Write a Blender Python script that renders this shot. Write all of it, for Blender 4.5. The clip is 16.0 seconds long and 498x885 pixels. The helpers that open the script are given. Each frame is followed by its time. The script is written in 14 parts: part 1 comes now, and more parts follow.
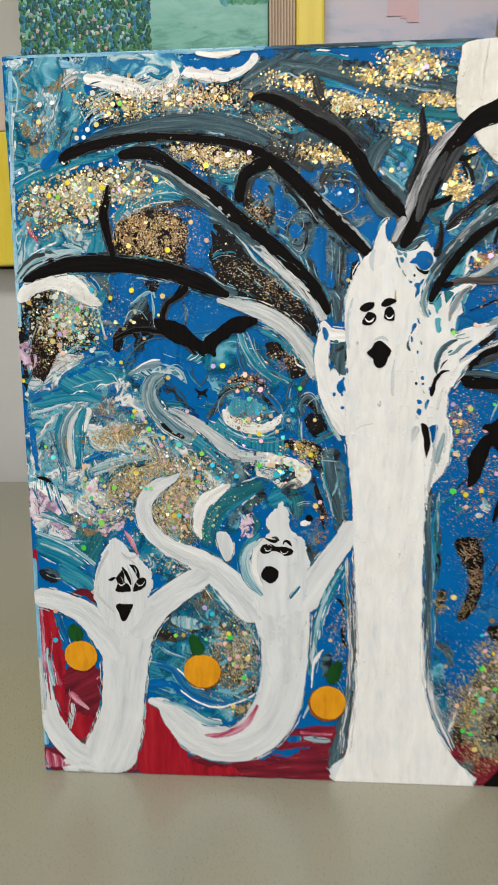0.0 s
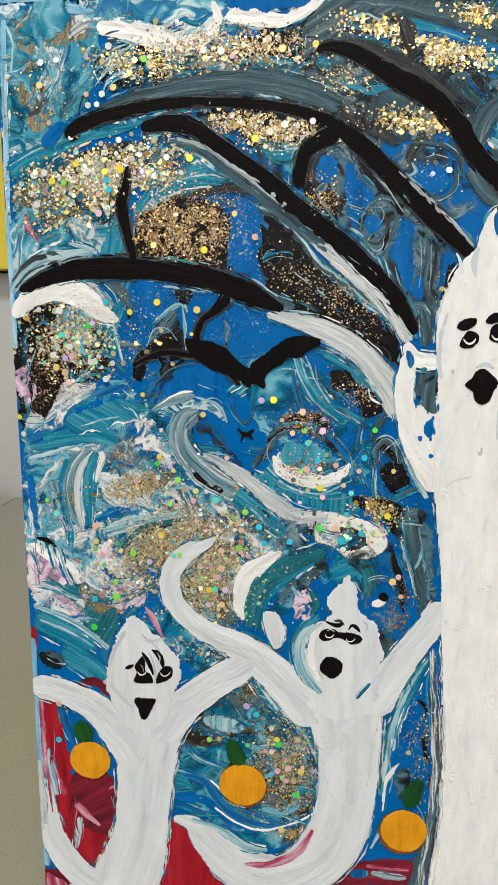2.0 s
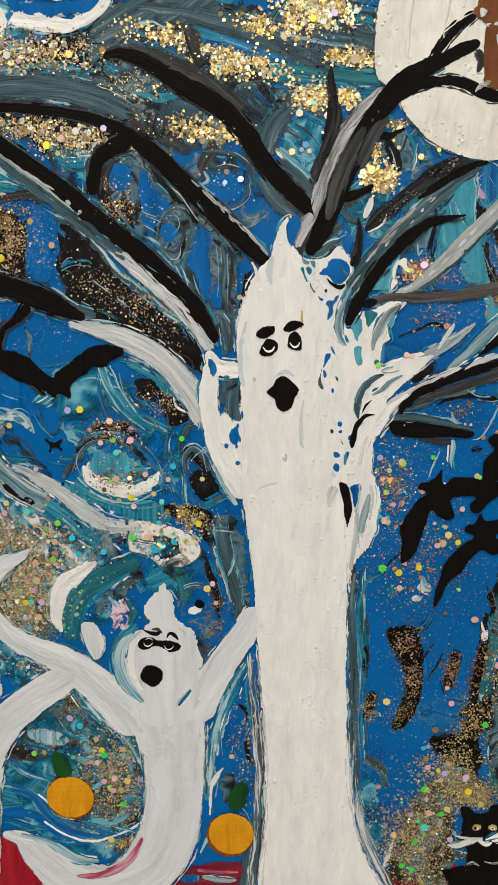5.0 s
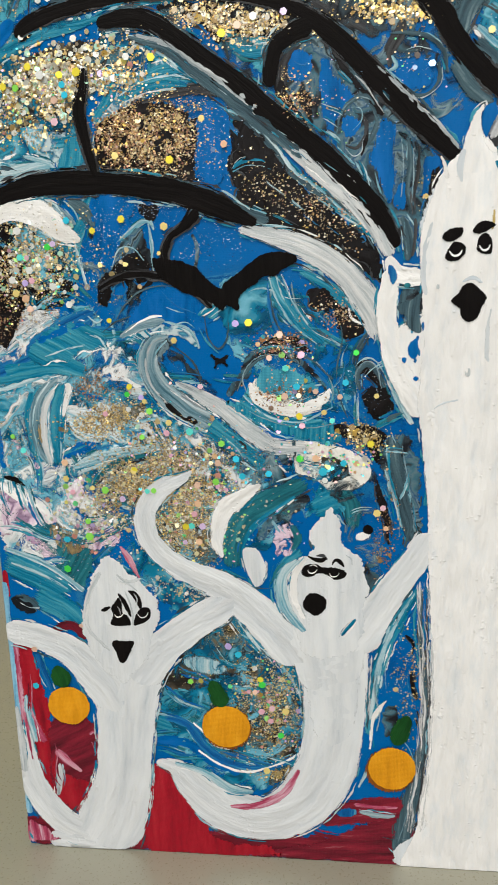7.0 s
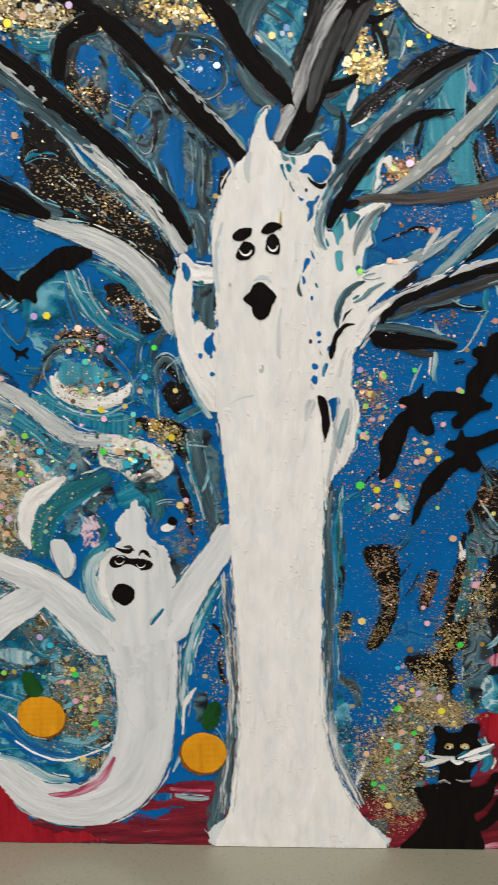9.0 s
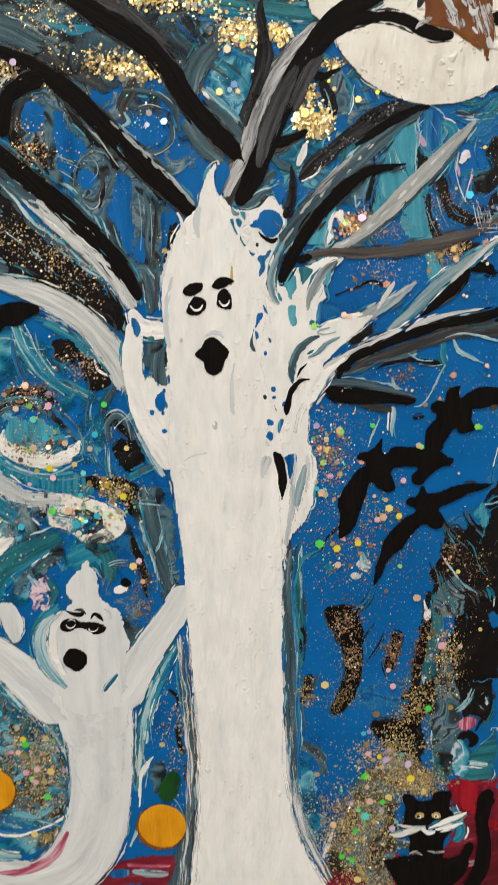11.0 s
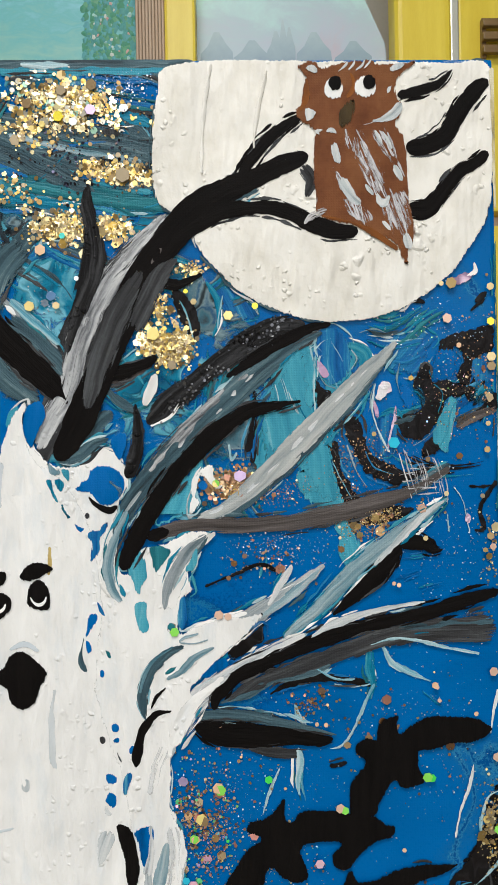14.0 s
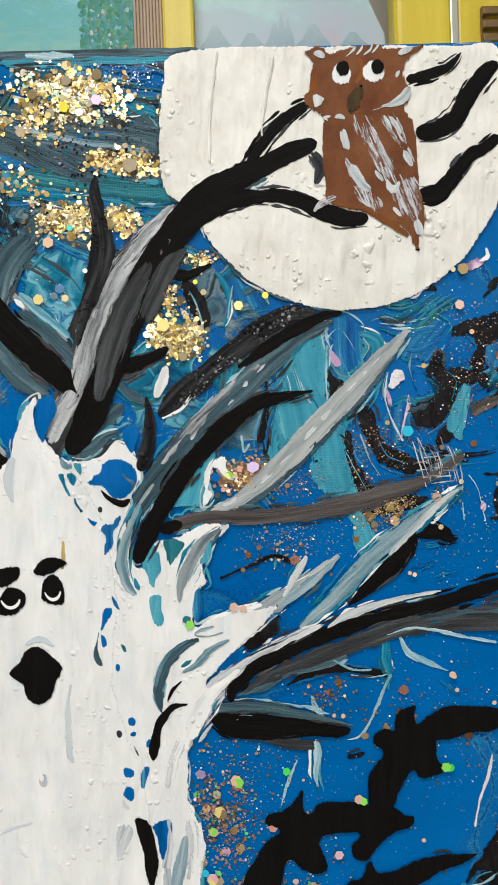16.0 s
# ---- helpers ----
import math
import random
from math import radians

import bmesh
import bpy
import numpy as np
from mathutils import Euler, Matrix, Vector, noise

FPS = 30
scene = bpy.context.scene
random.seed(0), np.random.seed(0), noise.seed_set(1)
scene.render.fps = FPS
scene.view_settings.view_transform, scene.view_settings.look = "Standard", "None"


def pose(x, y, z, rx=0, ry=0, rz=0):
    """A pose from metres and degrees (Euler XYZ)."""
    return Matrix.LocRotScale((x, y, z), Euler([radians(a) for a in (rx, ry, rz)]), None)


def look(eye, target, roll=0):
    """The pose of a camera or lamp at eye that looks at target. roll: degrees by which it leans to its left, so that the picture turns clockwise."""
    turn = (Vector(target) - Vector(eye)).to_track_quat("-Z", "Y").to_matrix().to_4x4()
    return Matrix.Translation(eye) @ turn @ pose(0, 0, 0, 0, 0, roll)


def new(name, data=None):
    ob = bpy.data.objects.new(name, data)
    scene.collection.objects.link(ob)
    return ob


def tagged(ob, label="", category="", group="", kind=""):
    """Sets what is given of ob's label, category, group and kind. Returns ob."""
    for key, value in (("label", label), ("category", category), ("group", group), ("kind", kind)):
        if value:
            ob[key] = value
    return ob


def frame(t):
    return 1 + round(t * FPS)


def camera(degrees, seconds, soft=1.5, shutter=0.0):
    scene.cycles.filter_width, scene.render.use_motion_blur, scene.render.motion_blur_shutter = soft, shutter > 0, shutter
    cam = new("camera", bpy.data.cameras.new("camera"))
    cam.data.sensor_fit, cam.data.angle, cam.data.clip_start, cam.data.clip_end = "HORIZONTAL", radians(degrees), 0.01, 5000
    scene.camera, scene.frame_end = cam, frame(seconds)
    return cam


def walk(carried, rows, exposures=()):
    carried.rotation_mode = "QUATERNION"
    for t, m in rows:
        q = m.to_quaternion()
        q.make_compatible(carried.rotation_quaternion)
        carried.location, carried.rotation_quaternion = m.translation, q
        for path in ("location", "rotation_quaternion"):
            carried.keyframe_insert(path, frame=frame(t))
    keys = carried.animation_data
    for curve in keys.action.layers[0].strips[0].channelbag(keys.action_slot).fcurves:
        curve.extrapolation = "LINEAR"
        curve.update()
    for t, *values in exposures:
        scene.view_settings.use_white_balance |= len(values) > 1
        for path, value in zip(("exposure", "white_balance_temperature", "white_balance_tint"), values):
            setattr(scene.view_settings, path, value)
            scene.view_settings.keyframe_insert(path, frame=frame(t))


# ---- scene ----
cam = camera(42.1, 16.0, soft=1.1, shutter=0.4)
PATH = [
    (0, (0.132, -0.309, 0.227), (0.0, 1.663, -0.081), -0.5),
    (0.5, (0.125, -0.274, 0.228), (-0.048, 1.697, -0.067), -0.8),
    (1, (0.117, -0.251, 0.231), (-0.072, 1.723, -0.087), -0.4),
    (1.5, (0.115, -0.24, 0.235), (-0.091, 1.727, -0.059), -0.6),
    (2, (0.115, -0.237, 0.236), (-0.094, 1.729, -0.064), -0.4),
    (2.5, (0.116, -0.237, 0.239), (-0.095, 1.73, -0.05), -0.4),
    (3, (0.14, -0.234, 0.241), (-0.013, 1.738, -0.057), -0.7),
    (3.5, (0.163, -0.234, 0.242), (0.031, 1.74, -0.052), -0.8),
    (3.7, (0.164, -0.233, 0.243), (0.096, 1.742, -0.064), -0.8),
    (5.8, (0.171, -0.231, 0.235), (0.082, 1.741, -0.086), -1.2),
    (6, (0.163, -0.229, 0.233), (0.045, 1.739, -0.099), -1.0),
    (6.5, (0.138, -0.226, 0.223), (-0.023, 1.732, -0.149), -1.6),
    (7, (0.121, -0.226, 0.219), (-0.076, 1.725, -0.173), -1.5),
    (7.5, (0.116, -0.225, 0.217), (-0.058, 1.729, -0.171), -1.2),
    (8, (0.123, -0.224, 0.22), (-0.038, 1.725, -0.198), -1.1),
    (8.5, (0.147, -0.224, 0.219), (0.076, 1.731, -0.197), -0.5),
    (9, (0.173, -0.227, 0.22), (0.137, 1.728, -0.202), -0.1),
    (9.2, (0.178, -0.226, 0.22), (0.166, 1.728, -0.208), 0.1),
    (11.3, (0.19, -0.213, 0.234), (0.18, 1.766, -0.053), -0.6),
    (11.5, (0.198, -0.192, 0.239), (0.206, 1.797, 0.026), -0.9),
    (12, (0.209, -0.161, 0.251), (0.218, 1.834, 0.106), -0.0),
    (12.5, (0.215, -0.147, 0.258), (0.248, 1.851, 0.156), -0.2),
    (13, (0.22, -0.144, 0.266), (0.256, 1.855, 0.219), -0.8),
    (13.5, (0.218, -0.145, 0.274), (0.27, 1.854, 0.265), -0.8),
    (14, (0.22, -0.143, 0.273), (0.27, 1.856, 0.254), -1.1),
    (14.5, (0.22, -0.142, 0.271), (0.282, 1.857, 0.243), -1.4),
    (15, (0.222, -0.143, 0.271), (0.263, 1.857, 0.25), -1.5),
    (15.5, (0.221, -0.142, 0.27), (0.273, 1.857, 0.246), -1.6),
    (16, (0.218, -0.142, 0.272), (0.257, 1.857, 0.24), -2.0),
]
# the phone dims and lifts its picture as the white trunk fills or leaves it
EXPOSURES = [(0, -0.05, 6450, 9), (2.5, 0.0, 6400, 9), (3.5, -0.27, 6500, 9), (5.8, -0.2, 6700, 10), (6.5, -0.12, 6700, 10), (7.0, 0.0, 6400, 9), (8.0, -0.02, 6400, 9), (9.0, -0.2, 6600, 10), (11.3, -0.16, 6800, 11), (12.0, -0.08, 6600, 10), (13.0, -0.03, 6250, 9), (16.0, -0.03, 6250, 9)]
walk(cam, [(t, look(eye, target, roll)) for t, eye, target, roll in PATH], exposures=EXPOSURES)

# ---- light ----
world = bpy.data.worlds.new("sky")
scene.world = world
world.use_nodes = True
sky = world.node_tree.nodes.new("ShaderNodeTexSky")
sky.sky_type = "NISHITA"
sky.sun_disc = False
sky.sun_elevation, sky.sun_rotation = radians(38), radians(200)
world.node_tree.links.new(sky.outputs[0], world.node_tree.nodes["Background"].inputs[0])
world.node_tree.nodes["Background"].inputs[1].default_value = 0.12


def area_lamp(name, at, target, width, height, watts, colour):
    data = bpy.data.lights.new(name, "AREA")
    data.shape, data.size, data.size_y = "RECTANGLE", width, height
    data.energy, data.color = watts, colour
    ob = new(name, data)
    ob.matrix_world = look(at, target)
    return ob


# added daylight lamp at an assumed wide window behind the camera, out of view
area_lamp("added_front_light", (0.55, -2.36, 1.00), (0.45, 0.0, 0.55), 1.75, 1.30, 17.0, (1.0, 0.98, 0.95))
# added main lamp below the ceiling, over the table's front; its source is assumed
area_lamp("added_overhead_light", (-0.10, -0.95, 1.86), (-0.10, -0.95, 0.0), 1.10, 0.60, 38.0, (1.0, 0.965, 0.91))

# ---- materials ----
def node(nt, kind, **values):
    n = nt.nodes.new(kind)
    for key, value in values.items():
        n.inputs[key.replace("_", " ")].default_value = value
    return n


def ramp(nt, source, stops, constant=False):
    n = nt.nodes.new("ShaderNodeValToRGB")
    n.color_ramp.interpolation = "CONSTANT" if constant else "LINEAR"
    e = n.color_ramp.elements
    while len(e) < len(stops):
        e.new(0.5)
    for slot, (at, colour) in zip(e, stops):
        slot.position = at
        slot.color = (*colour, 1.0)
    nt.links.new(source, n.inputs[0])
    return n.outputs[0]


def math_node(nt, op, a, b):
    n = nt.nodes.new("ShaderNodeMath")
    n.operation = op
    for slot, value in zip(n.inputs, (a, b)):
        if isinstance(value, (int, float)):
            slot.default_value = value
        else:
            nt.links.new(value, slot)
    return n.outputs[0]


def blank(name):
    m = bpy.data.materials.new(name)
    m.use_nodes = True
    nt = m.node_tree
    return m, nt, nt.nodes["Principled BSDF"], nt.nodes["Material Output"]


def weave_height(nt):
    """The woven threads of the canvas, one every 0.55 mm each way."""
    tc = nt.nodes.new("ShaderNodeTexCoord")
    out = None
    for axis in ("X", "Z"):
        w = nt.nodes.new("ShaderNodeTexWave")
        w.wave_type, w.bands_direction = "BANDS", axis
        w.inputs["Scale"].default_value = 570.0
        w.inputs["Distortion"].default_value = 0.8
        w.inputs["Detail"].default_value = 0.0
        nt.links.new(tc.outputs["Object"], w.inputs["Vector"])
        out = w.outputs["Fac"] if out is None else math_node(nt, "MULTIPLY", out, w.outputs["Fac"])
    return out


def paint(name, stops, along=28.0, across=900.0, swirl=0.0, dry=0.0, rough=0.42, relief=0.5, weave=0.25, lumps=0.0, size=1.0, brushed=True, broad=0.0, sheen=0.10, folds=7.0, heave=0.0):
    """Acrylic paint drawn out along the brush's way: its colours run in bristle streaks, which also stand up in relief.
    swirl: above 0, colours that are poured and stirred instead, of that scale. dry: how much the ground shows through. lumps: grit under the paint."""
    m, nt, bsdf, out = blank(name)
    tc = nt.nodes.new("ShaderNodeTexCoord")
    bend = node(nt, "ShaderNodeTexNoise", Scale=90.0 if not swirl else swirl * 0.55, Detail=2.0)
    nt.links.new(tc.outputs["Object"], bend.inputs["Vector"])
    if swirl:
        push = nt.nodes.new("ShaderNodeVectorMath")
        push.operation = "MULTIPLY_ADD"
        push.inputs[1].default_value = (2.6 / swirl,) * 3
        nt.links.new(bend.outputs["Color"], push.inputs[0])
        nt.links.new(tc.outputs["Object"], push.inputs[2])
        again = node(nt, "ShaderNodeTexNoise", Scale=swirl * 1.3, Detail=2.0, Distortion=0.8)
        nt.links.new(push.outputs[0], again.inputs["Vector"])
        pull = nt.nodes.new("ShaderNodeVectorMath")
        pull.operation = "MULTIPLY_ADD"
        pull.inputs[1].default_value = (0.9 / swirl,) * 3
        nt.links.new(again.outputs["Color"], pull.inputs[0])
        nt.links.new(push.outputs[0], pull.inputs[2])
        pour = node(nt, "ShaderNodeTexNoise", Scale=swirl * 0.55, Detail=3.0, Roughness=0.45)
        nt.links.new(pull.outputs[0], pour.inputs["Vector"])
        # poured colours lie in folded veins
        streak_value = math_node(nt, "ADD", math_node(nt, "MULTIPLY", math_node(nt, "PINGPONG", math_node(nt, "MULTIPLY", pour.outputs["Fac"], folds), 1.0), 0.56), 0.25)
    else:
        push = nt.nodes.new("ShaderNodeVectorMath")
        push.operation = "MULTIPLY_ADD"
        push.inputs[1].default_value = (0.0, 0.0022, 0.0)
        nt.links.new(bend.outputs["Color"], push.inputs[0])
        nt.links.new(tc.outputs["UV"], push.inputs[2])
        scale = nt.nodes.new("ShaderNodeMapping")
        scale.inputs["Scale"].default_value = (along * 2.0, across * 0.8, 1.0)
        nt.links.new(push.outputs[0], scale.inputs["Vector"])
        info = nt.nodes.new("ShaderNodeObjectInfo")
        far = nt.nodes.new("ShaderNodeVectorMath")
        far.operation = "MULTIPLY_ADD"
        far.inputs[1].default_value = (37.0, 53.0, 19.0)
        comb = nt.nodes.new("ShaderNodeCombineXYZ")
        for i in range(3):
            nt.links.new(info.outputs["Random"], comb.inputs[i])
        nt.links.new(comb.outputs[0], far.inputs[0])
        nt.links.new(scale.outputs[0], far.inputs[2])
        streak = node(nt, "ShaderNodeTexNoise", Scale=size, Detail=4.0, Roughness=0.62)
        nt.links.new(far.outputs[0], streak.inputs["Vector"])
        streak_value = streak.outputs["Fac"]
    fine = node(nt, "ShaderNodeTexNoise", Scale=1500.0, Detail=3.0, Roughness=0.6)
    nt.links.new(tc.outputs["Object"], fine.inputs["Vector"])
    mixed = math_node(nt, "ADD", streak_value, math_node(nt, "MULTIPLY", math_node(nt, "SUBTRACT", fine.outputs["Fac"], 0.5), 0.12))
    colour = ramp(nt, mixed, stops)
    # a slow change of value over some centimetres, as thin and thick coats give
    slow = node(nt, "ShaderNodeTexNoise", Scale=55.0, Detail=2.0)
    nt.links.new(tc.outputs["Object"], slow.inputs["Vector"])
    hsv = nt.nodes.new("ShaderNodeHueSaturation")
    nt.links.new(colour, hsv.inputs["Color"])
    value = math_node(nt, "ADD", math_node(nt, "MULTIPLY", slow.outputs["Fac"], 0.14 if broad else 0.30), 0.93 if broad else 0.85)
    if broad:
        # wide soft bands along the brush's way, where the coat thins over the dark ground
        wide = nt.nodes.new("ShaderNodeMapping")
        wide.inputs["Scale"].default_value = (7.0, 110.0, 1.0)
        nt.links.new(push.outputs[0], wide.inputs["Vector"])
        band = node(nt, "ShaderNodeTexNoise", Scale=1.0, Detail=3.0, Roughness=0.55)
        nt.links.new(wide.outputs[0], band.inputs["Vector"])
        dip = math_node(nt, "MINIMUM", math_node(nt, "SUBTRACT", band.outputs["Fac"], 0.55), 0.06)
        value = math_node(nt, "ADD", value, math_node(nt, "MULTIPLY", dip, broad))
    nt.links.new(value, hsv.inputs["Value"])
    nt.links.new(hsv.outputs[0], bsdf.inputs["Base Color"])
    nt.links.new(math_node(nt, "ADD", math_node(nt, "MULTIPLY", fine.outputs["Fac"], 0.3), rough - 0.15), bsdf.inputs["Roughness"])
    height = math_node(nt, "ADD", math_node(nt, "MULTIPLY", streak_value, relief * 1.6), math_node(nt, "MULTIPLY", fine.outputs["Fac"], 0.14))
    if weave:
        height = math_node(nt, "ADD", height, math_node(nt, "MULTIPLY", weave_height(nt), weave * 0.28))
    if lumps:
        # single grains and their crowds, smooth as thick paint leaves them
        for size_of, crowd in ((300.0, 0.74), (700.0, 0.66)):
            grit = nt.nodes.new("ShaderNodeTexVoronoi")
            grit.inputs["Scale"].default_value = size_of
            shift = node(nt, "ShaderNodeTexNoise", Scale=size_of * 1.1, Detail=1.0)
            nt.links.new(tc.outputs["Object"], shift.inputs["Vector"])
            dent = nt.nodes.new("ShaderNodeVectorMath")
            dent.operation = "MULTIPLY_ADD"
            dent.inputs[1].default_value = (0.9 / size_of,) * 3
            nt.links.new(shift.outputs["Color"], dent.inputs[0])
            nt.links.new(tc.outputs["Object"], dent.inputs[2])
            nt.links.new(dent.outputs[0], grit.inputs["Vector"])
            pick = nt.nodes.new("ShaderNodeSeparateColor")
            nt.links.new(grit.outputs["Color"], pick.inputs[0])
            patch = node(nt, "ShaderNodeTexNoise", Scale=90.0, Detail=2.0)
            nt.links.new(tc.outputs["Object"], patch.inputs["Vector"])
            here = ramp(nt, math_node(nt, "ADD", math_node(nt, "MULTIPLY", pick.outputs[0], 0.45), patch.outputs["Fac"]), [(crowd + 0.22, (0, 0, 0)), (crowd + 0.36, (1, 1, 1))])
            dome = ramp(nt, grit.outputs["Distance"], [(0.0, (1, 1, 1)), (0.22, (0.8, 0.8, 0.8)), (0.42, (0, 0, 0))])
            height = math_node(nt, "ADD", height, math_node(nt, "MULTIPLY", math_node(nt, "MULTIPLY", here, dome), 0.75 * lumps))
    if heave:
        # thick coats rise and sink over some millimetres
        for size_of, part_of in (((36.0, 150.0, 1.0), 1.0), ((130.0, 400.0, 1.0), 0.6)):
            stretch = nt.nodes.new("ShaderNodeMapping")
            stretch.inputs["Scale"].default_value = size_of if not swirl else (110.0, 110.0, 110.0)
            nt.links.new(tc.outputs["UV" if not swirl else "Object"], stretch.inputs["Vector"])
            swell = node(nt, "ShaderNodeTexNoise", Scale=1.0, Detail=1.5, Roughness=0.45)
            nt.links.new(stretch.outputs[0], swell.inputs["Vector"])
            height = math_node(nt, "ADD", height, math_node(nt, "MULTIPLY", swell.outputs["Fac"], heave * part_of))
    bump = node(nt, "ShaderNodeBump", Strength=0.9, Distance=0.00040)
    nt.links.new(height, bump.inputs["Height"])
    nt.links.new(bump.outputs[0], bsdf.inputs["Normal"])
    bsdf.inputs["Specular IOR Level"].default_value = sheen
    cover = None
    if dry:
        gaps = node(nt, "ShaderNodeTexNoise", Scale=size * 1.1, Detail=5.0, Roughness=0.7)
        nt.links.new(far.outputs[0] if not swirl else pull.outputs[0], gaps.inputs["Vector"])
        if swirl:
            gaps.inputs["Scale"].default_value = swirl * 0.9
            gaps.inputs["Distortion"].default_value = 0.6
        cover = ramp(nt, gaps.outputs["Fac"], [(0.25 + 0.32 * dry, (0, 0, 0)), (0.30 + 0.36 * dry, (1, 1, 1))])
    if brushed:
        # towards its border the coat breaks up along the bristles' way
        border = nt.nodes.new("ShaderNodeAttribute")
        border.attribute_name = "edge"
        spread = nt.nodes.new("ShaderNodeMapping")
        spread.inputs["Scale"].default_value = (150.0, 1900.0, 1.0) if not swirl else (520.0, 520.0, 520.0)
        nt.links.new(tc.outputs["UV" if not swirl else "Object"], spread.inputs["Vector"])
        hairs = node(nt, "ShaderNodeTexNoise", Scale=1.0, Detail=4.0, Roughness=0.65, Distortion=0.4)
        nt.links.new(spread.outputs[0], hairs.inputs["Vector"])
        left = math_node(nt, "SUBTRACT", border.outputs["Fac"], math_node(nt, "MULTIPLY", math_node(nt, "SUBTRACT", hairs.outputs["Fac"], 0.32), 2.3))
        brim = ramp(nt, math_node(nt, "ADD", left, 0.10), [(0.0, (0, 0, 0)), (0.16, (1, 1, 1))])
        cover = brim if cover is None else math_node(nt, "MULTIPLY", cover, brim)
    if cover is not None:
        clear = nt.nodes.new("ShaderNodeBsdfTransparent")
        mix = nt.nodes.new("ShaderNodeMixShader")
        nt.links.new(cover, mix.inputs[0])
        nt.links.new(clear.outputs[0], mix.inputs[1])
        nt.links.new(bsdf.outputs[0], mix.inputs[2])
        nt.links.new(mix.outputs[0], out.inputs[0])
    return m


BLUE, BLUE_DEEP = (0.0003, 0.113, 0.360), (0.0003, 0.048, 0.175)
TEAL, TEAL_DEEP, TEAL_PALE = (0.005, 0.185, 0.31), (0.002, 0.076, 0.15), (0.16, 0.43, 0.55)
BLACK, SLATE, SMOKE = (0.0042, 0.0034, 0.0032), (0.052, 0.100, 0.130), (0.024, 0.033, 0.041)
WHITE, CHALK = (0.86, 0.845, 0.82), (0.56, 0.585, 0.60)

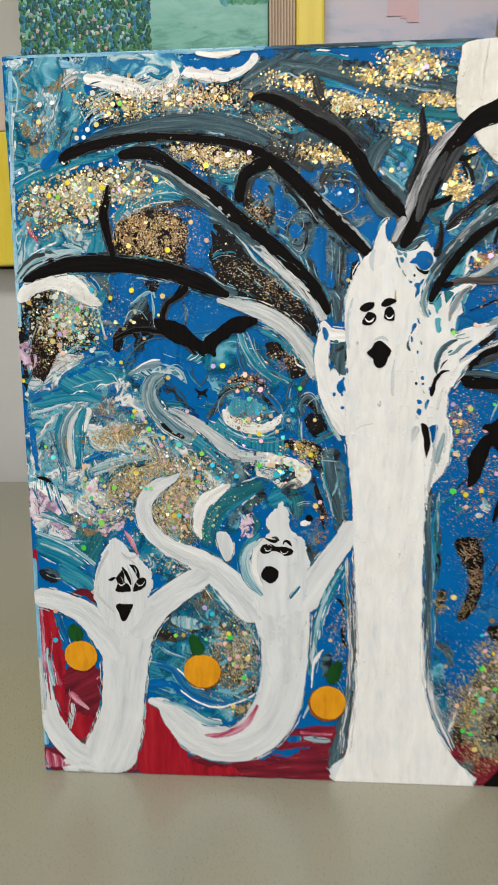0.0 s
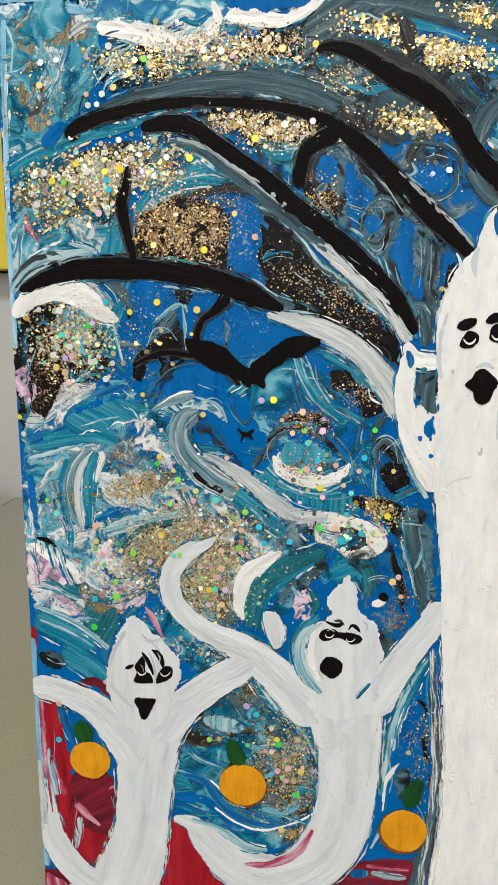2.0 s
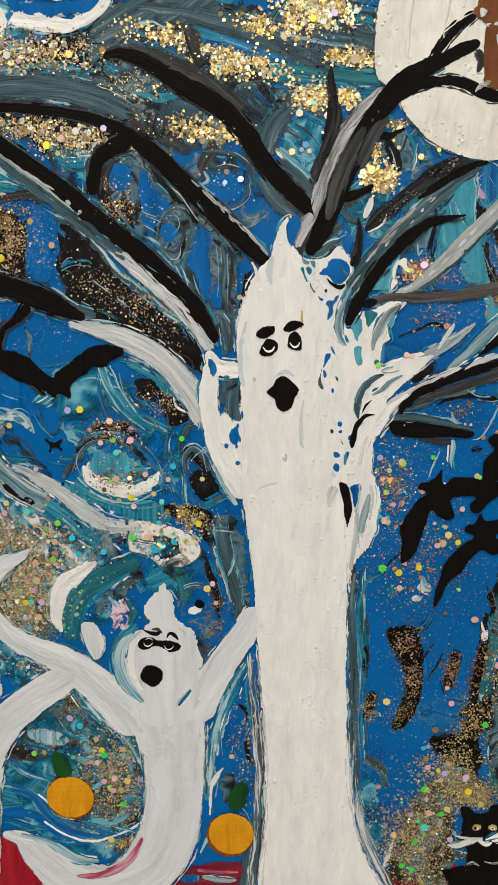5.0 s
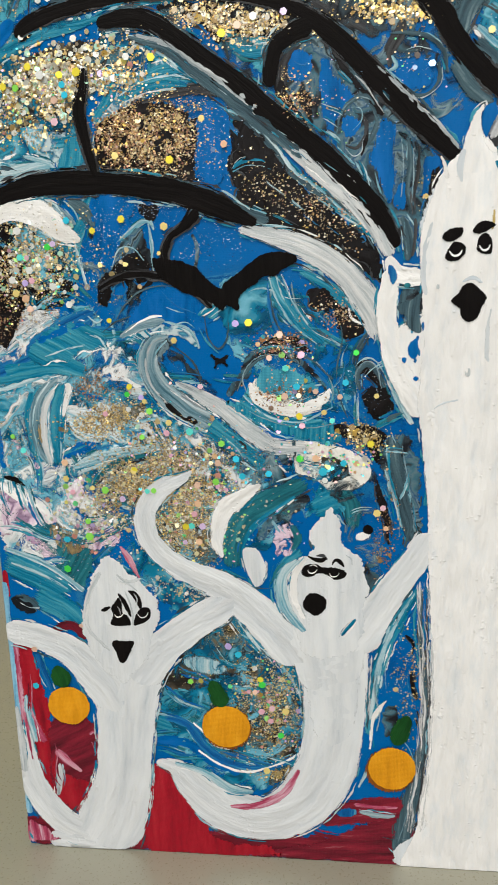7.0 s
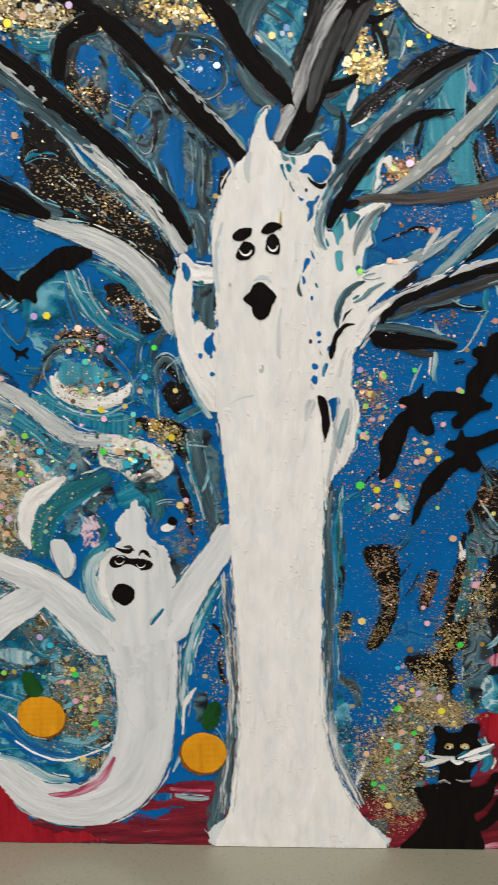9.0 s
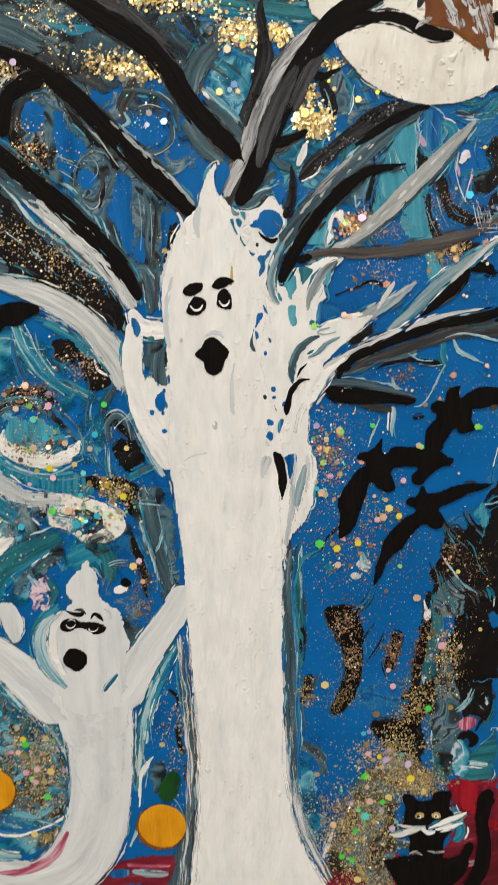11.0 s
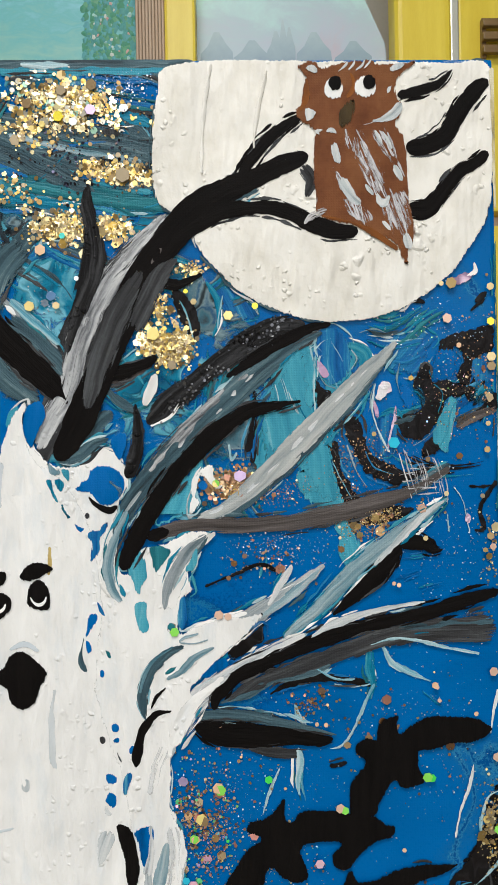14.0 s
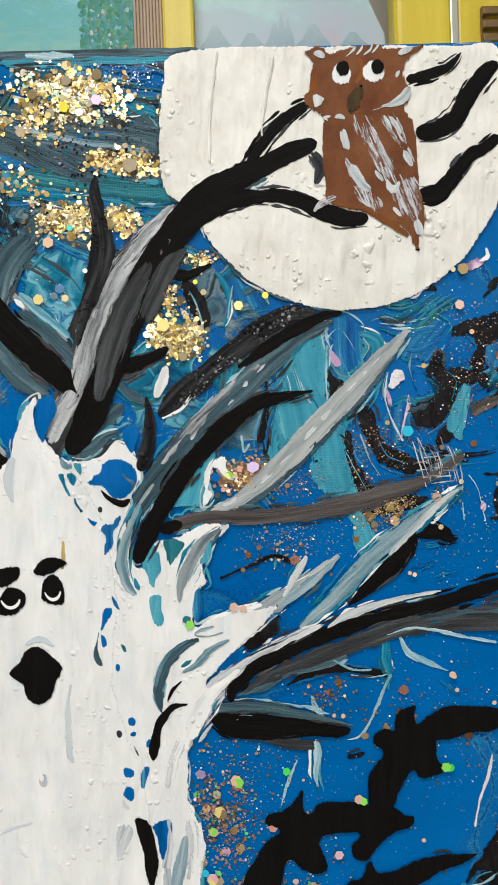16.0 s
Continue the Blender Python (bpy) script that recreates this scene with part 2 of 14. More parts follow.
M = {
    "black": paint("black_paint", [(0.3, BLACK), (0.72, (0.008, 0.0065, 0.006))], rough=0.6, relief=0.55, weave=0.12, sheen=0.05, heave=0.5),
    "soot": paint("dark_lumpy_paint", [(0.3, BLACK), (0.5, (0.010, 0.0095, 0.010)), (0.7, (0.055, 0.055, 0.058))], rough=0.40, relief=0.9, lumps=2.6, weave=0.1),
    "white": paint("white_paint", [(0.2, (0.688, 0.709, 0.723)), (0.33, (0.776, 0.782, 0.782)), (0.5, (0.846, 0.827, 0.802)), (0.8, (0.875, 0.856, 0.831))], along=34, across=300, rough=0.52, relief=0.8, lumps=0.7, weave=0.0, broad=0.3, heave=3.2, sheen=0.28),
    "white_cool": paint("thin_cool_white_paint", [(0.22, (0.47, 0.52, 0.56)), (0.36, (0.62, 0.645, 0.665)), (0.5, (0.70, 0.715, 0.725)), (0.8, (0.76, 0.765, 0.76))], along=14, across=300, rough=0.5, relief=1.0, lumps=0.35, weave=0.0, broad=0.4, heave=1.8, sheen=0.28),
    "white_worn": paint("white_paint_thinned_over_blue", [(0.22, (0.435, 0.507, 0.569)), (0.36, (0.569, 0.621, 0.662)), (0.5, (0.647, 0.683, 0.709)), (0.8, (0.74, 0.756, 0.761))], along=12, across=260, rough=0.5, relief=1.3, lumps=0.3, weave=0.0, broad=0.8, heave=1.8, sheen=0.28),
    "grit_white": paint("white_paint_over_grit", [(0.3, (0.70, 0.675, 0.63)), (0.6, WHITE)], along=40, across=260, rough=0.55, relief=0.7, lumps=0.9, weave=0.15, heave=1.0, sheen=0.28),
    "moon": paint("cream_white_paint", [(0.25, (0.747, 0.706, 0.623)), (0.5, (0.83, 0.794, 0.727)), (0.8, (0.872, 0.846, 0.794))], along=50, across=160, rough=0.5, relief=0.9, lumps=1.4, weave=0.03, heave=4.0, sheen=0.28),
    "white_dry": paint("dry_brushed_white_paint", [(0.28, (0.20, 0.215, 0.23)), (0.42, CHALK), (0.62, (0.72, 0.71, 0.70))], along=20, across=1150, dry=0.45, rough=0.55, relief=0.8, weave=0.22),
    "grey_dry": paint("dry_brushed_grey_paint", [(0.28, (0.036, 0.0384, 0.0432)), (0.4, (0.18, 0.186, 0.198)), (0.54, (0.432, 0.438, 0.45)), (0.7, (0.66, 0.66, 0.66))], along=26, across=760, dry=0.42, rough=0.55, relief=1.0, lumps=0.8, weave=0.25),
    "white_thin": paint("thin_scumbled_white_paint", [(0.3, CHALK), (0.62, (0.72, 0.71, 0.70))], along=20, across=1150, dry=0.78, rough=0.55, relief=0.8, weave=0.5),
    "scumble": paint("dragged_white_paint", [(0.3, (0.42, 0.42, 0.44)), (0.62, (0.62, 0.60, 0.62))], along=40, across=700, dry=0.74, rough=0.55, relief=0.8, weave=0.2),
    "mist": paint("grey_teal_paint", [(0.25, (0.03, 0.10, 0.14)), (0.42, (0.13, 0.24, 0.29)), (0.56, (0.28, 0.38, 0.42)), (0.75, (0.55, 0.60, 0.62))], along=16, across=850, rough=0.42, relief=0.9),
    "ash": paint("ash_grey_paint", [(0.25, (0.10, 0.14, 0.16)), (0.42, (0.27, 0.31, 0.33)), (0.6, (0.44, 0.47, 0.48)), (0.78, (0.64, 0.65, 0.64))], along=18, across=950, rough=0.48, relief=0.9, weave=0.3, heave=0.6),
    "chalk": paint("grey_white_paint", [(0.25, (0.20, 0.24, 0.26)), (0.40, (0.44, 0.48, 0.495)), (0.56, (0.62, 0.63, 0.63)), (0.75, (0.74, 0.73, 0.71))], along=24, across=1000, rough=0.48, relief=0.6, weave=0.2, heave=0.6),
    "dusty": paint("dusty_grey_white_paint", [(0.25, (0.14, 0.17, 0.182)), (0.4, (0.308, 0.341, 0.346)), (0.56, (0.434, 0.447, 0.441)), (0.75, (0.518, 0.518, 0.497))], along=24, across=1000, rough=0.48, relief=0.6, weave=0.2, heave=0.6),
    "slate": paint("slate_grey_paint", [(0.28, (0.016, 0.021, 0.025)), (0.44, (0.040, 0.078, 0.100)), (0.6, (0.070, 0.125, 0.150)), (0.78, (0.23, 0.31, 0.33))], along=18, across=850, rough=0.42, relief=0.9, lumps=0.35, heave=0.6),
    "smoke": paint("grey_black_paint", [(0.28, (0.012, 0.011, 0.011)), (0.5, (0.042, 0.043, 0.046)), (0.7, (0.09, 0.095, 0.10))], along=18, across=850, rough=0.45, relief=0.8, lumps=0.3),
    "umber": paint("grey_brown_paint", [(0.28, (0.04, 0.034, 0.032)), (0.5, (0.082, 0.070, 0.066)), (0.72, (0.15, 0.13, 0.125))], along=16, across=800, rough=0.42, relief=0.7),
    "teal": paint("teal_paint", [(0.28, TEAL_DEEP), (0.46, TEAL), (0.62, (0.05, 0.28, 0.37)), (0.78, TEAL_PALE)], along=18, across=850, rough=0.36, relief=0.8),
    "teal_flat": paint("opaque_teal_paint", [(0.25, (0.022, 0.19, 0.28)), (0.46, (0.045, 0.28, 0.39)), (0.62, (0.08, 0.36, 0.46)), (0.78, (0.28, 0.50, 0.56))], along=14, across=420, rough=0.4, relief=0.5, weave=0.45),
    "sea": paint("deep_sea_green_paint", [(0.28, (0.01, 0.06, 0.085)), (0.46, (0.012, 0.125, 0.16)), (0.68, (0.035, 0.22, 0.26))], along=18, across=800, rough=0.36, relief=0.8),
    "pale": paint("pale_teal_paint", [(0.25, TEAL), (0.40, (0.15, 0.36, 0.45)), (0.55, (0.42, 0.57, 0.61)), (0.74, (0.72, 0.75, 0.755))], along=16, across=900, rough=0.42, relief=0.9),
    "blue": paint("cobalt_blue_paint", [(0.25, BLUE_DEEP), (0.45, BLUE), (0.7, (0.008, 0.14, 0.45))], along=24, across=260, rough=0.34, relief=0.3, weave=0.15, sheen=0.06),
    "blue_streak": paint("streaked_blue_paint", [(0.27, BLUE_DEEP), (0.46, (0.006, 0.11, 0.33)), (0.6, (0.02, 0.19, 0.38)), (0.76, TEAL_PALE)], along=18, across=800, rough=0.36, relief=0.8),
    "ground": paint("poured_cobalt_blue_ground", [(0.26, (0.0005, 0.100, 0.335)), (0.285, (0.012, 0.15, 0.33)), (0.30, (0.0006, 0.065, 0.24)), (0.33, (0.0005, 0.105, 0.35)), (0.45, BLUE), (0.70, (0.001, 0.124, 0.395)), (0.775, (0.006, 0.12, 0.34)), (0.79, (0.03, 0.20, 0.38)), (0.805, (0.001, 0.07, 0.25))], folds=3.0, swirl=30.0, rough=0.30, relief=0.5, weave=0.10, sheen=0.06, brushed=False, heave=0.5),
    "sea_swirl": paint("stirred_teal_and_white_paint", [(0.30, (0.006, 0.07, 0.16)), (0.40, TEAL), (0.47, (0.05, 0.28, 0.38)), (0.53, TEAL_PALE), (0.57, (0.66, 0.72, 0.73)), (0.61, (0.10, 0.33, 0.42)), (0.68, (0.02, 0.15, 0.28)), (0.76, (0.5, 0.6, 0.62))], swirl=60.0, rough=0.36, relief=1.6, weave=0.1),
    "pale_swirl": paint("stirred_pale_blue_and_white_paint", [(0.32, (0.02, 0.17, 0.36)), (0.42, (0.12, 0.40, 0.52)), (0.50, (0.45, 0.63, 0.68)), (0.57, (0.74, 0.76, 0.76)), (0.66, (0.22, 0.48, 0.58)), (0.74, (0.66, 0.70, 0.71))], swirl=75.0, rough=0.4, relief=1.6, weave=0.1),
    "dusk_swirl": paint("stirred_slate_and_teal_paint", [(0.30, (0.010, 0.012, 0.016)), (0.42, (0.035, 0.05, 0.06)), (0.50, (0.045, 0.13, 0.175)), (0.57, (0.10, 0.17, 0.20)), (0.63, (0.02, 0.08, 0.16)), (0.70, (0.17, 0.25, 0.28)), (0.78, (0.02, 0.03, 0.035))], swirl=70.0, rough=0.36, relief=1.6, weave=0.1),
    "night": paint("black_poured_ground", [(0.3, (0.005, 0.004, 0.004)), (0.6, (0.009, 0.007, 0.007)), (0.68, (0.014, 0.012, 0.013)), (0.72, (0.007, 0.006, 0.006))], swirl=70.0, rough=0.4, relief=1.0, weave=0.1),
    "night_torn": paint("broken_black_paint", [(0.3, (0.005, 0.004, 0.004)), (0.6, (0.009, 0.007, 0.007))], swirl=85.0, dry=0.50, rough=0.4, relief=1.0, weave=0.1),
    "teal_torn": paint("broken_teal_paint", [(0.3, TEAL_DEEP), (0.5, TEAL), (0.65, (0.10, 0.34, 0.44)), (0.75, TEAL_PALE)], swirl=80.0, dry=0.68, rough=0.38, relief=1.2, weave=0.1),
    "dusk_torn": paint("broken_slate_paint", [(0.3, (0.014, 0.018, 0.024)), (0.42, (0.04, 0.065, 0.08)), (0.56, (0.05, 0.13, 0.17)), (0.68, (0.11, 0.19, 0.23)), (0.78, (0.20, 0.29, 0.32))], swirl=75.0, dry=0.78, rough=0.38, relief=1.4, weave=0.1),
    "slate_film": paint("thin_slate_film", [(0.3, (0.012, 0.015, 0.019)), (0.42, (0.035, 0.055, 0.068)), (0.56, (0.035, 0.080, 0.110)), (0.68, (0.06, 0.115, 0.145)), (0.78, (0.09, 0.15, 0.18))], swirl=55.0, dry=0.68, rough=0.42, relief=1.2, weave=0.1),
    "white_torn": paint("broken_white_paint", [(0.35, TEAL_PALE), (0.5, (0.6, 0.68, 0.69)), (0.65, (0.74, 0.74, 0.73))], swirl=95.0, dry=0.74, rough=0.42, relief=1.4, weave=0.1),
    "pink": paint("pale_pink_paint", [(0.32, (0.30, 0.20, 0.30)), (0.44, (0.62, 0.45, 0.58)), (0.6, (0.76, 0.62, 0.70)), (0.74, (0.78, 0.74, 0.76))], swirl=110.0, rough=0.45, relief=1.8, lumps=0.8, weave=0.3),
    "pink_torn": paint("broken_pink_paint", [(0.32, (0.5, 0.32, 0.48)), (0.6, (0.76, 0.58, 0.68))], swirl=130.0, dry=0.6, rough=0.45, relief=1.6, lumps=0.5),
    "tan": paint("ochre_tan_paint", [(0.3, (0.14, 0.115, 0.07)), (0.5, (0.31, 0.225, 0.11)), (0.7, (0.46, 0.36, 0.2))], along=40, across=700, dry=0.62, rough=0.42, relief=0.7, weave=0.5),
    "mud": paint("olive_brown_glitter_glue", [(0.3, (0.02, 0.017, 0.014)), (0.46, (0.075, 0.06, 0.04)), (0.58, (0.15, 0.13, 0.09)), (0.66, (0.04, 0.13, 0.17)), (0.74, (0.10, 0.22, 0.27)), (0.8, (0.03, 0.03, 0.03))], swirl=95.0, rough=0.36, relief=1.8, lumps=0.8, weave=0.1),
    "red": paint("crimson_paint", [(0.28, (0.19, 0.006, 0.015)), (0.5, (0.35, 0.008, 0.02)), (0.72, (0.42, 0.018, 0.03))], along=16, across=300, rough=0.36, relief=0.5, weave=0.5),
    "maroon": paint("maroon_paint", [(0.28, (0.07, 0.008, 0.014)), (0.5, (0.17, 0.012, 0.025)), (0.66, (0.26, 0.018, 0.035)), (0.78, (0.38, 0.22, 0.24))], along=20, across=420, rough=0.38, relief=0.7, weave=0.4),
    "rose": paint("rose_streaked_paint", [(0.28, (0.22, 0.015, 0.05)), (0.48, (0.42, 0.06, 0.12)), (0.62, (0.62, 0.32, 0.40)), (0.76, (0.72, 0.62, 0.66))], along=20, across=600, rough=0.4, relief=0.8),
    "orange": paint("pumpkin_orange_paint", [(0.28, (0.60, 0.235, 0.008)), (0.5, (0.74, 0.31, 0.010)), (0.75, (0.80, 0.37, 0.02))], along=30, across=320, rough=0.4, relief=0.45, weave=0.45),
    "rust": paint("rust_orange_paint", [(0.3, (0.112, 0.0341, 0.0072)), (0.6, (0.252, 0.0806, 0.012))], along=30, across=420, rough=0.42, relief=0.5),
    "green": paint("dark_green_paint", [(0.3, (0.006, 0.045, 0.010)), (0.6, (0.012, 0.085, 0.016))], along=30, across=520, rough=0.42, relief=0.6),
    "brown": paint("owl_brown_paint", [(0.28, (0.1123, 0.0343, 0.0108)), (0.5, (0.1685, 0.0579, 0.0198)), (0.74, (0.2172, 0.086, 0.0305))], along=60, across=170, rough=0.45, relief=0.6, weave=0.3, heave=0.6),
    "beak": paint("dark_olive_brown_paint", [(0.3, (0.030, 0.018, 0.006)), (0.6, (0.065, 0.042, 0.014))], along=40, across=300, rough=0.35, relief=0.5),
    "grey": paint("light_grey_paint", [(0.3, (0.30, 0.29, 0.30)), (0.6, (0.52, 0.50, 0.50))], along=40, across=1100, dry=0.58, rough=0.5, relief=0.7),
    "amber": paint("amber_paint", [(0.3, (0.32, 0.20, 0.05)), (0.6, (0.55, 0.42, 0.16))], along=40, across=400, rough=0.4, relief=0.4),
    "edge_blue": paint("light_blue_edge_paint", [(0.28, (0.05, 0.22, 0.42)), (0.48, (0.22, 0.48, 0.66)), (0.62, (0.42, 0.63, 0.74)), (0.78, (0.16, 0.22, 0.50))], along=16, across=420, rough=0.45, relief=0.7, weave=0.8, brushed=False),
    "edge_cream": paint("cream_and_gold_edge_paint", [(0.28, (0.10, 0.09, 0.05)), (0.44, (0.52, 0.43, 0.22)), (0.62, (0.72, 0.66, 0.48))], along=30, across=500, rough=0.45, relief=0.8, weave=0.6, brushed=False),
}


def glitter(name, colours, rough=0.31, island=True, metal=0.92):
    """Metal foil flakes, each of its own colour."""
    m, nt, bsdf, out = blank(name)
    info = nt.nodes.new("ShaderNodeNewGeometry" if island else "ShaderNodeObjectInfo")
    pick = info.outputs["Random Per Island" if island else "Random"]
    steps = [(i / len(colours), c) for i, c in enumerate(colours)]
    nt.links.new(ramp(nt, pick, steps, constant=True), bsdf.inputs["Base Color"])
    bsdf.inputs["Metallic"].default_value = metal if island else 0.40
    bsdf.inputs["Roughness"].default_value = rough
    return m


GOLD = [(0.72, 0.47, 0.12), (0.48, 0.33, 0.13), (0.88, 0.68, 0.26), (0.28, 0.19, 0.09), (0.62, 0.48, 0.24), (0.38, 0.30, 0.19), (0.92, 0.78, 0.46)]
BRONZE = [(0.34, 0.18, 0.08), (0.22, 0.12, 0.065), (0.46, 0.28, 0.13), (0.26, 0.17, 0.12), (0.46, 0.22, 0.15), (0.60, 0.44, 0.26)]
HOLO = [(0.20, 0.85, 0.35), (0.15, 0.75, 0.90), (0.95, 0.55, 0.75), (0.95, 0.62, 0.35), (0.68, 0.55, 0.95), (0.95, 0.88, 0.25), (0.85, 0.85, 0.85), (0.45, 0.90, 0.25), (0.90, 0.42, 0.36), (0.75, 0.62, 0.42)]
FROST = [(0.62, 0.68, 0.76), (0.20, 0.34, 0.55), (0.45, 0.40, 0.36), (0.14, 0.26, 0.45), (0.30, 0.40, 0.52)]
# near black flake colours stand in for glitter seen in shadow
UNLIT = [(0.02, 0.018, 0.02), (0.04, 0.03, 0.03), (0.03, 0.03, 0.05)]
# grey flakes that stand in for lumps in the gritty branch's paint
GRIT_LUMPS = [(0.06, 0.06, 0.065), (0.12, 0.12, 0.13), (0.03, 0.03, 0.032), (0.22, 0.22, 0.23)]
TAUPE = [(0.44, 0.36, 0.22), (0.58, 0.47, 0.28), (0.34, 0.29, 0.21), (0.66, 0.60, 0.46), (0.52, 0.36, 0.20), (0.28, 0.22, 0.15), (0.60, 0.52, 0.40), (0.72, 0.52, 0.24)]
CONFETTI = [(0.80, 0.79, 0.70), (0.52, 0.48, 0.36), (0.76, 0.66, 0.34), (0.86, 0.86, 0.82), (0.60, 0.58, 0.48), (0.42, 0.68, 0.52), (0.84, 0.76, 0.46), (0.48, 0.44, 0.36), (0.70, 0.72, 0.66)]
SINGLE = {
    "pearl": [(0.88, 0.88, 0.84), (0.84, 0.86, 0.82)], "sun": [(0.95, 0.80, 0.06), (0.92, 0.74, 0.26)], "lime": [(0.08, 0.80, 0.10), (0.32, 0.86, 0.12)],
    "aqua": [(0.04, 0.62, 0.86), (0.14, 0.82, 0.72)], "rose": [(0.92, 0.50, 0.62), (0.90, 0.58, 0.66)], "peach": [(0.90, 0.58, 0.36), (0.84, 0.56, 0.42)], "lilac": [(0.66, 0.52, 0.94), (0.80, 0.60, 0.90)],
}
FOIL = {}
for key, colours in (("gold", GOLD), ("bronze", BRONZE), ("holo", HOLO), ("frost", FROST), ("unlit", UNLIT), ("taupe", TAUPE), ("grit_lump", GRIT_LUMPS), ("confetti", CONFETTI), *SINGLE.items()):
    FOIL[key] = glitter(key + "_glitter_foil", colours, metal=0.45 if key in ("taupe", "confetti") else 0.92)
    FOIL[key + "_single"] = glitter(key + "_flake_foil", colours, island=False)


def plain(name, stops, scale=60.0, rough=0.6, bump=0.0, metal=0.0, stretch=(1, 1, 1), fine=900.0):
    """A surface of the room: its colour varies slowly and in the grain."""
    m, nt, bsdf, out = blank(name)
    tc = nt.nodes.new("ShaderNodeTexCoord")
    mp = nt.nodes.new("ShaderNodeMapping")
    mp.inputs["Scale"].default_value = stretch
    nt.links.new(tc.outputs["Object"], mp.inputs["Vector"])
    n = node(nt, "ShaderNodeTexNoise", Scale=scale, Detail=5.0, Roughness=0.6)
    f = node(nt, "ShaderNodeTexNoise", Scale=fine, Detail=2.0)
    for one in (n, f):
        nt.links.new(mp.outputs[0], one.inputs["Vector"])
    mixed = math_node(nt, "ADD", n.outputs["Fac"], math_node(nt, "MULTIPLY", math_node(nt, "SUBTRACT", f.outputs["Fac"], 0.5), 0.25))
    nt.links.new(ramp(nt, mixed, stops), bsdf.inputs["Base Color"])
    nt.links.new(math_node(nt, "ADD", math_node(nt, "MULTIPLY", f.outputs["Fac"], 0.2), rough - 0.1), bsdf.inputs["Roughness"])
    bsdf.inputs["Metallic"].default_value = metal
    if bump:
        b = node(nt, "ShaderNodeBump", Strength=0.6, Distance=bump)
        nt.links.new(mixed, b.inputs["Height"])
        nt.links.new(b.outputs[0], bsdf.inputs["Normal"])
    return m


M["table"] = plain("grey_laminate", [(0.3, (0.262, 0.252, 0.190)), (0.7, (0.288, 0.276, 0.212))], scale=9.0, rough=0.30)
M["table"].node_tree.nodes["Principled BSDF"].inputs["Specular IOR Level"].default_value = 0.9
M["wall"] = plain("pale_grey_wall_paint", [(0.3, (0.56, 0.55, 0.53)), (0.7, (0.64, 0.63, 0.61))], scale=3.0, rough=0.8, bump=0.0004, fine=220.0)
M["ceiling"] = plain("white_ceiling_paint", [(0.3, (0.74, 0.73, 0.71)), (0.7, (0.80, 0.79, 0.77))], scale=3.0, rough=0.85, fine=200.0)
M["floor"] = plain("grey_floor_vinyl", [(0.3, (0.17, 0.16, 0.15)), (0.7, (0.24, 0.23, 0.21))], scale=5.0, rough=0.5, fine=300.0)
M["yellow"] = plain("yellow_painted_wood", [(0.3, (0.72, 0.54, 0.035)), (0.7, (0.83, 0.66, 0.07))], scale=7.0, rough=0.4, bump=0.0002, stretch=(6, 6, 0.6), fine=260.0)
M["beige"] = plain("beige_fluted_wood", [(0.3, (0.52, 0.39, 0.29)), (0.7, (0.64, 0.51, 0.40))], scale=9.0, rough=0.5, stretch=(6, 6, 0.5), fine=260.0)
M["wood"] = plain("brown_wood", [(0.3, (0.14, 0.08, 0.025)), (0.7, (0.24, 0.145, 0.05))], scale=12.0, rough=0.45, stretch=(1, 6, 6), fine=260.0)
M["metal"] = plain("brushed_pale_metal", [(0.3, (0.55, 0.56, 0.50)), (0.7, (0.66, 0.66, 0.60))], scale=30.0, rough=0.35, metal=0.6, stretch=(8, 8, 0.4))
M["lime"] = plain("lime_yellow_card", [(0.3, (0.55, 0.58, 0.08)), (0.7, (0.66, 0.68, 0.14))], scale=30.0, rough=0.5)
M["card"] = plain("white_card", [(0.3, (0.70, 0.70, 0.64)), (0.7, (0.78, 0.78, 0.73))], scale=20.0, rough=0.6)
M["frame_white"] = plain("white_window_frame", [(0.3, (0.74, 0.74, 0.72)), (0.7, (0.80, 0.80, 0.78))], scale=12.0, rough=0.4)
# ---- building helpers ----
def part(name, bm, material, parent, label=""):
    """Links a bmesh as one mesh object under a thing or under a part."""
    me = bpy.data.meshes.new(name)
    bm.to_mesh(me)
    bm.free()
    for one in material if isinstance(material, (list, tuple)) else [material]:
        me.materials.append(one)
    ob = new(name, me)
    ob.parent = parent
    return tagged(ob, label)


def slab(x0, x1, y0, y1, z0, z1, bevel=0.0, segments=2):
    bm = bmesh.new()
    bmesh.ops.create_cube(bm, size=1.0)
    for v in bm.verts:
        v.co = Vector(((x0, x1)[v.co.x > 0], (y0, y1)[v.co.y > 0], (z0, z1)[v.co.z > 0]))
    if bevel:
        bmesh.ops.bevel(bm, geom=bm.edges[:], offset=bevel, segments=segments, profile=0.6, affect="EDGES")
    return bm


def thing(name, label, category, at=(0, 0, 0), group="", kind=""):
    ob = new(name)
    ob.location = at
    ob.empty_display_size = 0.02
    return tagged(ob, label, category, group, kind)


def structure(name, bm, material, label, category):
    return tagged(part(name, bm, material, None, label), category=category, kind="structure")


# ---- the room ----
structure("floor", slab(-2.1, 2.5, -2.6, 1.5, -0.80, -0.75), M["floor"], "grey vinyl floor of the room", "floor")
# unseen ceiling and walls, assumed pale so that they bounce fill light
structure("ceiling", slab(-2.1, 2.5, -2.6, 1.5, 1.90, 1.95), M["ceiling"], "plain white painted ceiling", "ceiling")
structure("wall_north", slab(-2.0, 2.4, 1.30, 1.40, -0.75, 1.90), M["wall"], "pale grey painted wall behind the shelf", "wall")
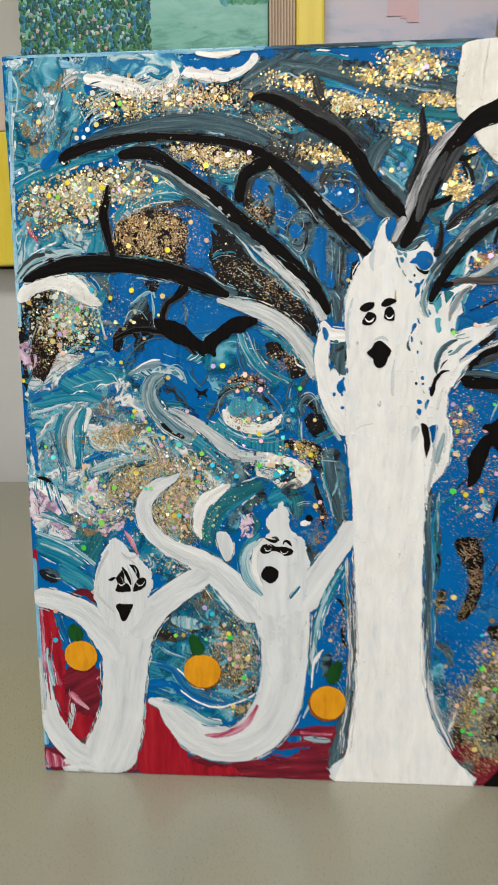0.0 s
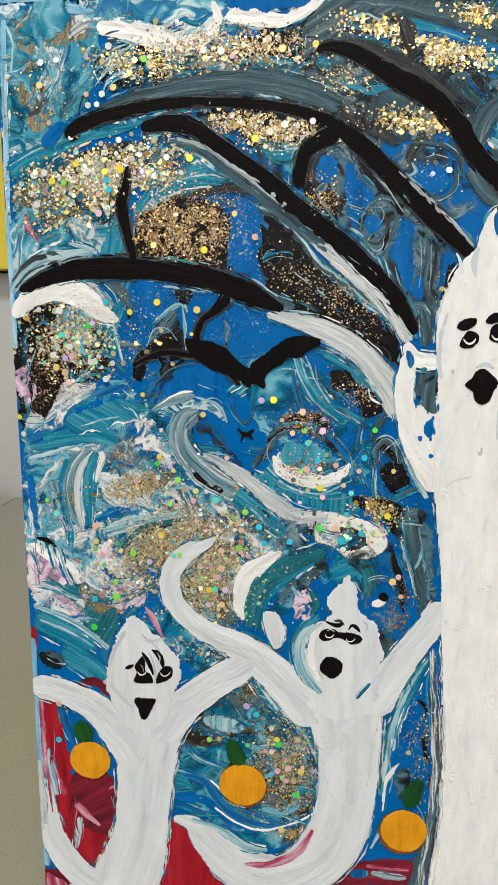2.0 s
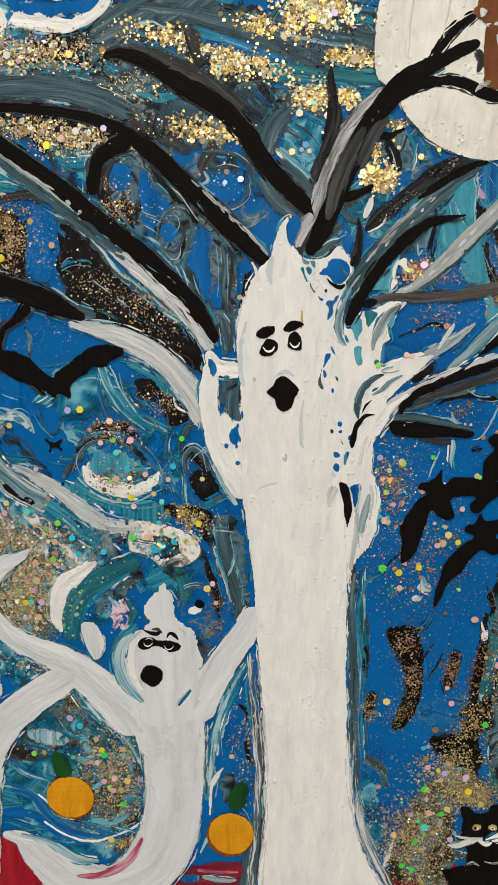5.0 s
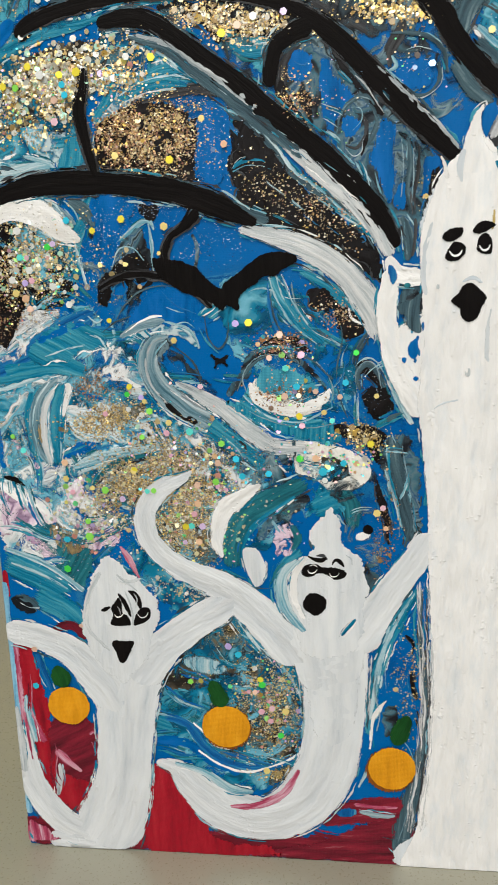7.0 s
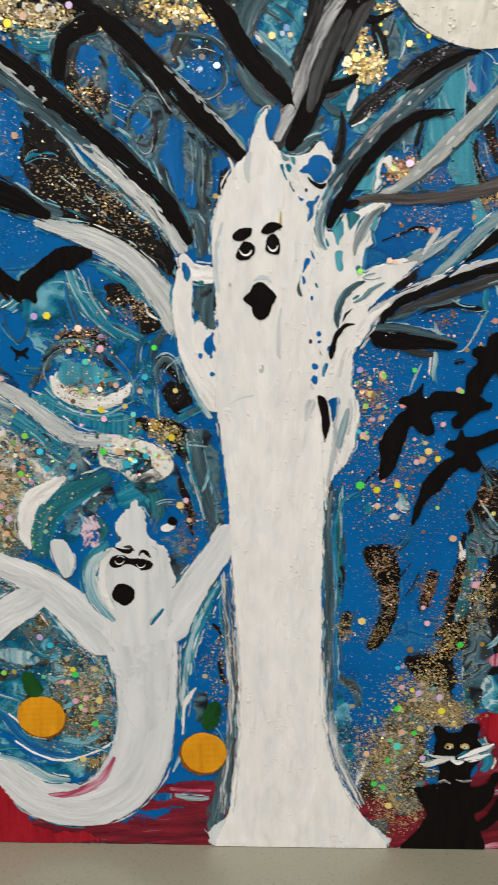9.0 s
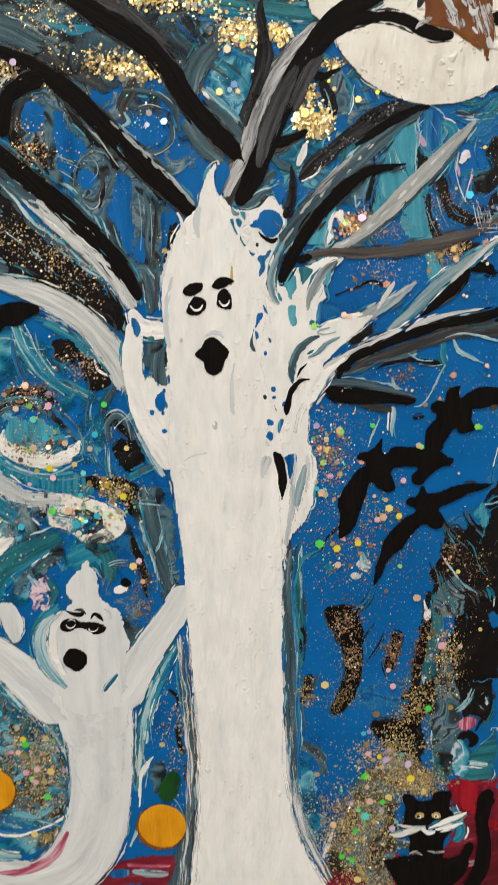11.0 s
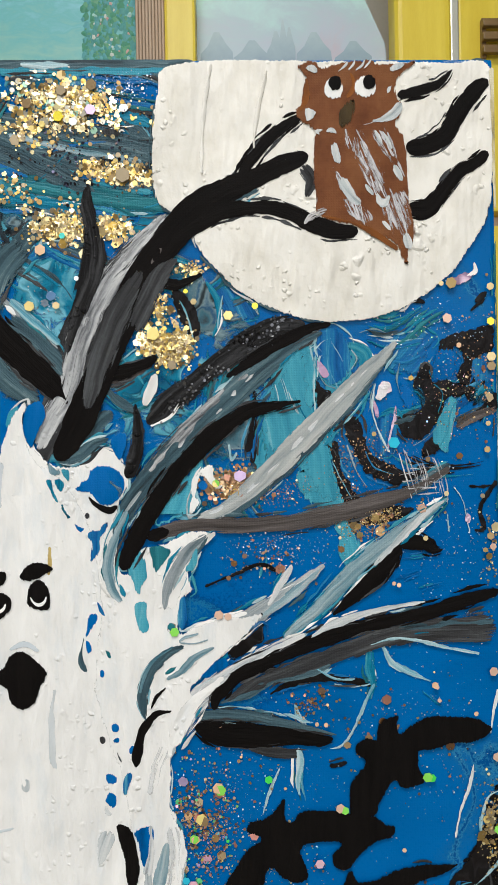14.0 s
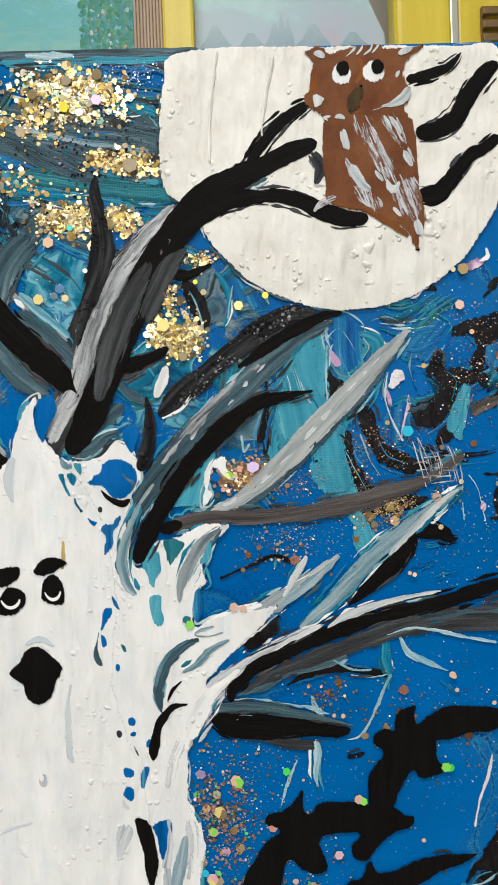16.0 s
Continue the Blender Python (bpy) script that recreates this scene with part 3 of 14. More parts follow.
structure("wall_west", slab(-2.1, -2.0, -2.6, 1.4, -0.75, 1.90), M["wall"], "pale grey painted side wall", "wall")
structure("wall_east", slab(2.4, 2.5, -2.6, 1.4, -0.75, 1.90), M["wall"], "pale grey painted side wall", "wall")
# unseen wall and window, assumed as the opening for the added front lamp
wall_south = bmesh.new()
for x0, x1, z0, z1 in ((-2.0, -0.35, -0.75, 1.9), (1.45, 2.4, -0.75, 1.9), (-0.35, 1.45, -0.75, 0.30), (-0.35, 1.45, 1.70, 1.9)):
    piece = slab(x0, x1, -2.5, -2.4, z0, z1)
    me = bpy.data.meshes.new("piece")
    piece.to_mesh(me)
    piece.free()
    wall_south.from_mesh(me)
    bpy.data.meshes.remove(me)
structure("wall_south", wall_south, M["wall"], "unseen pale grey wall with an assumed window opening", "wall")
assumed_window_1 = thing("assumed_window_1", "assumed wide white framed window, out of view", "window", kind="structure")
for x0, x1, z0, z1 in ((-0.35, 1.45, 0.30, 0.35), (-0.35, 1.45, 1.65, 1.70), (-0.35, -0.30, 0.35, 1.65), (1.40, 1.45, 0.35, 1.65)):
    part("window_frame", slab(x0, x1, -2.49, -2.44, z0, z1, 0.006), M["frame_white"], assumed_window_1)

# the table on which the painting stands
table = thing("table", "large grey laminate table with a smooth matt top", "table")
part("tabletop", slab(-0.95, 1.25, -0.85, 0.720, -0.030, 0.0, 0.003), M["table"], table, "smooth warm grey laminate top")
for x in (-0.88, 1.18):
    for y in (-0.78, 0.66):
        part("leg", slab(x - 0.022, x + 0.022, y - 0.022, y + 0.022, -0.75, -0.030, 0.003), M["metal"], table)

# ---- the yellow shelf unit behind the table ----
shelf = thing("display_shelf", "yellow painted display shelf behind the table", "shelf")
part("side_panel", slab(-0.80, -0.76, 0.752, 1.06, -0.75, 1.59, 0.002), M["yellow"], shelf)
part("side_panel", slab(0.99, 1.03, 0.752, 1.06, -0.75, 1.59, 0.002), M["yellow"], shelf)
part("shelf_front", slab(-0.76, 0.99, 0.752, 0.772, 0.354, 0.560, 0.003), M["yellow"], shelf, "bright yellow board under the shelf")
part("shelf_board", slab(-0.76, 0.99, 0.7725, 1.06, 0.5605, 0.579, 0.002), M["beige"], shelf, "beige wooden shelf board")
part("shelf_lip", slab(-0.76, 0.092, 0.754, 0.772, 0.561, 0.604, 0.003), M["beige"], shelf, "pale pinkish beige lip")
part("lower_panel", slab(-0.76, 0.99, 0.80, 0.82, -0.75, 0.353), M["wall"], shelf, "grey panel in the shade below")
part("back_panel", slab(-0.76, 0.99, 1.062, 1.075, -0.75, 1.59), M["wall"], shelf)
part("top_board", slab(-0.80, 1.03, 0.745, 1.06, 1.592, 1.625, 0.003), M["yellow"], shelf)
post = part("upright", slab(0.1375, 0.1800, 0.748, 0.790, 0.5795, 1.591, 0.004), M["yellow"], shelf, "smooth yellow upright post")
bars = 9
for i in range(bars):
    flute = bmesh.new()
    x = 0.0965 + 0.0405 * (i + 0.5) / bars
    ring = []
    for z in (0.5795, 1.591):
        ring.append([flute.verts.new((x + 0.0020 * math.cos(a), 0.762 - 0.0030 * math.sin(a), z)) for a in [math.pi * k / 6 for k in range(7)]])
    for k in range(6):
        flute.faces.new((ring[0][k + 1], ring[0][k], ring[1][k], ring[1][k + 1]))
    part("flute", flute, M["beige"], post, "beige rounded wooden flute")
part("fluted_backing", slab(0.0965, 0.1370, 0.7625, 0.785, 0.5795, 1.591), M["wood"], post)
second = part("upright", slab(0.453, 0.5320, 0.742, 0.786, 0.5795, 1.591, 0.010, 3), M["yellow"], shelf, "broad yellow upright post")
part("metal_strip", slab(0.5323, 0.5440, 0.750, 0.770, 0.5795, 1.591, 0.002), M["metal"], second, "pale metal edging strip")
part("upright", slab(0.5443, 0.68, 0.752, 0.790, 0.5795, 1.591, 0.003), M["yellow"], shelf)
crate = thing("wooden_crate", "small slatted brown wooden crate hung on the yellow post", "crate", (0.0, 0.0, 0.0))
for z in (0.797, 0.815, 0.833):
    part("slat", slab(0.573, 0.675, 0.737, 0.745, z - 0.0052, z + 0.0052, 0.0015), M["wood"], crate)
for x in (0.577, 0.668):
    part("batten", slab(x - 0.003, x + 0.003, 0.7453, 0.7518, 0.788, 0.843), M["wood"], crate)


# ---- pictures that stand on the shelf ----
def picture_paint(name, low, high, stops, scale, stretch, seed):
    """A painted scene that changes from its foot to its head and has soft clouded patches."""
    m, nt, bsdf, out = blank(name)
    tc = nt.nodes.new("ShaderNodeTexCoord")
    mp = nt.nodes.new("ShaderNodeMapping")
    mp.inputs["Scale"].default_value = stretch
    mp.inputs["Location"].default_value = (seed, seed * 2, seed * 3)
    nt.links.new(tc.outputs["Object"], mp.inputs["Vector"])
    n = node(nt, "ShaderNodeTexNoise", Scale=scale, Detail=6.0, Roughness=0.62, Distortion=0.6)
    nt.links.new(mp.outputs[0], n.inputs["Vector"])
    split = nt.nodes.new("ShaderNodeSeparateXYZ")
    nt.links.new(tc.outputs["Object"], split.inputs[0])
    rise = nt.nodes.new("ShaderNodeMapRange")
    rise.inputs["From Min"].default_value, rise.inputs["From Max"].default_value = low, high
    nt.links.new(split.outputs["Z"], rise.inputs["Value"])
    mixed = math_node(nt, "ADD", rise.outputs[0], math_node(nt, "MULTIPLY", math_node(nt, "SUBTRACT", n.outputs["Fac"], 0.5), 0.55))
    nt.links.new(ramp(nt, mixed, stops), bsdf.inputs["Base Color"])
    bsdf.inputs["Roughness"].default_value = 0.45
    return m


pond = thing("canvas_painting", "teal and green painting of a flowery pond on the shelf", "painting")
pond_canvas = part("canvas", slab(-0.298, 0.095, 0.776, 0.794, 0.5795, 1.07, 0.002), picture_paint("pond_paint", 0.565, 1.065, [
    (0.06, (0.03, 0.17, 0.10)), (0.16, (0.05, 0.26, 0.20)), (0.26, (0.16, 0.44, 0.36)), (0.42, (0.24, 0.52, 0.46)), (0.60, (0.12, 0.46, 0.48)), (0.78, (0.22, 0.56, 0.66)), (0.95, (0.36, 0.62, 0.76))], 26.0, (1, 1, 2.6), 3.1), pond, "teal water with green banks")


def dabs(name, n, x0, x1, z0, z1, y, sizes, colours, parent, seed, tall=1.4, label=""):
    """Many small raised dabs of paint on a picture."""
    rng = np.random.default_rng(seed)
    bm = bmesh.new()
    slot = []
    for _ in range(n):
        x, z = rng.uniform(x0, x1), z0 + (z1 - z0) * rng.random() ** 1.5
        r, turn = rng.uniform(*sizes), rng.normal(0, 0.5)
        ring = []
        for k in range(8):
            a = 2 * math.pi * k / 8
            u, v = r * math.cos(a) * rng.uniform(0.75, 1.2), r * tall * math.sin(a) * rng.uniform(0.75, 1.2)
            ring.append(bm.verts.new((x + u * math.cos(turn) - v * math.sin(turn), y, z + u * math.sin(turn) + v * math.cos(turn))))
        top = bm.verts.new((x, y - 0.0012, z))
        slot_of = int(rng.integers(len(colours)))
        for k in range(8):
            bm.faces.new((ring[k], ring[(k + 1) % 8], top)).material_index = slot_of
    ob = part(name, bm, colours, parent, label)
    ob["kind"] = "stuff"
    return ob


def dab_paint(name, colour):
    return plain(name, [(0.3, tuple(c * 0.8 for c in colour)), (0.7, colour)], scale=80.0, rough=0.5)


leaf_paints = [dab_paint("bank_green_dab", (0.012, 0.11, 0.05)), dab_paint("deep_teal_dab", (0.008, 0.09, 0.13)), dab_paint("dark_green_dab", (0.015, 0.13, 0.08)), dab_paint("grass_green_dab", (0.07, 0.26, 0.09)), dab_paint("water_blue_dab", (0.03, 0.24, 0.40))]
soft_paints = [dab_paint("soft_green_dab", (0.07, 0.32, 0.20)), dab_paint("soft_teal_dab", (0.09, 0.36, 0.34)), dab_paint("soft_leaf_dab", (0.14, 0.40, 0.24)), dab_paint("soft_water_dab", (0.12, 0.42, 0.46))]
bloom_paints = [dab_paint("white_bloom_dab", (0.72, 0.80, 0.74)), dab_paint("pink_bloom_dab", (0.72, 0.46, 0.44)), dab_paint("pale_teal_dab", (0.42, 0.70, 0.66))]
dabs("painted_foliage", 3200, -0.296, -0.09, 0.581, 0.80, 0.7757, (0.0012, 0.0048), leaf_paints, pond, 11)
dabs("painted_foliage", 900, 0.022, 0.093, 0.745, 1.01, 0.7757, (0.002, 0.006), soft_paints, pond, 12)
dabs("painted_blossom", 230, -0.296, -0.11, 0.581, 0.76, 0.7752, (0.0010, 0.003), bloom_paints, pond, 13)
dabs("painted_blossom", 90, 0.035, 0.091, 0.76, 0.96, 0.7752, (0.001, 0.003), bloom_paints, pond, 14)

mist = thing("canvas_print", "misty picture of a castle above pink and violet clouds", "picture")
mist_paint = picture_paint("mist_paint", 0.595, 1.095, [
    (0.0, (0.14, 0.23, 0.44)), (0.10, (0.26, 0.32, 0.50)), (0.22, (0.50, 0.48, 0.58)), (0.34, (0.58, 0.48, 0.55)), (0.44, (0.50, 0.56, 0.66)), (0.54, (0.46, 0.60, 0.66)), (0.66, (0.52, 0.78, 0.76)), (0.9, (0.62, 0.84, 0.80))], 9.0, (1, 1, 1.6), 7.7)
sheet = bmesh.new()
steps = 24
edge = []
for i in range(steps + 1):
    z = 0.5795 + 0.50 * i / steps
    right = 0.440 + 0.08 * (z - 0.686) if z < 0.823 else 0.451 - 0.45 * (z - 0.823)
    edge.append((z, right))
for y in (0.7800, 0.7840):
    for z, right in edge:
        sheet.verts.new((0.1805, y, z))
        sheet.verts.new((right, y, z))
sheet.verts.ensure_lookup_table()
half = 2 * (steps + 1)
for i in range(steps):
    a, b, c, d = 2 * i, 2 * i + 1, 2 * i + 3, 2 * i + 2
    sheet.faces.new([sheet.verts[k] for k in (a, b, c, d)])
    sheet.faces.new([sheet.verts[k + half] for k in (d, c, b, a)])
    sheet.faces.new([sheet.verts[k] for k in (b, b + half, c + half, c)])
    sheet.faces.new([sheet.verts[k] for k in (a + half, a, d, d + half)])
part("print_sheet", sheet, mist_paint, mist, "soft print of mist and clouds")


def spire(name, x, w, z0, z1, y, material, parent, label):
    """One soft pointed tower in a thin raised layer."""
    bm = bmesh.new()
    ring = []
    for u, v in ((-1, 0), (1, 0), (0.9, 0.55), (0.55, 0.72), (0.15, 1.0), (-0.15, 1.0), (-0.5, 0.68), (-0.9, 0.5)):
        ring.append((x + u * w / 2, z0 + v * (z1 - z0)))
    front = [bm.verts.new((u, y, v)) for u, v in ring]
    back = [bm.verts.new((u, y + 0.0003, v)) for u, v in ring]
    bm.faces.new(front)
    for k in range(8):
        bm.faces.new((front[k], back[k], back[(k + 1) % 8], front[(k + 1) % 8]))
    return part(name, bm, material, parent, label)


def spires(name, rows, front_y, material, parent, label):
    for i, (x, w, z0, z1) in enumerate(rows):
        spire(name, x, w, z0, z1, front_y - 0.0004 * i, material, parent, label)


stone = picture_paint("castle_paint", 0.79, 0.865, [(0.1, (0.26, 0.36, 0.46)), (0.45, (0.34, 0.46, 0.53)), (0.9, (0.46, 0.58, 0.62))], 60.0, (1, 1, 1), 1.3)
spires("painted_tower", [(0.292, 0.028, 0.790, 0.846), (0.302, 0.016, 0.790, 0.861), (0.311, 0.018, 0.790, 0.851)], 0.7774, stone, mist, "pale blue grey castle tower")
spires("painted_hill", [(0.208, 0.050, 0.785, 0.846), (0.258, 0.058, 0.785, 0.834), (0.346, 0.054, 0.785, 0.845), (0.402, 0.058, 0.785, 0.832)], 0.7790, stone, mist, "blue grey hill in the mist")
fall = picture_paint("pink_fall_paint", 0.69, 0.81, [(0.2, (0.60, 0.38, 0.42)), (0.8, (0.62, 0.46, 0.54))], 40.0, (4, 1, 1), 2.9)
spires("painted_glow", [(0.303, 0.014, 0.712, 0.80), (0.315, 0.018, 0.706, 0.80), (0.288, 0.024, 0.716, 0.80)], 0.7792, fall, mist, "pink streak between the clouds")

# a folded card that lies at the far edge of the table
flyer = thing("folded_card", "white and lime card lying on the table's edge", "card", (-0.372, 0.665, 0.0))
sheet = bmesh.new()
for i in range(9):
    u = i / 8
    for y in (-0.055, 0.045):
        sheet.verts.new((-0.10 + 0.118 * u, y, 0.0010 + 0.016 * math.sin(math.pi * u) ** 2))
sheet.verts.ensure_lookup_table()
for i in range(8):
    sheet.faces.new([sheet.verts[k] for k in (2 * i, 2 * i + 2, 2 * i + 3, 2 * i + 1)])
bmesh.ops.solidify(sheet, geom=sheet.faces[:], thickness=0.0008)
page = part("page", sheet, M["card"], flyer)
rim = bmesh.new()
for i in range(9):
    u = i / 8
    z = 0.0022 + 0.016 * math.sin(math.pi * u) ** 2
    for y in (-0.056, -0.044):
        rim.verts.new((-0.10 + 0.118 * u, y, z))
rim.verts.ensure_lookup_table()
for i in range(8):
    rim.faces.new([rim.verts[k] for k in (2 * i, 2 * i + 2, 2 * i + 3, 2 * i + 1)])
bmesh.ops.solidify(rim, geom=rim.faces[:], thickness=0.0006)
part("border", rim, M["lime"], page, "lime yellow border")


# ---- the painting: canvas ----
from mathutils import geometry

WIDE, HIGH, DEEP = 0.2794, 0.356, 0.019
painting = thing("ghost_tree_painting", "small canvas with white ghost trees on cobalt blue, thick with glitter", "painting")
block = slab(0.0, WIDE, 0.0, DEEP, 0.0, HIGH, 0.0012, 2)
block.normal_update()
for face in block.faces:
    n = face.normal
    face.material_index = 1 if n.x < -0.75 else 2 if n.x > 0.75 else 3 if n.z > 0.75 else 0
uv = block.loops.layers.uv.new("along")
for face in block.faces:
    for loop in face.loops:
        c = loop.vert.co
        loop[uv].uv = (c.z, c.x + c.y) if abs(face.normal.z) < 0.75 else (c.x, c.y)
canvas = part("canvas", block, [M["ground"], M["edge_blue"], M["edge_cream"], M["blue_streak"]], painting, "stretched canvas with a poured blue ground")
whole = canvas.data.attributes.new("edge", "FLOAT", "POINT")
whole.data.foreach_set("value", [1.0] * len(canvas.data.vertices))

LAYER = 0.00010
THICK = 0.60
laid = [0]


def glide(points, closed, step):
    """A smooth line through the points (any number of values each), stepped evenly."""
    p = np.array(points, float)
    n = len(p)
    out = []
    for i in range(n if closed else n - 1):
        if closed:
            a, b, c, d = p[i - 1], p[i], p[(i + 1) % n], p[(i + 2) % n]
        else:
            a, b, c, d = p[max(i - 1, 0)], p[i], p[i + 1], p[min(i + 2, n - 1)]
        k = max(2, int(math.ceil(np.hypot(*(c - b)[:2]) / step)))
        for s in np.arange(k) / k:
            out.append(0.5 * (2 * b + (c - a) * s + (2 * a - 5 * b + 4 * c - d) * s * s + (3 * b - a - 3 * c + d) * s ** 3))
    if not closed:
        out.append(p[-1])
    return np.array(out)


FEATHER = {"white": 0.7, "white_cool": 0.5, "white_worn": 1.0, "black": 0.45, "moon": 0.35, "grey_dry": 2.2, "orange": 0.25, "red": 1.5, "maroon": 2.0, "night": 0.8, "blue": 1.6, "brown": 0.8, "white_dry": 2.0, "white_thin": 2.6,
           "pale_swirl": 4.0, "sea_swirl": 4.0, "dusk_swirl": 4.0, "slate_film": 4.0, "mud": 4.0, "pink": 2.0, "teal_flat": 1.6, "rust": 1.5, "grey": 0.8, "chalk": 1.5, "dusty": 1.0, "slate": 1.8, "pale": 1.6, "teal": 1.8, "sea": 1.6, "smoke": 1.8}


LOOSE = ("grey_dry", "mist", "ash", "scumble", "white_dry", "white_thin", "chalk", "dusty", "slate", "pale", "teal", "sea", "smoke", "grey", "blue_streak", "rose", "umber")


def feather(material, half):
    """How wide, in millimetres, the torn and brushed-out border of a coat is."""
    return max(0.04, min(FEATHER.get(material, 1.2), 0.5 * half))


def paint_mesh(name, verts, faces, uvs, material, parent, label, edges=None):
    me = bpy.data.meshes.new(name)
    verts = [(min(max(x, 0.0002), WIDE - 0.0002), y, min(max(z, 0.0002), HIGH - 0.0002)) for x, y, z in verts]
    me.from_pydata(verts, [], faces)
    layer = me.uv_layers.new(name="along")
    flat = np.array([uvs[v] for f in faces for v in f], np.float32).ravel()
    layer.data.foreach_set("uv", flat)
    border = me.attributes.new("edge", "FLOAT", "POINT")
    border.data.foreach_set("value", np.array(edges if edges is not None else [1.0] * len(verts), np.float32))
    me.materials.append(M[material])
    me.polygons.foreach_set("use_smooth", [True] * len(faces))
    ob = new(name, me)
    ob.parent = parent or painting
    return tagged(ob, label)


def wobble(s, seed, size):
    """How far a paint edge strays, in millimetres, at s millimetres along it."""
    return size * (noise.noise((s * 0.09, seed, 4.0)) * 0.7 + noise.noise((s * 0.22, seed, 0.0)) * 0.8 + noise.noise((s * 0.75, seed, 9.0)) * 0.40 + noise.noise((s * 2.3, seed, 5.0)) * 0.16)


def stroke(name, material, level, points, parent=None, label="", rough=0.45, thick=0.10, blunt=1.0):
    """One pull of the brush: points are (x, z, width) in millimetres on the canvas."""
    laid[0] += 1
    seed = laid[0] * 3.17
    base = level * LAYER + (laid[0] % 40) * 0.0000007
    line = glide(points, False, 0.5)
    way = np.gradient(line[:, :2], axis=0)
    way /= np.maximum(np.linalg.norm(way, axis=1), 1e-9)[:, None]
    side = np.stack([-way[:, 1], way[:, 0]], 1)
    run = np.concatenate([[0], np.cumsum(np.linalg.norm(np.diff(line[:, :2], axis=0), axis=1))])
    total = run[-1]
    verts, uvs, faces, edges = [], [], [], []
    across = (-1.0, -0.86, -0.6, -0.2, 0.2, 0.6, 0.86, 1.0)
    for i in range(len(line)):
        w = max(line[i, 2], 0.15) / 2
        for end in (run[i], total - run[i]):
            if end < w * blunt:
                w *= max(0.12, math.sqrt(max(0.0, 1 - (1 - end / (w * blunt)) ** 2)))
        left, right = w + wobble(run[i], seed, rough), w + wobble(run[i], seed + 40, rough)
        left, right = max(left, 0.06), max(right, 0.06)
        for v in across:
            off = v * (right if v > 0 else left)
            lift = thick * THICK * (1 - abs(v) ** 3) * (0.75 + 0.5 * noise.noise((run[i] * 0.35, v * 3.0, seed)))
            x, z = line[i, :2] + side[i] * off
            verts.append((x * 0.001, -base - lift * 0.001, z * 0.001))
            uvs.append((run[i] * 0.001, off * 0.001))
            wide = max(line[i, 2] / 2, 0.1)
            tip = min(run[i], total - run[i]) / max(0.3, min(1.6 * wide, 0.3 * total))
            edges.append(min(1.0, (1 - abs(v)) * wide / (0.12 if name == "paint_gap" else feather(material, wide)), (0.3 if material in LOOSE else 0.75) + tip))
        if i:
            a = (i - 1) * 8
            for k in range(7):
                faces.append((a + k, a + k + 8, a + k + 9, a + k + 1))
    if material in FRINGES and max(p[2] for p in points) > 1.6 and not name.endswith("streak") and name not in ("paint_gap", "eye_white") and not (material == "black" and name in CLEAN):
        for sign in (-1, 1):
            fringe(line, side * sign, np.maximum(line[:, 2], 0.3) / 2, level, FRINGES[material], 0.75)
    return paint_mesh(name, verts, faces, uvs, material, parent, label, edges)


def patch(name, material, level, points, parent=None, label="", rough=None, thick=0.08, turn=0.0, skirt=0.5):
    """A filled patch of paint with a wandering edge: points are (x, z) in millimetres round it; turn: the brush's way, degrees from upright."""
    laid[0] += 1
    seed = laid[0] * 3.17
    base = level * LAYER + (laid[0] % 40) * 0.0000007
    if rough is None:
        rough = 0.6 if material in ("white", "black", "moon", "orange", "brown") else 2.0
    line = glide(points, True, 0.45)
    if sum(line[i - 1, 0] * line[i, 1] - line[i, 0] * line[i - 1, 1] for i in range(len(line))) < 0:
        line = line[::-1]
    way = np.roll(line, -1, 0) - np.roll(line, 1, 0)
    way /= np.maximum(np.linalg.norm(way, axis=1), 1e-9)[:, None]
    out = np.stack([way[:, 1], -way[:, 0]], 1)
    n = len(line)
    fade = np.minimum(np.arange(n), n - np.arange(n)) / 6.0
    shift = np.array([wobble(i * 0.45, seed, rough) * min(1.0, fade[i]) for i in range(n)])
    line = line + out * shift[:, None]
    verts, faces = [], []
    span = line.max(0) - line.min(0)
    soft = 0.12 if name == "paint_gap" else feather(material, 0.5 * float(min(span)))
    edges = []
    skirt = max(skirt, min(soft, 0.22 * float(min(span))))
    area = abs(sum(line[i - 1, 0] * line[i, 1] - line[i, 0] * line[i - 1, 1] for i in range(n)))
    for _ in range(6):
        # a rim that would fold over itself is made narrower
        core = line - out * skirt
        tris = geometry.tessellate_polygon([[Vector((x * 0.001, z * 0.001, 0.0)) for x, z in core]])
        filled = sum(abs((core[b, 0] - core[a, 0]) * (core[c, 1] - core[a, 1]) - (core[c, 0] - core[a, 0]) * (core[b, 1] - core[a, 1])) for a, b, c in tris)
        length = float(np.linalg.norm(line - np.roll(line, 1, 0), axis=1).sum())
        if filled > area - 2.2 * skirt * length and filled < 1.02 * area and filled > 0.3 * area:
            break
        skirt *= 0.55
    for inset, lift in ((0.0, 0.0), (0.22 * skirt, 0.7), (skirt, 1.0)):
        ring = line - out * inset
        verts += [(x * 0.001, -base - lift * thick * THICK * 0.001, z * 0.001) for x, z in ring]
        edges += [min(1.0, inset / skirt)] * n
    for r in range(2):
        for i in range(n):
            j = (i + 1) % n
            faces.append((r * n + i, r * n + j, (r + 1) * n + j, (r + 1) * n + i))
    for tri in tris:
        faces.append(tuple(2 * n + k for k in tri))
    if material in FRINGES and n > 60 and name not in ("ghost", "paint_gap", "trunk_coat") and not (material == "black" and name in CLEAN):
        fringe(line, out, np.zeros(n), level, FRINGES[material], 0.6)
    c, s = math.cos(radians(turn)), math.sin(radians(turn))
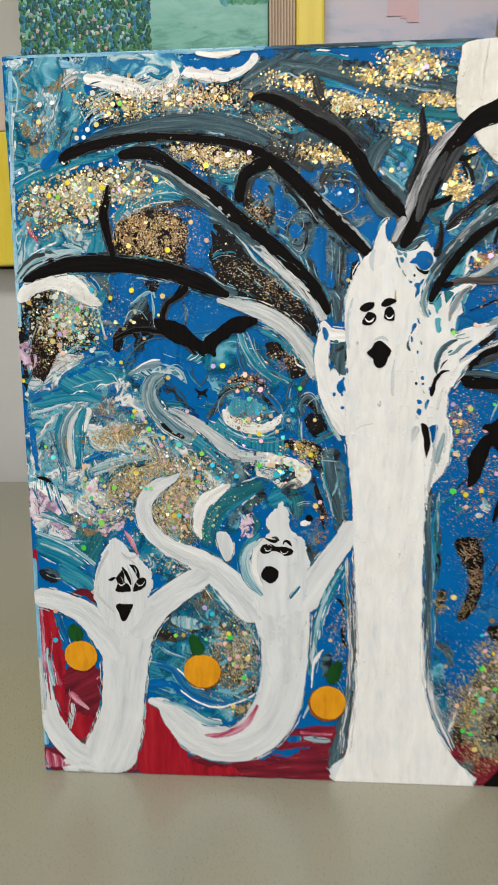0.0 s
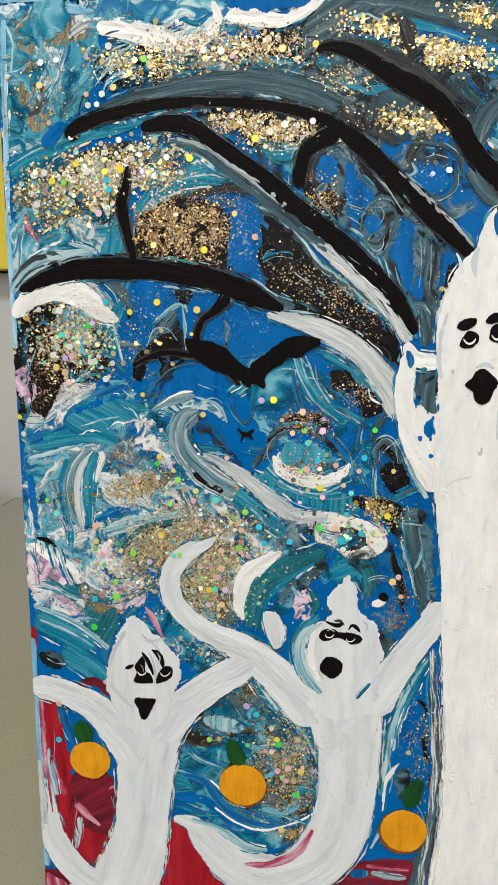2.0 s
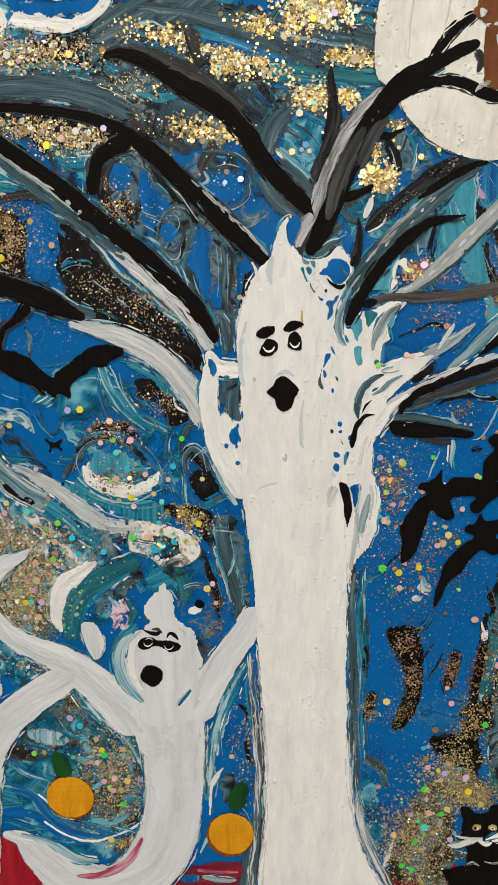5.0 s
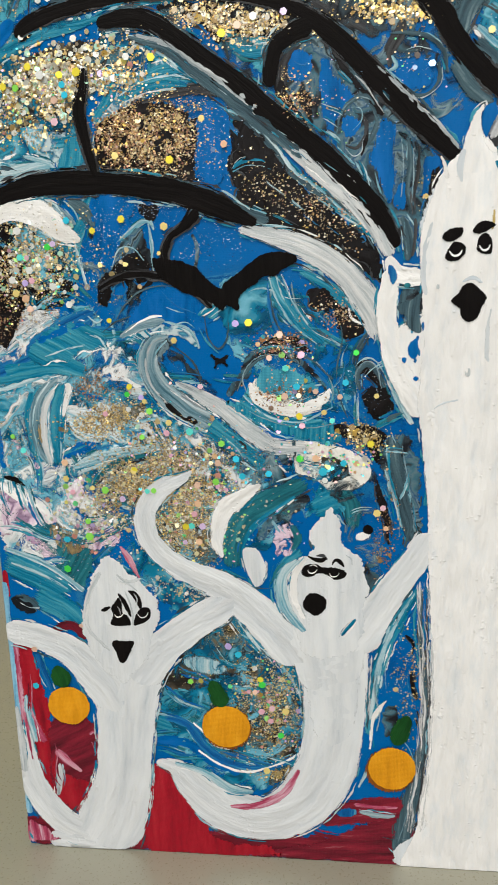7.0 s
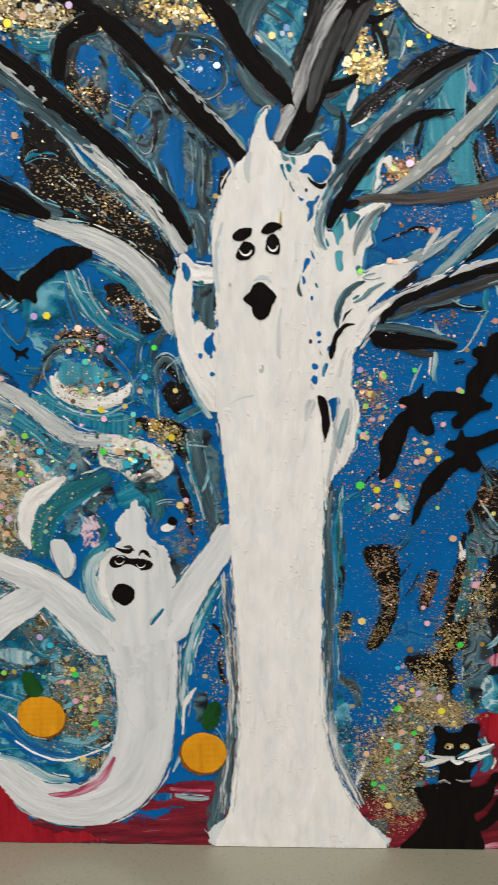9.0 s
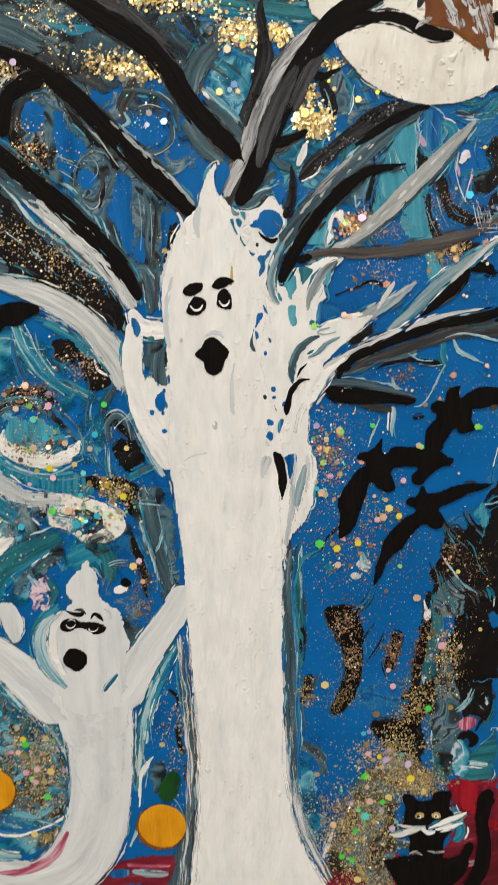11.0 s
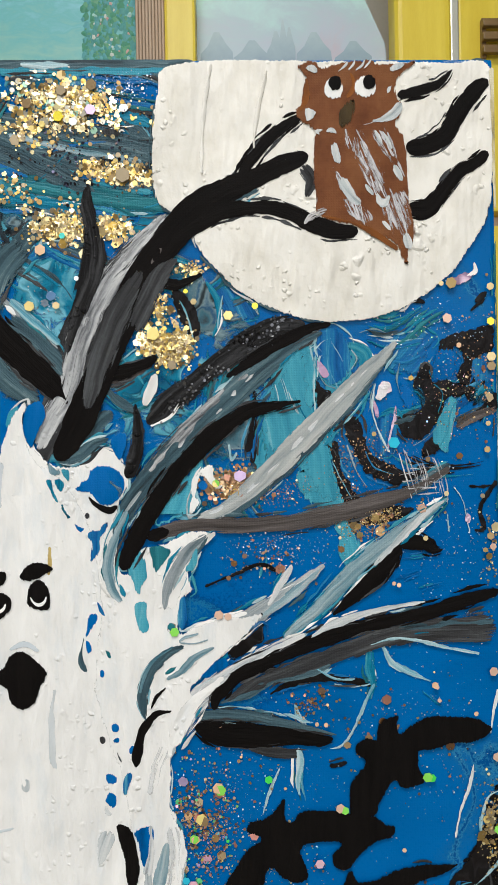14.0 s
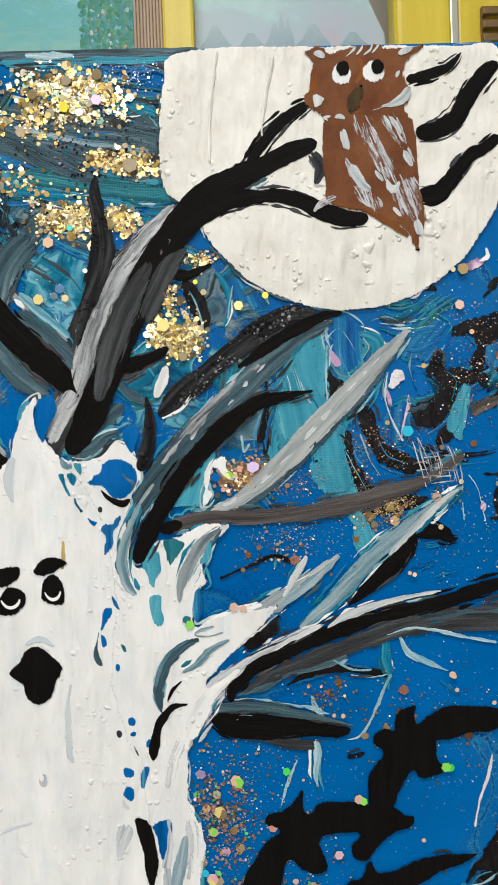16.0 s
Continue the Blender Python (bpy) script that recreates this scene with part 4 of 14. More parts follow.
    uvs = [(v[2] * c + v[0] * s, v[0] * c - v[2] * s) for v in verts]
    return paint_mesh(name, verts, faces, uvs, material, parent, label, edges)


def spot(name, material, level, x, z, rx, rz, turn=0.0, parent=None, label="", rough=0.25, thick=0.05):
    """A dab of paint: an uneven oval, in millimetres."""
    c, s = math.cos(radians(turn)), math.sin(radians(turn))
    ring = []
    for k in range(10):
        a = 2 * math.pi * k / 10
        u, v = rx * math.cos(a), rz * math.sin(a)
        ring.append((x + u * c - v * s, z + u * s + v * c))
    return patch(name, material, level, ring, parent, label, rough=rough, thick=thick, skirt=min(0.5, 0.3 * min(rx, rz)))


flecks = {}
singles = []
marks = {}
chance = random.Random(5)


def mark(material, level, points):
    """A hair-fine brush mark, (x, z, width) in millimetres, kept to be joined with its like."""
    verts, faces, uvs, edges = marks.setdefault(material, ([], [], [], []))
    line = glide(points, False, 0.55)
    way = np.gradient(line[:, :2], axis=0)
    way /= np.maximum(np.linalg.norm(way, axis=1), 1e-9)[:, None]
    side = np.stack([-way[:, 1], way[:, 0]], 1)
    base, n, first = level * LAYER + chance.uniform(0, 0.00004), len(line), len(verts)
    seed, shift = chance.uniform(0, 500), chance.uniform(0, 3)
    for i in range(n):
        taper = min(1.0, (i + 0.25) / (0.25 * n), (n - 0.75 - i) / (0.3 * n))
        w = max(0.03, line[i, 2] * 0.5 * (0.15 + 0.85 * taper) * (1 + 0.8 * noise.noise((i * 0.3, seed, 0.0))))
        for v, lift in ((-1.0, 0.0), (-0.4, 0.06), (0.4, 0.06), (1.0, 0.0)):
            x, z = line[i, :2] + side[i] * w * v
            verts.append((x * 0.001, -base - lift * 0.0005, z * 0.001))
            uvs.append((i * 0.00055 + shift, v * w * 0.001 + shift))
            edges.append(min(1.0, (0.35 if abs(v) == 1.0 else 1.0), 0.2 + taper))
        if i:
            a = first + (i - 1) * 4
            for k in range(3):
                faces.append((a + k, a + k + 4, a + k + 5, a + k + 1))


def fringe(line, side, half, level, materials, often):
    """Broken fine marks along a stroke's edges, where the brush dragged what was wet beneath it."""
    n = len(line)
    i = 0
    while i < n - 6:
        run = chance.randint(6, 22)
        if chance.random() < often:
            over = materials is not FRINGES["white"] and materials is not FRINGES["white_cool"] and chance.random() < 0.16
            out = chance.uniform(-0.8, 0.1) if over else chance.uniform(-0.25, 0.75)
            pts = []
            for k in range(i, min(i + run, n), 4):
                x, z = line[k, :2] + side[k] * (half[k] + out + chance.uniform(-0.2, 0.2))
                if 0.5 < x < 278.4 and 0.5 < z < 355.5:
                    pts.append((x, z, chance.uniform(0.12, 0.45) if over else chance.uniform(0.25, 0.95)))
            if len(pts) > 2:
                mark(chance.choice(materials), level + 0.1 if over else level - chance.uniform(0.1, 0.7), pts)
        i += chance.randint(3, run)


CLEAN = ("bat", "bark", "mouth", "eye", "head", "cat", "tail", "arm", "eyebrow", "pupil")
FRINGES = {
    "white": ("pale", "teal", "chalk", "white", "pale"), "white_cool": ("pale", "teal", "chalk", "slate"), "chalk": ("pale", "teal", "white", "slate"), "white_dry": ("chalk", "smoke", "white"),
    "mist": ("pale", "teal", "white", "sea"), "ash": ("pale", "teal", "white", "slate"),
    "black": ("smoke", "black", "smoke"), "moon": ("chalk", "slate"), "sea": ("pale", "teal", "smoke"), "slate": ("pale", "smoke", "teal"),
    "pale": ("white", "teal", "sea"), "teal": ("pale", "sea", "blue_streak", "white"), "umber": ("smoke", "slate"), "grit_white": ("white", "pale"),
    "blue_streak": ("pale", "teal"), "night": ("smoke", "blue_streak"),
}


def drift(materials, count, x, z, rx, rz, heading=0.0, spread=170.0, long=(8, 30), wide=(0.3, 1.2), level=2.0, bundle=4):
    """Bundles of fine marks side by side, as stirred colours leave them, which follow one swirl over an oval, in millimetres."""
    for _ in range(max(1, count // bundle)):
        r, a = math.sqrt(chance.random()), chance.uniform(0, 2 * math.pi)
        px, pz = x + rx * r * math.cos(a), z + rz * r * math.sin(a)
        spine = []
        for _ in range(max(4, int(chance.uniform(*long) / 2.0))):
            turn = radians(heading + spread * noise.noise((px * 0.022, pz * 0.022, 3.3)) + 45 * noise.noise((px * 0.09, pz * 0.09, 7.0)))
            spine.append((px, pz, -math.sin(turn), math.cos(turn)))
            px, pz = px + 2.0 * math.cos(turn), pz + 2.0 * math.sin(turn)
        off = 0.0
        for _ in range(bundle):
            w = chance.uniform(*wide)
            i0, i1 = chance.randint(0, len(spine) // 3), len(spine) - chance.randint(0, len(spine) // 3)
            pts = [(sx + nx * off, sz + nz * off, w) for sx, sz, nx, nz in spine[i0:i1] if 1.5 < sx + nx * off < 277.5 and 1.5 < sz + nz * off < 354.5]
            if len(pts) > 2:
                mark(chance.choice(materials), level + chance.uniform(0, 0.8), pts)
            off += w * chance.uniform(0.7, 1.3)


def lay_marks():
    for material, (verts, faces, uvs, edges) in marks.items():
        paint_mesh("fine_streaking", verts, faces, uvs, material, painting, "fine streaks of dragged paint", edges)["kind"] = "stuff"


def sprinkle(foil, count, sizes, x, z, rx, rz, turn=0.0, level=3.0, big=0, tilt=11.0):
    """Glitter strewn over an oval, in millimetres; big: how many of the flakes are large hexagons."""
    rng = np.random.default_rng(len(flecks.get(foil, [])) + len(singles) * 7 + abs(int(x * 10 + z * 100)))
    c, s = math.cos(radians(turn)), math.sin(radians(turn))
    for i in range(int(count * 3.4)):
        u, v = rx * rng.normal(0, 0.56), rz * rng.normal(0, 0.56)
        px, pz = x + u * c - v * s, z + u * s + v * c
        if not (0.6 < px < 278.4 and 0.6 < pz < 355.2):
            continue
        if noise.noise((px * 0.16, pz * 0.16, 1.7)) + 0.5 * noise.noise((px * 0.5, pz * 0.5, 4.0)) < -0.12 - 0.5 * rng.random():
            continue
        large = i < big * 0.9
        size = rng.uniform(0.75, 1.25) if large else sizes[0] + (sizes[1] - sizes[0]) * rng.random() ** 2.2
        row = (px, pz, size, rng.uniform(0, 60), rng.normal(0, tilt) / (0.75 + size), rng.normal(0, tilt) / (0.75 + size), level + rng.uniform(0.0, 1.2))
        flecks.setdefault(foil, []).append(row)


def flake(foil, x, z, size):
    """One large hexagonal flake at its own place."""
    x, z = min(max(x, 1.6), 277.6), min(max(z, 1.6), 354.0)
    rng = np.random.default_rng(abs(int(x * 10) * 4001 + int(z * 10)))
    row = (x, z, size, rng.uniform(0, 60), rng.normal(0, 6), rng.normal(0, 6), 4.6 + rng.uniform(0.0, 0.8))
    if len(singles) < 340:
        singles.append((foil, row))
    else:
        flecks.setdefault(foil, []).append(row)


def lay_glitter():
    """Builds the small flakes as one part a colour and the large ones one by one."""
    for foil, rows in flecks.items():
        p = np.array(rows)
        sides = 6
        ang = np.radians(p[:, 3])[:, None] + np.arange(sides)[None, :] * 2 * np.pi / sides
        u, v = np.cos(ang) * p[:, 2:3], np.sin(ang) * p[:, 2:3]
        tx, tz = np.tan(np.radians(np.clip(p[:, 4:5], -32, 32))), np.tan(np.radians(np.clip(p[:, 5:6], -32, 32)))
        depth = u * tx + v * tz
        lift = p[:, 6:7] * LAYER + (depth.max(1, keepdims=True) * 0.5 + depth) * 0.001
        xyz = np.stack([(p[:, 0:1] + u) * 0.001, -lift, (p[:, 1:2] + v) * 0.001], 2).reshape(-1, 3)
        me = bpy.data.meshes.new("glitter")
        me.from_pydata(xyz.tolist(), [], (np.arange(len(p) * sides).reshape(-1, sides)).tolist())
        me.materials.append(FOIL[foil])
        ob = new("glitter", me)
        ob.parent = painting
        tagged(ob, foil + " coloured foil glitter stuck in the paint", kind="stuff")
    shared = {}
    for foil, (x, z, size, turn, tx, tz, level) in singles:
        if foil not in shared:
            bm = bmesh.new()
            ring = []
            for y, r in ((-0.06, 0.97), (0.0, 1.0)):
                ring.append([bm.verts.new((r * math.cos(math.pi * k / 3), y, r * math.sin(math.pi * k / 3))) for k in range(6)])
            bm.faces.new(ring[0])
            for k in range(6):
                bm.faces.new((ring[0][k], ring[1][k], ring[1][(k + 1) % 6], ring[0][(k + 1) % 6]))
            bmesh.ops.recalc_face_normals(bm, faces=bm.faces[:])
            me = bpy.data.meshes.new("glitter_flake")
            bm.to_mesh(me)
            bm.free()
            me.materials.append(FOIL[foil + "_single"])
            shared[foil] = me
        ob = new("glitter_flake", shared[foil])
        ob.parent = painting
        k = size * 0.00088
        ob.matrix_local = pose(x * 0.001, -(level + 4) * LAYER, z * 0.001, tz * 0.6, turn, tx * 0.6) @ Matrix.Diagonal((k, k, k, 1))



# ground colours
patch("paint_patch", "teal_flat", 0.6, [(3.5, 351.6), (36.9, 349.7), (36.7, 326.6), (25.4, 313.7), (13.2, 303.5), (1.4, 305.4), (2.9, 334.1)], turn=10)
patch("paint_patch", "pale_swirl", 0.9, [(3.5, 354.5), (63.5, 351.8), (63.3, 341.9), (44.7, 345.0), (33.4, 343.5), (19.2, 350.0), (3.5, 348.7)])
patch("paint_patch", "pale_swirl", 0.9, [(59.6, 352.4), (112.3, 349.3), (108.5, 345.8), (94.2, 346.6), (85.0, 347.1), (74.9, 339.2), (59.3, 340.7)])
patch("paint_patch", "tan", 1.4, [(7.7, 349.9), (27.2, 349.6), (35.0, 342.7), (23.5, 339.6), (21.4, 331.0), (10.9, 321.8), (5.2, 324.3), (7.1, 341.2)], turn=8)
patch("paint_patch", "tan", 1.5, [(12.4, 333.6), (23.0, 331.6), (21.6, 319.8), (16.2, 311.8), (9.6, 314.3), (7.8, 324.9)], turn=0)
patch("paint_patch", "night", 1.1, [(35.8, 334.7), (40.4, 337.7), (52.5, 339.6), (63.2, 338.3), (62.9, 328.6), (47.1, 324.6), (40.7, 325.7), (36.8, 328.8)])
stroke("brushstroke", "white", 2.2, [(32.8, 347.5, 2.3), (43.2, 346.5, 4.1), (54.2, 343.8, 5.3), (63.2, 340.5, 5.6)], label='thick white cloud stroke')
stroke("brushstroke", "white", 2.0, [(35.1, 335.8, 0.9), (35.7, 331.8, 1.1), (37.9, 326.9, 0.8)])
stroke("brushstroke", "white", 2.2, [(59.2, 339.6, 6.4), (72.6, 340.3, 5.9), (78.8, 343.9, 3.7), (85.0, 347.4, 4.0), (94.2, 346.9, 2.5), (102.5, 344.7, 2.9), (108.5, 345.1, 3.2), (113.4, 348.9, 2.5)], label='thick white cloud stroke')
patch("paint_patch", "night", 1.1, [(59.1, 334.6), (70.9, 335.4), (76.5, 341.2), (85.0, 344.6), (108.6, 342.3), (107.1, 330.8), (90.3, 333.4), (78.6, 330.4), (58.8, 325.2)])
stroke("brushstroke", "blue", 1.6, [(79.6, 340.3, 3.0), (85.0, 340.8, 3.3), (94.2, 340.3, 2.9)])
stroke("brushstroke", "teal", 2.1, [(1.8, 297.7, 8.9), (16.6, 304.9, 8.8), (29.3, 309.0, 5.5), (46.7, 312.1, 3.5), (54.8, 314.3, 1.5)])
stroke("brushstroke", "pale", 2.0, [(2.7, 304.6, 3.2), (10.0, 306.7, 4.0), (15.9, 308.0, 2.4)])
stroke("brushstroke", "blue", 4.4, [(24.2, 314.5, 4.7), (20.3, 310.8, 5.9), (16.3, 306.8, 5.6)], label='dark blue dab')
patch("paint_patch", "mud", 1.2, [(3.9, 291.4), (20.6, 301.7), (35.8, 307.2), (49.8, 308.2), (62.2, 302.5), (57.5, 294.4), (47.4, 287.0), (42.2, 279.4), (8.4, 280.3)])
patch("paint_patch", "teal_torn", 1.8, [(18.8, 283.2), (32.4, 285.1), (45.8, 287.1), (42.1, 279.0), (20.3, 279.6)])
stroke("brushstroke", "sea_swirl", 2.0, [(48.9, 282.3, 4.8), (55.6, 286.8, 8.7), (61.9, 289.7, 9.4)])
stroke("brushstroke", "teal", 2.2, [(50.9, 293.1, 3.2), (55.9, 296.7, 5.5), (54.9, 289.9, 4.7), (48.9, 282.3, 3.2)])
stroke("brushstroke", "edge_blue", 1.9, [(3.9, 349.4, 2.0), (2.8, 326.6, 2.1), (1.9, 299.3, 1.9), (1.5, 280.4, 2.0)])
stroke("brushstroke", "edge_blue", 1.9, [(0.9, 283.8, 2.0), (1.0, 259.7, 2.0), (1.2, 234.9, 1.6)])
patch("paint_patch", "sea_swirl", 1.0, [(0.8, 282.2), (33.9, 282.2), (48.8, 279.4), (49.2, 267.7), (33.2, 267.2), (18.8, 268.3), (1.7, 257.3), (0.4, 263.8)])
stroke("brushstroke", "pale", 2.0, [(0.8, 255.7, 5.9), (6.4, 262.9, 6.7), (18.0, 268.3, 6.6), (33.2, 267.2, 4.1)])
stroke("brushstroke", "teal", 2.1, [(14.9, 274.0, 4.1), (25.3, 278.5, 5.7), (35.3, 276.6, 4.9), (45.4, 278.0, 4.0)])
stroke("brushstroke", "smoke", 2.6, [(1.5, 259.7, 1.0), (6.6, 265.3, 1.8), (12.8, 268.4, 2.5), (18.4, 268.3, 0.8)])
stroke("brushstroke", "smoke", 2.6, [(2.6, 257.3, 0.8), (8.2, 262.9, 1.2), (14.4, 265.6, 0.8)])
stroke("brushstroke", "rose", 2.6, [(7.7, 283.6, 1.3), (9.1, 278.9, 2.5), (12.7, 273.6, 0.5)])
patch("paint_patch", "night", 1.0, [(2.2, 244.1), (11.8, 251.4), (18.9, 253.0), (30.7, 247.9), (39.1, 244.5), (39.5, 233.0), (32.2, 223.0), (23.3, 220.5), (15.4, 220.5), (3.8, 205.0), (0.9, 209.3), (0.0, 230.7)])
patch("paint_patch", "pink_torn", 1.8, [(0.7, 227.3), (12.3, 229.0), (14.1, 221.4), (6.9, 212.8), (0.9, 217.1)])
stroke("brushstroke", "blue_streak", 2.2, [(4.7, 234.1, 0.9), (7.6, 239.1, 3.4), (10.0, 242.4, 1.7)])
stroke("brushstroke", "white_dry", 2.2, [(3.8, 205.0, 3.5), (10.5, 212.0, 7.9), (16.1, 218.0, 7.8), (23.3, 219.7, 5.2), (32.1, 221.4, 1.7)])
stroke("brushstroke", "blue_streak", 2.0, [(3.5, 199.8, 8.9), (19.1, 207.7, 10.5), (33.6, 215.4, 9.5), (45.1, 220.5, 4.3)])
stroke("brushstroke", "pale", 2.3, [(5.5, 204.1, 2.1), (18.5, 212.0, 2.3), (29.3, 218.0, 1.7)])
stroke("brushstroke", "teal", 1.8, [(48.1, 259.0, 6.5), (42.7, 251.0, 5.0), (39.0, 241.3, 5.9), (40.4, 233.0, 3.4)])
stroke("brushstroke", "dusk_swirl", 1.8, [(60.7, 244.3, 4.9), (55.0, 237.9, 5.0), (50.5, 230.5, 5.9), (46.9, 223.9, 3.4)])
stroke("brushstroke", "pale", 2.0, [(55.0, 237.9, 0.7), (58.5, 243.5, 1.6), (60.8, 245.9, 2.0)])
stroke("brushstroke", "pale", 2.2, [(50.1, 218.0, 0.8), (51.6, 211.3, 1.7), (48.1, 207.8, 0.7)])
patch("paint_patch", "sea_swirl", 0.8, [(1.9, 204.3), (37.5, 204.6), (49.4, 196.1), (59.3, 189.3), (58.8, 168.2), (44.5, 155.2), (26.8, 162.0), (4.9, 162.4), (3.6, 186.7)])
patch("paint_patch", "blue_streak", 0.9, [(4.1, 164.2), (27.0, 165.7), (28.1, 151.1), (17.0, 148.9), (4.4, 154.1)], turn=70)
stroke("brushstroke", "teal", 1.9, [(3.4, 199.1, 9.8), (16.2, 201.8, 11.5), (30.4, 202.8, 9.6), (40.8, 199.4, 5.2)])
stroke("brushstroke", "pale", 2.0, [(4.0, 192.9, 1.4), (14.9, 195.7, 2.0), (26.7, 199.3, 2.1), (35.6, 201.1, 0.9)])
patch("paint_patch", "white_torn", 1.6, [(6.9, 188.6), (18.3, 191.4), (20.8, 169.1), (11.4, 163.5), (6.1, 167.0)], turn=20)
stroke("brushstroke", "blue", 2.0, [(4.0, 186.7, 3.6), (4.7, 175.1, 4.2), (5.9, 164.3, 2.4)])
stroke("brushstroke", "pale", 2.3, [(26.0, 194.5, 6.2), (22.8, 182.6, 7.6), (23.3, 165.6, 7.3)])
stroke("brushstroke", "teal", 2.4, [(30.9, 195.0, 4.4), (28.6, 181.8, 5.3), (26.5, 165.7, 3.6)])
stroke("brushstroke", "white", 2.5, [(33.6, 195.9, 3.5), (31.6, 189.8, 2.3), (30.4, 183.6, 0.9)])
stroke("brushstroke", "teal", 2.1, [(19.3, 193.1, 2.7), (16.9, 182.5, 3.6), (20.7, 166.4, 3.6)])
patch("paint_patch", "pale_swirl", 1.5, [(32.3, 185.4), (45.7, 190.0), (59.2, 184.9), (59.0, 178.8), (48.8, 176.0), (41.5, 171.4), (31.9, 175.6)])
stroke("brushstroke", "blue", 2.1, [(29.8, 168.9, 2.7), (37.1, 171.7, 4.5), (46.1, 173.7, 1.8)])
stroke("brushstroke", "pale", 2.1, [(33.2, 163.1, 3.6), (41.4, 166.9, 7.2), (52.1, 170.7, 7.1), (58.9, 173.5, 5.3)])
stroke("brushstroke", "dusk_swirl", 2.0, [(44.7, 160.7, 3.6), (50.2, 165.3, 4.5), (58.8, 168.2, 3.5)])
patch("paint_patch", "mud", 1.7, [(42.0, 183.8), (49.1, 186.5), (59.3, 187.5), (59.1, 180.6), (49.7, 178.6)])
patch("paint_patch", "mud", 1.7, [(44.5, 155.2), (51.9, 162.7), (58.7, 166.4), (58.3, 148.4), (48.8, 148.1)])
stroke("brushstroke", "blue_streak", 2.2, [(40.8, 151.5, 2.7), (45.2, 148.0, 3.6), (53.2, 147.3, 3.6), (58.3, 150.2, 2.7)])
patch("paint_patch", "pink", 1.9, [(1.8, 156.8), (10.1, 156.1), (19.8, 149.0), (25.2, 146.0), (20.3, 141.2), (12.0, 141.3), (5.3, 136.9), (-0.1, 140.9)])
patch("paint_patch", "pink_torn", 1.9, [(12.0, 141.3), (19.2, 136.0), (24.3, 126.7), (19.7, 127.5), (12.7, 135.7)])
patch("paint_patch", "pink", 1.9, [(35.1, 143.0), (43.3, 146.1), (50.4, 140.8), (46.5, 133.2), (36.4, 131.9)])
patch("paint_patch", "pink", 1.8, [(29.4, 158.5), (34.9, 161.3), (37.3, 155.0), (33.5, 149.4), (29.0, 151.1)])
stroke("brushstroke", "white", 2.3, [(2.8, 158.7, 1.8), (10.0, 154.3, 5.5), (19.8, 148.6, 3.7), (21.3, 142.6, 1.9)])
stroke("brushstroke", "black", 2.6, [(5.3, 161.0, 1.3), (9.4, 160.2, 2.4), (13.4, 157.6, 0.7)])
patch("paint_patch", "sea", 1.6, [(15.6, 139.6), (27.7, 141.9), (37.4, 133.8), (33.1, 117.6), (20.5, 124.7)], turn=30)
patch("paint_patch", "tan", 2.0, [(22.2, 142.6), (33.0, 138.3), (31.9, 132.7), (25.5, 132.4)])
stroke("brushstroke", "teal", 2.2, [(1.9, 127.8, 10.5), (13.8, 122.5, 12.3), (27.4, 114.5, 10.4)])
stroke("brushstroke", "pale", 2.4, [(3.1, 132.6, 2.3), (18.7, 126.5, 3.2), (33.0, 115.7, 2.3)])
stroke("brushstroke", "pale", 2.4, [(4.7, 126.9, 1.3), (15.7, 122.6, 1.7), (26.6, 116.4, 0.9)])
stroke("brushstroke", "red", 2.0, [(1.7, 123.9, 2.3), (1.9, 112.4, 2.9)])
stroke("brushstroke", "rose", 6.6, [(48.3, 134.2, 1.3), (51.8, 128.8, 2.8), (55.2, 121.4, 0.9)])
stroke("brushstroke", "dusk_swirl", 2.5, [(3.2, 112.1, 3.9), (7.9, 110.4, 8.8), (12.6, 106.6, 5.9)])
stroke("brushstroke", "teal", 2.2, [(13.0, 114.5, 9.7), (25.1, 107.2, 10.7), (31.5, 100.6, 5.9)])
stroke("brushstroke", "maroon", 2.4, [(18.9, 99.0, 3.0), (26.7, 101.4, 4.9), (32.2, 95.7, 3.9)])
patch("paint_patch", "mud", 1.0, [(54.3, 167.2), (70.1, 168.4), (83.2, 175.8), (90.8, 163.6), (89.0, 149.3), (85.3, 127.3), (71.1, 126.8), (58.8, 135.6), (53.6, 142.7)])
patch("paint_patch", "sea_swirl", 0.8, [(54.8, 184.0), (68.7, 185.1), (80.6, 179.2), (83.1, 167.0), (70.1, 166.7), (54.3, 167.2)])
patch("paint_patch", "dusk_swirl", 1.2, [(84.0, 172.3), (99.3, 170.9), (109.5, 160.6), (102.7, 156.9), (90.7, 156.5)])
stroke("brushstroke", "teal", 2.0, [(72.2, 186.0, 5.2), (82.4, 181.0, 8.6), (93.4, 172.5, 7.8), (102.7, 165.7, 6.0), (110.4, 160.6, 3.4)])
stroke("brushstroke", "blue", 1.9, [(92.6, 182.9, 5.1), (102.7, 177.0, 6.8), (114.5, 175.5, 5.1)])
patch("paint_patch", "teal_flat", 1.6, [(93.4, 185.4), (101.0, 195.8), (109.3, 200.1), (118.9, 197.6), (119.1, 174.7), (109.4, 174.5), (102.7, 177.9)])
stroke("brushstroke", "slate", 2.3, [(64.8, 203.1, 5.1), (65.5, 195.4, 9.4), (73.1, 188.6, 9.5), (80.7, 187.0, 5.1)])
stroke("brushstroke", "chalk", 2.6, [(72.3, 195.5, 1.7), (80.8, 191.3, 5.1), (90.9, 184.5, 6.8), (101.0, 176.1, 7.7), (107.8, 171.9, 6.8), (119.5, 171.7, 5.1)])
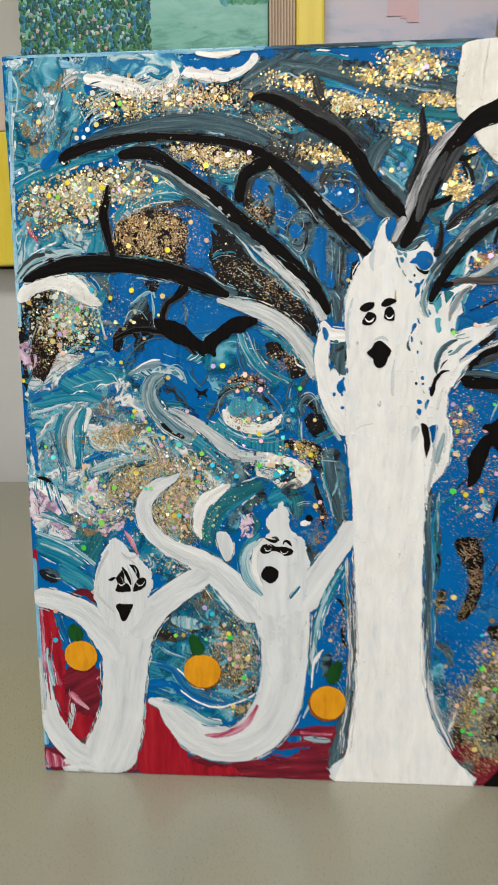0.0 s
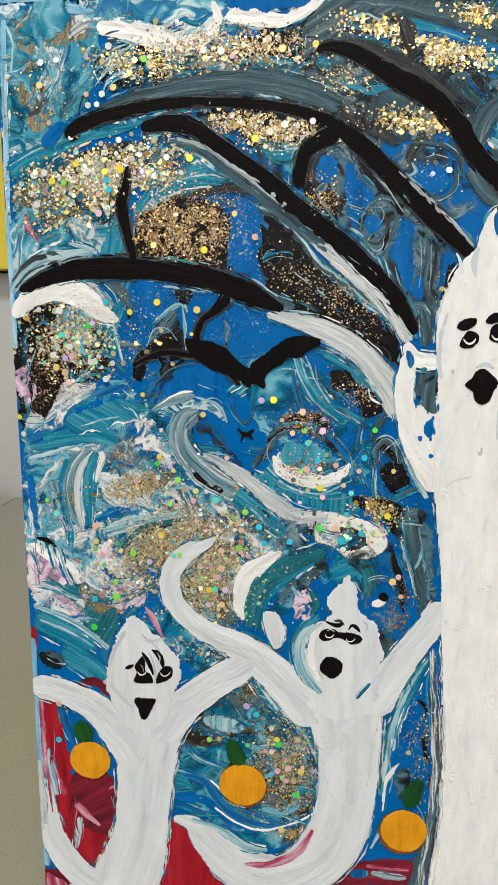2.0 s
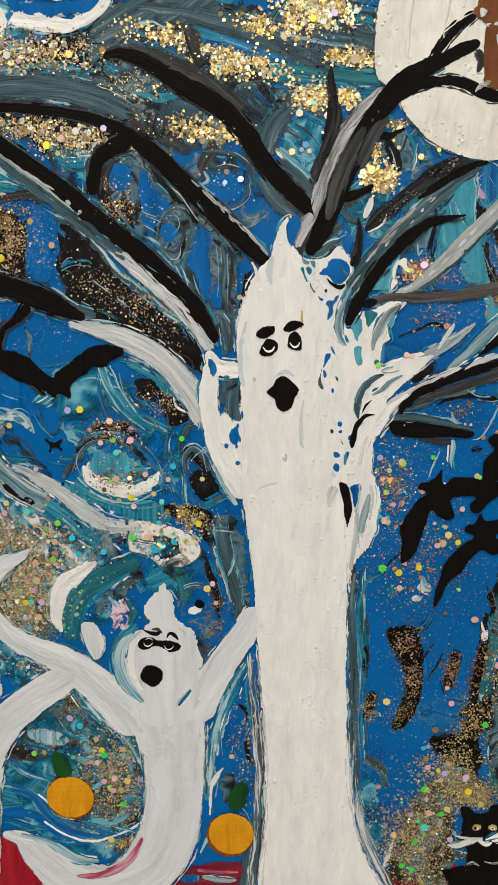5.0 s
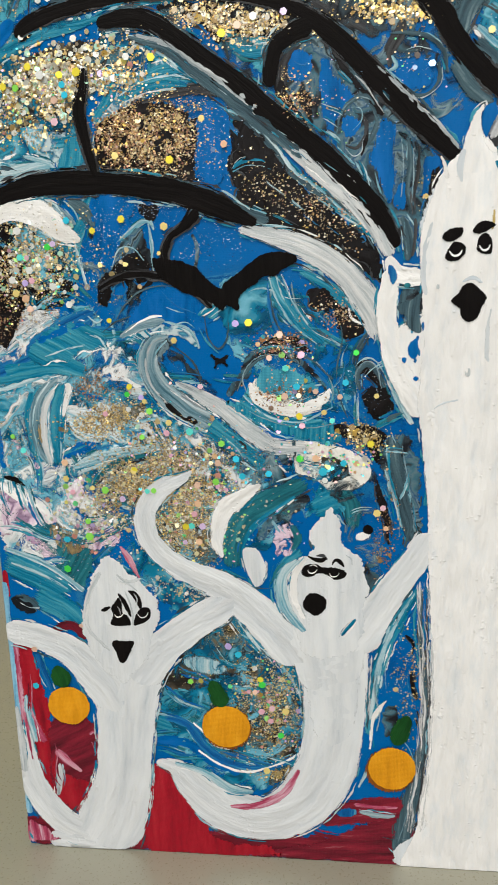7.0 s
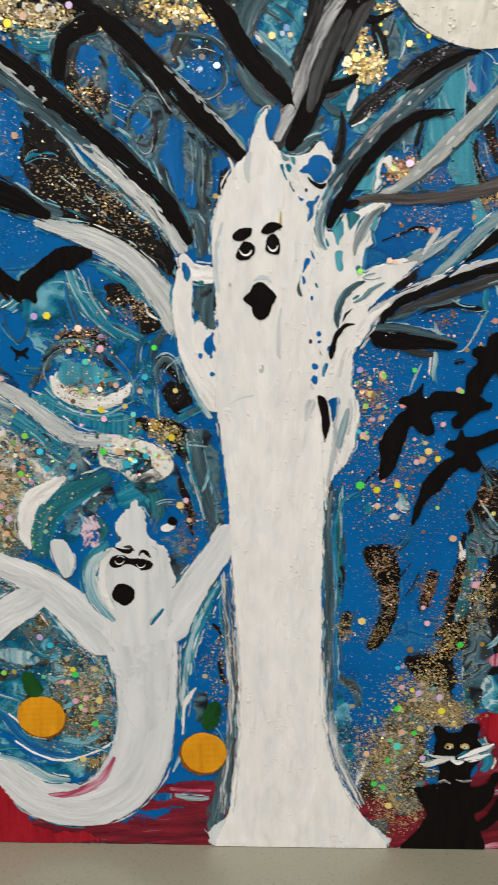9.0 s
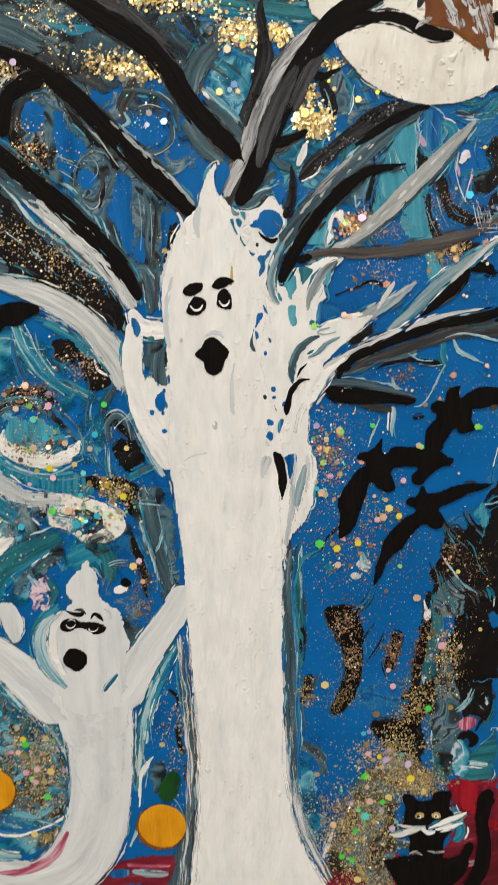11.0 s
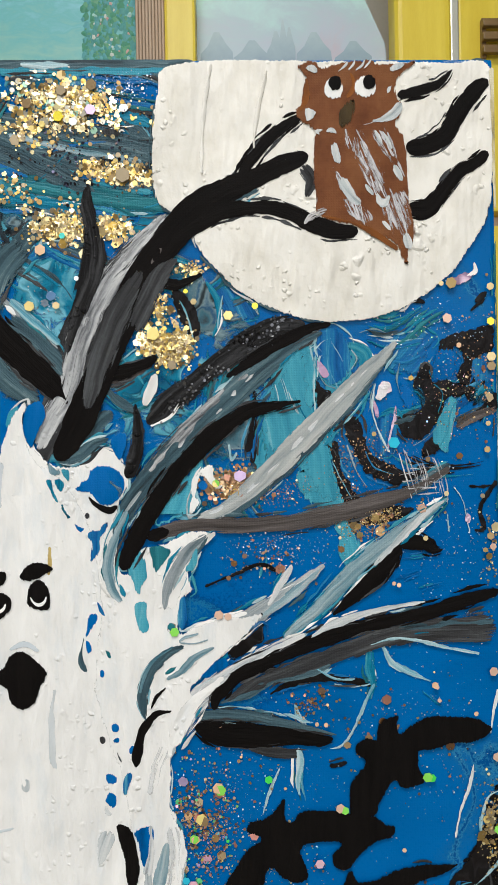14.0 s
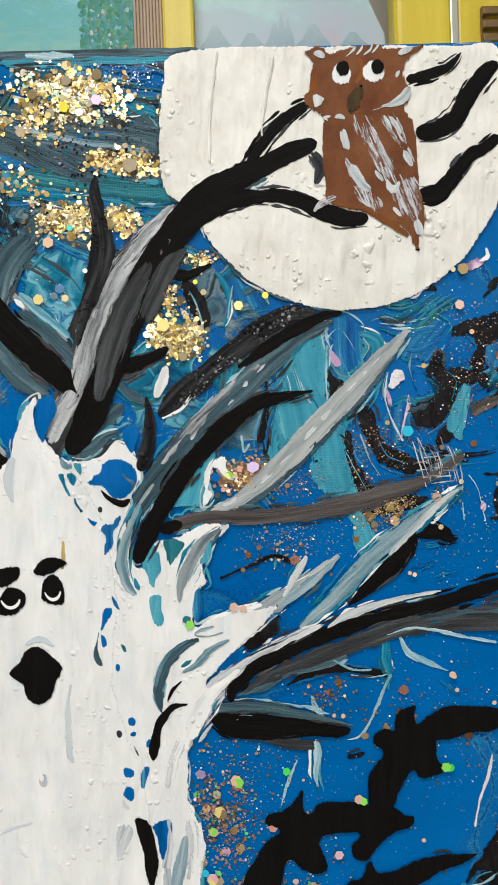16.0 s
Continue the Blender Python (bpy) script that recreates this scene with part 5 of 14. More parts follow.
stroke("brushstroke", "pale", 2.5, [(63.4, 199.6, 1.7), (64.5, 191.9, 2.1), (70.4, 185.1, 1.7), (83.2, 177.5, 1.2)])
stroke("brushstroke", "moon", 2.6, [(101.4, 196.6, 2.0), (102.7, 189.9, 5.9), (109.4, 186.5, 6.7), (119.0, 185.4, 5.0)], label='cream ring stroke')
stroke("brushstroke", "dusk_swirl", 2.2, [(90.9, 190.5, 2.5), (95.2, 195.7, 4.2), (99.4, 200.0, 4.2)])
stroke("brushstroke", "sea", 3.6, [(90.5, 125.7, 8.1), (91.5, 135.8, 9.8), (95.9, 146.0, 10.6), (106.2, 152.5, 9.6), (118.8, 159.1, 6.0)], label='sea green curl')
stroke("brushstroke", "teal", 3.7, [(94.0, 125.8, 1.3), (95.0, 135.1, 1.8), (101.0, 144.3, 2.1), (114.6, 153.7, 1.4)])
stroke("brushstroke", "dusk_swirl", 2.4, [(101.0, 137.1, 4.4), (106.2, 144.5, 4.4), (114.7, 150.1, 5.2), (119.4, 153.8, 4.3)])
patch("paint_patch", "pink_torn", 2.8, [(107.0, 141.8), (113.0, 143.8), (116.5, 137.7), (114.0, 132.1), (107.9, 130.1)])
stroke("brushstroke", "sea", 3.0, [(113.0, 142.9, 2.6), (115.2, 137.6, 3.5), (113.1, 133.0, 1.8)])
stroke("brushstroke", "teal", 3.0, [(106.3, 117.1, 3.6), (109.7, 126.5, 5.3), (116.5, 133.2, 3.5)])
stroke("brushstroke", "teal", 1.8, [(120.4, 148.2, 10.8), (130.8, 152.2, 10.7), (136.1, 145.1, 8.0)])
stroke("brushstroke", "sea", 1.9, [(129.9, 155.8, 7.1), (134.3, 150.5, 8.0), (135.3, 141.3, 5.4)])
stroke("brushstroke", "night", 1.7, [(135.9, 197.5, 3.4), (139.1, 200.1, 5.1), (144.3, 194.2, 4.2), (146.1, 188.1, 3.4)])
patch("paint_patch", "night", 1.7, [(138.6, 188.9), (142.7, 192.4), (147.9, 185.6), (144.6, 182.0), (139.5, 183.7)])
patch("paint_patch", "night", 1.6, [(130.3, 179.1), (137.1, 179.3), (144.8, 174.1), (143.3, 167.0), (138.1, 172.2), (132.1, 175.6)])
patch("paint_patch", "moon", 2.4, [(114.9, 173.1), (127.9, 172.9), (138.2, 168.6), (141.7, 162.5), (136.7, 156.9), (127.3, 155.8), (120.3, 161.0), (115.0, 162.7)])
patch("paint_patch", "teal_torn", 2.7, [(115.8, 169.9), (126.2, 169.3), (132.3, 163.1), (125.5, 158.4), (116.8, 162.7)])
patch("paint_patch", "mud", 2.6, [(123.6, 168.3), (132.2, 167.6), (134.1, 161.4), (128.1, 159.4)])
patch("paint_patch", "moon", 2.3, [(114.8, 188.6), (123.3, 190.4), (124.3, 185.2), (114.8, 184.2)])
patch("paint_patch", "dusk_swirl", 1.8, [(145.7, 174.1), (154.0, 176.1), (157.8, 163.8), (160.2, 142.2), (155.4, 134.7), (149.8, 149.2), (145.2, 161.7)])
stroke("brushstroke", "slate", 2.2, [(149.0, 174.2, 5.2), (150.2, 163.6, 6.9), (152.3, 151.1, 6.1), (156.2, 136.6, 3.5)])
stroke("brushstroke", "pale", 2.4, [(146.0, 163.5, 0.7), (149.7, 152.8, 1.1), (152.6, 141.9, 0.9)])
stroke("brushstroke", "night", 2.0, [(143.6, 158.0, 1.8), (145.5, 150.8, 3.5), (148.3, 141.8, 2.7)])
spot("paint_patch", "white", 3.2, 138.7, 138.9, 3.04, 1.79, 20)
spot("paint_patch", "black", 3.4, 140.5, 141.3, 2.14, 1.96, -10)
stroke("brushstroke", "pale", 2.4, [(146.8, 195.1, 1.4), (151.2, 186.5, 2.5), (155.6, 179.6, 2.0)])
stroke("brushstroke", "pale", 2.2, [(107.5, 231.1, 1.3), (110.8, 224.6, 3.2), (118.7, 215.6, 3.3)])
stroke("brushstroke", "teal", 2.1, [(105.1, 227.8, 4.1), (112.5, 219.7, 5.7), (118.7, 214.0, 4.9)])
stroke("brushstroke", "sea_swirl", 1.8, [(55.5, 210.4, 6.0), (64.2, 214.7, 6.8), (74.3, 213.9, 5.0), (81.0, 208.0, 1.7)])
stroke("brushstroke", "pale", 2.1, [(55.5, 209.6, 1.2), (63.4, 216.3, 1.9), (69.4, 218.0, 1.2)])
stroke("brushstroke", "pale", 2.1, [(73.5, 215.5, 0.7), (78.6, 213.9, 1.7), (81.8, 207.2, 0.5)])
stroke("brushstroke", "dusk_swirl", 2.0, [(64.7, 200.7, 6.0), (66.6, 207.1, 6.8), (72.6, 210.5, 3.4)])
stroke("brushstroke", "pale", 2.0, [(56.5, 245.2, 1.0), (61.7, 249.2, 2.1), (65.9, 250.7, 1.6), (67.5, 247.5, 0.8)])
stroke("brushstroke", "pale", 2.0, [(59.8, 241.1, 1.2), (63.1, 237.8, 1.2), (66.3, 231.3, 0.8)])
patch("paint_patch", "night", 0.9, [(57.6, 282.3), (84.3, 281.6), (84.1, 263.1), (73.6, 264.4), (57.2, 267.9)])
patch("paint_patch", "blue", 1.5, [(84.3, 281.6), (93.9, 280.6), (95.8, 272.1), (92.2, 261.4), (87.3, 260.3), (82.5, 264.7), (83.4, 273.9)])
patch("paint_patch", "night", 0.9, [(95.1, 279.0), (105.8, 274.2), (118.1, 262.4), (118.3, 246.1), (105.8, 249.4), (101.0, 257.3), (96.2, 260.5)])
stroke("brushstroke", "blue_streak", 1.8, [(95.4, 264.4, 2.4), (99.4, 268.2, 3.9), (107.4, 266.5, 3.9), (112.1, 261.8, 2.3)])
patch("paint_patch", "teal_torn", 2.2, [(96.2, 258.9), (101.8, 257.3), (101.0, 253.4), (97.0, 255.0)])
patch("paint_patch", "night", 1.2, [(56.4, 241.1), (63.1, 240.2), (66.3, 231.3), (59.3, 224.7), (56.0, 226.3)])
patch("paint_patch", "night", 1.2, [(62.6, 254.7), (69.3, 254.6), (67.5, 249.1), (63.4, 250.7)])
stroke("brushstroke", "dusk_swirl", 1.7, [(81.3, 234.4, 1.6), (82.2, 240.9, 1.6), (80.6, 245.7, 1.1)])
stroke("brushstroke", "teal", 2.6, [(88.7, 221.3, 0.8), (87.0, 218.9, 3.3), (84.9, 218.0, 0.8)])
stroke("brushstroke", "pale", 2.8, [(91.6, 221.3, 0.5), (88.6, 219.7, 1.0), (86.1, 218.0, 0.5)])
patch("paint_patch", "dusk_swirl", 0.8, [(60.4, 324.0), (78.6, 331.1), (108.6, 330.4), (117.3, 335.6), (117.5, 316.5), (90.2, 321.3), (66.6, 320.1)])
stroke("brushstroke", "teal", 1.9, [(61.2, 325.5, 3.8), (78.6, 329.0, 5.2), (94.1, 331.1, 4.4), (108.6, 329.0, 3.7)])
stroke("brushstroke", "slate", 2.2, [(59.5, 321.2, 2.3), (74.6, 324.1, 6.8), (90.2, 324.9, 8.2), (105.6, 322.0, 7.4), (117.5, 317.9, 4.4)], label='grey shadow stroke along the branch')
patch("paint_patch", "night", 1.1, [(72.1, 314.7), (84.7, 317.1), (102.6, 315.7), (117.6, 311.4), (108.8, 303.8), (92.4, 303.3), (84.6, 309.8)])
patch("paint_patch", "teal_flat", 1.4, [(91.6, 303.7), (111.1, 304.8), (108.0, 292.8), (102.6, 295.9)], turn=70)
spot("paint_patch", "dusk_swirl", 2.0, 103.7, 299.6, 2.58, 2.27, 0)
stroke("brushstroke", "teal", 2.0, [(58.5, 315.3, 3.8), (66.6, 317.2, 3.8), (77.6, 316.7, 1.5)])
patch("paint_patch", "sea_swirl", 0.9, [(58.4, 309.4), (74.2, 301.3), (85.2, 292.7), (65.9, 287.3), (57.7, 286.7)])
stroke("brushstroke", "teal", 2.0, [(57.8, 290.6, 6.3), (67.7, 294.8, 7.0), (78.9, 296.7, 5.4), (86.0, 292.7, 1.5)])
stroke("brushstroke", "pale", 2.2, [(63.1, 306.2, 1.9), (72.6, 302.1, 1.9), (78.9, 296.7, 1.5), (86.8, 292.7, 0.6)])
stroke("brushstroke", "smoke", 2.3, [(66.7, 288.0, 0.8), (78.0, 290.7, 3.1), (91.6, 291.8, 3.8)])
patch("paint_patch", "blue", 1.2, [(85.2, 285.9), (92.3, 287.2), (97.9, 281.0), (97.8, 277.4), (84.3, 277.7)])
patch("paint_patch", "blue", 1.2, [(111.9, 301.5), (117.7, 302.7), (117.8, 290.2), (112.7, 295.6)])
stroke("brushstroke", "dusk_swirl", 2.1, [(113.0, 346.9, 5.0), (110.1, 342.9, 3.6), (109.3, 339.5, 2.2)])
patch("paint_patch", "dusk_swirl", 0.7, [(113.4, 348.9), (172.4, 345.5), (174.0, 312.1), (157.4, 306.9), (137.5, 301.7), (113.9, 298.0)])
stroke("brushstroke", "slate", 1.9, [(113.5, 341.0, 4.5), (118.1, 345.8, 6.7), (128.8, 346.6, 5.9), (145.5, 343.6, 5.1), (166.6, 338.2, 4.3)])
stroke("brushstroke", "teal", 1.9, [(141.0, 342.4, 3.7), (154.7, 338.1, 4.4), (173.0, 331.5, 4.4)])
stroke("brushstroke", "blue_streak", 2.0, [(147.2, 337.1, 2.2), (159.3, 335.0, 2.9), (173.1, 330.1, 2.2)])
stroke("brushstroke", "teal", 1.8, [(113.6, 331.6, 4.5), (123.0, 324.6, 6.0), (137.1, 319.5, 5.3), (146.5, 313.3, 3.8)])
stroke("brushstroke", "pale", 1.9, [(118.1, 345.1, 1.5), (125.0, 344.7, 3.7), (131.1, 345.1, 2.9)])
patch("paint_patch", "night", 1.3, [(125.7, 302.2), (133.7, 297.4), (147.5, 280.2), (140.3, 284.2), (128.2, 294.5)])
stroke("brushstroke", "smoke", 2.0, [(113.7, 320.6, 6.1), (123.2, 315.0, 6.9), (134.2, 307.8, 6.1), (142.1, 303.1, 3.1)])
stroke("brushstroke", "slate", 2.2, [(127.3, 302.1, 1.5), (133.8, 292.8, 3.9), (141.9, 281.8, 3.9), (147.6, 276.3, 2.3)])
stroke("brushstroke", "smoke", 2.2, [(144.6, 297.0, 4.6), (148.3, 302.8, 4.6), (149.7, 307.2, 2.3)])
stroke("brushstroke", "slate", 2.4, [(163.5, 306.7, 3.7), (169.3, 310.9, 4.5), (173.9, 314.3, 4.4)])
stroke("brushstroke", "pale", 2.4, [(145.5, 292.4, 1.1), (147.8, 293.9, 1.5), (146.2, 296.9, 0.8)])
stroke("brushstroke", "night", 1.8, [(161.4, 264.1, 1.6), (160.8, 257.0, 2.8), (157.9, 250.7, 2.4)])
patch("paint_patch", "night", 1.0, [(114.2, 261.8), (126.5, 256.8), (136.4, 245.4), (143.0, 240.5), (145.5, 224.9), (141.7, 229.0), (133.3, 238.9), (119.3, 244.8), (114.3, 247.3)])
stroke("brushstroke", "teal", 2.0, [(114.1, 265.0, 2.4), (125.7, 256.0, 3.2), (135.6, 247.8, 3.2), (143.0, 241.3, 2.4)])
stroke("brushstroke", "teal", 2.0, [(117.7, 235.7, 3.3), (129.3, 232.4, 4.1), (136.9, 224.1, 3.3), (140.4, 216.5, 2.5)])
patch("paint_patch", "night_torn", 1.3, [(119.5, 226.6), (127.0, 225.7), (138.8, 215.7), (138.1, 209.8), (132.2, 211.5), (124.6, 219.0)])
stroke("brushstroke", "white", 2.6, [(133.3, 220.3, 0.7), (135.0, 216.5, 2.2), (138.0, 215.3, 1.7)])
patch("paint_patch", "dusk_swirl", 6.7, [(149.7, 220.7), (153.3, 224.0), (157.3, 224.8), (157.7, 214.1), (155.3, 211.5), (151.9, 215.7)])

# lower left ground
patch("paint_patch", "red", 1.0, [(1.2, 95.0), (9.0, 93.4), (11.9, 84.5), (15.0, 57.8), (15.3, 23.7), (9.5, 28.6), (7.2, 42.4), (2.8, 71.6)], turn=-5)
stroke("brushstroke", "blue_streak", 2.0, [(11.2, 89.5, 2.0), (13.7, 80.5, 3.4), (16.2, 72.4, 1.6)])
patch("paint_patch", "maroon", 1.2, [(14.0, 57.7), (30.8, 61.0), (34.1, 44.4), (31.7, 33.6), (25.0, 15.8), (14.3, 23.6), (12.2, 42.8)], turn=60)
patch("paint_patch", "red", 1.6, [(16.3, 34.5), (23.8, 34.1), (31.6, 30.4), (26.0, 15.8), (14.2, 22.5)])
stroke("brushstroke", "rose", 2.2, [(15.4, 46.2, 4.1), (20.1, 41.3, 4.1), (25.9, 36.4, 1.4)])
stroke("brushstroke", "chalk", 2.4, [(16.6, 39.9, 1.7), (16.2, 32.4, 3.6), (14.8, 24.7, 1.7)])
stroke("brushstroke", "teal", 2.2, [(32.4, 75.5, 5.0), (37.7, 63.5, 5.0), (37.2, 48.9, 5.1), (31.4, 27.2, 5.2), (29.0, 16.1, 3.2)])
stroke("brushstroke", "pale", 2.5, [(35.1, 71.6, 1.6), (38.0, 59.4, 2.0), (36.5, 44.6, 2.5), (30.3, 22.7, 4.2)])
stroke("brushstroke", "rose", 2.8, [(30.5, 53.6, 0.8), (32.5, 54.8, 1.4), (34.7, 48.7, 1.0), (33.1, 44.4, 0.8), (30.9, 50.5, 0.6)])
stroke("brushstroke", "pale", 2.6, [(5.3, 70.7, 1.4), (5.7, 61.4, 4.1), (7.6, 48.8, 3.1)])
stroke("brushstroke", "rose", 2.4, [(3.8, 70.6, 3.1), (7.1, 59.4, 4.1), (11.6, 49.1, 3.1)])
patch("paint_patch", "mud", 0.8, [(86.7, 108.3), (95.7, 101.0), (105.6, 86.9), (113.8, 80.5), (116.6, 64.8), (115.9, 48.6), (103.9, 35.2), (91.7, 37.4), (81.4, 45.9), (59.8, 56.8), (60.3, 77.2), (70.9, 93.8)])
patch("paint_patch", "teal", 1.6, [(64.0, 75.4), (78.9, 71.3), (80.6, 56.2), (87.1, 49.5), (79.5, 46.8), (58.7, 52.6), (60.0, 67.1)], turn=-72)
patch("paint_patch", "sea", 2.0, [(64.8, 70.4), (72.3, 67.9), (76.9, 62.1), (70.3, 60.6), (64.7, 64.3)], turn=-72)
patch("paint_patch", "dusk_swirl", 1.7, [(86.4, 79.8), (93.8, 83.3), (95.6, 72.4), (90.1, 72.1)])
spot("paint_patch", "pale", 2.0, 78.6, 85.8, 9.12, 4.03, -12)
stroke("brushstroke", "blue_streak", 2.3, [(61.8, 63.1, 4.0), (71.2, 59.6, 4.9), (77.7, 49.8, 5.0), (88.9, 42.4, 5.0), (102.0, 41.8, 4.4), (116.8, 49.1, 2.3)])
stroke("brushstroke", "blue", 2.2, [(57.8, 52.5, 4.0), (70.1, 51.3, 6.0), (79.5, 43.7, 5.0), (90.8, 38.4, 4.0)])
stroke("brushstroke", "white", 2.8, [(73.1, 60.8, 0.8), (78.2, 56.0, 1.2), (81.5, 51.1, 1.4), (87.6, 49.3, 0.6)])
stroke("brushstroke", "white", 2.8, [(74.8, 48.6, 0.6), (84.2, 42.0, 1.0), (94.6, 39.7, 1.2), (107.6, 44.3, 1.0), (115.9, 49.4, 0.8)])
stroke("brushstroke", "teal", 2.4, [(89.4, 107.4, 3.7), (99.3, 94.4, 4.7), (109.2, 88.1, 4.2), (117.5, 72.9, 4.3), (117.6, 56.8, 2.9)])
stroke("brushstroke", "pale", 2.6, [(92.1, 104.7, 1.1), (100.2, 93.5, 2.1), (107.4, 88.0, 1.7), (115.7, 73.7, 1.5), (117.1, 60.8, 1.9), (115.9, 46.5, 1.4)])
stroke("brushstroke", "dusk_swirl", 2.3, [(83.3, 48.2, 2.0), (90.8, 46.7, 3.4), (96.4, 47.1, 2.0)])
patch("paint_patch", "mud", 2.0, [(93.6, 40.7), (103.9, 40.4), (112.2, 43.2), (107.6, 34.5), (98.3, 34.8)])
patch("paint_patch", "tan", 2.4, [(103.9, 40.4), (111.3, 43.1), (111.3, 39.0), (105.8, 36.4)])
patch("paint_patch", "red", 1.0, [(55.5, 41.3), (66.1, 39.5), (71.2, 30.5), (80.1, 17.4), (83.0, 13.3), (49.8, 10.3), (53.2, 24.7)])
stroke("brushstroke", "pale", 2.2, [(56.0, 41.9, 1.0), (52.2, 24.6, 2.5), (49.9, 12.5, 1.7)])
patch("paint_patch", "maroon", 1.0, [(116.3, 16.6), (125.9, 21.9), (135.3, 29.2), (154.0, 31.8), (157.2, 19.8)], turn=80)
spot("paint_patch", "blue_streak", 2.0, 133.5, 23.1, 4.48, 2.44, 10)
stroke("brushstroke", "mist", 1.8, [(138.2, 24.0, 1.6), (145.8, 22.5, 2.8), (152.4, 22.6, 1.6)])
stroke("brushstroke", "rose", 2.0, [(136.3, 27.1, 1.6), (144.8, 26.2, 2.0), (153.3, 26.4, 1.6)])
stroke("brushstroke", "teal", 1.8, [(159.3, 119.2, 2.8), (152.7, 107.3, 5.6), (146.8, 93.1, 6.6), (142.7, 75.8, 5.8), (141.7, 58.2, 3.9)])
stroke("brushstroke", "pale", 2.3, [(157.7, 117.2, 0.9), (151.8, 106.2, 1.7), (145.9, 91.1, 2.3), (143.6, 75.8, 2.5), (142.0, 64.5, 1.6)])
stroke("brushstroke", "white", 2.6, [(148.2, 73.1, 0.8), (145.1, 68.8, 2.5), (143.0, 63.5, 1.4), (142.3, 52.0, 0.8)])
stroke("brushstroke", "pale", 2.6, [(138.0, 34.8, 1.0), (140.7, 41.4, 1.6), (144.2, 50.1, 0.8)])
stroke("brushstroke", "dusk_swirl", 2.2, [(147.6, 62.8, 3.9), (150.2, 69.1, 4.8), (151.4, 58.9, 2.9)])
patch("paint_patch", "maroon", 1.0, [(97.5, 0.3), (121.4, 9.4), (156.5, 23.5), (159.7, -0.2), (127.3, -0.8)], turn=85)
patch("paint_patch", "red", 1.05, [(49.2, 2.0), (56.5, 39.3), (68.3, 33.3), (79.7, 11.1), (103.6, 5.4), (103.5, 0.5)])

# right half ground
patch("paint_patch", "teal_flat", 1.6, [(232.9, 295.7), (237.8, 295.1), (237.6, 283.8), (238.4, 277.4), (236.3, 272.0), (229.2, 264.3), (225.3, 265.4), (224.0, 275.3), (226.7, 282.1)], turn=-8)
stroke("brushstroke", "blue_streak", 2.0, [(240.8, 297.5, 3.0), (240.2, 292.6, 2.0), (237.7, 290.7, 1.5)])
stroke("brushstroke", "pale", 2.3, [(236.8, 295.1, 0.8), (237.7, 290.7, 0.7), (238.6, 283.8, 0.6), (238.4, 277.9, 0.4)])
stroke("brushstroke", "pale", 2.3, [(237.3, 292.7, 1.0), (239.8, 294.6, 1.0), (240.7, 291.6, 0.4)])
stroke("brushstroke", "pink_torn", 2.3, [(239.7, 289.2, 2.5), (241.1, 286.7, 2.5), (242.5, 284.7, 1.0)])
patch("paint_patch", "night", 2.0, [(239.5, 283.8), (242.5, 281.7), (239.9, 278.8), (239.0, 280.8)])
patch("paint_patch", "teal_flat", 1.5, [(233.6, 264.3), (242.9, 264.1), (241.9, 258.2), (238.9, 256.7), (235.5, 259.3)], turn=-8)
stroke("brushstroke", "teal_flat", 2.4, [(243.8, 250.3, 2.5), (245.0, 246.5, 4.3), (247.4, 242.7, 1.3)])
stroke("brushstroke", "night", 2.2, [(242.4, 271.6, 2.0), (243.5, 264.1, 1.7), (245.7, 251.5, 1.8), (247.4, 244.6, 1.0)])
stroke("brushstroke", "night", 2.5, [(224.2, 280.7, 1.5), (225.0, 274.5, 1.2), (224.2, 267.0, 1.7)])
patch("paint_patch", "blue_streak", 1.6, [(254.8, 295.2), (265.3, 295.0), (263.1, 287.1), (258.1, 285.2), (254.6, 287.8)], turn=40)
stroke("brushstroke", "teal", 2.0, [(245.2, 292.4, 4.0), (249.7, 289.9, 3.5), (246.9, 279.5, 3.0)])
stroke("brushstroke", "white", 2.4, [(272.6, 307.8, 1.0), (274.6, 308.7, 1.5), (274.4, 310.7, 0.5)])
spot("paint_patch", "pink", 2.5, 271.6, 307.1, 2.50, 1.30, 20)
stroke("brushstroke", "night", 2.4, [(259.9, 302.1, 0.5), (261.4, 302.3, 1.3), (263.2, 302.0, 0.5)])
stroke("brushstroke", "night", 2.4, [(274.5, 301.8, 0.7), (276.0, 303.3, 1.7), (277.0, 304.2, 0.5)])
stroke("brushstroke", "umber", 2.0, [(269.9, 274.0, 2.0), (273.0, 276.0, 2.5), (279.1, 278.3, 1.5)])
stroke("brushstroke", "night", 2.2, [(278.7, 262.1, 1.5), (276.1, 258.7, 1.5), (274.6, 255.2, 1.0), (275.5, 251.7, 1.0), (273.5, 251.3, 0.5)])
spot("paint_patch", "pink", 2.6, 272.0, 253.8, 0.91, 1.31, 0)
stroke("brushstroke", "pale", 2.3, [(268.9, 260.9, 0.3), (271.1, 257.3, 0.4), (272.4, 250.3, 0.3)])
stroke("brushstroke", "pale", 2.3, [(267.5, 254.9, 0.3), (267.8, 250.9, 0.3)])
stroke("brushstroke", "teal", 2.2, [(249.7, 225.4, 2.0), (249.4, 220.9, 2.5), (250.1, 217.4, 1.5), (249.2, 213.9, 0.5)])
stroke("brushstroke", "pale", 2.4, [(252.3, 226.4, 0.7), (254.2, 222.3, 1.5), (257.7, 220.1, 1.3), (263.2, 217.7, 0.4)], label='pale twig stroke')
stroke("brushstroke", "night", 2.2, [(240.6, 218.8, 0.7), (245.1, 218.1, 1.5), (249.6, 216.9, 0.5)])
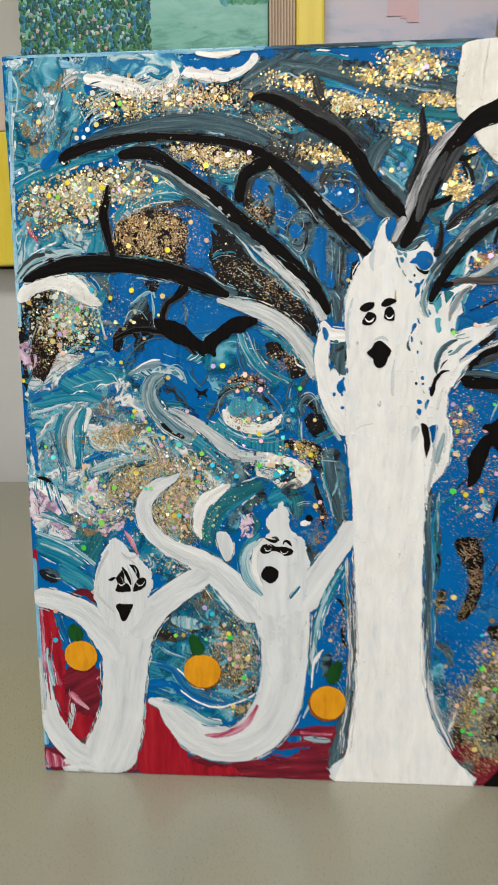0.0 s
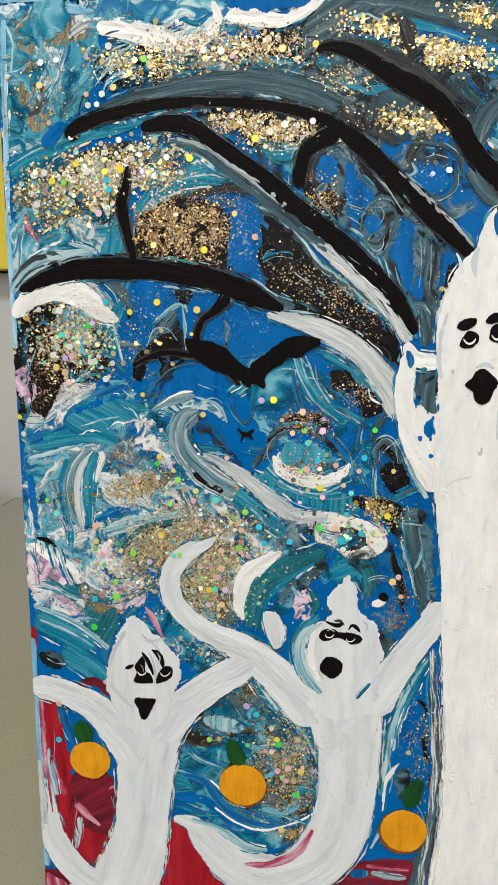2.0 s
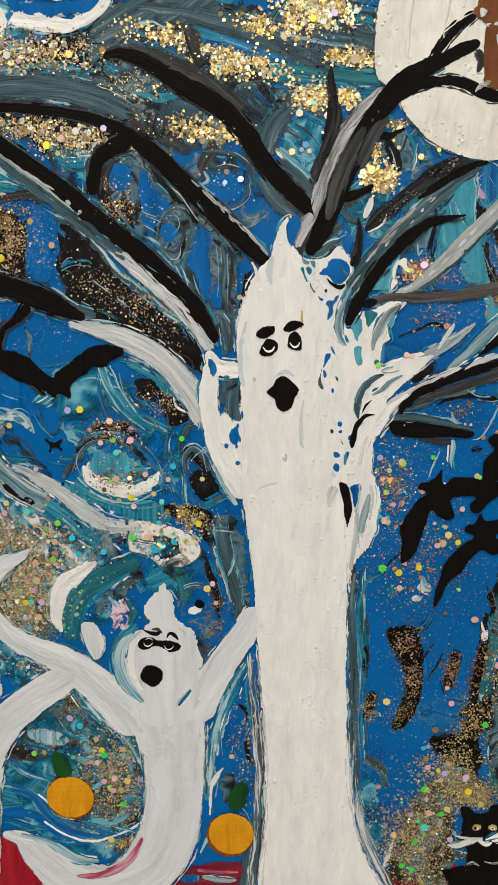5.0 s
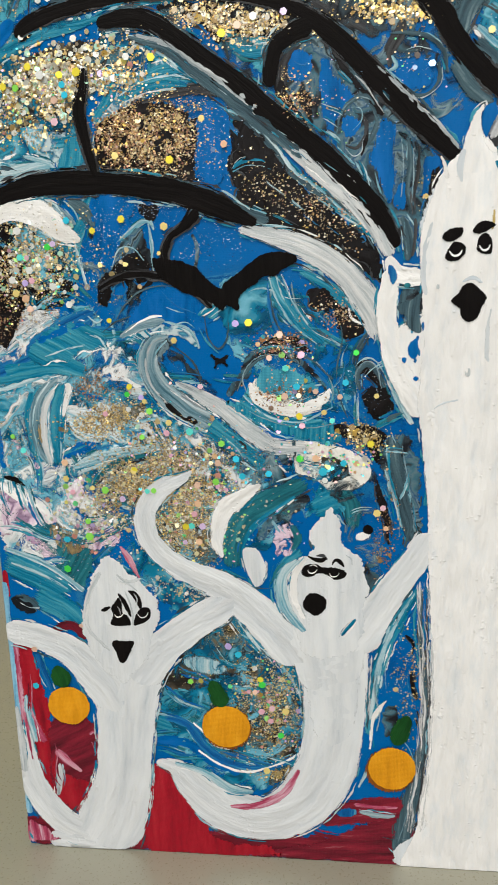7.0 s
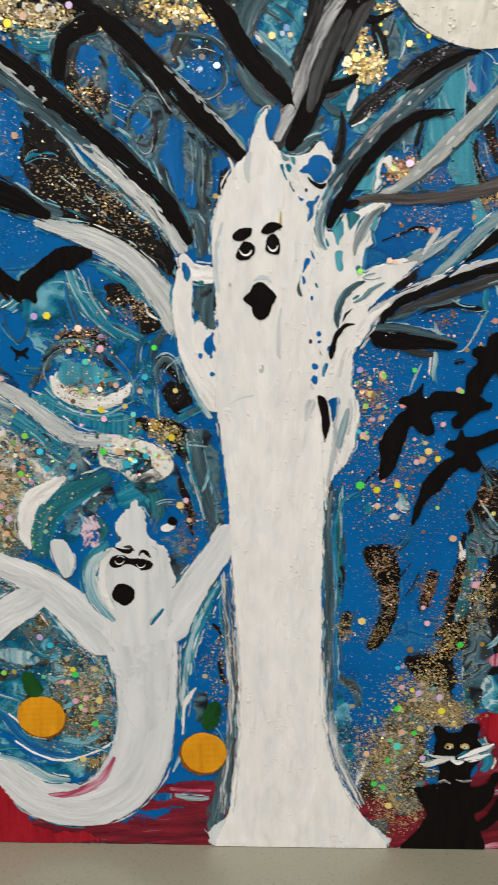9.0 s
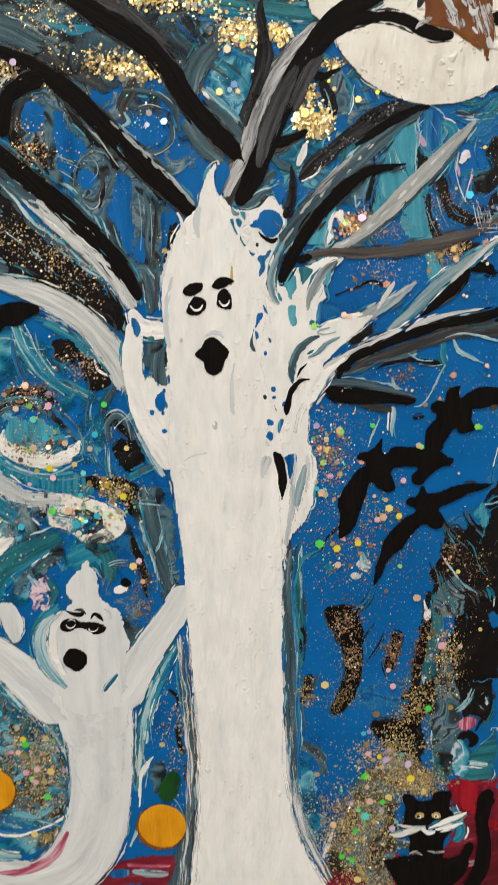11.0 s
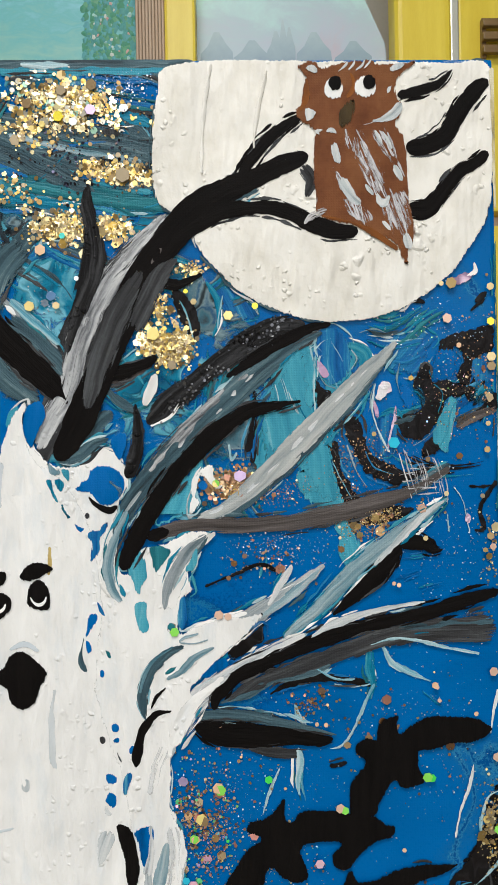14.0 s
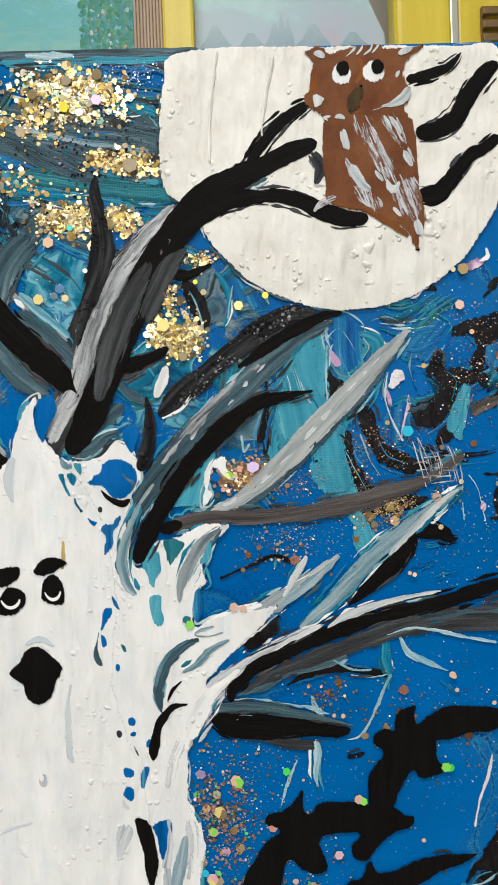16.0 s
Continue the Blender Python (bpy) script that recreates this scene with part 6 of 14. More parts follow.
stroke("brushstroke", "pale", 2.5, [(241.5, 217.7, 0.4), (245.5, 216.8, 0.5), (249.6, 217.4, 0.3)])
stroke("brushstroke", "pale", 2.5, [(250.5, 217.5, 1.2), (247.7, 212.2, 0.9), (245.7, 207.4, 0.8), (242.9, 203.8, 0.7), (240.2, 203.2, 0.4)], label='pale twig stroke')
stroke("brushstroke", "white", 2.6, [(278.3, 215.5, 1.2), (277.2, 211.1, 0.9), (276.4, 205.5, 0.3)])
stroke("brushstroke", "white", 2.6, [(272.4, 198.7, 0.5), (271.2, 193.1, 0.8), (269.4, 188.3, 0.7), (268.2, 182.4, 0.2)])
stroke("brushstroke", "pale", 2.4, [(278.4, 192.8, 0.5), (275.4, 191.0, 0.8), (273.8, 185.1, 1.2), (274.7, 182.1, 0.3)])
stroke("brushstroke", "pale", 2.5, [(228.9, 199.3, 0.5), (226.4, 193.6, 0.7), (225.0, 188.8, 0.3)])
stroke("brushstroke", "pale", 2.5, [(233.6, 200.6, 1.5), (233.7, 196.7, 1.3), (234.6, 191.8, 0.3)])
stroke("brushstroke", "sea", 2.0, [(231.8, 199.2, 0.8), (232.7, 195.3, 0.7), (233.6, 191.8, 0.4)])
stroke("brushstroke", "dusk_swirl", 2.0, [(223.4, 212.1, 1.0), (225.8, 211.6, 1.9), (229.2, 210.0, 1.0)])
stroke("brushstroke", "pale", 2.6, [(232.7, 213.7, 0.4), (233.1, 210.8, 1.6), (234.9, 208.3, 0.4)])
stroke("brushstroke", "night", 2.0, [(240.1, 199.3, 1.5), (244.1, 200.1, 1.7)])
patch("paint_patch", "night_torn", 1.4, [(278.4, 193.3), (275.3, 189.0), (273.7, 182.1), (269.1, 174.4), (266.0, 168.8), (277.9, 168.2)])
patch("paint_patch", "night", 1.3, [(273.7, 182.6), (278.2, 184.9), (277.9, 168.2), (269.0, 168.7), (270.6, 174.9)])
stroke("brushstroke", "pale", 2.3, [(266.0, 169.1, 0.6), (271.0, 170.4, 0.7), (277.0, 175.6, 1.0), (278.1, 177.5, 0.5)])
patch("paint_patch", "night", 1.2, [(253.6, 159.3), (260.1, 158.5), (266.4, 160.2), (268.7, 133.2), (249.7, 133.1), (250.3, 143.1)])
patch("paint_patch", "teal_torn", 2.0, [(257.4, 151.7), (263.7, 154.3), (265.9, 147.5), (262.1, 144.0), (257.9, 145.7)])
stroke("brushstroke", "teal", 2.0, [(262.9, 164.3, 4.9), (265.8, 167.7, 4.1)])
stroke("brushstroke", "pale", 2.3, [(223.9, 152.4, 1.7), (224.9, 148.2, 3.4), (227.5, 146.5, 2.5)])
spot("paint_patch", "chalk", 2.4, 224.6, 147.7, 2.85, 2.01, 0)
spot("paint_patch", "chalk", 2.4, 221.9, 143.4, 2.19, 1.52, 0)
spot("paint_patch", "teal", 2.2, 212.7, 146.4, 2.18, 2.52, 0)
stroke("brushstroke", "night", 1.4, [(216.1, 131.7, 10.3), (219.6, 121.9, 9.6), (222.0, 111.0, 7.3), (219.7, 99.9, 6.6), (214.5, 89.9, 3.3)])
stroke("brushstroke", "night", 1.4, [(236.7, 121.2, 3.2), (235.9, 113.6, 4.0), (233.1, 108.1, 2.4)])
stroke("brushstroke", "night", 1.4, [(248.0, 137.6, 3.1), (248.2, 122.9, 4.4), (245.1, 110.3, 4.1), (244.1, 100.1, 3.7), (239.6, 95.7, 1.7)])
stroke("brushstroke", "night", 1.4, [(250.2, 103.5, 4.1), (244.5, 93.1, 5.0), (242.7, 83.5, 7.6)])
patch("paint_patch", "night", 1.2, [(229.0, 86.9), (245.7, 87.0), (248.3, 70.9), (239.3, 72.7), (232.5, 78.9)])
patch("paint_patch", "night", 1.6, [(258.2, 127.8), (269.2, 129.5), (273.3, 90.7), (266.3, 88.9), (260.7, 94.1), (260.1, 112.9)])
stroke("brushstroke", "sea", 1.8, [(251.8, 137.6, 7.1), (250.5, 122.9, 5.6), (249.0, 109.5, 4.9), (253.1, 95.8, 7.5), (255.9, 78.2, 9.3), (255.4, 61.9, 7.8)])
stroke("brushstroke", "pale", 2.2, [(258.5, 128.7, 2.4), (262.9, 131.9, 4.0), (268.4, 130.3, 2.4)])
spot("paint_patch", "white", 3.0, 247.9, 128.8, 1.59, 2.38, -10)
stroke("brushstroke", "white", 3.0, [(246.3, 134.3, 0.6), (247.2, 131.1, 1.3), (247.8, 128.6, 1.6)])
spot("paint_patch", "white_torn", 2.4, 269.0, 95.0, 2.99, 4.15, 10)
spot("paint_patch", "white_torn", 2.4, 249.6, 112.0, 2.43, 1.95, 0)
patch("paint_patch", "sea", 1.7, [(257.4, 90.6), (261.6, 65.6), (275.5, 64.7), (273.9, 83.6), (268.9, 76.5), (260.8, 76.4)], turn=80)
stroke("brushstroke", "pale", 2.2, [(259.8, 68.3, 2.6), (262.9, 70.1, 2.6), (272.7, 69.3, 2.1)])
spot("paint_patch", "rose", 2.6, 263.9, 86.2, 3.86, 3.02, 20)
spot("paint_patch", "night", 2.4, 264.6, 79.6, 4.23, 3.89, 0)
patch("paint_patch", "maroon", 1.0, [(212.7, 20.5), (223.6, 25.6), (237.8, 31.6), (244.6, 29.7), (258.5, 36.6), (259.2, 62.2), (276.5, 62.3), (281.9, -1.4), (223.9, -1.9), (217.3, 13.6)], turn=75)
patch("paint_patch", "red", 1.6, [(257.1, 62.7), (268.3, 62.3), (276.6, 60.5), (278.3, 41.5), (270.3, 46.8), (263.8, 51.0)])
patch("paint_patch", "maroon", 1.9, [(268.3, 61.3), (276.7, 59.5), (277.8, 46.3), (270.0, 51.0)])
patch("paint_patch", "sea", 1.4, [(225.7, 57.3), (236.0, 64.8), (237.4, 54.6), (230.8, 53.6)], turn=40)
patch("paint_patch", "sea", 1.4, [(224.2, 31.5), (232.1, 26.6), (234.3, 16.7), (226.6, 15.6), (222.8, 24.6)], turn=0)
stroke("brushstroke", "red", 2.0, [(214.6, 15.5, 2.8), (220.4, 20.6, 6.5), (226.6, 16.6, 3.7)])
stroke("brushstroke", "red", 2.0, [(228.5, 10.6, 5.6), (233.5, 13.7, 4.6), (238.6, 15.7, 2.8)])
stroke("brushstroke", "amber", 2.4, [(224.4, 27.5, 2.4), (226.7, 23.6, 3.3), (228.6, 19.7, 1.5)])
stroke("brushstroke", "slate", 2.2, [(213.8, 13.5, 2.8), (218.3, 8.5, 5.6), (222.9, -0.7, 5.7)])
stroke("brushstroke", "rose", 2.4, [(225.0, 1.4, 2.8), (229.8, 0.4, 3.8), (235.0, 0.5, 1.9)])
stroke("brushstroke", "rose", 2.4, [(263.6, 0.7, 2.5), (270.4, 1.8, 3.8), (278.3, 0.8, 2.8)])
spot("paint_patch", "pale", 2.4, 220.3, 12.1, 2.23, 0.93, 0)
stroke("brushstroke", "teal", 2.0, [(260.0, 51.9, 3.5), (264.0, 41.4, 4.5), (261.0, 36.6, 3.6)])
stroke("brushstroke", "slate", 2.0, [(251.3, 31.7, 1.8), (240.9, 35.5, 2.7), (232.6, 34.5, 1.8)])
stroke("brushstroke", "white", 2.4, [(215.4, 42.1, 0.9), (213.2, 34.3, 1.8), (211.6, 29.4, 1.3)])
patch("paint_patch", "amber", 2.2, [(276.7, 10.0), (279.6, 11.0), (281.0, -0.2), (278.3, 0.8)])
stroke("brushstroke", "blue_streak", 1.8, [(201.1, 150.4, 6.3), (198.6, 124.0, 7.4), (198.2, 89.3, 6.8), (201.2, 52.3, 5.7)])
stroke("brushstroke", "pale", 2.2, [(198.0, 150.4, 1.7), (197.3, 132.9, 3.0), (199.5, 112.7, 1.8)])
stroke("brushstroke", "dusk_swirl", 2.0, [(202.9, 77.2, 3.7), (209.5, 73.6, 4.6), (212.0, 65.0, 3.3)])
stroke("brushstroke", "blue_streak", 1.6, [(172.8, 353.8, 3.8), (187.2, 354.6, 4.3), (206.0, 354.0, 4.3)])
stroke("brushstroke", "slate", 2.0, [(172.9, 355.4, 1.4), (180.5, 354.4, 1.2), (188.2, 354.9, 1.0)])
stroke("brushstroke", "white_thin", 2.3, [(176.7, 354.7, 0.7), (180.0, 354.4, 1.1), (183.1, 354.4, 0.6)])
patch("paint_patch", "dusk_swirl", 0.8, [(172.5, 343.0), (182.0, 340.0), (192.5, 336.5), (203.4, 346.1), (203.7, 323.4), (187.5, 314.9), (171.5, 310.3)])
patch("paint_patch", "blue", 1.2, [(178.5, 351.6), (190.0, 352.9), (193.3, 348.6), (182.2, 347.7)])
stroke("brushstroke", "slate", 2.0, [(172.4, 340.6, 3.4), (181.9, 337.6, 4.3), (190.5, 333.7, 3.9), (199.1, 331.2, 2.4)])
stroke("brushstroke", "teal", 2.1, [(172.3, 335.8, 2.4), (181.8, 333.3, 2.9), (192.3, 329.8, 2.9), (203.3, 326.8, 1.9)])
stroke("brushstroke", "blue_streak", 2.2, [(175.1, 332.4, 1.0), (184.1, 331.3, 1.2), (193.7, 329.3, 1.0)])
stroke("brushstroke", "teal", 2.1, [(192.6, 342.3, 3.9), (199.4, 343.2, 4.3), (203.7, 341.3, 2.9)])
stroke("brushstroke", "slate", 2.0, [(195.6, 343.7, 2.9), (201.2, 338.9, 3.9), (203.0, 333.1, 2.9)])
stroke("brushstroke", "teal", 2.0, [(172.0, 327.1, 3.8), (179.6, 324.6, 2.9), (187.8, 323.6, 3.4), (200.8, 323.4, 3.9)])
stroke("brushstroke", "blue_streak", 2.0, [(174.5, 312.2, 2.9), (182.2, 314.9, 3.4), (187.5, 312.9, 2.9)])
stroke("brushstroke", "slate", 2.4, [(171.6, 312.2, 3.4), (175.5, 316.0, 3.8), (179.0, 319.8, 2.9)])
spot("paint_patch", "smoke", 4.2, 194.7, 339.9, 2.22, 1.16, -10)
patch("paint_patch", "blue", 1.2, [(175.2, 304.5), (180.1, 308.3), (183.9, 304.4), (183.1, 296.2), (178.8, 296.2)])
patch("paint_patch", "teal_flat", 1.3, [(172.5, 311.3), (186.0, 311.1), (186.8, 306.8), (177.6, 305.5)], turn=80)
stroke("brushstroke", "smoke", 2.2, [(182.0, 290.8, 2.4), (184.2, 297.6, 2.9), (187.2, 302.4, 2.9)])
patch("paint_patch", "blue", 1.3, [(173.9, 277.4), (177.9, 281.2), (179.7, 276.3), (176.6, 271.0), (174.3, 273.5)])
stroke("brushstroke", "slate", 2.4, [(184.3, 268.4, 2.9), (187.8, 272.2, 3.4), (190.8, 277.0, 3.9), (193.8, 278.9, 2.9)])
stroke("brushstroke", "teal", 2.2, [(194.0, 286.7, 3.4), (198.0, 290.0, 2.9), (201.0, 292.4, 1.9)])
patch("paint_patch", "blue", 1.3, [(193.1, 272.1), (196.6, 274.9), (197.9, 270.0), (195.4, 268.1)])
patch("paint_patch", "teal_flat", 1.4, [(194.9, 284.7), (201.8, 287.5), (200.7, 282.7), (197.7, 279.8), (194.8, 281.8)])
stroke("brushstroke", "slate", 2.7, [(192.2, 283.3, 1.9), (195.8, 280.8, 2.4), (199.9, 278.3, 1.3)], label='grey teal dab')
stroke("brushstroke", "umber", 2.6, [(193.0, 284.8, 2.9), (196.9, 286.6, 2.9), (202.8, 289.4, 1.9)])
patch("paint_patch", "blue_streak", 1.2, [(208.6, 304.0), (215.6, 308.7), (225.2, 300.7), (218.7, 297.9), (212.8, 294.6), (210.9, 299.5)], turn=-30)
patch("paint_patch", "night", 1.6, [(206.7, 304.5), (212.6, 306.3), (216.9, 301.9), (215.3, 297.0), (211.8, 296.1), (208.5, 301.0)])
stroke("brushstroke", "pale", 2.2, [(209.6, 303.9, 0.3), (210.9, 298.1, 0.4), (212.3, 295.6, 0.3)])
stroke("brushstroke", "pink_torn", 2.4, [(210.6, 304.9, 1.9), (212.6, 306.3, 1.5), (214.6, 307.8, 1.0)])
patch("paint_patch", "maroon", 0.5, [(2.3, 0.6), (67.4, -0.2), (156.8, 0.0), (223.2, 1.0), (222.8, 10.0), (156.6, 12.3), (67.7, 12.2), (2.2, 14.8)], turn=88)
stroke("brushstroke", "teal_flat", 2.4, [(170.4, 353.9, 3.6), (187.3, 354.1, 4.1), (207.4, 354.2, 3.7)])
stroke("brushstroke", "pale", 2.8, [(175.3, 354.9, 1.0), (180.1, 354.6, 1.9), (186.1, 354.6, 1.0)])
stroke("brushstroke", "slate", 2.2, [(170.1, 342.6, 6.0), (184.5, 339.5, 7.3), (200.2, 336.3, 7.3), (206.2, 335.0, 3.7)])
stroke("brushstroke", "slate", 2.3, [(169.9, 336.6, 4.8), (184.3, 333.8, 6.1), (196.4, 330.2, 6.1), (205.5, 328.9, 3.7)])
stroke("brushstroke", "mist", 2.5, [(172.4, 339.6, 1.2), (185.6, 336.4, 1.7), (201.3, 333.6, 1.2)])
stroke("brushstroke", "sea", 2.35, [(170.9, 330.5, 4.8), (182.9, 328.0, 5.3), (196.2, 325.4, 5.4), (208.4, 323.4, 2.4)])

# torn films of colour
patch("paint_patch", "teal_torn", 1.3, [(5.8, 299.4), (25.1, 302.6), (39.8, 254.9), (45.1, 221.7), (76.8, 196.3), (98.0, 174.9), (131.9, 162.6), (97.9, 130.0), (34.3, 115.5), (2.6, 138.1), (2.8, 217.4)])
patch("paint_patch", "dusk_torn", 1.45, [(39.5, 246.7), (54.5, 246.5), (66.5, 217.5), (98.0, 183.6), (142.2, 162.8), (144.5, 154.1), (98.0, 170.5), (65.9, 191.8), (42.9, 221.7)])
patch("paint_patch", "white_torn", 1.6, [(2.0, 204.3), (38.2, 213.2), (85.2, 183.4), (102.3, 152.9), (80.3, 133.9), (46.7, 139.7), (15.8, 119.5), (2.2, 131.0)])
patch("paint_patch", "dusk_torn", 1.3, [(63.4, 348.9), (172.0, 344.6), (175.6, 271.7), (141.4, 272.5), (102.1, 290.6), (68.7, 319.8)])
patch("paint_patch", "teal_torn", 1.4, [(7.0, 352.1), (82.9, 347.9), (78.8, 330.2), (42.5, 322.7), (6.0, 303.3)])
patch("paint_patch", "teal_torn", 1.9, [(61.2, 82.7), (91.2, 111.0), (115.6, 93.2), (124.9, 59.6), (107.0, 32.9), (74.4, 38.0)])
patch("paint_patch", "teal_torn", 1.4, [(172.8, 353.5), (203.0, 352.1), (204.7, 324.0), (222.5, 296.8), (239.7, 291.5), (236.8, 271.7), (219.0, 254.8), (200.5, 257.7), (170.7, 280.6)])
patch("paint_patch", "dusk_torn", 1.5, [(207.8, 299.5), (234.9, 296.5), (239.5, 279.1), (224.1, 262.1), (206.7, 260.1)])
stroke("brushstroke", "maroon", 0.9, [(214.0, 0.2, 3.6), (237.4, 0.1, 4.1), (260.7, -0.0, 4.1), (283.9, -0.1, 4.1)])

# drifts of fine marks
drift(('teal', 'pale', 'sea', 'blue_streak', 'teal', 'sea'), 210, 36.6, 173.7, 58.5, 58.5, level=1.9)
drift(('teal', 'sea', 'slate', 'blue_streak', 'sea', 'smoke', 'blue', 'pale'), 75, 87.9, 246.1, 85.4, 85.4, level=1.7, wide=(0.3, 1.1))
drift(('slate', 'teal', 'smoke', 'blue_streak', 'sea'), 150, 113.7, 317.8, 104.3, 41.0, level=1.9, heading=-10)
drift(('teal', 'pale', 'edge_blue', 'blue_streak'), 80, 32.7, 332.5, 38.8, 23.3, level=2.0)
drift(('pale', 'teal', 'sea', 'slate'), 110, 87.3, 179.1, 65.0, 56.3, level=2.2)
drift(('teal', 'pale', 'blue_streak', 'sea'), 70, 79.5, 69.0, 36.1, 31.3, level=2.2, heading=-20, spread=60.0)
drift(('pale', 'teal', 'slate', 'sea'), 65, 142.7, 143.0, 34.6, 71.3, level=2.0, heading=85, spread=70.0)
drift(('maroon', 'rose', 'red'), 20, 12.1, 46.3, 20.4, 30.7, level=2.0, heading=80, spread=60.0)
drift(('slate', 'teal', 'smoke', 'blue_streak', 'sea'), 140, 186.6, 329.1, 31.6, 24.3, level=1.9, heading=-15, spread=90.0)
drift(('teal', 'blue_streak', 'slate', 'sea'), 85, 225.8, 279.4, 32.2, 29.7, level=2.0, heading=50, spread=120.0)
drift(('teal', 'blue_streak', 'night', 'night'), 55, 265.8, 278.5, 15.1, 27.6, level=1.3, heading=30, spread=200.0)
drift(('blue_streak', 'blue', 'teal', 'blue'), 30, 248.2, 222.6, 30.2, 37.8, level=1.8, wide=(0.2, 0.6), long=(4, 12))
drift(('blue_streak', 'sea', 'night', 'blue'), 30, 226.4, 135.3, 27.8, 64.2, level=1.8, heading=80, spread=90.0, wide=(0.2, 0.8))
drift(('maroon', 'rose', 'sea', 'slate', 'red'), 50, 240.9, 21.3, 39.6, 22.3, level=2.0)
drift(('sea', 'slate', 'pale', 'night'), 40, 263.5, 113.0, 13.2, 44.1, level=2.2, heading=80, spread=70.0)
drift(('teal', 'pale', 'slate'), 30, 201.5, 89.3, 4.6, 68.3, level=2.0, heading=88, spread=30.0)
drift(('maroon', 'rose', 'red', 'slate'), 30, 127.3, 8.0, 61.9, 6.8, level=2.0, heading=0, spread=30.0)
patch("paint_patch", "teal_flat", 1.9, [(239.8, 295.2), (244.8, 293.9), (247.7, 286.4), (243.0, 271.5), (244.0, 259.0), (249.3, 245.8), (246.8, 242.5), (243.7, 247.8), (239.6, 258.5), (235.2, 259.3), (234.2, 266.8), (240.6, 275.3), (239.6, 286.5)], turn=-10)
patch("paint_patch", "dusk_torn", 2.35, [(69.2, 341.5), (113.5, 340.9), (172.9, 325.7), (174.1, 301.0), (140.3, 313.1), (102.1, 312.8), (74.8, 325.0)], rough=2.5)
patch("paint_patch", "teal_torn", 2.4, [(89.8, 229.9), (114.4, 229.8), (135.1, 205.2), (131.4, 184.2), (106.4, 192.3), (91.8, 209.2)], rough=2.0)
patch("paint_patch", "dusk_torn", 2.5, [(98.0, 161.7), (114.9, 175.3), (142.5, 154.1), (145.4, 120.5), (128.5, 112.8), (110.9, 139.6)], rough=2.0)
patch("paint_patch", "slate", 2.6, [(151.2, 229.6), (156.3, 230.4), (158.8, 225.6), (157.9, 217.6), (153.8, 216.4), (151.1, 221.6)], turn=5)
patch("paint_patch", "slate_film", 2.5, [(82.7, 330.0), (128.7, 329.6), (159.1, 308.7), (140.6, 302.2), (109.8, 319.8)], rough=2.5)
patch("paint_patch", "teal_torn", 2.5, [(9.1, 352.0), (51.5, 347.8), (54.5, 316.7), (27.4, 308.3), (7.9, 299.4)], rough=2.0)
stroke("brushstroke", "pale", 2.6, [(5.0, 347.2, 1.1), (7.1, 341.2, 1.6), (5.7, 331.7, 1.1)])
stroke("brushstroke", "edge_blue", 2.5, [(15.1, 350.9, 2.3), (24.1, 351.9, 3.3), (36.9, 350.5, 2.7)])
stroke("brushstroke", "smoke", 2.7, [(118.8, 304.3, 3.1), (112.5, 296.3, 4.1), (111.8, 283.8, 4.2), (117.0, 271.1, 3.6), (122.3, 265.0, 1.4)])
patch("dark_arc", "black", 2.2, [(211.5, 131.3), (217.1, 132.2), (223.4, 130.9), (224.8, 117.9), (224.5, 106.4), (222.4, 96.6), (216.6, 89.9), (214.4, 90.4), (217.5, 99.4), (218.8, 111.0), (216.3, 120.1), (212.3, 124.6)], rough=1.0)
patch("dark_arc", "black", 2.2, [(235.5, 122.0), (238.3, 121.1), (238.1, 113.9), (235.9, 107.4), (234.6, 108.8), (235.3, 115.7)], rough=0.6)
stroke("dark_arc", "black", 2.3, [(248.5, 128.8, 2.2), (247.0, 120.3, 3.9), (245.5, 110.7, 3.5), (244.6, 103.8, 1.3)])
stroke("dark_arc", "black", 2.3, [(251.1, 103.1, 3.1), (247.8, 94.9, 5.8), (243.3, 87.7, 6.8), (239.4, 80.5, 3.2)])
patch("dark_arc", "black", 2.25, [(230.4, 86.4), (242.4, 85.3), (247.1, 79.4), (234.1, 78.0)], rough=1.2)
stroke("brushstroke", "smoke", 2.6, [(197.7, 157.2, 2.5), (199.8, 137.8, 4.7), (202.3, 122.3, 3.9), (201.7, 113.2, 1.8)])
stroke("brushstroke", "slate", 2.5, [(196.5, 146.5, 2.5), (198.0, 124.5, 3.5), (199.0, 101.6, 4.0), (198.7, 77.7, 2.8)])
patch("paint_patch", "night", 2.05, [(93.2, 277.2), (102.4, 274.1), (115.2, 261.4), (128.1, 250.2), (139.3, 237.3), (140.3, 230.0), (129.9, 237.6), (115.0, 247.2), (100.1, 254.9), (93.8, 265.8)], rough=1.6)
patch("paint_patch", "night", 1.95, [(52.1, 287.0), (80.4, 283.8), (80.8, 257.5), (64.0, 261.8), (54.1, 259.5), (49.2, 273.2)], rough=1.8)
stroke("brushstroke", "edge_blue", 2.6, [(1.8, 356.3, 3.0), (38.8, 355.9, 3.4), (84.9, 355.7, 3.4), (120.1, 355.6, 2.9)])
stroke("brushstroke", "slate", 2.6, [(122.6, 355.5, 2.9), (144.9, 355.4, 2.9), (176.7, 355.2, 3.3), (212.9, 355.0, 2.8)])
patch("paint_patch", "sea_swirl", 1.7, [(58.3, 121.8), (82.7, 120.3), (86.0, 111.3), (72.3, 105.2), (62.7, 110.8)], rough=1.5)
stroke("brushstroke", "rose", 2.3, [(2.7, 94.0, 2.9), (3.0, 73.0, 3.4), (3.6, 55.2, 3.0)])
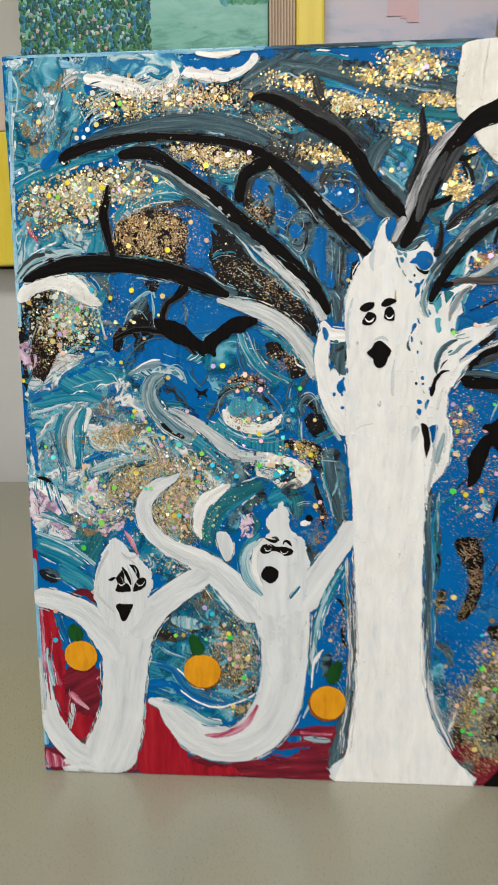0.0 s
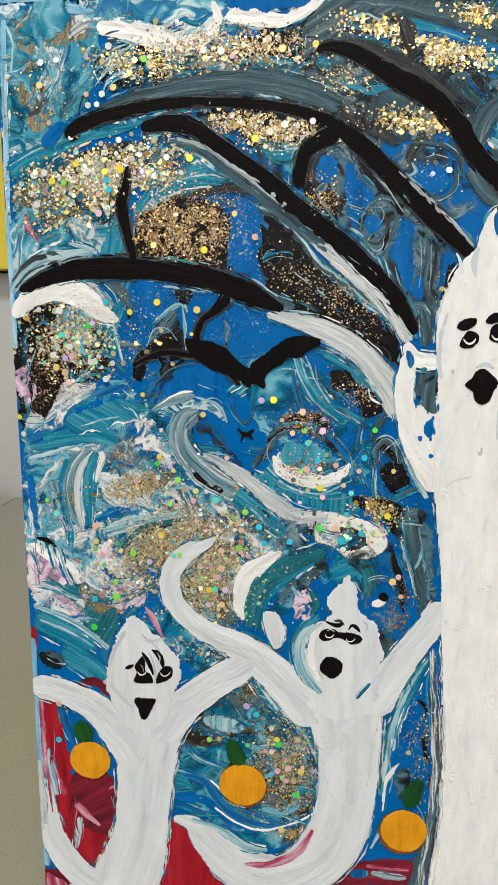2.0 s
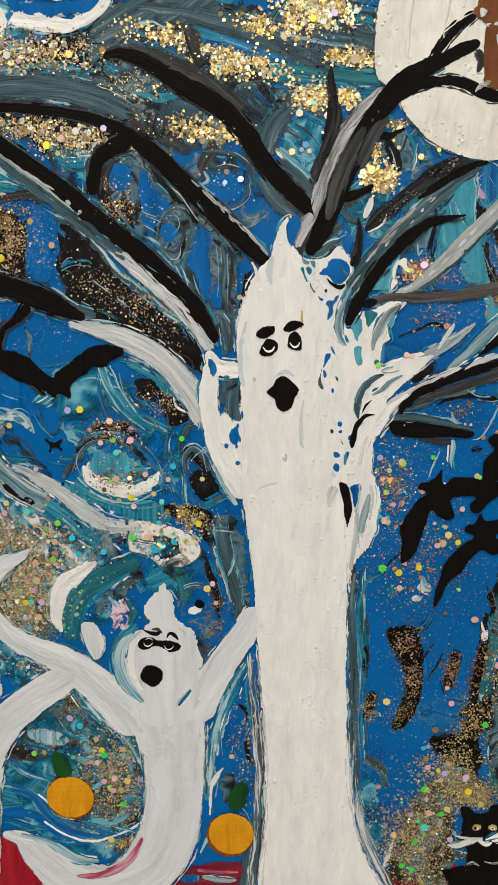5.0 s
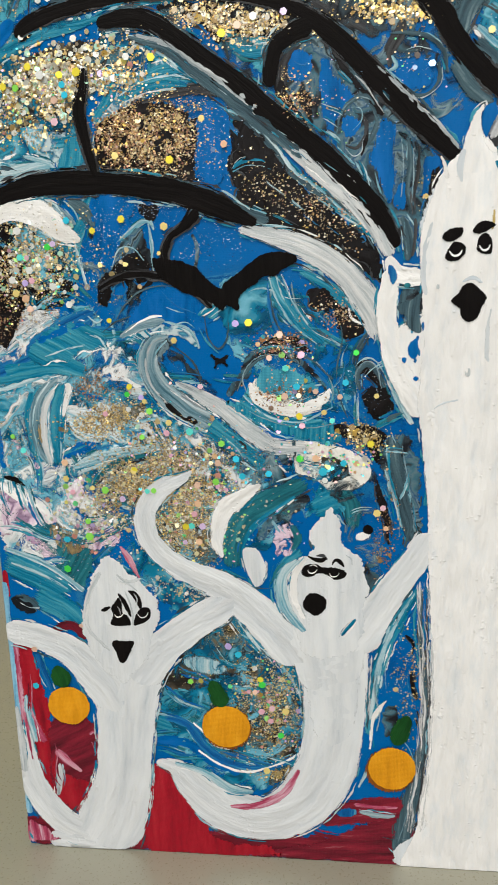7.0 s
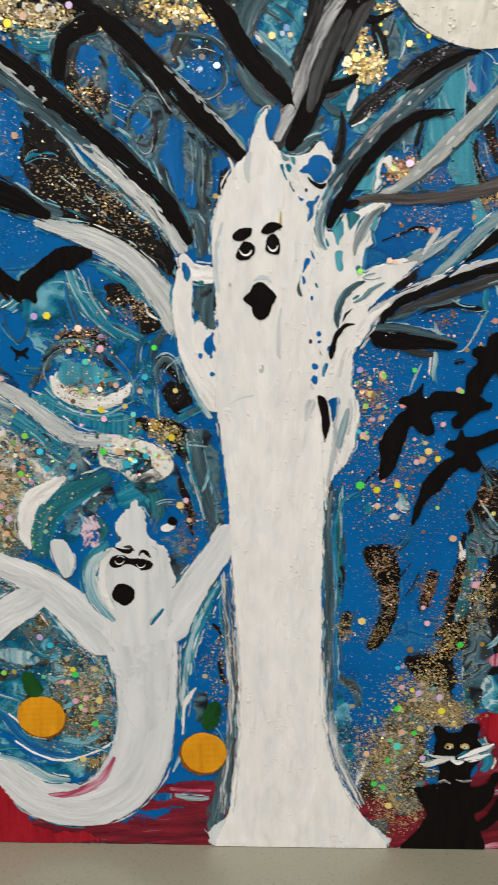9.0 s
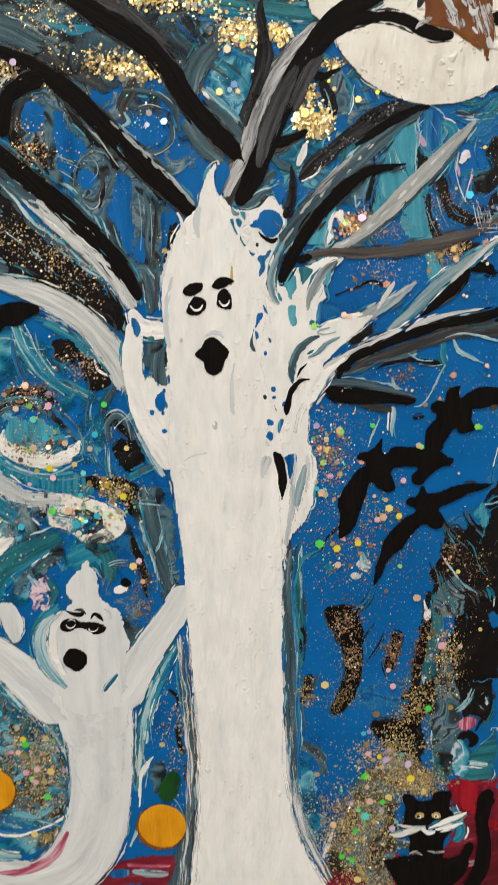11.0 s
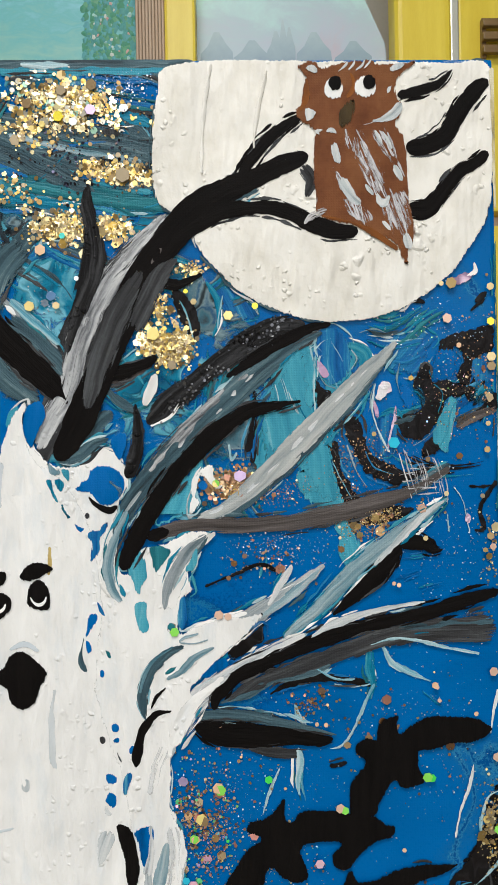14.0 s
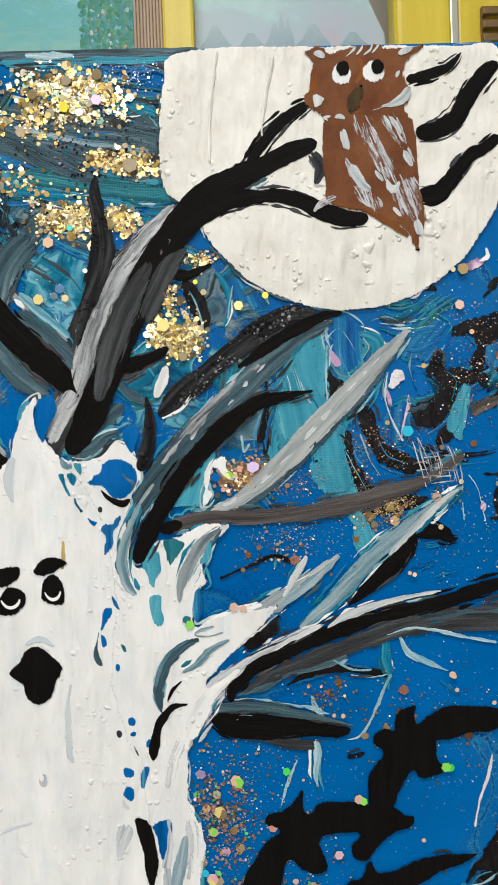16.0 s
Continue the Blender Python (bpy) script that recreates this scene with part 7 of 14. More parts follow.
stroke("brushstroke", "edge_blue", 2.45, [(0.7, 119.0, 2.8), (1.0, 95.2, 2.9), (1.0, 67.9, 2.5), (1.4, 42.1, 2.5), (1.7, 15.3, 2.1)])
stroke("brushstroke", "slate", 2.5, [(5.6, 113.2, 3.3), (11.0, 110.3, 5.6), (14.2, 107.0, 2.8)])
stroke("brushstroke", "mist", 2.6, [(5.0, 111.6, 0.9), (10.2, 108.4, 1.6), (14.7, 108.5, 0.9)])
stroke("brushstroke", "mist", 2.8, [(199.5, 150.8, 0.8), (202.6, 142.2, 1.3), (202.2, 127.9, 0.9)])
stroke("brushstroke", "smoke", 2.5, [(203.5, 79.0, 1.8), (208.0, 75.3, 2.8), (212.5, 71.7, 1.4)])
patch("paint_patch", "night", 2.1, [(253.7, 159.1), (258.9, 160.0), (260.4, 140.3), (255.8, 141.4)], rough=1.0)
patch("paint_patch", "dusk_swirl", 2.5, [(251.1, 139.2), (255.3, 143.5), (260.4, 140.3), (261.4, 128.2), (253.4, 127.0), (249.5, 132.6)], rough=1.5)
patch("paint_patch", "night", 2.2, [(257.3, 128.2), (261.3, 129.3), (264.6, 87.9), (261.8, 90.3), (257.7, 111.2)], rough=1.2)
patch("paint_patch", "dusk_swirl", 2.0, [(249.6, 106.6), (260.1, 107.8), (262.8, 78.3), (256.9, 63.5), (250.4, 78.2)], rough=1.2)
patch("paint_patch", "sea_swirl", 2.4, [(258.5, 77.1), (265.3, 79.5), (266.3, 66.1), (260.1, 64.8)], rough=1.0)
stroke("brushstroke", "mist", 2.5, [(200.0, 70.4, 1.4), (201.9, 55.4, 4.3), (205.7, 40.1, 4.8), (210.6, 27.1, 2.9)])
patch("paint_patch", "teal_torn", 2.4, [(198.9, 70.3), (205.9, 70.4), (213.5, 42.8), (211.8, 27.1), (204.7, 34.9), (200.3, 50.3)], rough=1.5)
patch("paint_patch", "slate", 2.3, [(217.3, 13.8), (226.1, 12.6), (228.9, 0.3), (221.5, -0.6)], turn=80)
patch("paint_patch", "dusk_swirl", 1.9, [(225.2, 32.5), (236.6, 30.1), (238.5, 16.8), (228.2, 16.7)], rough=1.0)
stroke("brushstroke", "amber", 2.7, [(223.0, 31.2, 1.5), (226.4, 26.8, 2.9), (228.9, 20.7, 1.5)])
stroke("brushstroke", "red", 2.2, [(232.0, 31.3, 3.4), (237.7, 30.6, 4.4), (241.2, 29.6, 2.0)])

# black pour beside the far edge
patch("paint_patch", "night", 2.12, [(253.9, 153.9), (258.7, 155.5), (263.2, 152.7), (267.1, 158.6), (271.9, 161.6), (274.2, 150.6), (274.7, 130.3), (269.8, 128.6), (266.4, 122.1), (263.1, 129.6), (259.1, 134.4), (255.5, 140.0), (252.3, 142.2)])
patch("paint_patch", "night", 2.12, [(256.6, 121.3), (263.7, 123.4), (269.9, 124.4), (274.9, 122.8), (275.4, 105.8), (268.6, 102.1), (261.4, 104.1), (256.3, 110.0)])
sprinkle("bronze", 30, (0.11, 0.40), 264.2, 141.7, 9.0, 14.4, 0)
sprinkle("holo", 8, (0.11, 0.40), 264.4, 136.1, 10.9, 21.7, 0, big=3)
drift(('slate', 'smoke', 'teal'), 16, 266.0, 143.5, 8.1, 16.2, heading=80, spread=60, long=(6, 14), wide=(0.3, 0.9), level=2.4)

# black pour under the bats
patch("paint_patch", "night", 2.2, [(252.3, 159.2), (255.5, 160.4), (259.5, 159.9), (262.6, 161.8), (263.7, 159.6), (264.9, 154.9), (266.7, 157.6), (267.7, 163.1), (268.7, 168.0), (272.4, 172.1), (275.6, 173.1), (276.1, 140.9), (249.7, 141.3), (251.5, 151.0), (253.1, 156.2)], rough=1.2)
patch("paint_patch", "night", 2.225, [(275.4, 184.2), (273.0, 182.4), (270.7, 177.0), (267.3, 174.0), (265.7, 170.0), (268.6, 172.1), (272.4, 171.0), (275.6, 169.8)], rough=1.0)
patch("paint_patch", "teal_flat", 2.3, [(264.7, 170.3), (266.6, 168.9), (267.4, 163.7), (266.4, 159.8), (264.8, 161.8), (263.9, 167.0)], rough=1.0)
patch("paint_patch", "teal_flat", 2.31, [(257.7, 153.4), (259.8, 152.5), (262.5, 153.3), (260.9, 151.1), (258.5, 150.9)], rough=1.0)
stroke("brushstroke", "teal", 2.36, [(266.9, 161.5, 0.3), (265.6, 157.7, 0.7), (264.6, 154.6, 0.3)])
stroke("brushstroke", "teal", 2.36, [(267.2, 162.0, 0.1), (269.0, 163.1, 0.5), (270.9, 164.7, 0.2)])
stroke("brushstroke", "pale", 2.4, [(266.3, 168.6, 0.1), (269.4, 171.6, 0.4), (275.3, 172.8, 0.2)])
stroke("brushstroke", "teal", 2.38, [(267.4, 166.1, 0.1), (270.0, 168.3, 0.7), (274.8, 169.6, 0.4)])
stroke("brushstroke", "mist", 2.4, [(269.2, 152.9, 0.1), (271.3, 156.7, 0.7), (273.3, 160.3, 0.2)])
stroke("brushstroke", "blue_streak", 2.36, [(258.1, 159.1, 0.3), (260.8, 158.0, 0.7), (263.5, 157.4, 0.3)])
stroke("brushstroke", "mist", 2.42, [(265.5, 169.2, 0.1), (266.3, 165.3, 0.2), (265.8, 161.5, 0.1)])
stroke("brushstroke", "smoke", 2.36, [(258.2, 177.1, 0.3), (260.6, 177.4, 0.7), (262.7, 176.9, 0.3)])
sprinkle("bronze", 26, (0.14, 0.5), 254.9, 152.3, 3.0, 5.5, 0, level=2.7)

# opaque teal field between the branches
patch("paint_patch", "teal_flat", 2.95, [(232.3, 291.0), (237.0, 291.5), (237.8, 284.7), (238.7, 278.5), (236.9, 274.8), (231.8, 270.3), (228.0, 269.7), (226.3, 274.2), (228.0, 280.6), (229.7, 285.7)], turn=-8)
drift(('teal', 'pale'), 16, 233.0, 280.5, 5.0, 9.3, heading=105, spread=40, long=(5, 14), wide=(0.12, 0.4), level=3.05)

# black pour over the long limb and its glitter
patch("brushstroke", "night", 2.9, [(96.2, 281.3), (106.1, 274.9), (114.2, 263.5), (126.2, 251.6), (140.3, 237.7), (142.5, 229.7), (134.4, 237.7), (122.3, 248.1), (110.2, 257.7), (100.2, 267.7)])
sprinkle("bronze", 60, (0.11, 0.40), 117.9, 286.3, 7.7, 6.9, 0, level=4.4)
sprinkle("gold", 26, (0.11, 0.40), 117.9, 286.3, 7.7, 6.9, 0, level=4.4)
sprinkle("frost", 10, (0.07, 0.21), 129.5, 286.0, 11.4, 11.4, 0, level=4.4)
drift(('teal', 'pale', 'slate'), 26, 139.5, 270.7, 13.4, 21.1, heading=115, spread=50, long=(6, 18), wide=(0.2, 0.6), level=4.3)
drift(('pale', 'teal', 'smoke'), 24, 114.2, 261.6, 17.7, 15.7, heading=-40, spread=40, long=(6, 16), wide=(0.15, 0.5), level=3.2)

# glitter in the ground
sprinkle("gold", 42, (0.14, 0.42), 111.4, 256.2, 23.7, 10.9, -40)
sprinkle("taupe", 30, (0.18, 0.4), 118.8, 252.4, 21.8, 9.1, -40)
sprinkle("gold", 130, (0.08, 0.26), 65.6, 272.4, 14.7, 14.7, 0)
sprinkle("taupe", 70, (0.18, 0.42), 72.8, 116.8, 12.3, 4.9, 0)
sprinkle("confetti", 9, (0.34, 0.90), 72.8, 116.8, 12.3, 4.9, 0)
sprinkle("frost", 60, (0.12, 0.35), 205.5, 47.8, 5.7, 19.2, 0)
sprinkle("taupe", 24, (0.2, 0.42), 255.2, 115.8, 3.1, 10.9, 0)
sprinkle("holo", 14, (0.2, 0.45), 255.2, 115.8, 3.5, 13.1, 0)
sprinkle("gold", 714, (0.17, 0.66), 35.3, 295.1, 26.3, 10.4, 10, big=20)
sprinkle("unlit", 170, (0.07, 0.21), 35.3, 295.1, 26.3, 10.4, 10, level=4.0)
sprinkle("frost", 130, (0.07, 0.21), 35.3, 295.1, 26.3, 10.4, 10, level=4.2)
sprinkle("unlit", 90, (0.07, 0.21), 21.2, 327.3, 14.8, 17.2, 0, level=3.6)
sprinkle("unlit", 110, (0.07, 0.21), 84.9, 336.5, 23.7, 5.9, -2, level=4.0)
sprinkle("frost", 70, (0.07, 0.21), 84.9, 336.5, 23.7, 5.9, -2, level=4.2)
sprinkle("unlit", 110, (0.07, 0.21), 96.4, 310.1, 21.9, 5.7, -6, level=4.0)
sprinkle("unlit", 150, (0.07, 0.21), 22.4, 238.1, 16.1, 16.1, 0, level=4.0)
sprinkle("frost", 110, (0.07, 0.21), 22.4, 238.1, 16.1, 16.1, 0, level=4.2)
sprinkle("unlit", 150, (0.07, 0.21), 69.1, 161.3, 20.3, 15.0, -20, level=4.0)
sprinkle("frost", 120, (0.07, 0.21), 74.2, 152.5, 17.8, 17.8, 0, level=4.2)
sprinkle("unlit", 100, (0.07, 0.21), 48.5, 168.0, 14.3, 17.8, 0, level=4.0)
sprinkle("frost", 80, (0.07, 0.21), 48.5, 168.0, 14.3, 17.8, 0, level=4.2)
sprinkle("unlit", 90, (0.07, 0.21), 103.8, 70.0, 14.4, 19.2, 0, level=4.0)
sprinkle("frost", 70, (0.07, 0.21), 103.8, 70.0, 14.4, 19.2, 0, level=4.2)
sprinkle("unlit", 90, (0.07, 0.21), 185.0, 345.8, 11.0, 4.3, -8, level=4.0)
sprinkle("holo", 90, (0.17, 0.66), 32.7, 292.1, 25.6, 9.6, 10, big=22)
sprinkle("frost", 88, (0.07, 0.21), 22.9, 328.7, 17.9, 20.2, 0)
sprinkle("gold", 102, (0.11, 0.40), 16.1, 324.5, 10.2, 11.8, 0)
sprinkle("gold", 561, (0.11, 0.40), 52.2, 332.4, 16.0, 5.3, -5, big=8)
sprinkle("gold", 420, (0.11, 0.40), 84.9, 336.5, 23.7, 5.9, -2, big=12)
sprinkle("bronze", 160, (0.11, 0.40), 82.6, 336.6, 23.7, 5.9, -2)
sprinkle("gold", 480, (0.11, 0.40), 96.4, 310.1, 21.9, 5.7, -6, big=12)
sprinkle("bronze", 200, (0.07, 0.21), 96.4, 310.1, 21.9, 5.7, -6)
sprinkle("gold", 420, (0.07, 0.21), 70.7, 284.1, 15.0, 6.3, 0, big=4)
sprinkle("gold", 120, (0.11, 0.40), 60.5, 297.3, 7.0, 5.5, 0, big=5)
sprinkle("gold", 80, (0.07, 0.21), 111.9, 290.4, 4.6, 3.8, 0)
sprinkle("gold", 330, (0.08, 0.30), 69.7, 275.0, 15.1, 10.3, 0, big=8)
sprinkle("bronze", 200, (0.07, 0.21), 69.7, 275.0, 15.1, 10.3, 0)
sprinkle("frost", 66, (0.07, 0.21), 89.0, 272.3, 7.1, 11.0, 0, big=1)
sprinkle("bronze", 60, (0.07, 0.21), 107.4, 259.5, 11.8, 7.9, -25)
sprinkle("taupe", 34, (0.2, 0.42), 107.4, 259.5, 11.0, 7.1, -25)
sprinkle("frost", 99, (0.07, 0.21), 66.8, 255.5, 12.2, 4.9, 0)
sprinkle("frost", 66, (0.07, 0.21), 85.5, 242.5, 13.0, 8.1, 0)
sprinkle("unlit", 30, (0.07, 0.21), 91.2, 239.2, 10.5, 8.9, 0)
sprinkle("bronze", 90, (0.11, 0.40), 110.1, 207.4, 9.9, 5.8, 0, big=4)
sprinkle("holo", 40, (0.11, 0.40), 110.1, 205.7, 9.9, 5.0, 0, big=5)
sprinkle("gold", 620, (0.11, 0.40), 22.4, 238.1, 16.1, 16.1, 0, big=10)
sprinkle("holo", 70, (0.17, 0.66), 23.2, 235.6, 14.5, 12.8, 0, big=14)
sprinkle("bronze", 280, (0.07, 0.21), 8.3, 221.4, 7.8, 16.5, 0)
sprinkle("gold", 150, (0.11, 0.40), 23.7, 280.1, 16.3, 4.9, 0, big=4)
sprinkle("frost", 71, (0.07, 0.21), 44.0, 238.0, 7.5, 13.4, 0)
sprinkle("frost", 77, (0.07, 0.21), 52.8, 249.3, 6.6, 8.2, 0)
sprinkle("gold", 40, (0.11, 0.40), 51.5, 234.6, 9.2, 16.7, 0, big=5)
sprinkle("gold", 510, (0.11, 0.40), 45.5, 182.1, 13.2, 5.3, 15, big=6)
sprinkle("bronze", 160, (0.11, 0.40), 42.4, 194.3, 8.7, 5.2, 0)
sprinkle("gold", 714, (0.11, 0.40), 52.6, 155.5, 12.6, 9.9, 30, big=8)
sprinkle("holo", 90, (0.11, 0.40), 37.1, 147.7, 20.1, 16.4, 0, big=22)
sprinkle("bronze", 200, (0.07, 0.21), 40.3, 138.6, 11.0, 8.3, 0)
sprinkle("unlit", 90, (0.07, 0.21), 42.3, 143.3, 10.1, 10.1, 0)
sprinkle("gold", 136, (0.07, 0.21), 12.0, 175.3, 8.2, 10.9, 0)
sprinkle("frost", 55, (0.07, 0.21), 27.1, 127.8, 11.2, 11.2, 0)
sprinkle("unlit", 40, (0.07, 0.21), 6.8, 147.7, 6.5, 6.5, 0)
sprinkle("gold", 1190, (0.11, 0.40), 69.1, 161.3, 20.3, 15.0, -20, big=12)
sprinkle("gold", 850, (0.11, 0.40), 74.0, 143.4, 13.4, 13.4, 0, big=10)
sprinkle("bronze", 260, (0.07, 0.21), 80.5, 168.7, 14.8, 10.5, -20)
sprinkle("holo", 230, (0.17, 0.66), 77.7, 156.2, 24.7, 23.0, 0, big=34)
sprinkle("unlit", 130, (0.07, 0.21), 78.5, 150.8, 15.1, 16.9, 0)
sprinkle("unlit", 50, (0.07, 0.21), 102.7, 168.3, 14.6, 5.2, 0)
sprinkle("bronze", 140, (0.11, 0.40), 111.0, 190.0, 10.1, 5.0, 0, big=6)
sprinkle("holo", 40, (0.11, 0.40), 113.5, 186.6, 10.1, 12.6, 0, big=9)
sprinkle("bronze", 90, (0.07, 0.21), 99.3, 168.2, 15.5, 5.2, -10)
sprinkle("gold", 180, (0.11, 0.40), 138.0, 174.9, 8.7, 5.2, -20, big=8)
sprinkle("holo", 50, (0.17, 0.66), 127.9, 167.5, 12.3, 7.0, 0, big=9)
sprinkle("bronze", 130, (0.11, 0.40), 146.7, 138.1, 4.5, 15.2, 0, big=3)
sprinkle("frost", 88, (0.07, 0.21), 136.0, 192.3, 13.7, 11.9, 0)
sprinkle("unlit", 60, (0.07, 0.21), 144.3, 131.5, 8.1, 9.9, 0)
sprinkle("gold", 330, (0.17, 0.66), 156.5, 330.9, 13.9, 4.4, -10, big=14)
sprinkle("gold", 130, (0.17, 0.66), 131.2, 340.8, 11.1, 3.0, -10, big=6)
sprinkle("gold", 180, (0.17, 0.66), 146.5, 310.3, 12.8, 3.8, -8, big=6)
sprinkle("frost", 88, (0.07, 0.21), 133.1, 325.6, 18.0, 8.3, 0)
sprinkle("gold", 110, (0.11, 0.40), 123.0, 325.3, 9.8, 6.8, 0)
sprinkle("gold", 170, (0.17, 0.66), 169.4, 341.5, 10.8, 2.9, -10, big=8)
sprinkle("frost", 33, (0.07, 0.21), 154.7, 295.1, 6.1, 6.1, 0, big=3)
sprinkle("bronze", 90, (0.11, 0.40), 126.6, 250.4, 14.6, 8.9, -30)
sprinkle("taupe", 40, (0.2, 0.45), 126.6, 250.4, 13.8, 8.1, -30)
sprinkle("gold", 60, (0.07, 0.21), 126.6, 250.4, 14.6, 8.9, -30)
sprinkle("bronze", 60, (0.11, 0.40), 128.8, 219.0, 9.2, 6.7, -35)
sprinkle("taupe", 24, (0.2, 0.45), 130.5, 217.4, 7.5, 4.2, -35)
sprinkle("frost", 27, (0.07, 0.21), 140.5, 275.4, 11.8, 6.3, 0)
sprinkle("gold", 30, (0.11, 0.40), 160.1, 255.5, 3.9, 7.1, 0, big=2)
sprinkle("gold", 714, (0.11, 0.40), 103.8, 70.0, 14.4, 19.2, 0, big=5)
sprinkle("holo", 90, (0.17, 0.66), 103.8, 70.0, 14.4, 18.2, 0, big=15)
sprinkle("unlit", 150, (0.07, 0.21), 98.4, 86.5, 16.1, 18.9, 0)
sprinkle("gold", 289, (0.07, 0.21), 84.8, 100.4, 13.2, 5.7, 0)
sprinkle("holo", 20, (0.11, 0.40), 74.4, 81.1, 8.7, 3.9, 0, big=2)
sprinkle("gold", 153, (0.11, 0.40), 105.8, 39.5, 7.9, 2.9, 0, big=2)
sprinkle("gold", 150, (0.11, 0.40), 156.2, 79.7, 5.7, 21.0, 0, big=2)
sprinkle("frost", 49, (0.07, 0.21), 155.2, 83.7, 5.7, 19.0, 0)
sprinkle("unlit", 20, (0.07, 0.21), 24.8, 102.2, 5.9, 3.9, 0)
sprinkle("gold", 430, (0.17, 0.66), 185.0, 345.8, 11.0, 4.3, -8, big=16)
sprinkle("frost", 88, (0.07, 0.21), 195.7, 350.0, 9.6, 2.9, 0)
sprinkle("gold", 170, (0.17, 0.66), 196.2, 331.2, 6.8, 2.4, -8, big=8)
sprinkle("gold", 210, (0.17, 0.66), 183.3, 319.3, 5.8, 3.4, 0, big=7)
sprinkle("gold", 130, (0.17, 0.66), 194.4, 319.1, 3.9, 2.4, 0, big=5)
sprinkle("gold", 60, (0.17, 0.66), 177.3, 326.1, 2.9, 2.9, 0, big=3)
sprinkle("unlit", 120, (0.11, 0.40), 188.1, 335.1, 15.9, 9.6, 0)
sprinkle("gold", 220, (0.17, 0.66), 204.4, 293.8, 4.9, 4.4, -20, big=12)
sprinkle("frost", 33, (0.07, 0.21), 180.0, 303.5, 3.9, 3.9, 0, big=3)
sprinkle("gold", 70, (0.11, 0.40), 204.1, 301.6, 3.4, 2.9, 0)
sprinkle("gold", 150, (0.17, 0.66), 207.3, 292.8, 3.9, 4.4, 0, big=10)
sprinkle("gold", 50, (0.11, 0.40), 211.2, 309.8, 2.9, 1.9, 0, big=2)
sprinkle("bronze", 170, (0.17, 0.66), 220.3, 262.2, 5.4, 3.4, 0, big=8)
sprinkle("gold", 60, (0.11, 0.40), 222.2, 261.6, 3.9, 2.5, 0, big=2)
sprinkle("frost", 104, (0.07, 0.21), 230.8, 248.1, 10.9, 4.9, 0)
sprinkle("bronze", 40, (0.11, 0.40), 226.8, 245.7, 8.9, 4.4, 0, big=2)
sprinkle("bronze", 70, (0.07, 0.21), 231.1, 259.9, 5.9, 3.0, 20)
sprinkle("gold", 150, (0.07, 0.21), 251.4, 254.4, 9.5, 3.5, 10, big=4)
sprinkle("bronze", 70, (0.11, 0.40), 252.9, 253.8, 9.5, 4.0, 10, big=4)
sprinkle("frost", 104, (0.07, 0.21), 266.3, 244.5, 13.1, 16.6, 0)
sprinkle("gold", 30, (0.11, 0.40), 277.4, 245.6, 2.5, 15.1, 0, big=6)
sprinkle("bronze", 110, (0.07, 0.21), 249.7, 269.0, 9.5, 6.5, 0)
sprinkle("bronze", 90, (0.07, 0.21), 270.1, 283.0, 9.5, 11.5, 0)
sprinkle("bronze", 40, (0.11, 0.40), 274.6, 282.9, 5.5, 13.5, 0, big=3)
sprinkle("frost", 71, (0.07, 0.21), 263.8, 296.0, 12.5, 8.0, 0)
sprinkle("frost", 110, (0.07, 0.21), 260.8, 202.4, 17.7, 16.2, 0)
sprinkle("bronze", 60, (0.11, 0.40), 254.9, 205.1, 13.7, 11.8, 0, big=6)
sprinkle("gold", 80, (0.11, 0.40), 276.2, 184.5, 2.5, 9.4, 0, big=6)
sprinkle("bronze", 220, (0.11, 0.40), 211.8, 187.9, 6.3, 11.1, 0, big=4)
sprinkle("holo", 50, (0.11, 0.40), 211.3, 188.9, 6.3, 12.5, 0, big=6)
sprinkle("frost", 110, (0.07, 0.21), 218.2, 195.4, 15.5, 15.9, 0)
sprinkle("bronze", 40, (0.11, 0.40), 235.5, 213.1, 5.3, 3.4, 0, big=1)
sprinkle("bronze", 420, (0.11, 0.40), 226.1, 159.2, 19.8, 23.1, 0, big=10)
sprinkle("holo", 120, (0.11, 0.40), 221.0, 164.2, 16.4, 21.3, 0, big=12)
sprinkle("frost", 181, (0.07, 0.21), 229.3, 159.2, 27.2, 27.2, 0)
sprinkle("bronze", 130, (0.07, 0.21), 259.5, 145.7, 9.2, 11.8, 0)
sprinkle("bronze", 110, (0.11, 0.40), 218.3, 125.2, 5.6, 8.0, 0)
sprinkle("taupe", 26, (0.18, 0.36), 218.3, 125.2, 4.8, 7.2, 0)
sprinkle("bronze", 110, (0.11, 0.40), 221.2, 111.0, 3.7, 11.4, 0)
sprinkle("taupe", 26, (0.18, 0.36), 221.2, 111.0, 3.3, 10.6, 0)
sprinkle("gold", 160, (0.07, 0.21), 217.5, 95.6, 5.0, 6.6, 0)
sprinkle("bronze", 110, (0.11, 0.40), 235.5, 114.5, 3.2, 8.1, 0, big=3)
sprinkle("bronze", 160, (0.11, 0.40), 246.3, 116.2, 4.0, 19.4, -15, big=3)
sprinkle("gold", 330, (0.11, 0.40), 243.9, 90.5, 6.7, 16.7, -20, big=4)
sprinkle("gold", 420, (0.11, 0.40), 238.5, 72.7, 14.5, 9.4, 0, big=8)
sprinkle("holo", 60, (0.11, 0.40), 233.6, 74.5, 15.3, 9.4, 0, big=9)
sprinkle("gold", 190, (0.11, 0.40), 255.9, 111.2, 5.7, 13.8, 0, big=5)
sprinkle("bronze", 140, (0.07, 0.21), 225.4, 112.7, 24.3, 26.8, 0)
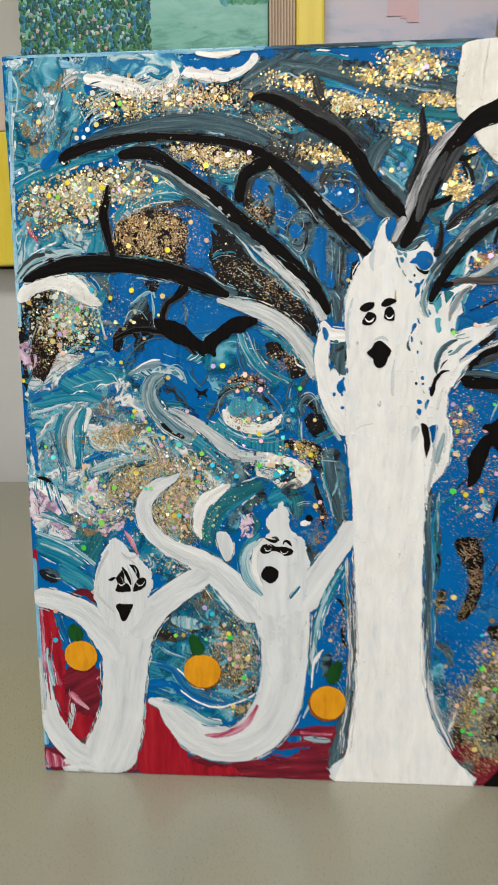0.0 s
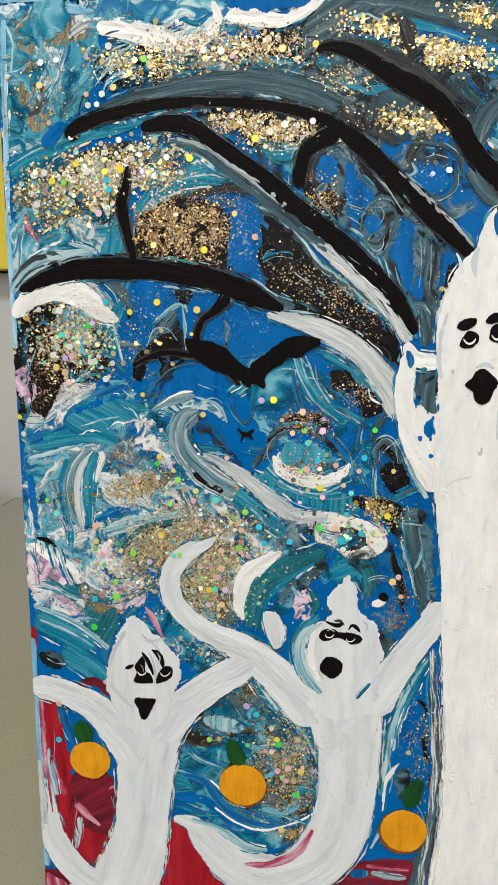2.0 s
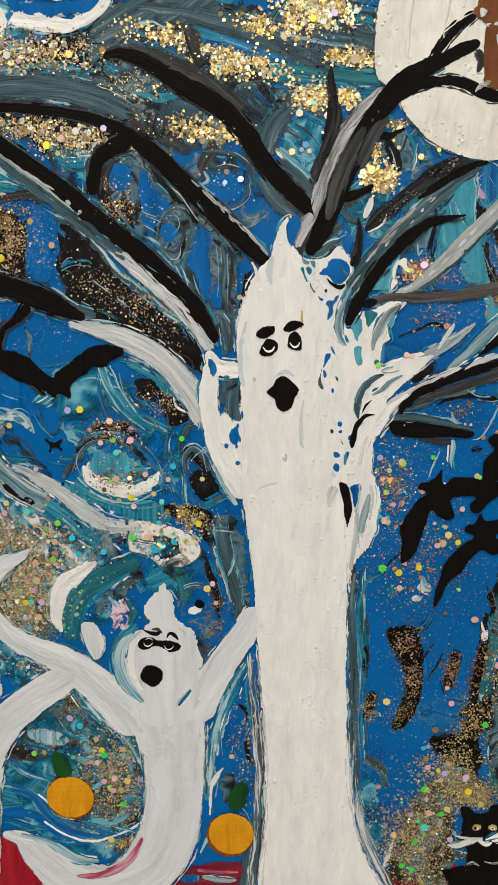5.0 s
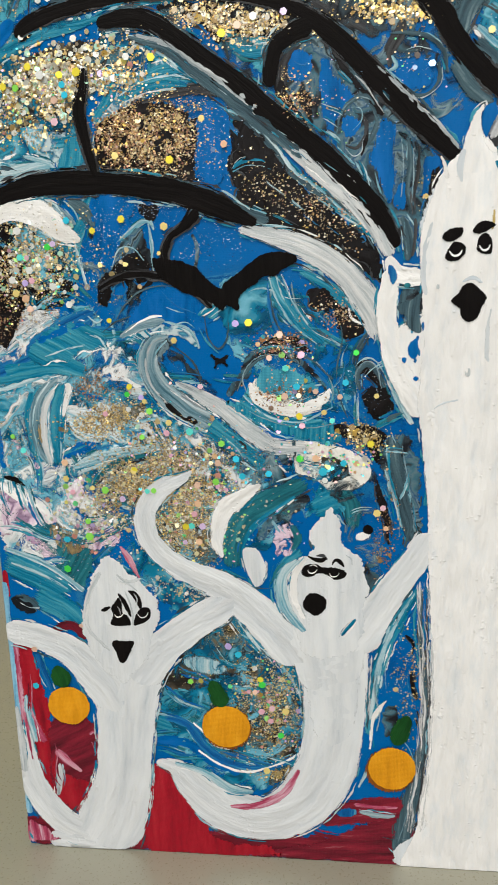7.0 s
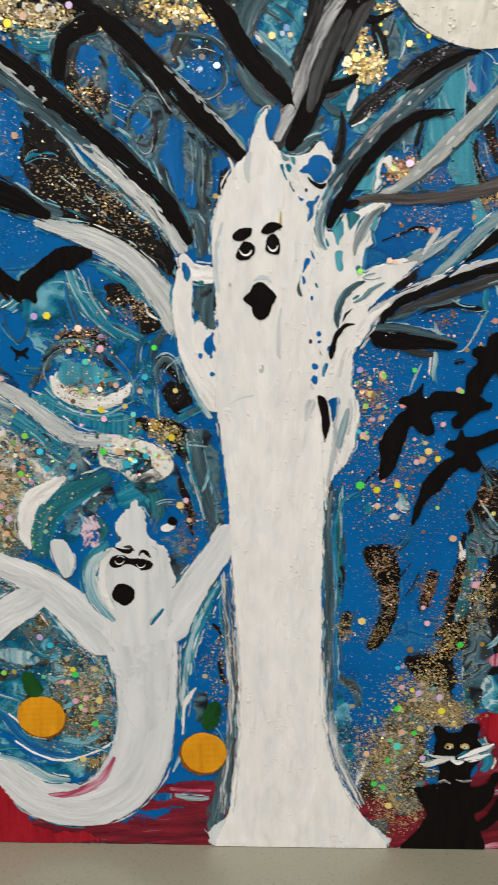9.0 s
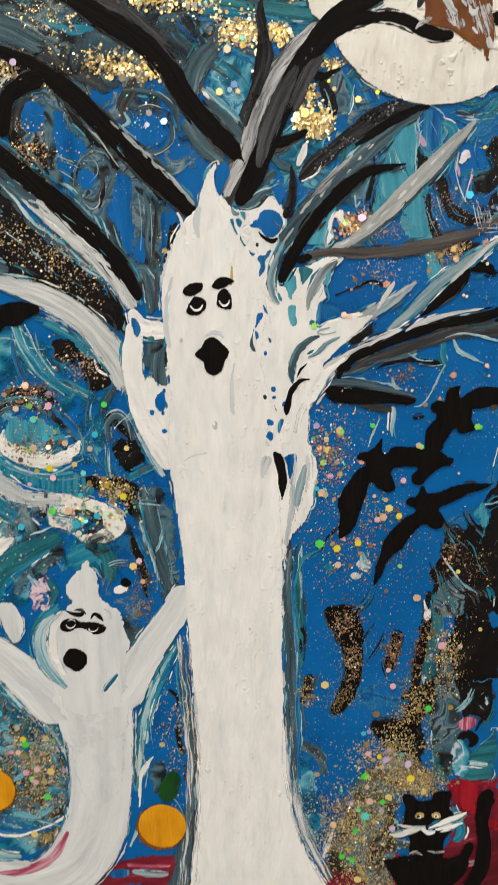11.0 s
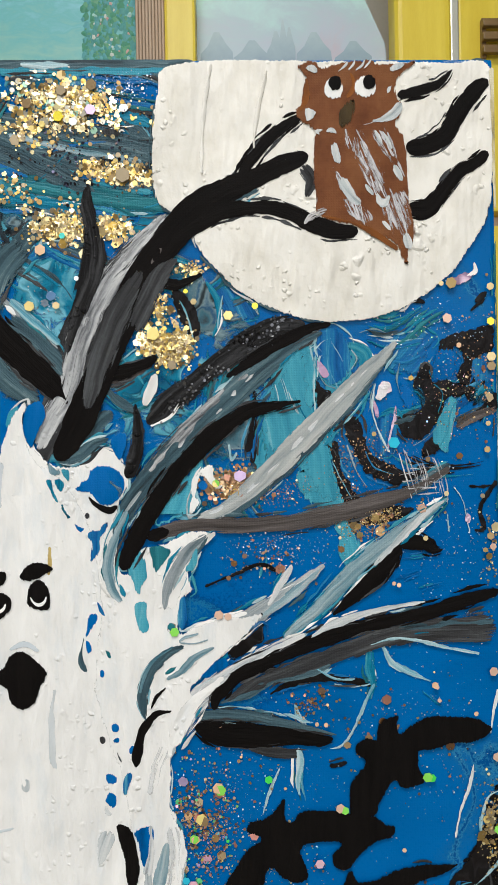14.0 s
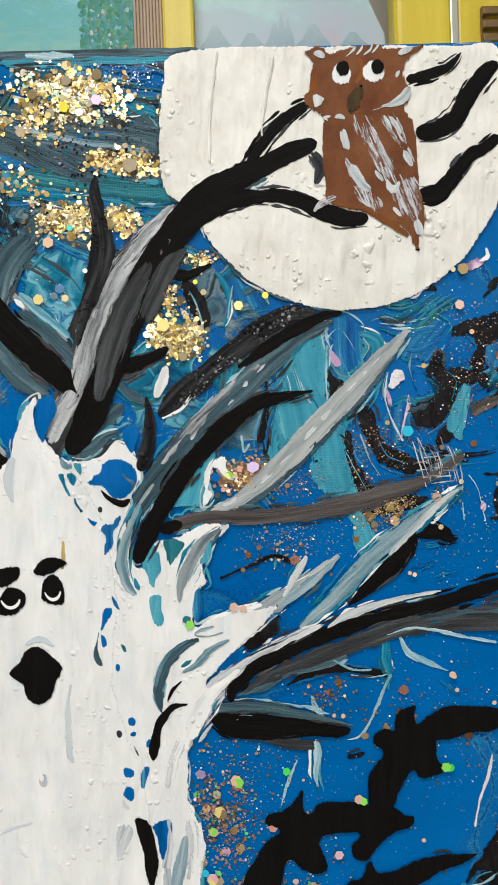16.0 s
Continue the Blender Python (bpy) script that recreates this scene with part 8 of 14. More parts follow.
sprinkle("frost", 165, (0.07, 0.21), 225.6, 108.5, 24.5, 26.9, 0)
sprinkle("gold", 100, (0.11, 0.40), 204.7, 98.1, 3.3, 5.0, 0, big=2)
sprinkle("gold", 952, (0.11, 0.40), 224.6, 44.1, 14.3, 17.0, -25, big=6)
sprinkle("holo", 80, (0.11, 0.40), 227.1, 43.1, 14.3, 17.9, 0, big=14)
sprinkle("gold", 561, (0.11, 0.40), 245.2, 62.1, 9.6, 5.2, 0, big=3)
sprinkle("gold", 340, (0.11, 0.40), 229.8, 19.7, 11.1, 10.1, 0, big=2)
sprinkle("frost", 110, (0.07, 0.21), 210.9, 53.5, 8.0, 15.0, 0)
sprinkle("bronze", 120, (0.07, 0.21), 225.1, 10.6, 5.6, 6.5, 0)
sprinkle("frost", 143, (0.07, 0.21), 203.1, 64.9, 11.7, 42.3, 0)
sprinkle("bronze", 130, (0.11, 0.40), 212.7, 171.4, 12.2, 32.6, 0, big=4)
sprinkle("holo", 40, (0.11, 0.40), 208.5, 175.5, 10.1, 28.4, 0, big=5)
sprinkle("frost", 231, (0.07, 0.21), 77.4, 233.8, 69.2, 54.5, 0)
sprinkle("frost", 143, (0.07, 0.21), 248.2, 222.6, 30.2, 41.5, 0)
sprinkle("confetti", 175, (0.40, 1.27), 34.5, 295.9, 23.9, 8.8, 10)
sprinkle("confetti", 18, (0.40, 1.20), 50.6, 333.2, 15.2, 4.6, -5)
sprinkle("taupe", 190, (0.25, 0.6), 35.3, 295.1, 25.5, 9.6, 10)
sprinkle("taupe", 150, (0.25, 0.6), 84.9, 336.5, 23.7, 5.9, -2)
sprinkle("confetti", 18, (0.40, 1.12), 84.9, 336.5, 23.7, 5.9, -2)
sprinkle("taupe", 170, (0.25, 0.6), 96.4, 310.1, 21.1, 5.3, -6)
sprinkle("confetti", 21, (0.40, 1.12), 96.4, 310.1, 21.1, 5.3, -6)
sprinkle("taupe", 130, (0.2, 0.45), 69.7, 275.0, 14.3, 9.5, 0)
sprinkle("confetti", 77, (0.40, 1.20), 22.4, 238.1, 14.4, 14.4, 0)
sprinkle("taupe", 110, (0.2, 0.5), 22.4, 238.1, 15.3, 15.3, 0)
sprinkle("taupe", 230, (0.22, 0.45), 45.5, 182.1, 13.2, 5.3, 15)
sprinkle("taupe", 300, (0.22, 0.5), 52.6, 155.5, 12.6, 9.9, 30)
sprinkle("confetti", 62, (0.34, 1.05), 40.7, 147.8, 18.2, 14.6, 0)
sprinkle("taupe", 420, (0.22, 0.5), 69.1, 161.3, 19.5, 13.3, -20)
sprinkle("taupe", 300, (0.22, 0.5), 74.0, 143.4, 12.5, 12.5, 0)
sprinkle("confetti", 77, (0.34, 1.05), 73.3, 152.5, 19.6, 19.6, 0)
sprinkle("taupe", 230, (0.22, 0.45), 103.8, 70.0, 13.4, 18.2, 0)
sprinkle("taupe", 260, (0.22, 0.45), 224.6, 44.1, 13.4, 16.1, -25)
sprinkle("taupe", 150, (0.2, 0.42), 245.2, 62.1, 8.7, 4.4, 0)
sprinkle("taupe", 100, (0.2, 0.42), 229.8, 19.7, 10.1, 9.2, 0)
sprinkle("taupe", 110, (0.2, 0.42), 238.5, 72.7, 13.7, 8.5, 0)
sprinkle("confetti", 28, (0.46, 1.35), 185.0, 345.8, 10.6, 3.8, -8)
sprinkle("confetti", 16, (0.40, 1.20), 156.5, 330.9, 13.2, 3.7, -10)
flake("pearl", 17.0, 334.5, 1.48)
flake("pearl", 22.8, 335.1, 1.24)
flake("pearl", 41.8, 338.6, 1.52)
flake("sun", 16.2, 327.1, 1.49)
flake("pearl", 38.8, 323.2, 1.39)
flake("sun", 43.0, 325.2, 1.46)
flake("pearl", 33.6, 319.7, 1.32)
flake("pearl", 36.8, 319.9, 1.17)
flake("lime", 54.2, 333.8, 1.36)
flake("peach", 19.0, 314.5, 1.11)
flake("pearl", 16.4, 297.6, 1.53)
flake("sun", 19.2, 294.7, 1.45)
flake("lime", 23.4, 294.1, 1.37)
flake("pearl", 32.1, 297.6, 1.75)
flake("sun", 28.2, 300.3, 1.43)
flake("sun", 44.5, 297.8, 1.74)
flake("aqua", 40.0, 291.1, 1.36)
flake("peach", 36.3, 289.7, 1.44)
flake("pearl", 12.9, 286.8, 1.55)
flake("rose", 35.9, 283.1, 1.53)
flake("sun", 38.7, 297.3, 1.43)
flake("aqua", 39.4, 294.3, 1.35)
flake("peach", 33.1, 323.4, 1.17)
flake("pearl", 4.6, 330.6, 1.10)
flake("sun", 55.8, 271.6, 1.45)
flake("sun", 56.5, 251.4, 1.56)
flake("sun", 46.2, 248.0, 1.33)
flake("pearl", 19.5, 248.9, 1.68)
flake("aqua", 37.3, 251.7, 1.41)
flake("aqua", 19.7, 240.0, 1.44)
flake("rose", 22.1, 239.8, 1.19)
flake("lime", 29.9, 243.2, 1.43)
flake("lilac", 31.8, 244.1, 1.26)
flake("sun", 17.2, 227.9, 1.63)
flake("peach", 20.5, 226.0, 1.72)
flake("lilac", 20.8, 231.3, 1.45)
flake("rose", 23.2, 232.1, 1.37)
flake("pearl", 22.7, 235.5, 1.53)
flake("sun", 0.6, 209.1, 1.24)
flake("pearl", 16.2, 232.5, 1.54)
flake("pearl", 2.7, 202.6, 1.16)
flake("pearl", 36.1, 223.5, 1.45)
flake("sun", 50.1, 217.7, 1.10)
flake("pearl", 30.7, 229.8, 1.53)
flake("peach", 21.8, 222.4, 1.47)
flake("pearl", 75.1, 335.6, 1.42)
flake("pearl", 81.2, 335.1, 1.56)
flake("rose", 85.1, 333.3, 1.19)
flake("sun", 102.2, 334.8, 1.54)
flake("pearl", 103.0, 310.6, 1.50)
flake("lilac", 112.6, 311.3, 1.34)
flake("sun", 92.8, 306.4, 1.59)
flake("peach", 97.9, 308.4, 1.51)
flake("sun", 69.6, 300.8, 1.55)
flake("pearl", 61.4, 301.4, 1.40)
flake("peach", 92.5, 273.5, 1.41)
flake("sun", 74.2, 269.5, 1.59)
flake("sun", 71.2, 248.5, 1.63)
flake("sun", 99.1, 215.8, 1.65)
flake("lilac", 94.6, 215.6, 1.49)
flake("sun", 72.8, 210.3, 1.35)
flake("peach", 109.7, 211.5, 1.48)
flake("rose", 117.1, 204.5, 1.48)
flake("peach", 106.0, 203.6, 1.25)
flake("sun", 69.0, 239.8, 0.90)
flake("pearl", 2.9, 202.4, 1.16)
flake("sun", 55.7, 194.2, 1.21)
flake("lime", 54.8, 191.6, 1.22)
flake("aqua", 14.3, 171.3, 1.36)
flake("sun", 29.7, 160.5, 1.45)
flake("lime", 44.3, 156.1, 1.72)
flake("peach", 29.7, 166.6, 1.53)
flake("lilac", 50.7, 152.7, 1.44)
flake("lime", 37.0, 138.0, 1.94)
flake("lime", 27.4, 125.0, 1.78)
flake("lime", 36.9, 144.0, 1.38)
flake("aqua", 28.2, 136.8, 1.58)
flake("pearl", 55.0, 186.2, 1.22)
flake("rose", 46.4, 184.6, 1.23)
flake("rose", 31.9, 155.4, 1.27)
flake("sun", 39.5, 156.9, 1.09)
flake("lime", 10.7, 176.6, 1.09)
flake("sun", 55.6, 163.5, 1.51)
flake("sun", 55.9, 194.4, 1.21)
flake("sun", 69.5, 181.2, 1.39)
flake("lime", 62.7, 185.4, 1.48)
flake("lilac", 59.9, 190.4, 1.21)
flake("sun", 61.0, 189.0, 1.13)
flake("rose", 68.5, 177.4, 1.39)
flake("aqua", 77.0, 177.8, 1.65)
flake("pearl", 59.8, 184.1, 1.22)
flake("lime", 88.3, 173.4, 1.47)
flake("aqua", 93.4, 167.7, 1.47)
flake("aqua", 105.1, 162.2, 1.47)
flake("aqua", 95.5, 161.3, 1.48)
flake("peach", 86.8, 166.2, 1.48)
flake("peach", 78.9, 158.0, 1.50)
flake("peach", 78.8, 151.0, 1.69)
flake("rose", 77.4, 147.0, 1.43)
flake("lime", 85.8, 159.3, 1.58)
flake("aqua", 76.2, 142.4, 1.43)
flake("sun", 74.0, 142.1, 1.61)
flake("lilac", 80.2, 142.3, 1.52)
flake("lime", 62.6, 155.9, 1.25)
flake("aqua", 60.2, 155.7, 1.16)
flake("sun", 55.8, 163.7, 1.42)
flake("peach", 111.2, 190.1, 1.51)
flake("aqua", 115.4, 193.4, 1.50)
flake("aqua", 111.6, 199.9, 1.41)
flake("sun", 116.2, 183.1, 1.35)
flake("rose", 117.2, 179.7, 1.26)
flake("lime", 116.2, 167.9, 1.36)
flake("rose", 81.5, 194.0, 1.19)
flake("lilac", 73.5, 136.1, 1.17)
flake("peach", 78.8, 136.3, 1.53)
flake("lime", 59.4, 176.0, 1.23)
flake("pearl", 73.6, 181.0, 1.04)
flake("aqua", 124.4, 162.9, 1.86)
flake("aqua", 131.7, 166.0, 1.49)
flake("peach", 121.9, 167.8, 1.59)
flake("lime", 116.3, 167.7, 1.59)
flake("rose", 117.2, 179.6, 1.31)
flake("aqua", 127.7, 181.3, 1.21)
flake("sun", 124.9, 184.3, 1.21)
flake("sun", 116.3, 182.9, 1.40)
flake("sun", 141.1, 172.9, 1.56)
flake("aqua", 132.3, 194.6, 1.37)
flake("peach", 130.4, 189.7, 1.20)
flake("sun", 142.9, 189.8, 1.11)
flake("lime", 135.9, 204.8, 1.26)
flake("sun", 143.6, 147.6, 1.68)
flake("rose", 145.7, 149.5, 1.32)
flake("peach", 146.8, 141.9, 1.15)
flake("peach", 122.0, 191.7, 1.29)
flake("pearl", 125.1, 159.8, 1.33)
flake("rose", 116.8, 204.1, 1.28)
flake("peach", 11.0, 91.0, 1.49)
flake("aqua", 10.1, 75.1, 1.62)
flake("peach", 30.8, 101.6, 1.07)
flake("aqua", 92.0, 91.0, 1.61)
flake("lime", 73.0, 79.0, 1.36)
flake("lime", 100.9, 78.5, 1.71)
flake("sun", 100.2, 80.7, 1.43)
flake("rose", 100.4, 67.0, 1.54)
flake("rose", 104.6, 68.4, 1.44)
flake("sun", 109.8, 67.4, 1.72)
flake("rose", 103.9, 63.1, 1.45)
flake("lime", 107.8, 56.9, 1.55)
flake("sun", 102.0, 41.0, 1.67)
flake("lilac", 88.2, 94.3, 1.70)
flake("peach", 98.1, 75.3, 1.24)
flake("rose", 95.6, 75.4, 1.05)
# lumps of the dark gritty branch, laid as small grey flakes
sprinkle("grit_lump", 14, (0.18, 0.45), 208.5, 281.0, 4.7, 2.5, 45, level=5.2)
sprinkle("grit_lump", 14, (0.18, 0.45), 216.1, 288.0, 4.7, 2.7, 45, level=5.2)
sprinkle("grit_lump", 14, (0.18, 0.45), 223.6, 293.3, 4.4, 2.5, 45, level=5.2)
sprinkle("grit_lump", 14, (0.18, 0.45), 229.9, 296.6, 3.7, 1.7, 45, level=5.2)
flake("lilac", 190.4, 344.7, 1.44)
flake("sun", 183.4, 343.3, 1.34)
flake("sun", 179.9, 341.6, 0.86)
flake("pearl", 186.6, 342.1, 1.15)
flake("gold", 184.1, 348.9, 1.34)
flake("gold", 190.7, 350.1, 1.44)
flake("gold", 197.1, 330.5, 1.93)
flake("peach", 178.9, 314.4, 1.44)
flake("aqua", 183.7, 317.4, 0.82)
flake("gold", 176.7, 346.1, 1.34)
flake("gold", 176.3, 302.2, 1.35)
flake("gold", 182.1, 302.3, 0.97)
flake("sun", 203.0, 295.8, 1.70)
flake("pearl", 186.6, 308.1, 0.63)
flake("gold", 207.0, 288.9, 1.22)
flake("sun", 210.3, 305.0, 0.63)
flake("gold", 212.0, 302.7, 0.83)
flake("gold", 219.5, 299.6, 1.27)
flake("sun", 225.4, 301.6, 0.88)
flake("lilac", 221.3, 264.3, 1.48)
flake("sun", 216.1, 262.7, 0.98)
flake("aqua", 255.6, 271.0, 1.50)
flake("peach", 267.9, 298.3, 1.30)
flake("gold", 268.9, 306.1, 1.50)
flake("sun", 278.5, 297.5, 1.10)
flake("gold", 278.1, 289.7, 1.25)
flake("gold", 277.7, 287.6, 1.20)
flake("gold", 266.7, 306.0, 0.65)
flake("gold", 278.5, 305.2, 1.00)
flake("peach", 270.4, 292.3, 0.70)
flake("gold", 259.6, 285.2, 0.70)
flake("gold", 276.7, 274.9, 0.70)
flake("gold", 276.4, 269.1, 0.85)
flake("gold", 251.2, 273.0, 0.65)
flake("gold", 263.1, 267.2, 0.70)
flake("peach", 216.2, 233.8, 1.23)
flake("peach", 218.2, 233.4, 0.99)
flake("lilac", 221.8, 264.4, 1.23)
flake("lime", 216.1, 262.8, 0.98)
flake("bronze", 222.1, 246.7, 0.69)
flake("lime", 206.4, 230.3, 1.23)
flake("bronze", 218.5, 241.9, 0.64)
flake("peach", 277.4, 247.5, 0.91)
flake("peach", 277.1, 219.6, 1.22)
flake("gold", 275.2, 258.8, 0.65)
flake("gold", 267.1, 259.5, 0.70)
flake("peach", 256.2, 239.4, 0.60)
flake("peach", 255.1, 239.8, 0.55)
flake("gold", 275.6, 246.8, 0.66)
flake("peach", 263.9, 216.9, 0.91)
flake("gold", 262.3, 249.7, 0.70)
flake("lime", 215.8, 195.0, 1.45)
flake("lime", 226.5, 197.0, 1.07)
flake("gold", 212.0, 188.3, 1.30)
flake("peach", 210.1, 184.2, 1.16)
flake("aqua", 207.9, 175.2, 0.97)
flake("sun", 209.5, 173.5, 1.35)
flake("lime", 217.2, 183.7, 0.44)
flake("rose", 237.5, 177.9, 1.22)
flake("peach", 227.7, 172.5, 0.83)
flake("peach", 239.4, 208.8, 0.63)
flake("peach", 237.4, 209.0, 0.58)
flake("lime", 262.9, 196.2, 1.08)
flake("lime", 243.3, 189.6, 1.08)
flake("peach", 278.0, 200.5, 1.24)
flake("peach", 264.8, 213.5, 0.59)
flake("peach", 273.0, 210.3, 0.64)
flake("peach", 264.3, 216.5, 0.64)
flake("lime", 277.7, 184.2, 1.14)
flake("gold", 276.2, 181.5, 0.64)
flake("peach", 256.4, 180.3, 0.59)
flake("sun", 211.5, 188.7, 1.51)
flake("lime", 209.8, 184.4, 1.20)
flake("rose", 209.4, 173.9, 1.46)
flake("lime", 209.0, 155.4, 1.91)
flake("sun", 215.1, 153.7, 1.66)
flake("sun", 222.4, 155.7, 1.49)
flake("sun", 232.9, 168.1, 1.63)
flake("sun", 236.4, 165.3, 1.39)
flake("rose", 228.9, 164.1, 1.31)
flake("peach", 231.0, 164.9, 1.64)
flake("peach", 243.9, 135.2, 1.53)
flake("peach", 215.3, 195.5, 1.49)
flake("peach", 242.3, 190.1, 1.26)
flake("lime", 261.9, 196.4, 1.33)
flake("peach", 215.5, 147.7, 1.43)
flake("sun", 211.5, 102.0, 1.81)
flake("rose", 253.2, 117.1, 1.77)
flake("peach", 243.5, 135.3, 1.57)
flake("rose", 236.2, 101.3, 1.40)
flake("rose", 234.3, 107.7, 1.14)
flake("aqua", 226.0, 82.5, 1.18)
flake("lime", 226.7, 64.9, 1.64)
flake("lilac", 242.7, 70.0, 1.71)
flake("lilac", 234.5, 71.8, 1.54)
flake("rose", 227.9, 74.3, 1.45)
flake("sun", 243.8, 64.1, 1.73)
flake("lime", 249.2, 92.5, 1.58)
flake("peach", 233.0, 68.8, 1.29)
flake("sun", 231.9, 73.1, 1.11)
flake("gold", 230.4, 90.3, 1.67)
flake("lime", 227.2, 65.0, 1.57)
flake("aqua", 227.3, 48.2, 2.05)
flake("sun", 235.9, 56.3, 1.67)
flake("peach", 228.9, 54.5, 1.68)
flake("lime", 233.7, 54.1, 1.41)
flake("lime", 223.8, 41.8, 1.44)
flake("lime", 218.8, 30.9, 1.55)
flake("lime", 222.6, 29.3, 1.46)
flake("sun", 225.0, 20.9, 1.84)
flake("lilac", 237.6, 43.0, 1.52)
flake("sun", 244.1, 64.0, 1.57)
flake("peach", 215.3, 44.7, 1.52)
flake("peach", 227.8, 60.6, 1.05)

# poured swirls of the left half, laid over the ground
stroke("brushstroke", "teal", 2.8, [(57.1, 288.0, 2.5), (64.0, 292.1, 5.4), (73.5, 293.4, 4.6), (81.2, 292.1, 1.8)])
stroke("brushstroke", "pale", 2.9, [(58.2, 290.0, 0.5), (66.0, 293.8, 0.7), (75.4, 295.1, 0.7), (82.4, 293.7, 0.4)])
stroke("brushstroke", "pale", 2.9, [(58.4, 287.3, 0.5), (67.7, 290.5, 0.7), (77.5, 291.0, 0.7)])
stroke("brushstroke", "smoke", 2.9, [(65.6, 287.6, 1.1), (75.1, 289.4, 2.5), (84.5, 290.3, 3.2), (92.9, 288.8, 1.8)])
stroke("brushstroke", "pale", 2.8, [(15.1, 267.1, 3.7), (23.3, 268.9, 4.4), (33.8, 270.3, 2.6)])
stroke("brushstroke", "pale", 2.8, [(23.8, 273.2, 1.5), (31.5, 270.7, 1.8), (34.8, 268.4, 1.1)])
stroke("brushstroke", "slate", 2.9, [(15.4, 270.0, 2.2), (18.9, 269.1, 1.7), (21.3, 268.5, 0.7)])
patch("paint_patch", "teal", 2.8, [(38.3, 276.8), (44.0, 280.4), (45.7, 276.8), (48.2, 269.2), (36.8, 268.5)], turn=10)
patch("paint_patch", "sea_swirl", 2.75, [(20.4, 279.8), (30.8, 284.6), (36.1, 279.0), (33.6, 272.1), (25.6, 272.1), (19.9, 274.5)])
stroke("brushstroke", "pale", 2.9, [(28.6, 282.0, 0.9), (30.5, 277.5, 1.3), (28.9, 273.2, 0.9)])
stroke("brushstroke", "mist", 2.85, [(27.6, 259.3, 1.5), (34.1, 255.7, 3.4), (40.5, 250.3, 1.5)])
stroke("brushstroke", "slate", 2.8, [(37.9, 258.5, 2.6), (44.0, 254.6, 5.6), (46.8, 249.3, 2.6)])
stroke("brushstroke", "pale", 2.9, [(36.7, 258.2, 0.6), (40.0, 255.1, 0.7), (41.7, 251.4, 0.6)])
stroke("brushstroke", "pale", 2.9, [(39.6, 244.4, 0.8), (40.7, 238.7, 1.3), (41.9, 233.0, 1.0), (43.2, 228.7, 0.6)])
patch("paint_patch", "blue", 2.7, [(46.3, 258.5), (60.0, 258.3), (61.6, 252.8), (60.2, 245.5), (55.9, 240.1), (50.5, 234.6), (46.0, 242.3), (45.2, 249.8)])
patch("paint_patch", "dusk_swirl", 2.8, [(54.0, 241.6), (63.4, 249.4), (65.8, 243.5), (66.5, 235.6), (58.3, 237.7)])
patch("paint_patch", "night", 2.82, [(53.7, 237.1), (60.9, 240.7), (64.9, 236.0), (62.6, 230.4), (58.4, 234.0), (52.6, 230.4), (50.1, 222.8), (45.7, 224.0), (48.7, 232.8)])
stroke("brushstroke", "pale", 2.95, [(55.1, 244.2, 1.1), (60.3, 248.1, 2.1), (64.6, 250.5, 1.5), (67.6, 248.5, 0.8)])
stroke("brushstroke", "pale", 2.95, [(65.7, 249.7, 0.6), (66.5, 243.4, 1.1), (66.6, 236.9, 1.0), (66.9, 231.8, 0.4)])
stroke("brushstroke", "pale", 2.95, [(52.2, 235.7, 0.6), (55.0, 241.6, 0.8), (59.9, 241.8, 0.8), (63.8, 237.6, 0.6)])
patch("paint_patch", "night", 2.8, [(62.4, 256.8), (68.7, 256.9), (69.8, 253.4), (67.0, 251.1), (63.5, 252.7)])
patch("paint_patch", "blue", 2.7, [(56.5, 218.7), (64.0, 226.2), (72.0, 228.5), (79.8, 226.0), (83.5, 220.0), (83.6, 212.2), (71.4, 215.6), (63.3, 214.7), (57.2, 213.6)])
stroke("brushstroke", "mist", 2.9, [(53.4, 211.7, 1.6), (60.3, 215.5, 4.3), (66.5, 216.9, 3.9), (69.9, 217.2, 0.8)])
stroke("brushstroke", "white", 2.95, [(55.5, 213.3, 0.6), (60.4, 216.7, 1.0), (65.5, 218.5, 1.4), (69.0, 218.8, 0.4)])
stroke("brushstroke", "pale", 2.9, [(69.5, 216.8, 0.6), (77.4, 214.7, 1.0), (80.4, 210.8, 0.6), (81.4, 207.2, 0.4)])
stroke("brushstroke", "pale", 2.9, [(73.8, 215.8, 0.4), (77.4, 216.3, 0.8), (80.3, 214.3, 0.4)])
stroke("brushstroke", "mist", 2.9, [(70.8, 211.8, 1.6), (65.5, 209.9, 5.1), (63.1, 204.2, 7.5), (64.4, 197.6, 8.7), (69.1, 191.1, 8.8), (76.0, 185.7, 8.0), (85.0, 180.3, 6.9)])
stroke("brushstroke", "night", 2.85, [(65.1, 192.8, 1.6), (71.0, 186.6, 3.6), (79.9, 180.8, 3.2)])
stroke("brushstroke", "ash", 2.97, [(68.4, 211.4, 0.6), (64.2, 208.4, 1.4), (62.2, 202.3, 1.4), (63.8, 194.8, 1.2), (69.2, 187.9, 0.8)])
stroke("brushstroke", "pale", 2.97, [(70.3, 210.6, 0.6), (66.1, 206.2, 1.2), (64.9, 200.2, 1.0), (66.7, 195.2, 0.6)])
stroke("brushstroke", "ash", 2.97, [(70.3, 193.1, 0.8), (76.2, 189.4, 2.4), (83.2, 185.3, 2.0)])
patch("paint_patch", "teal", 2.78, [(21.9, 211.6), (30.7, 216.6), (41.1, 217.5), (47.4, 213.5), (49.8, 207.1), (40.2, 206.5), (31.7, 203.6), (23.2, 202.8), (19.2, 205.7)], turn=-60)
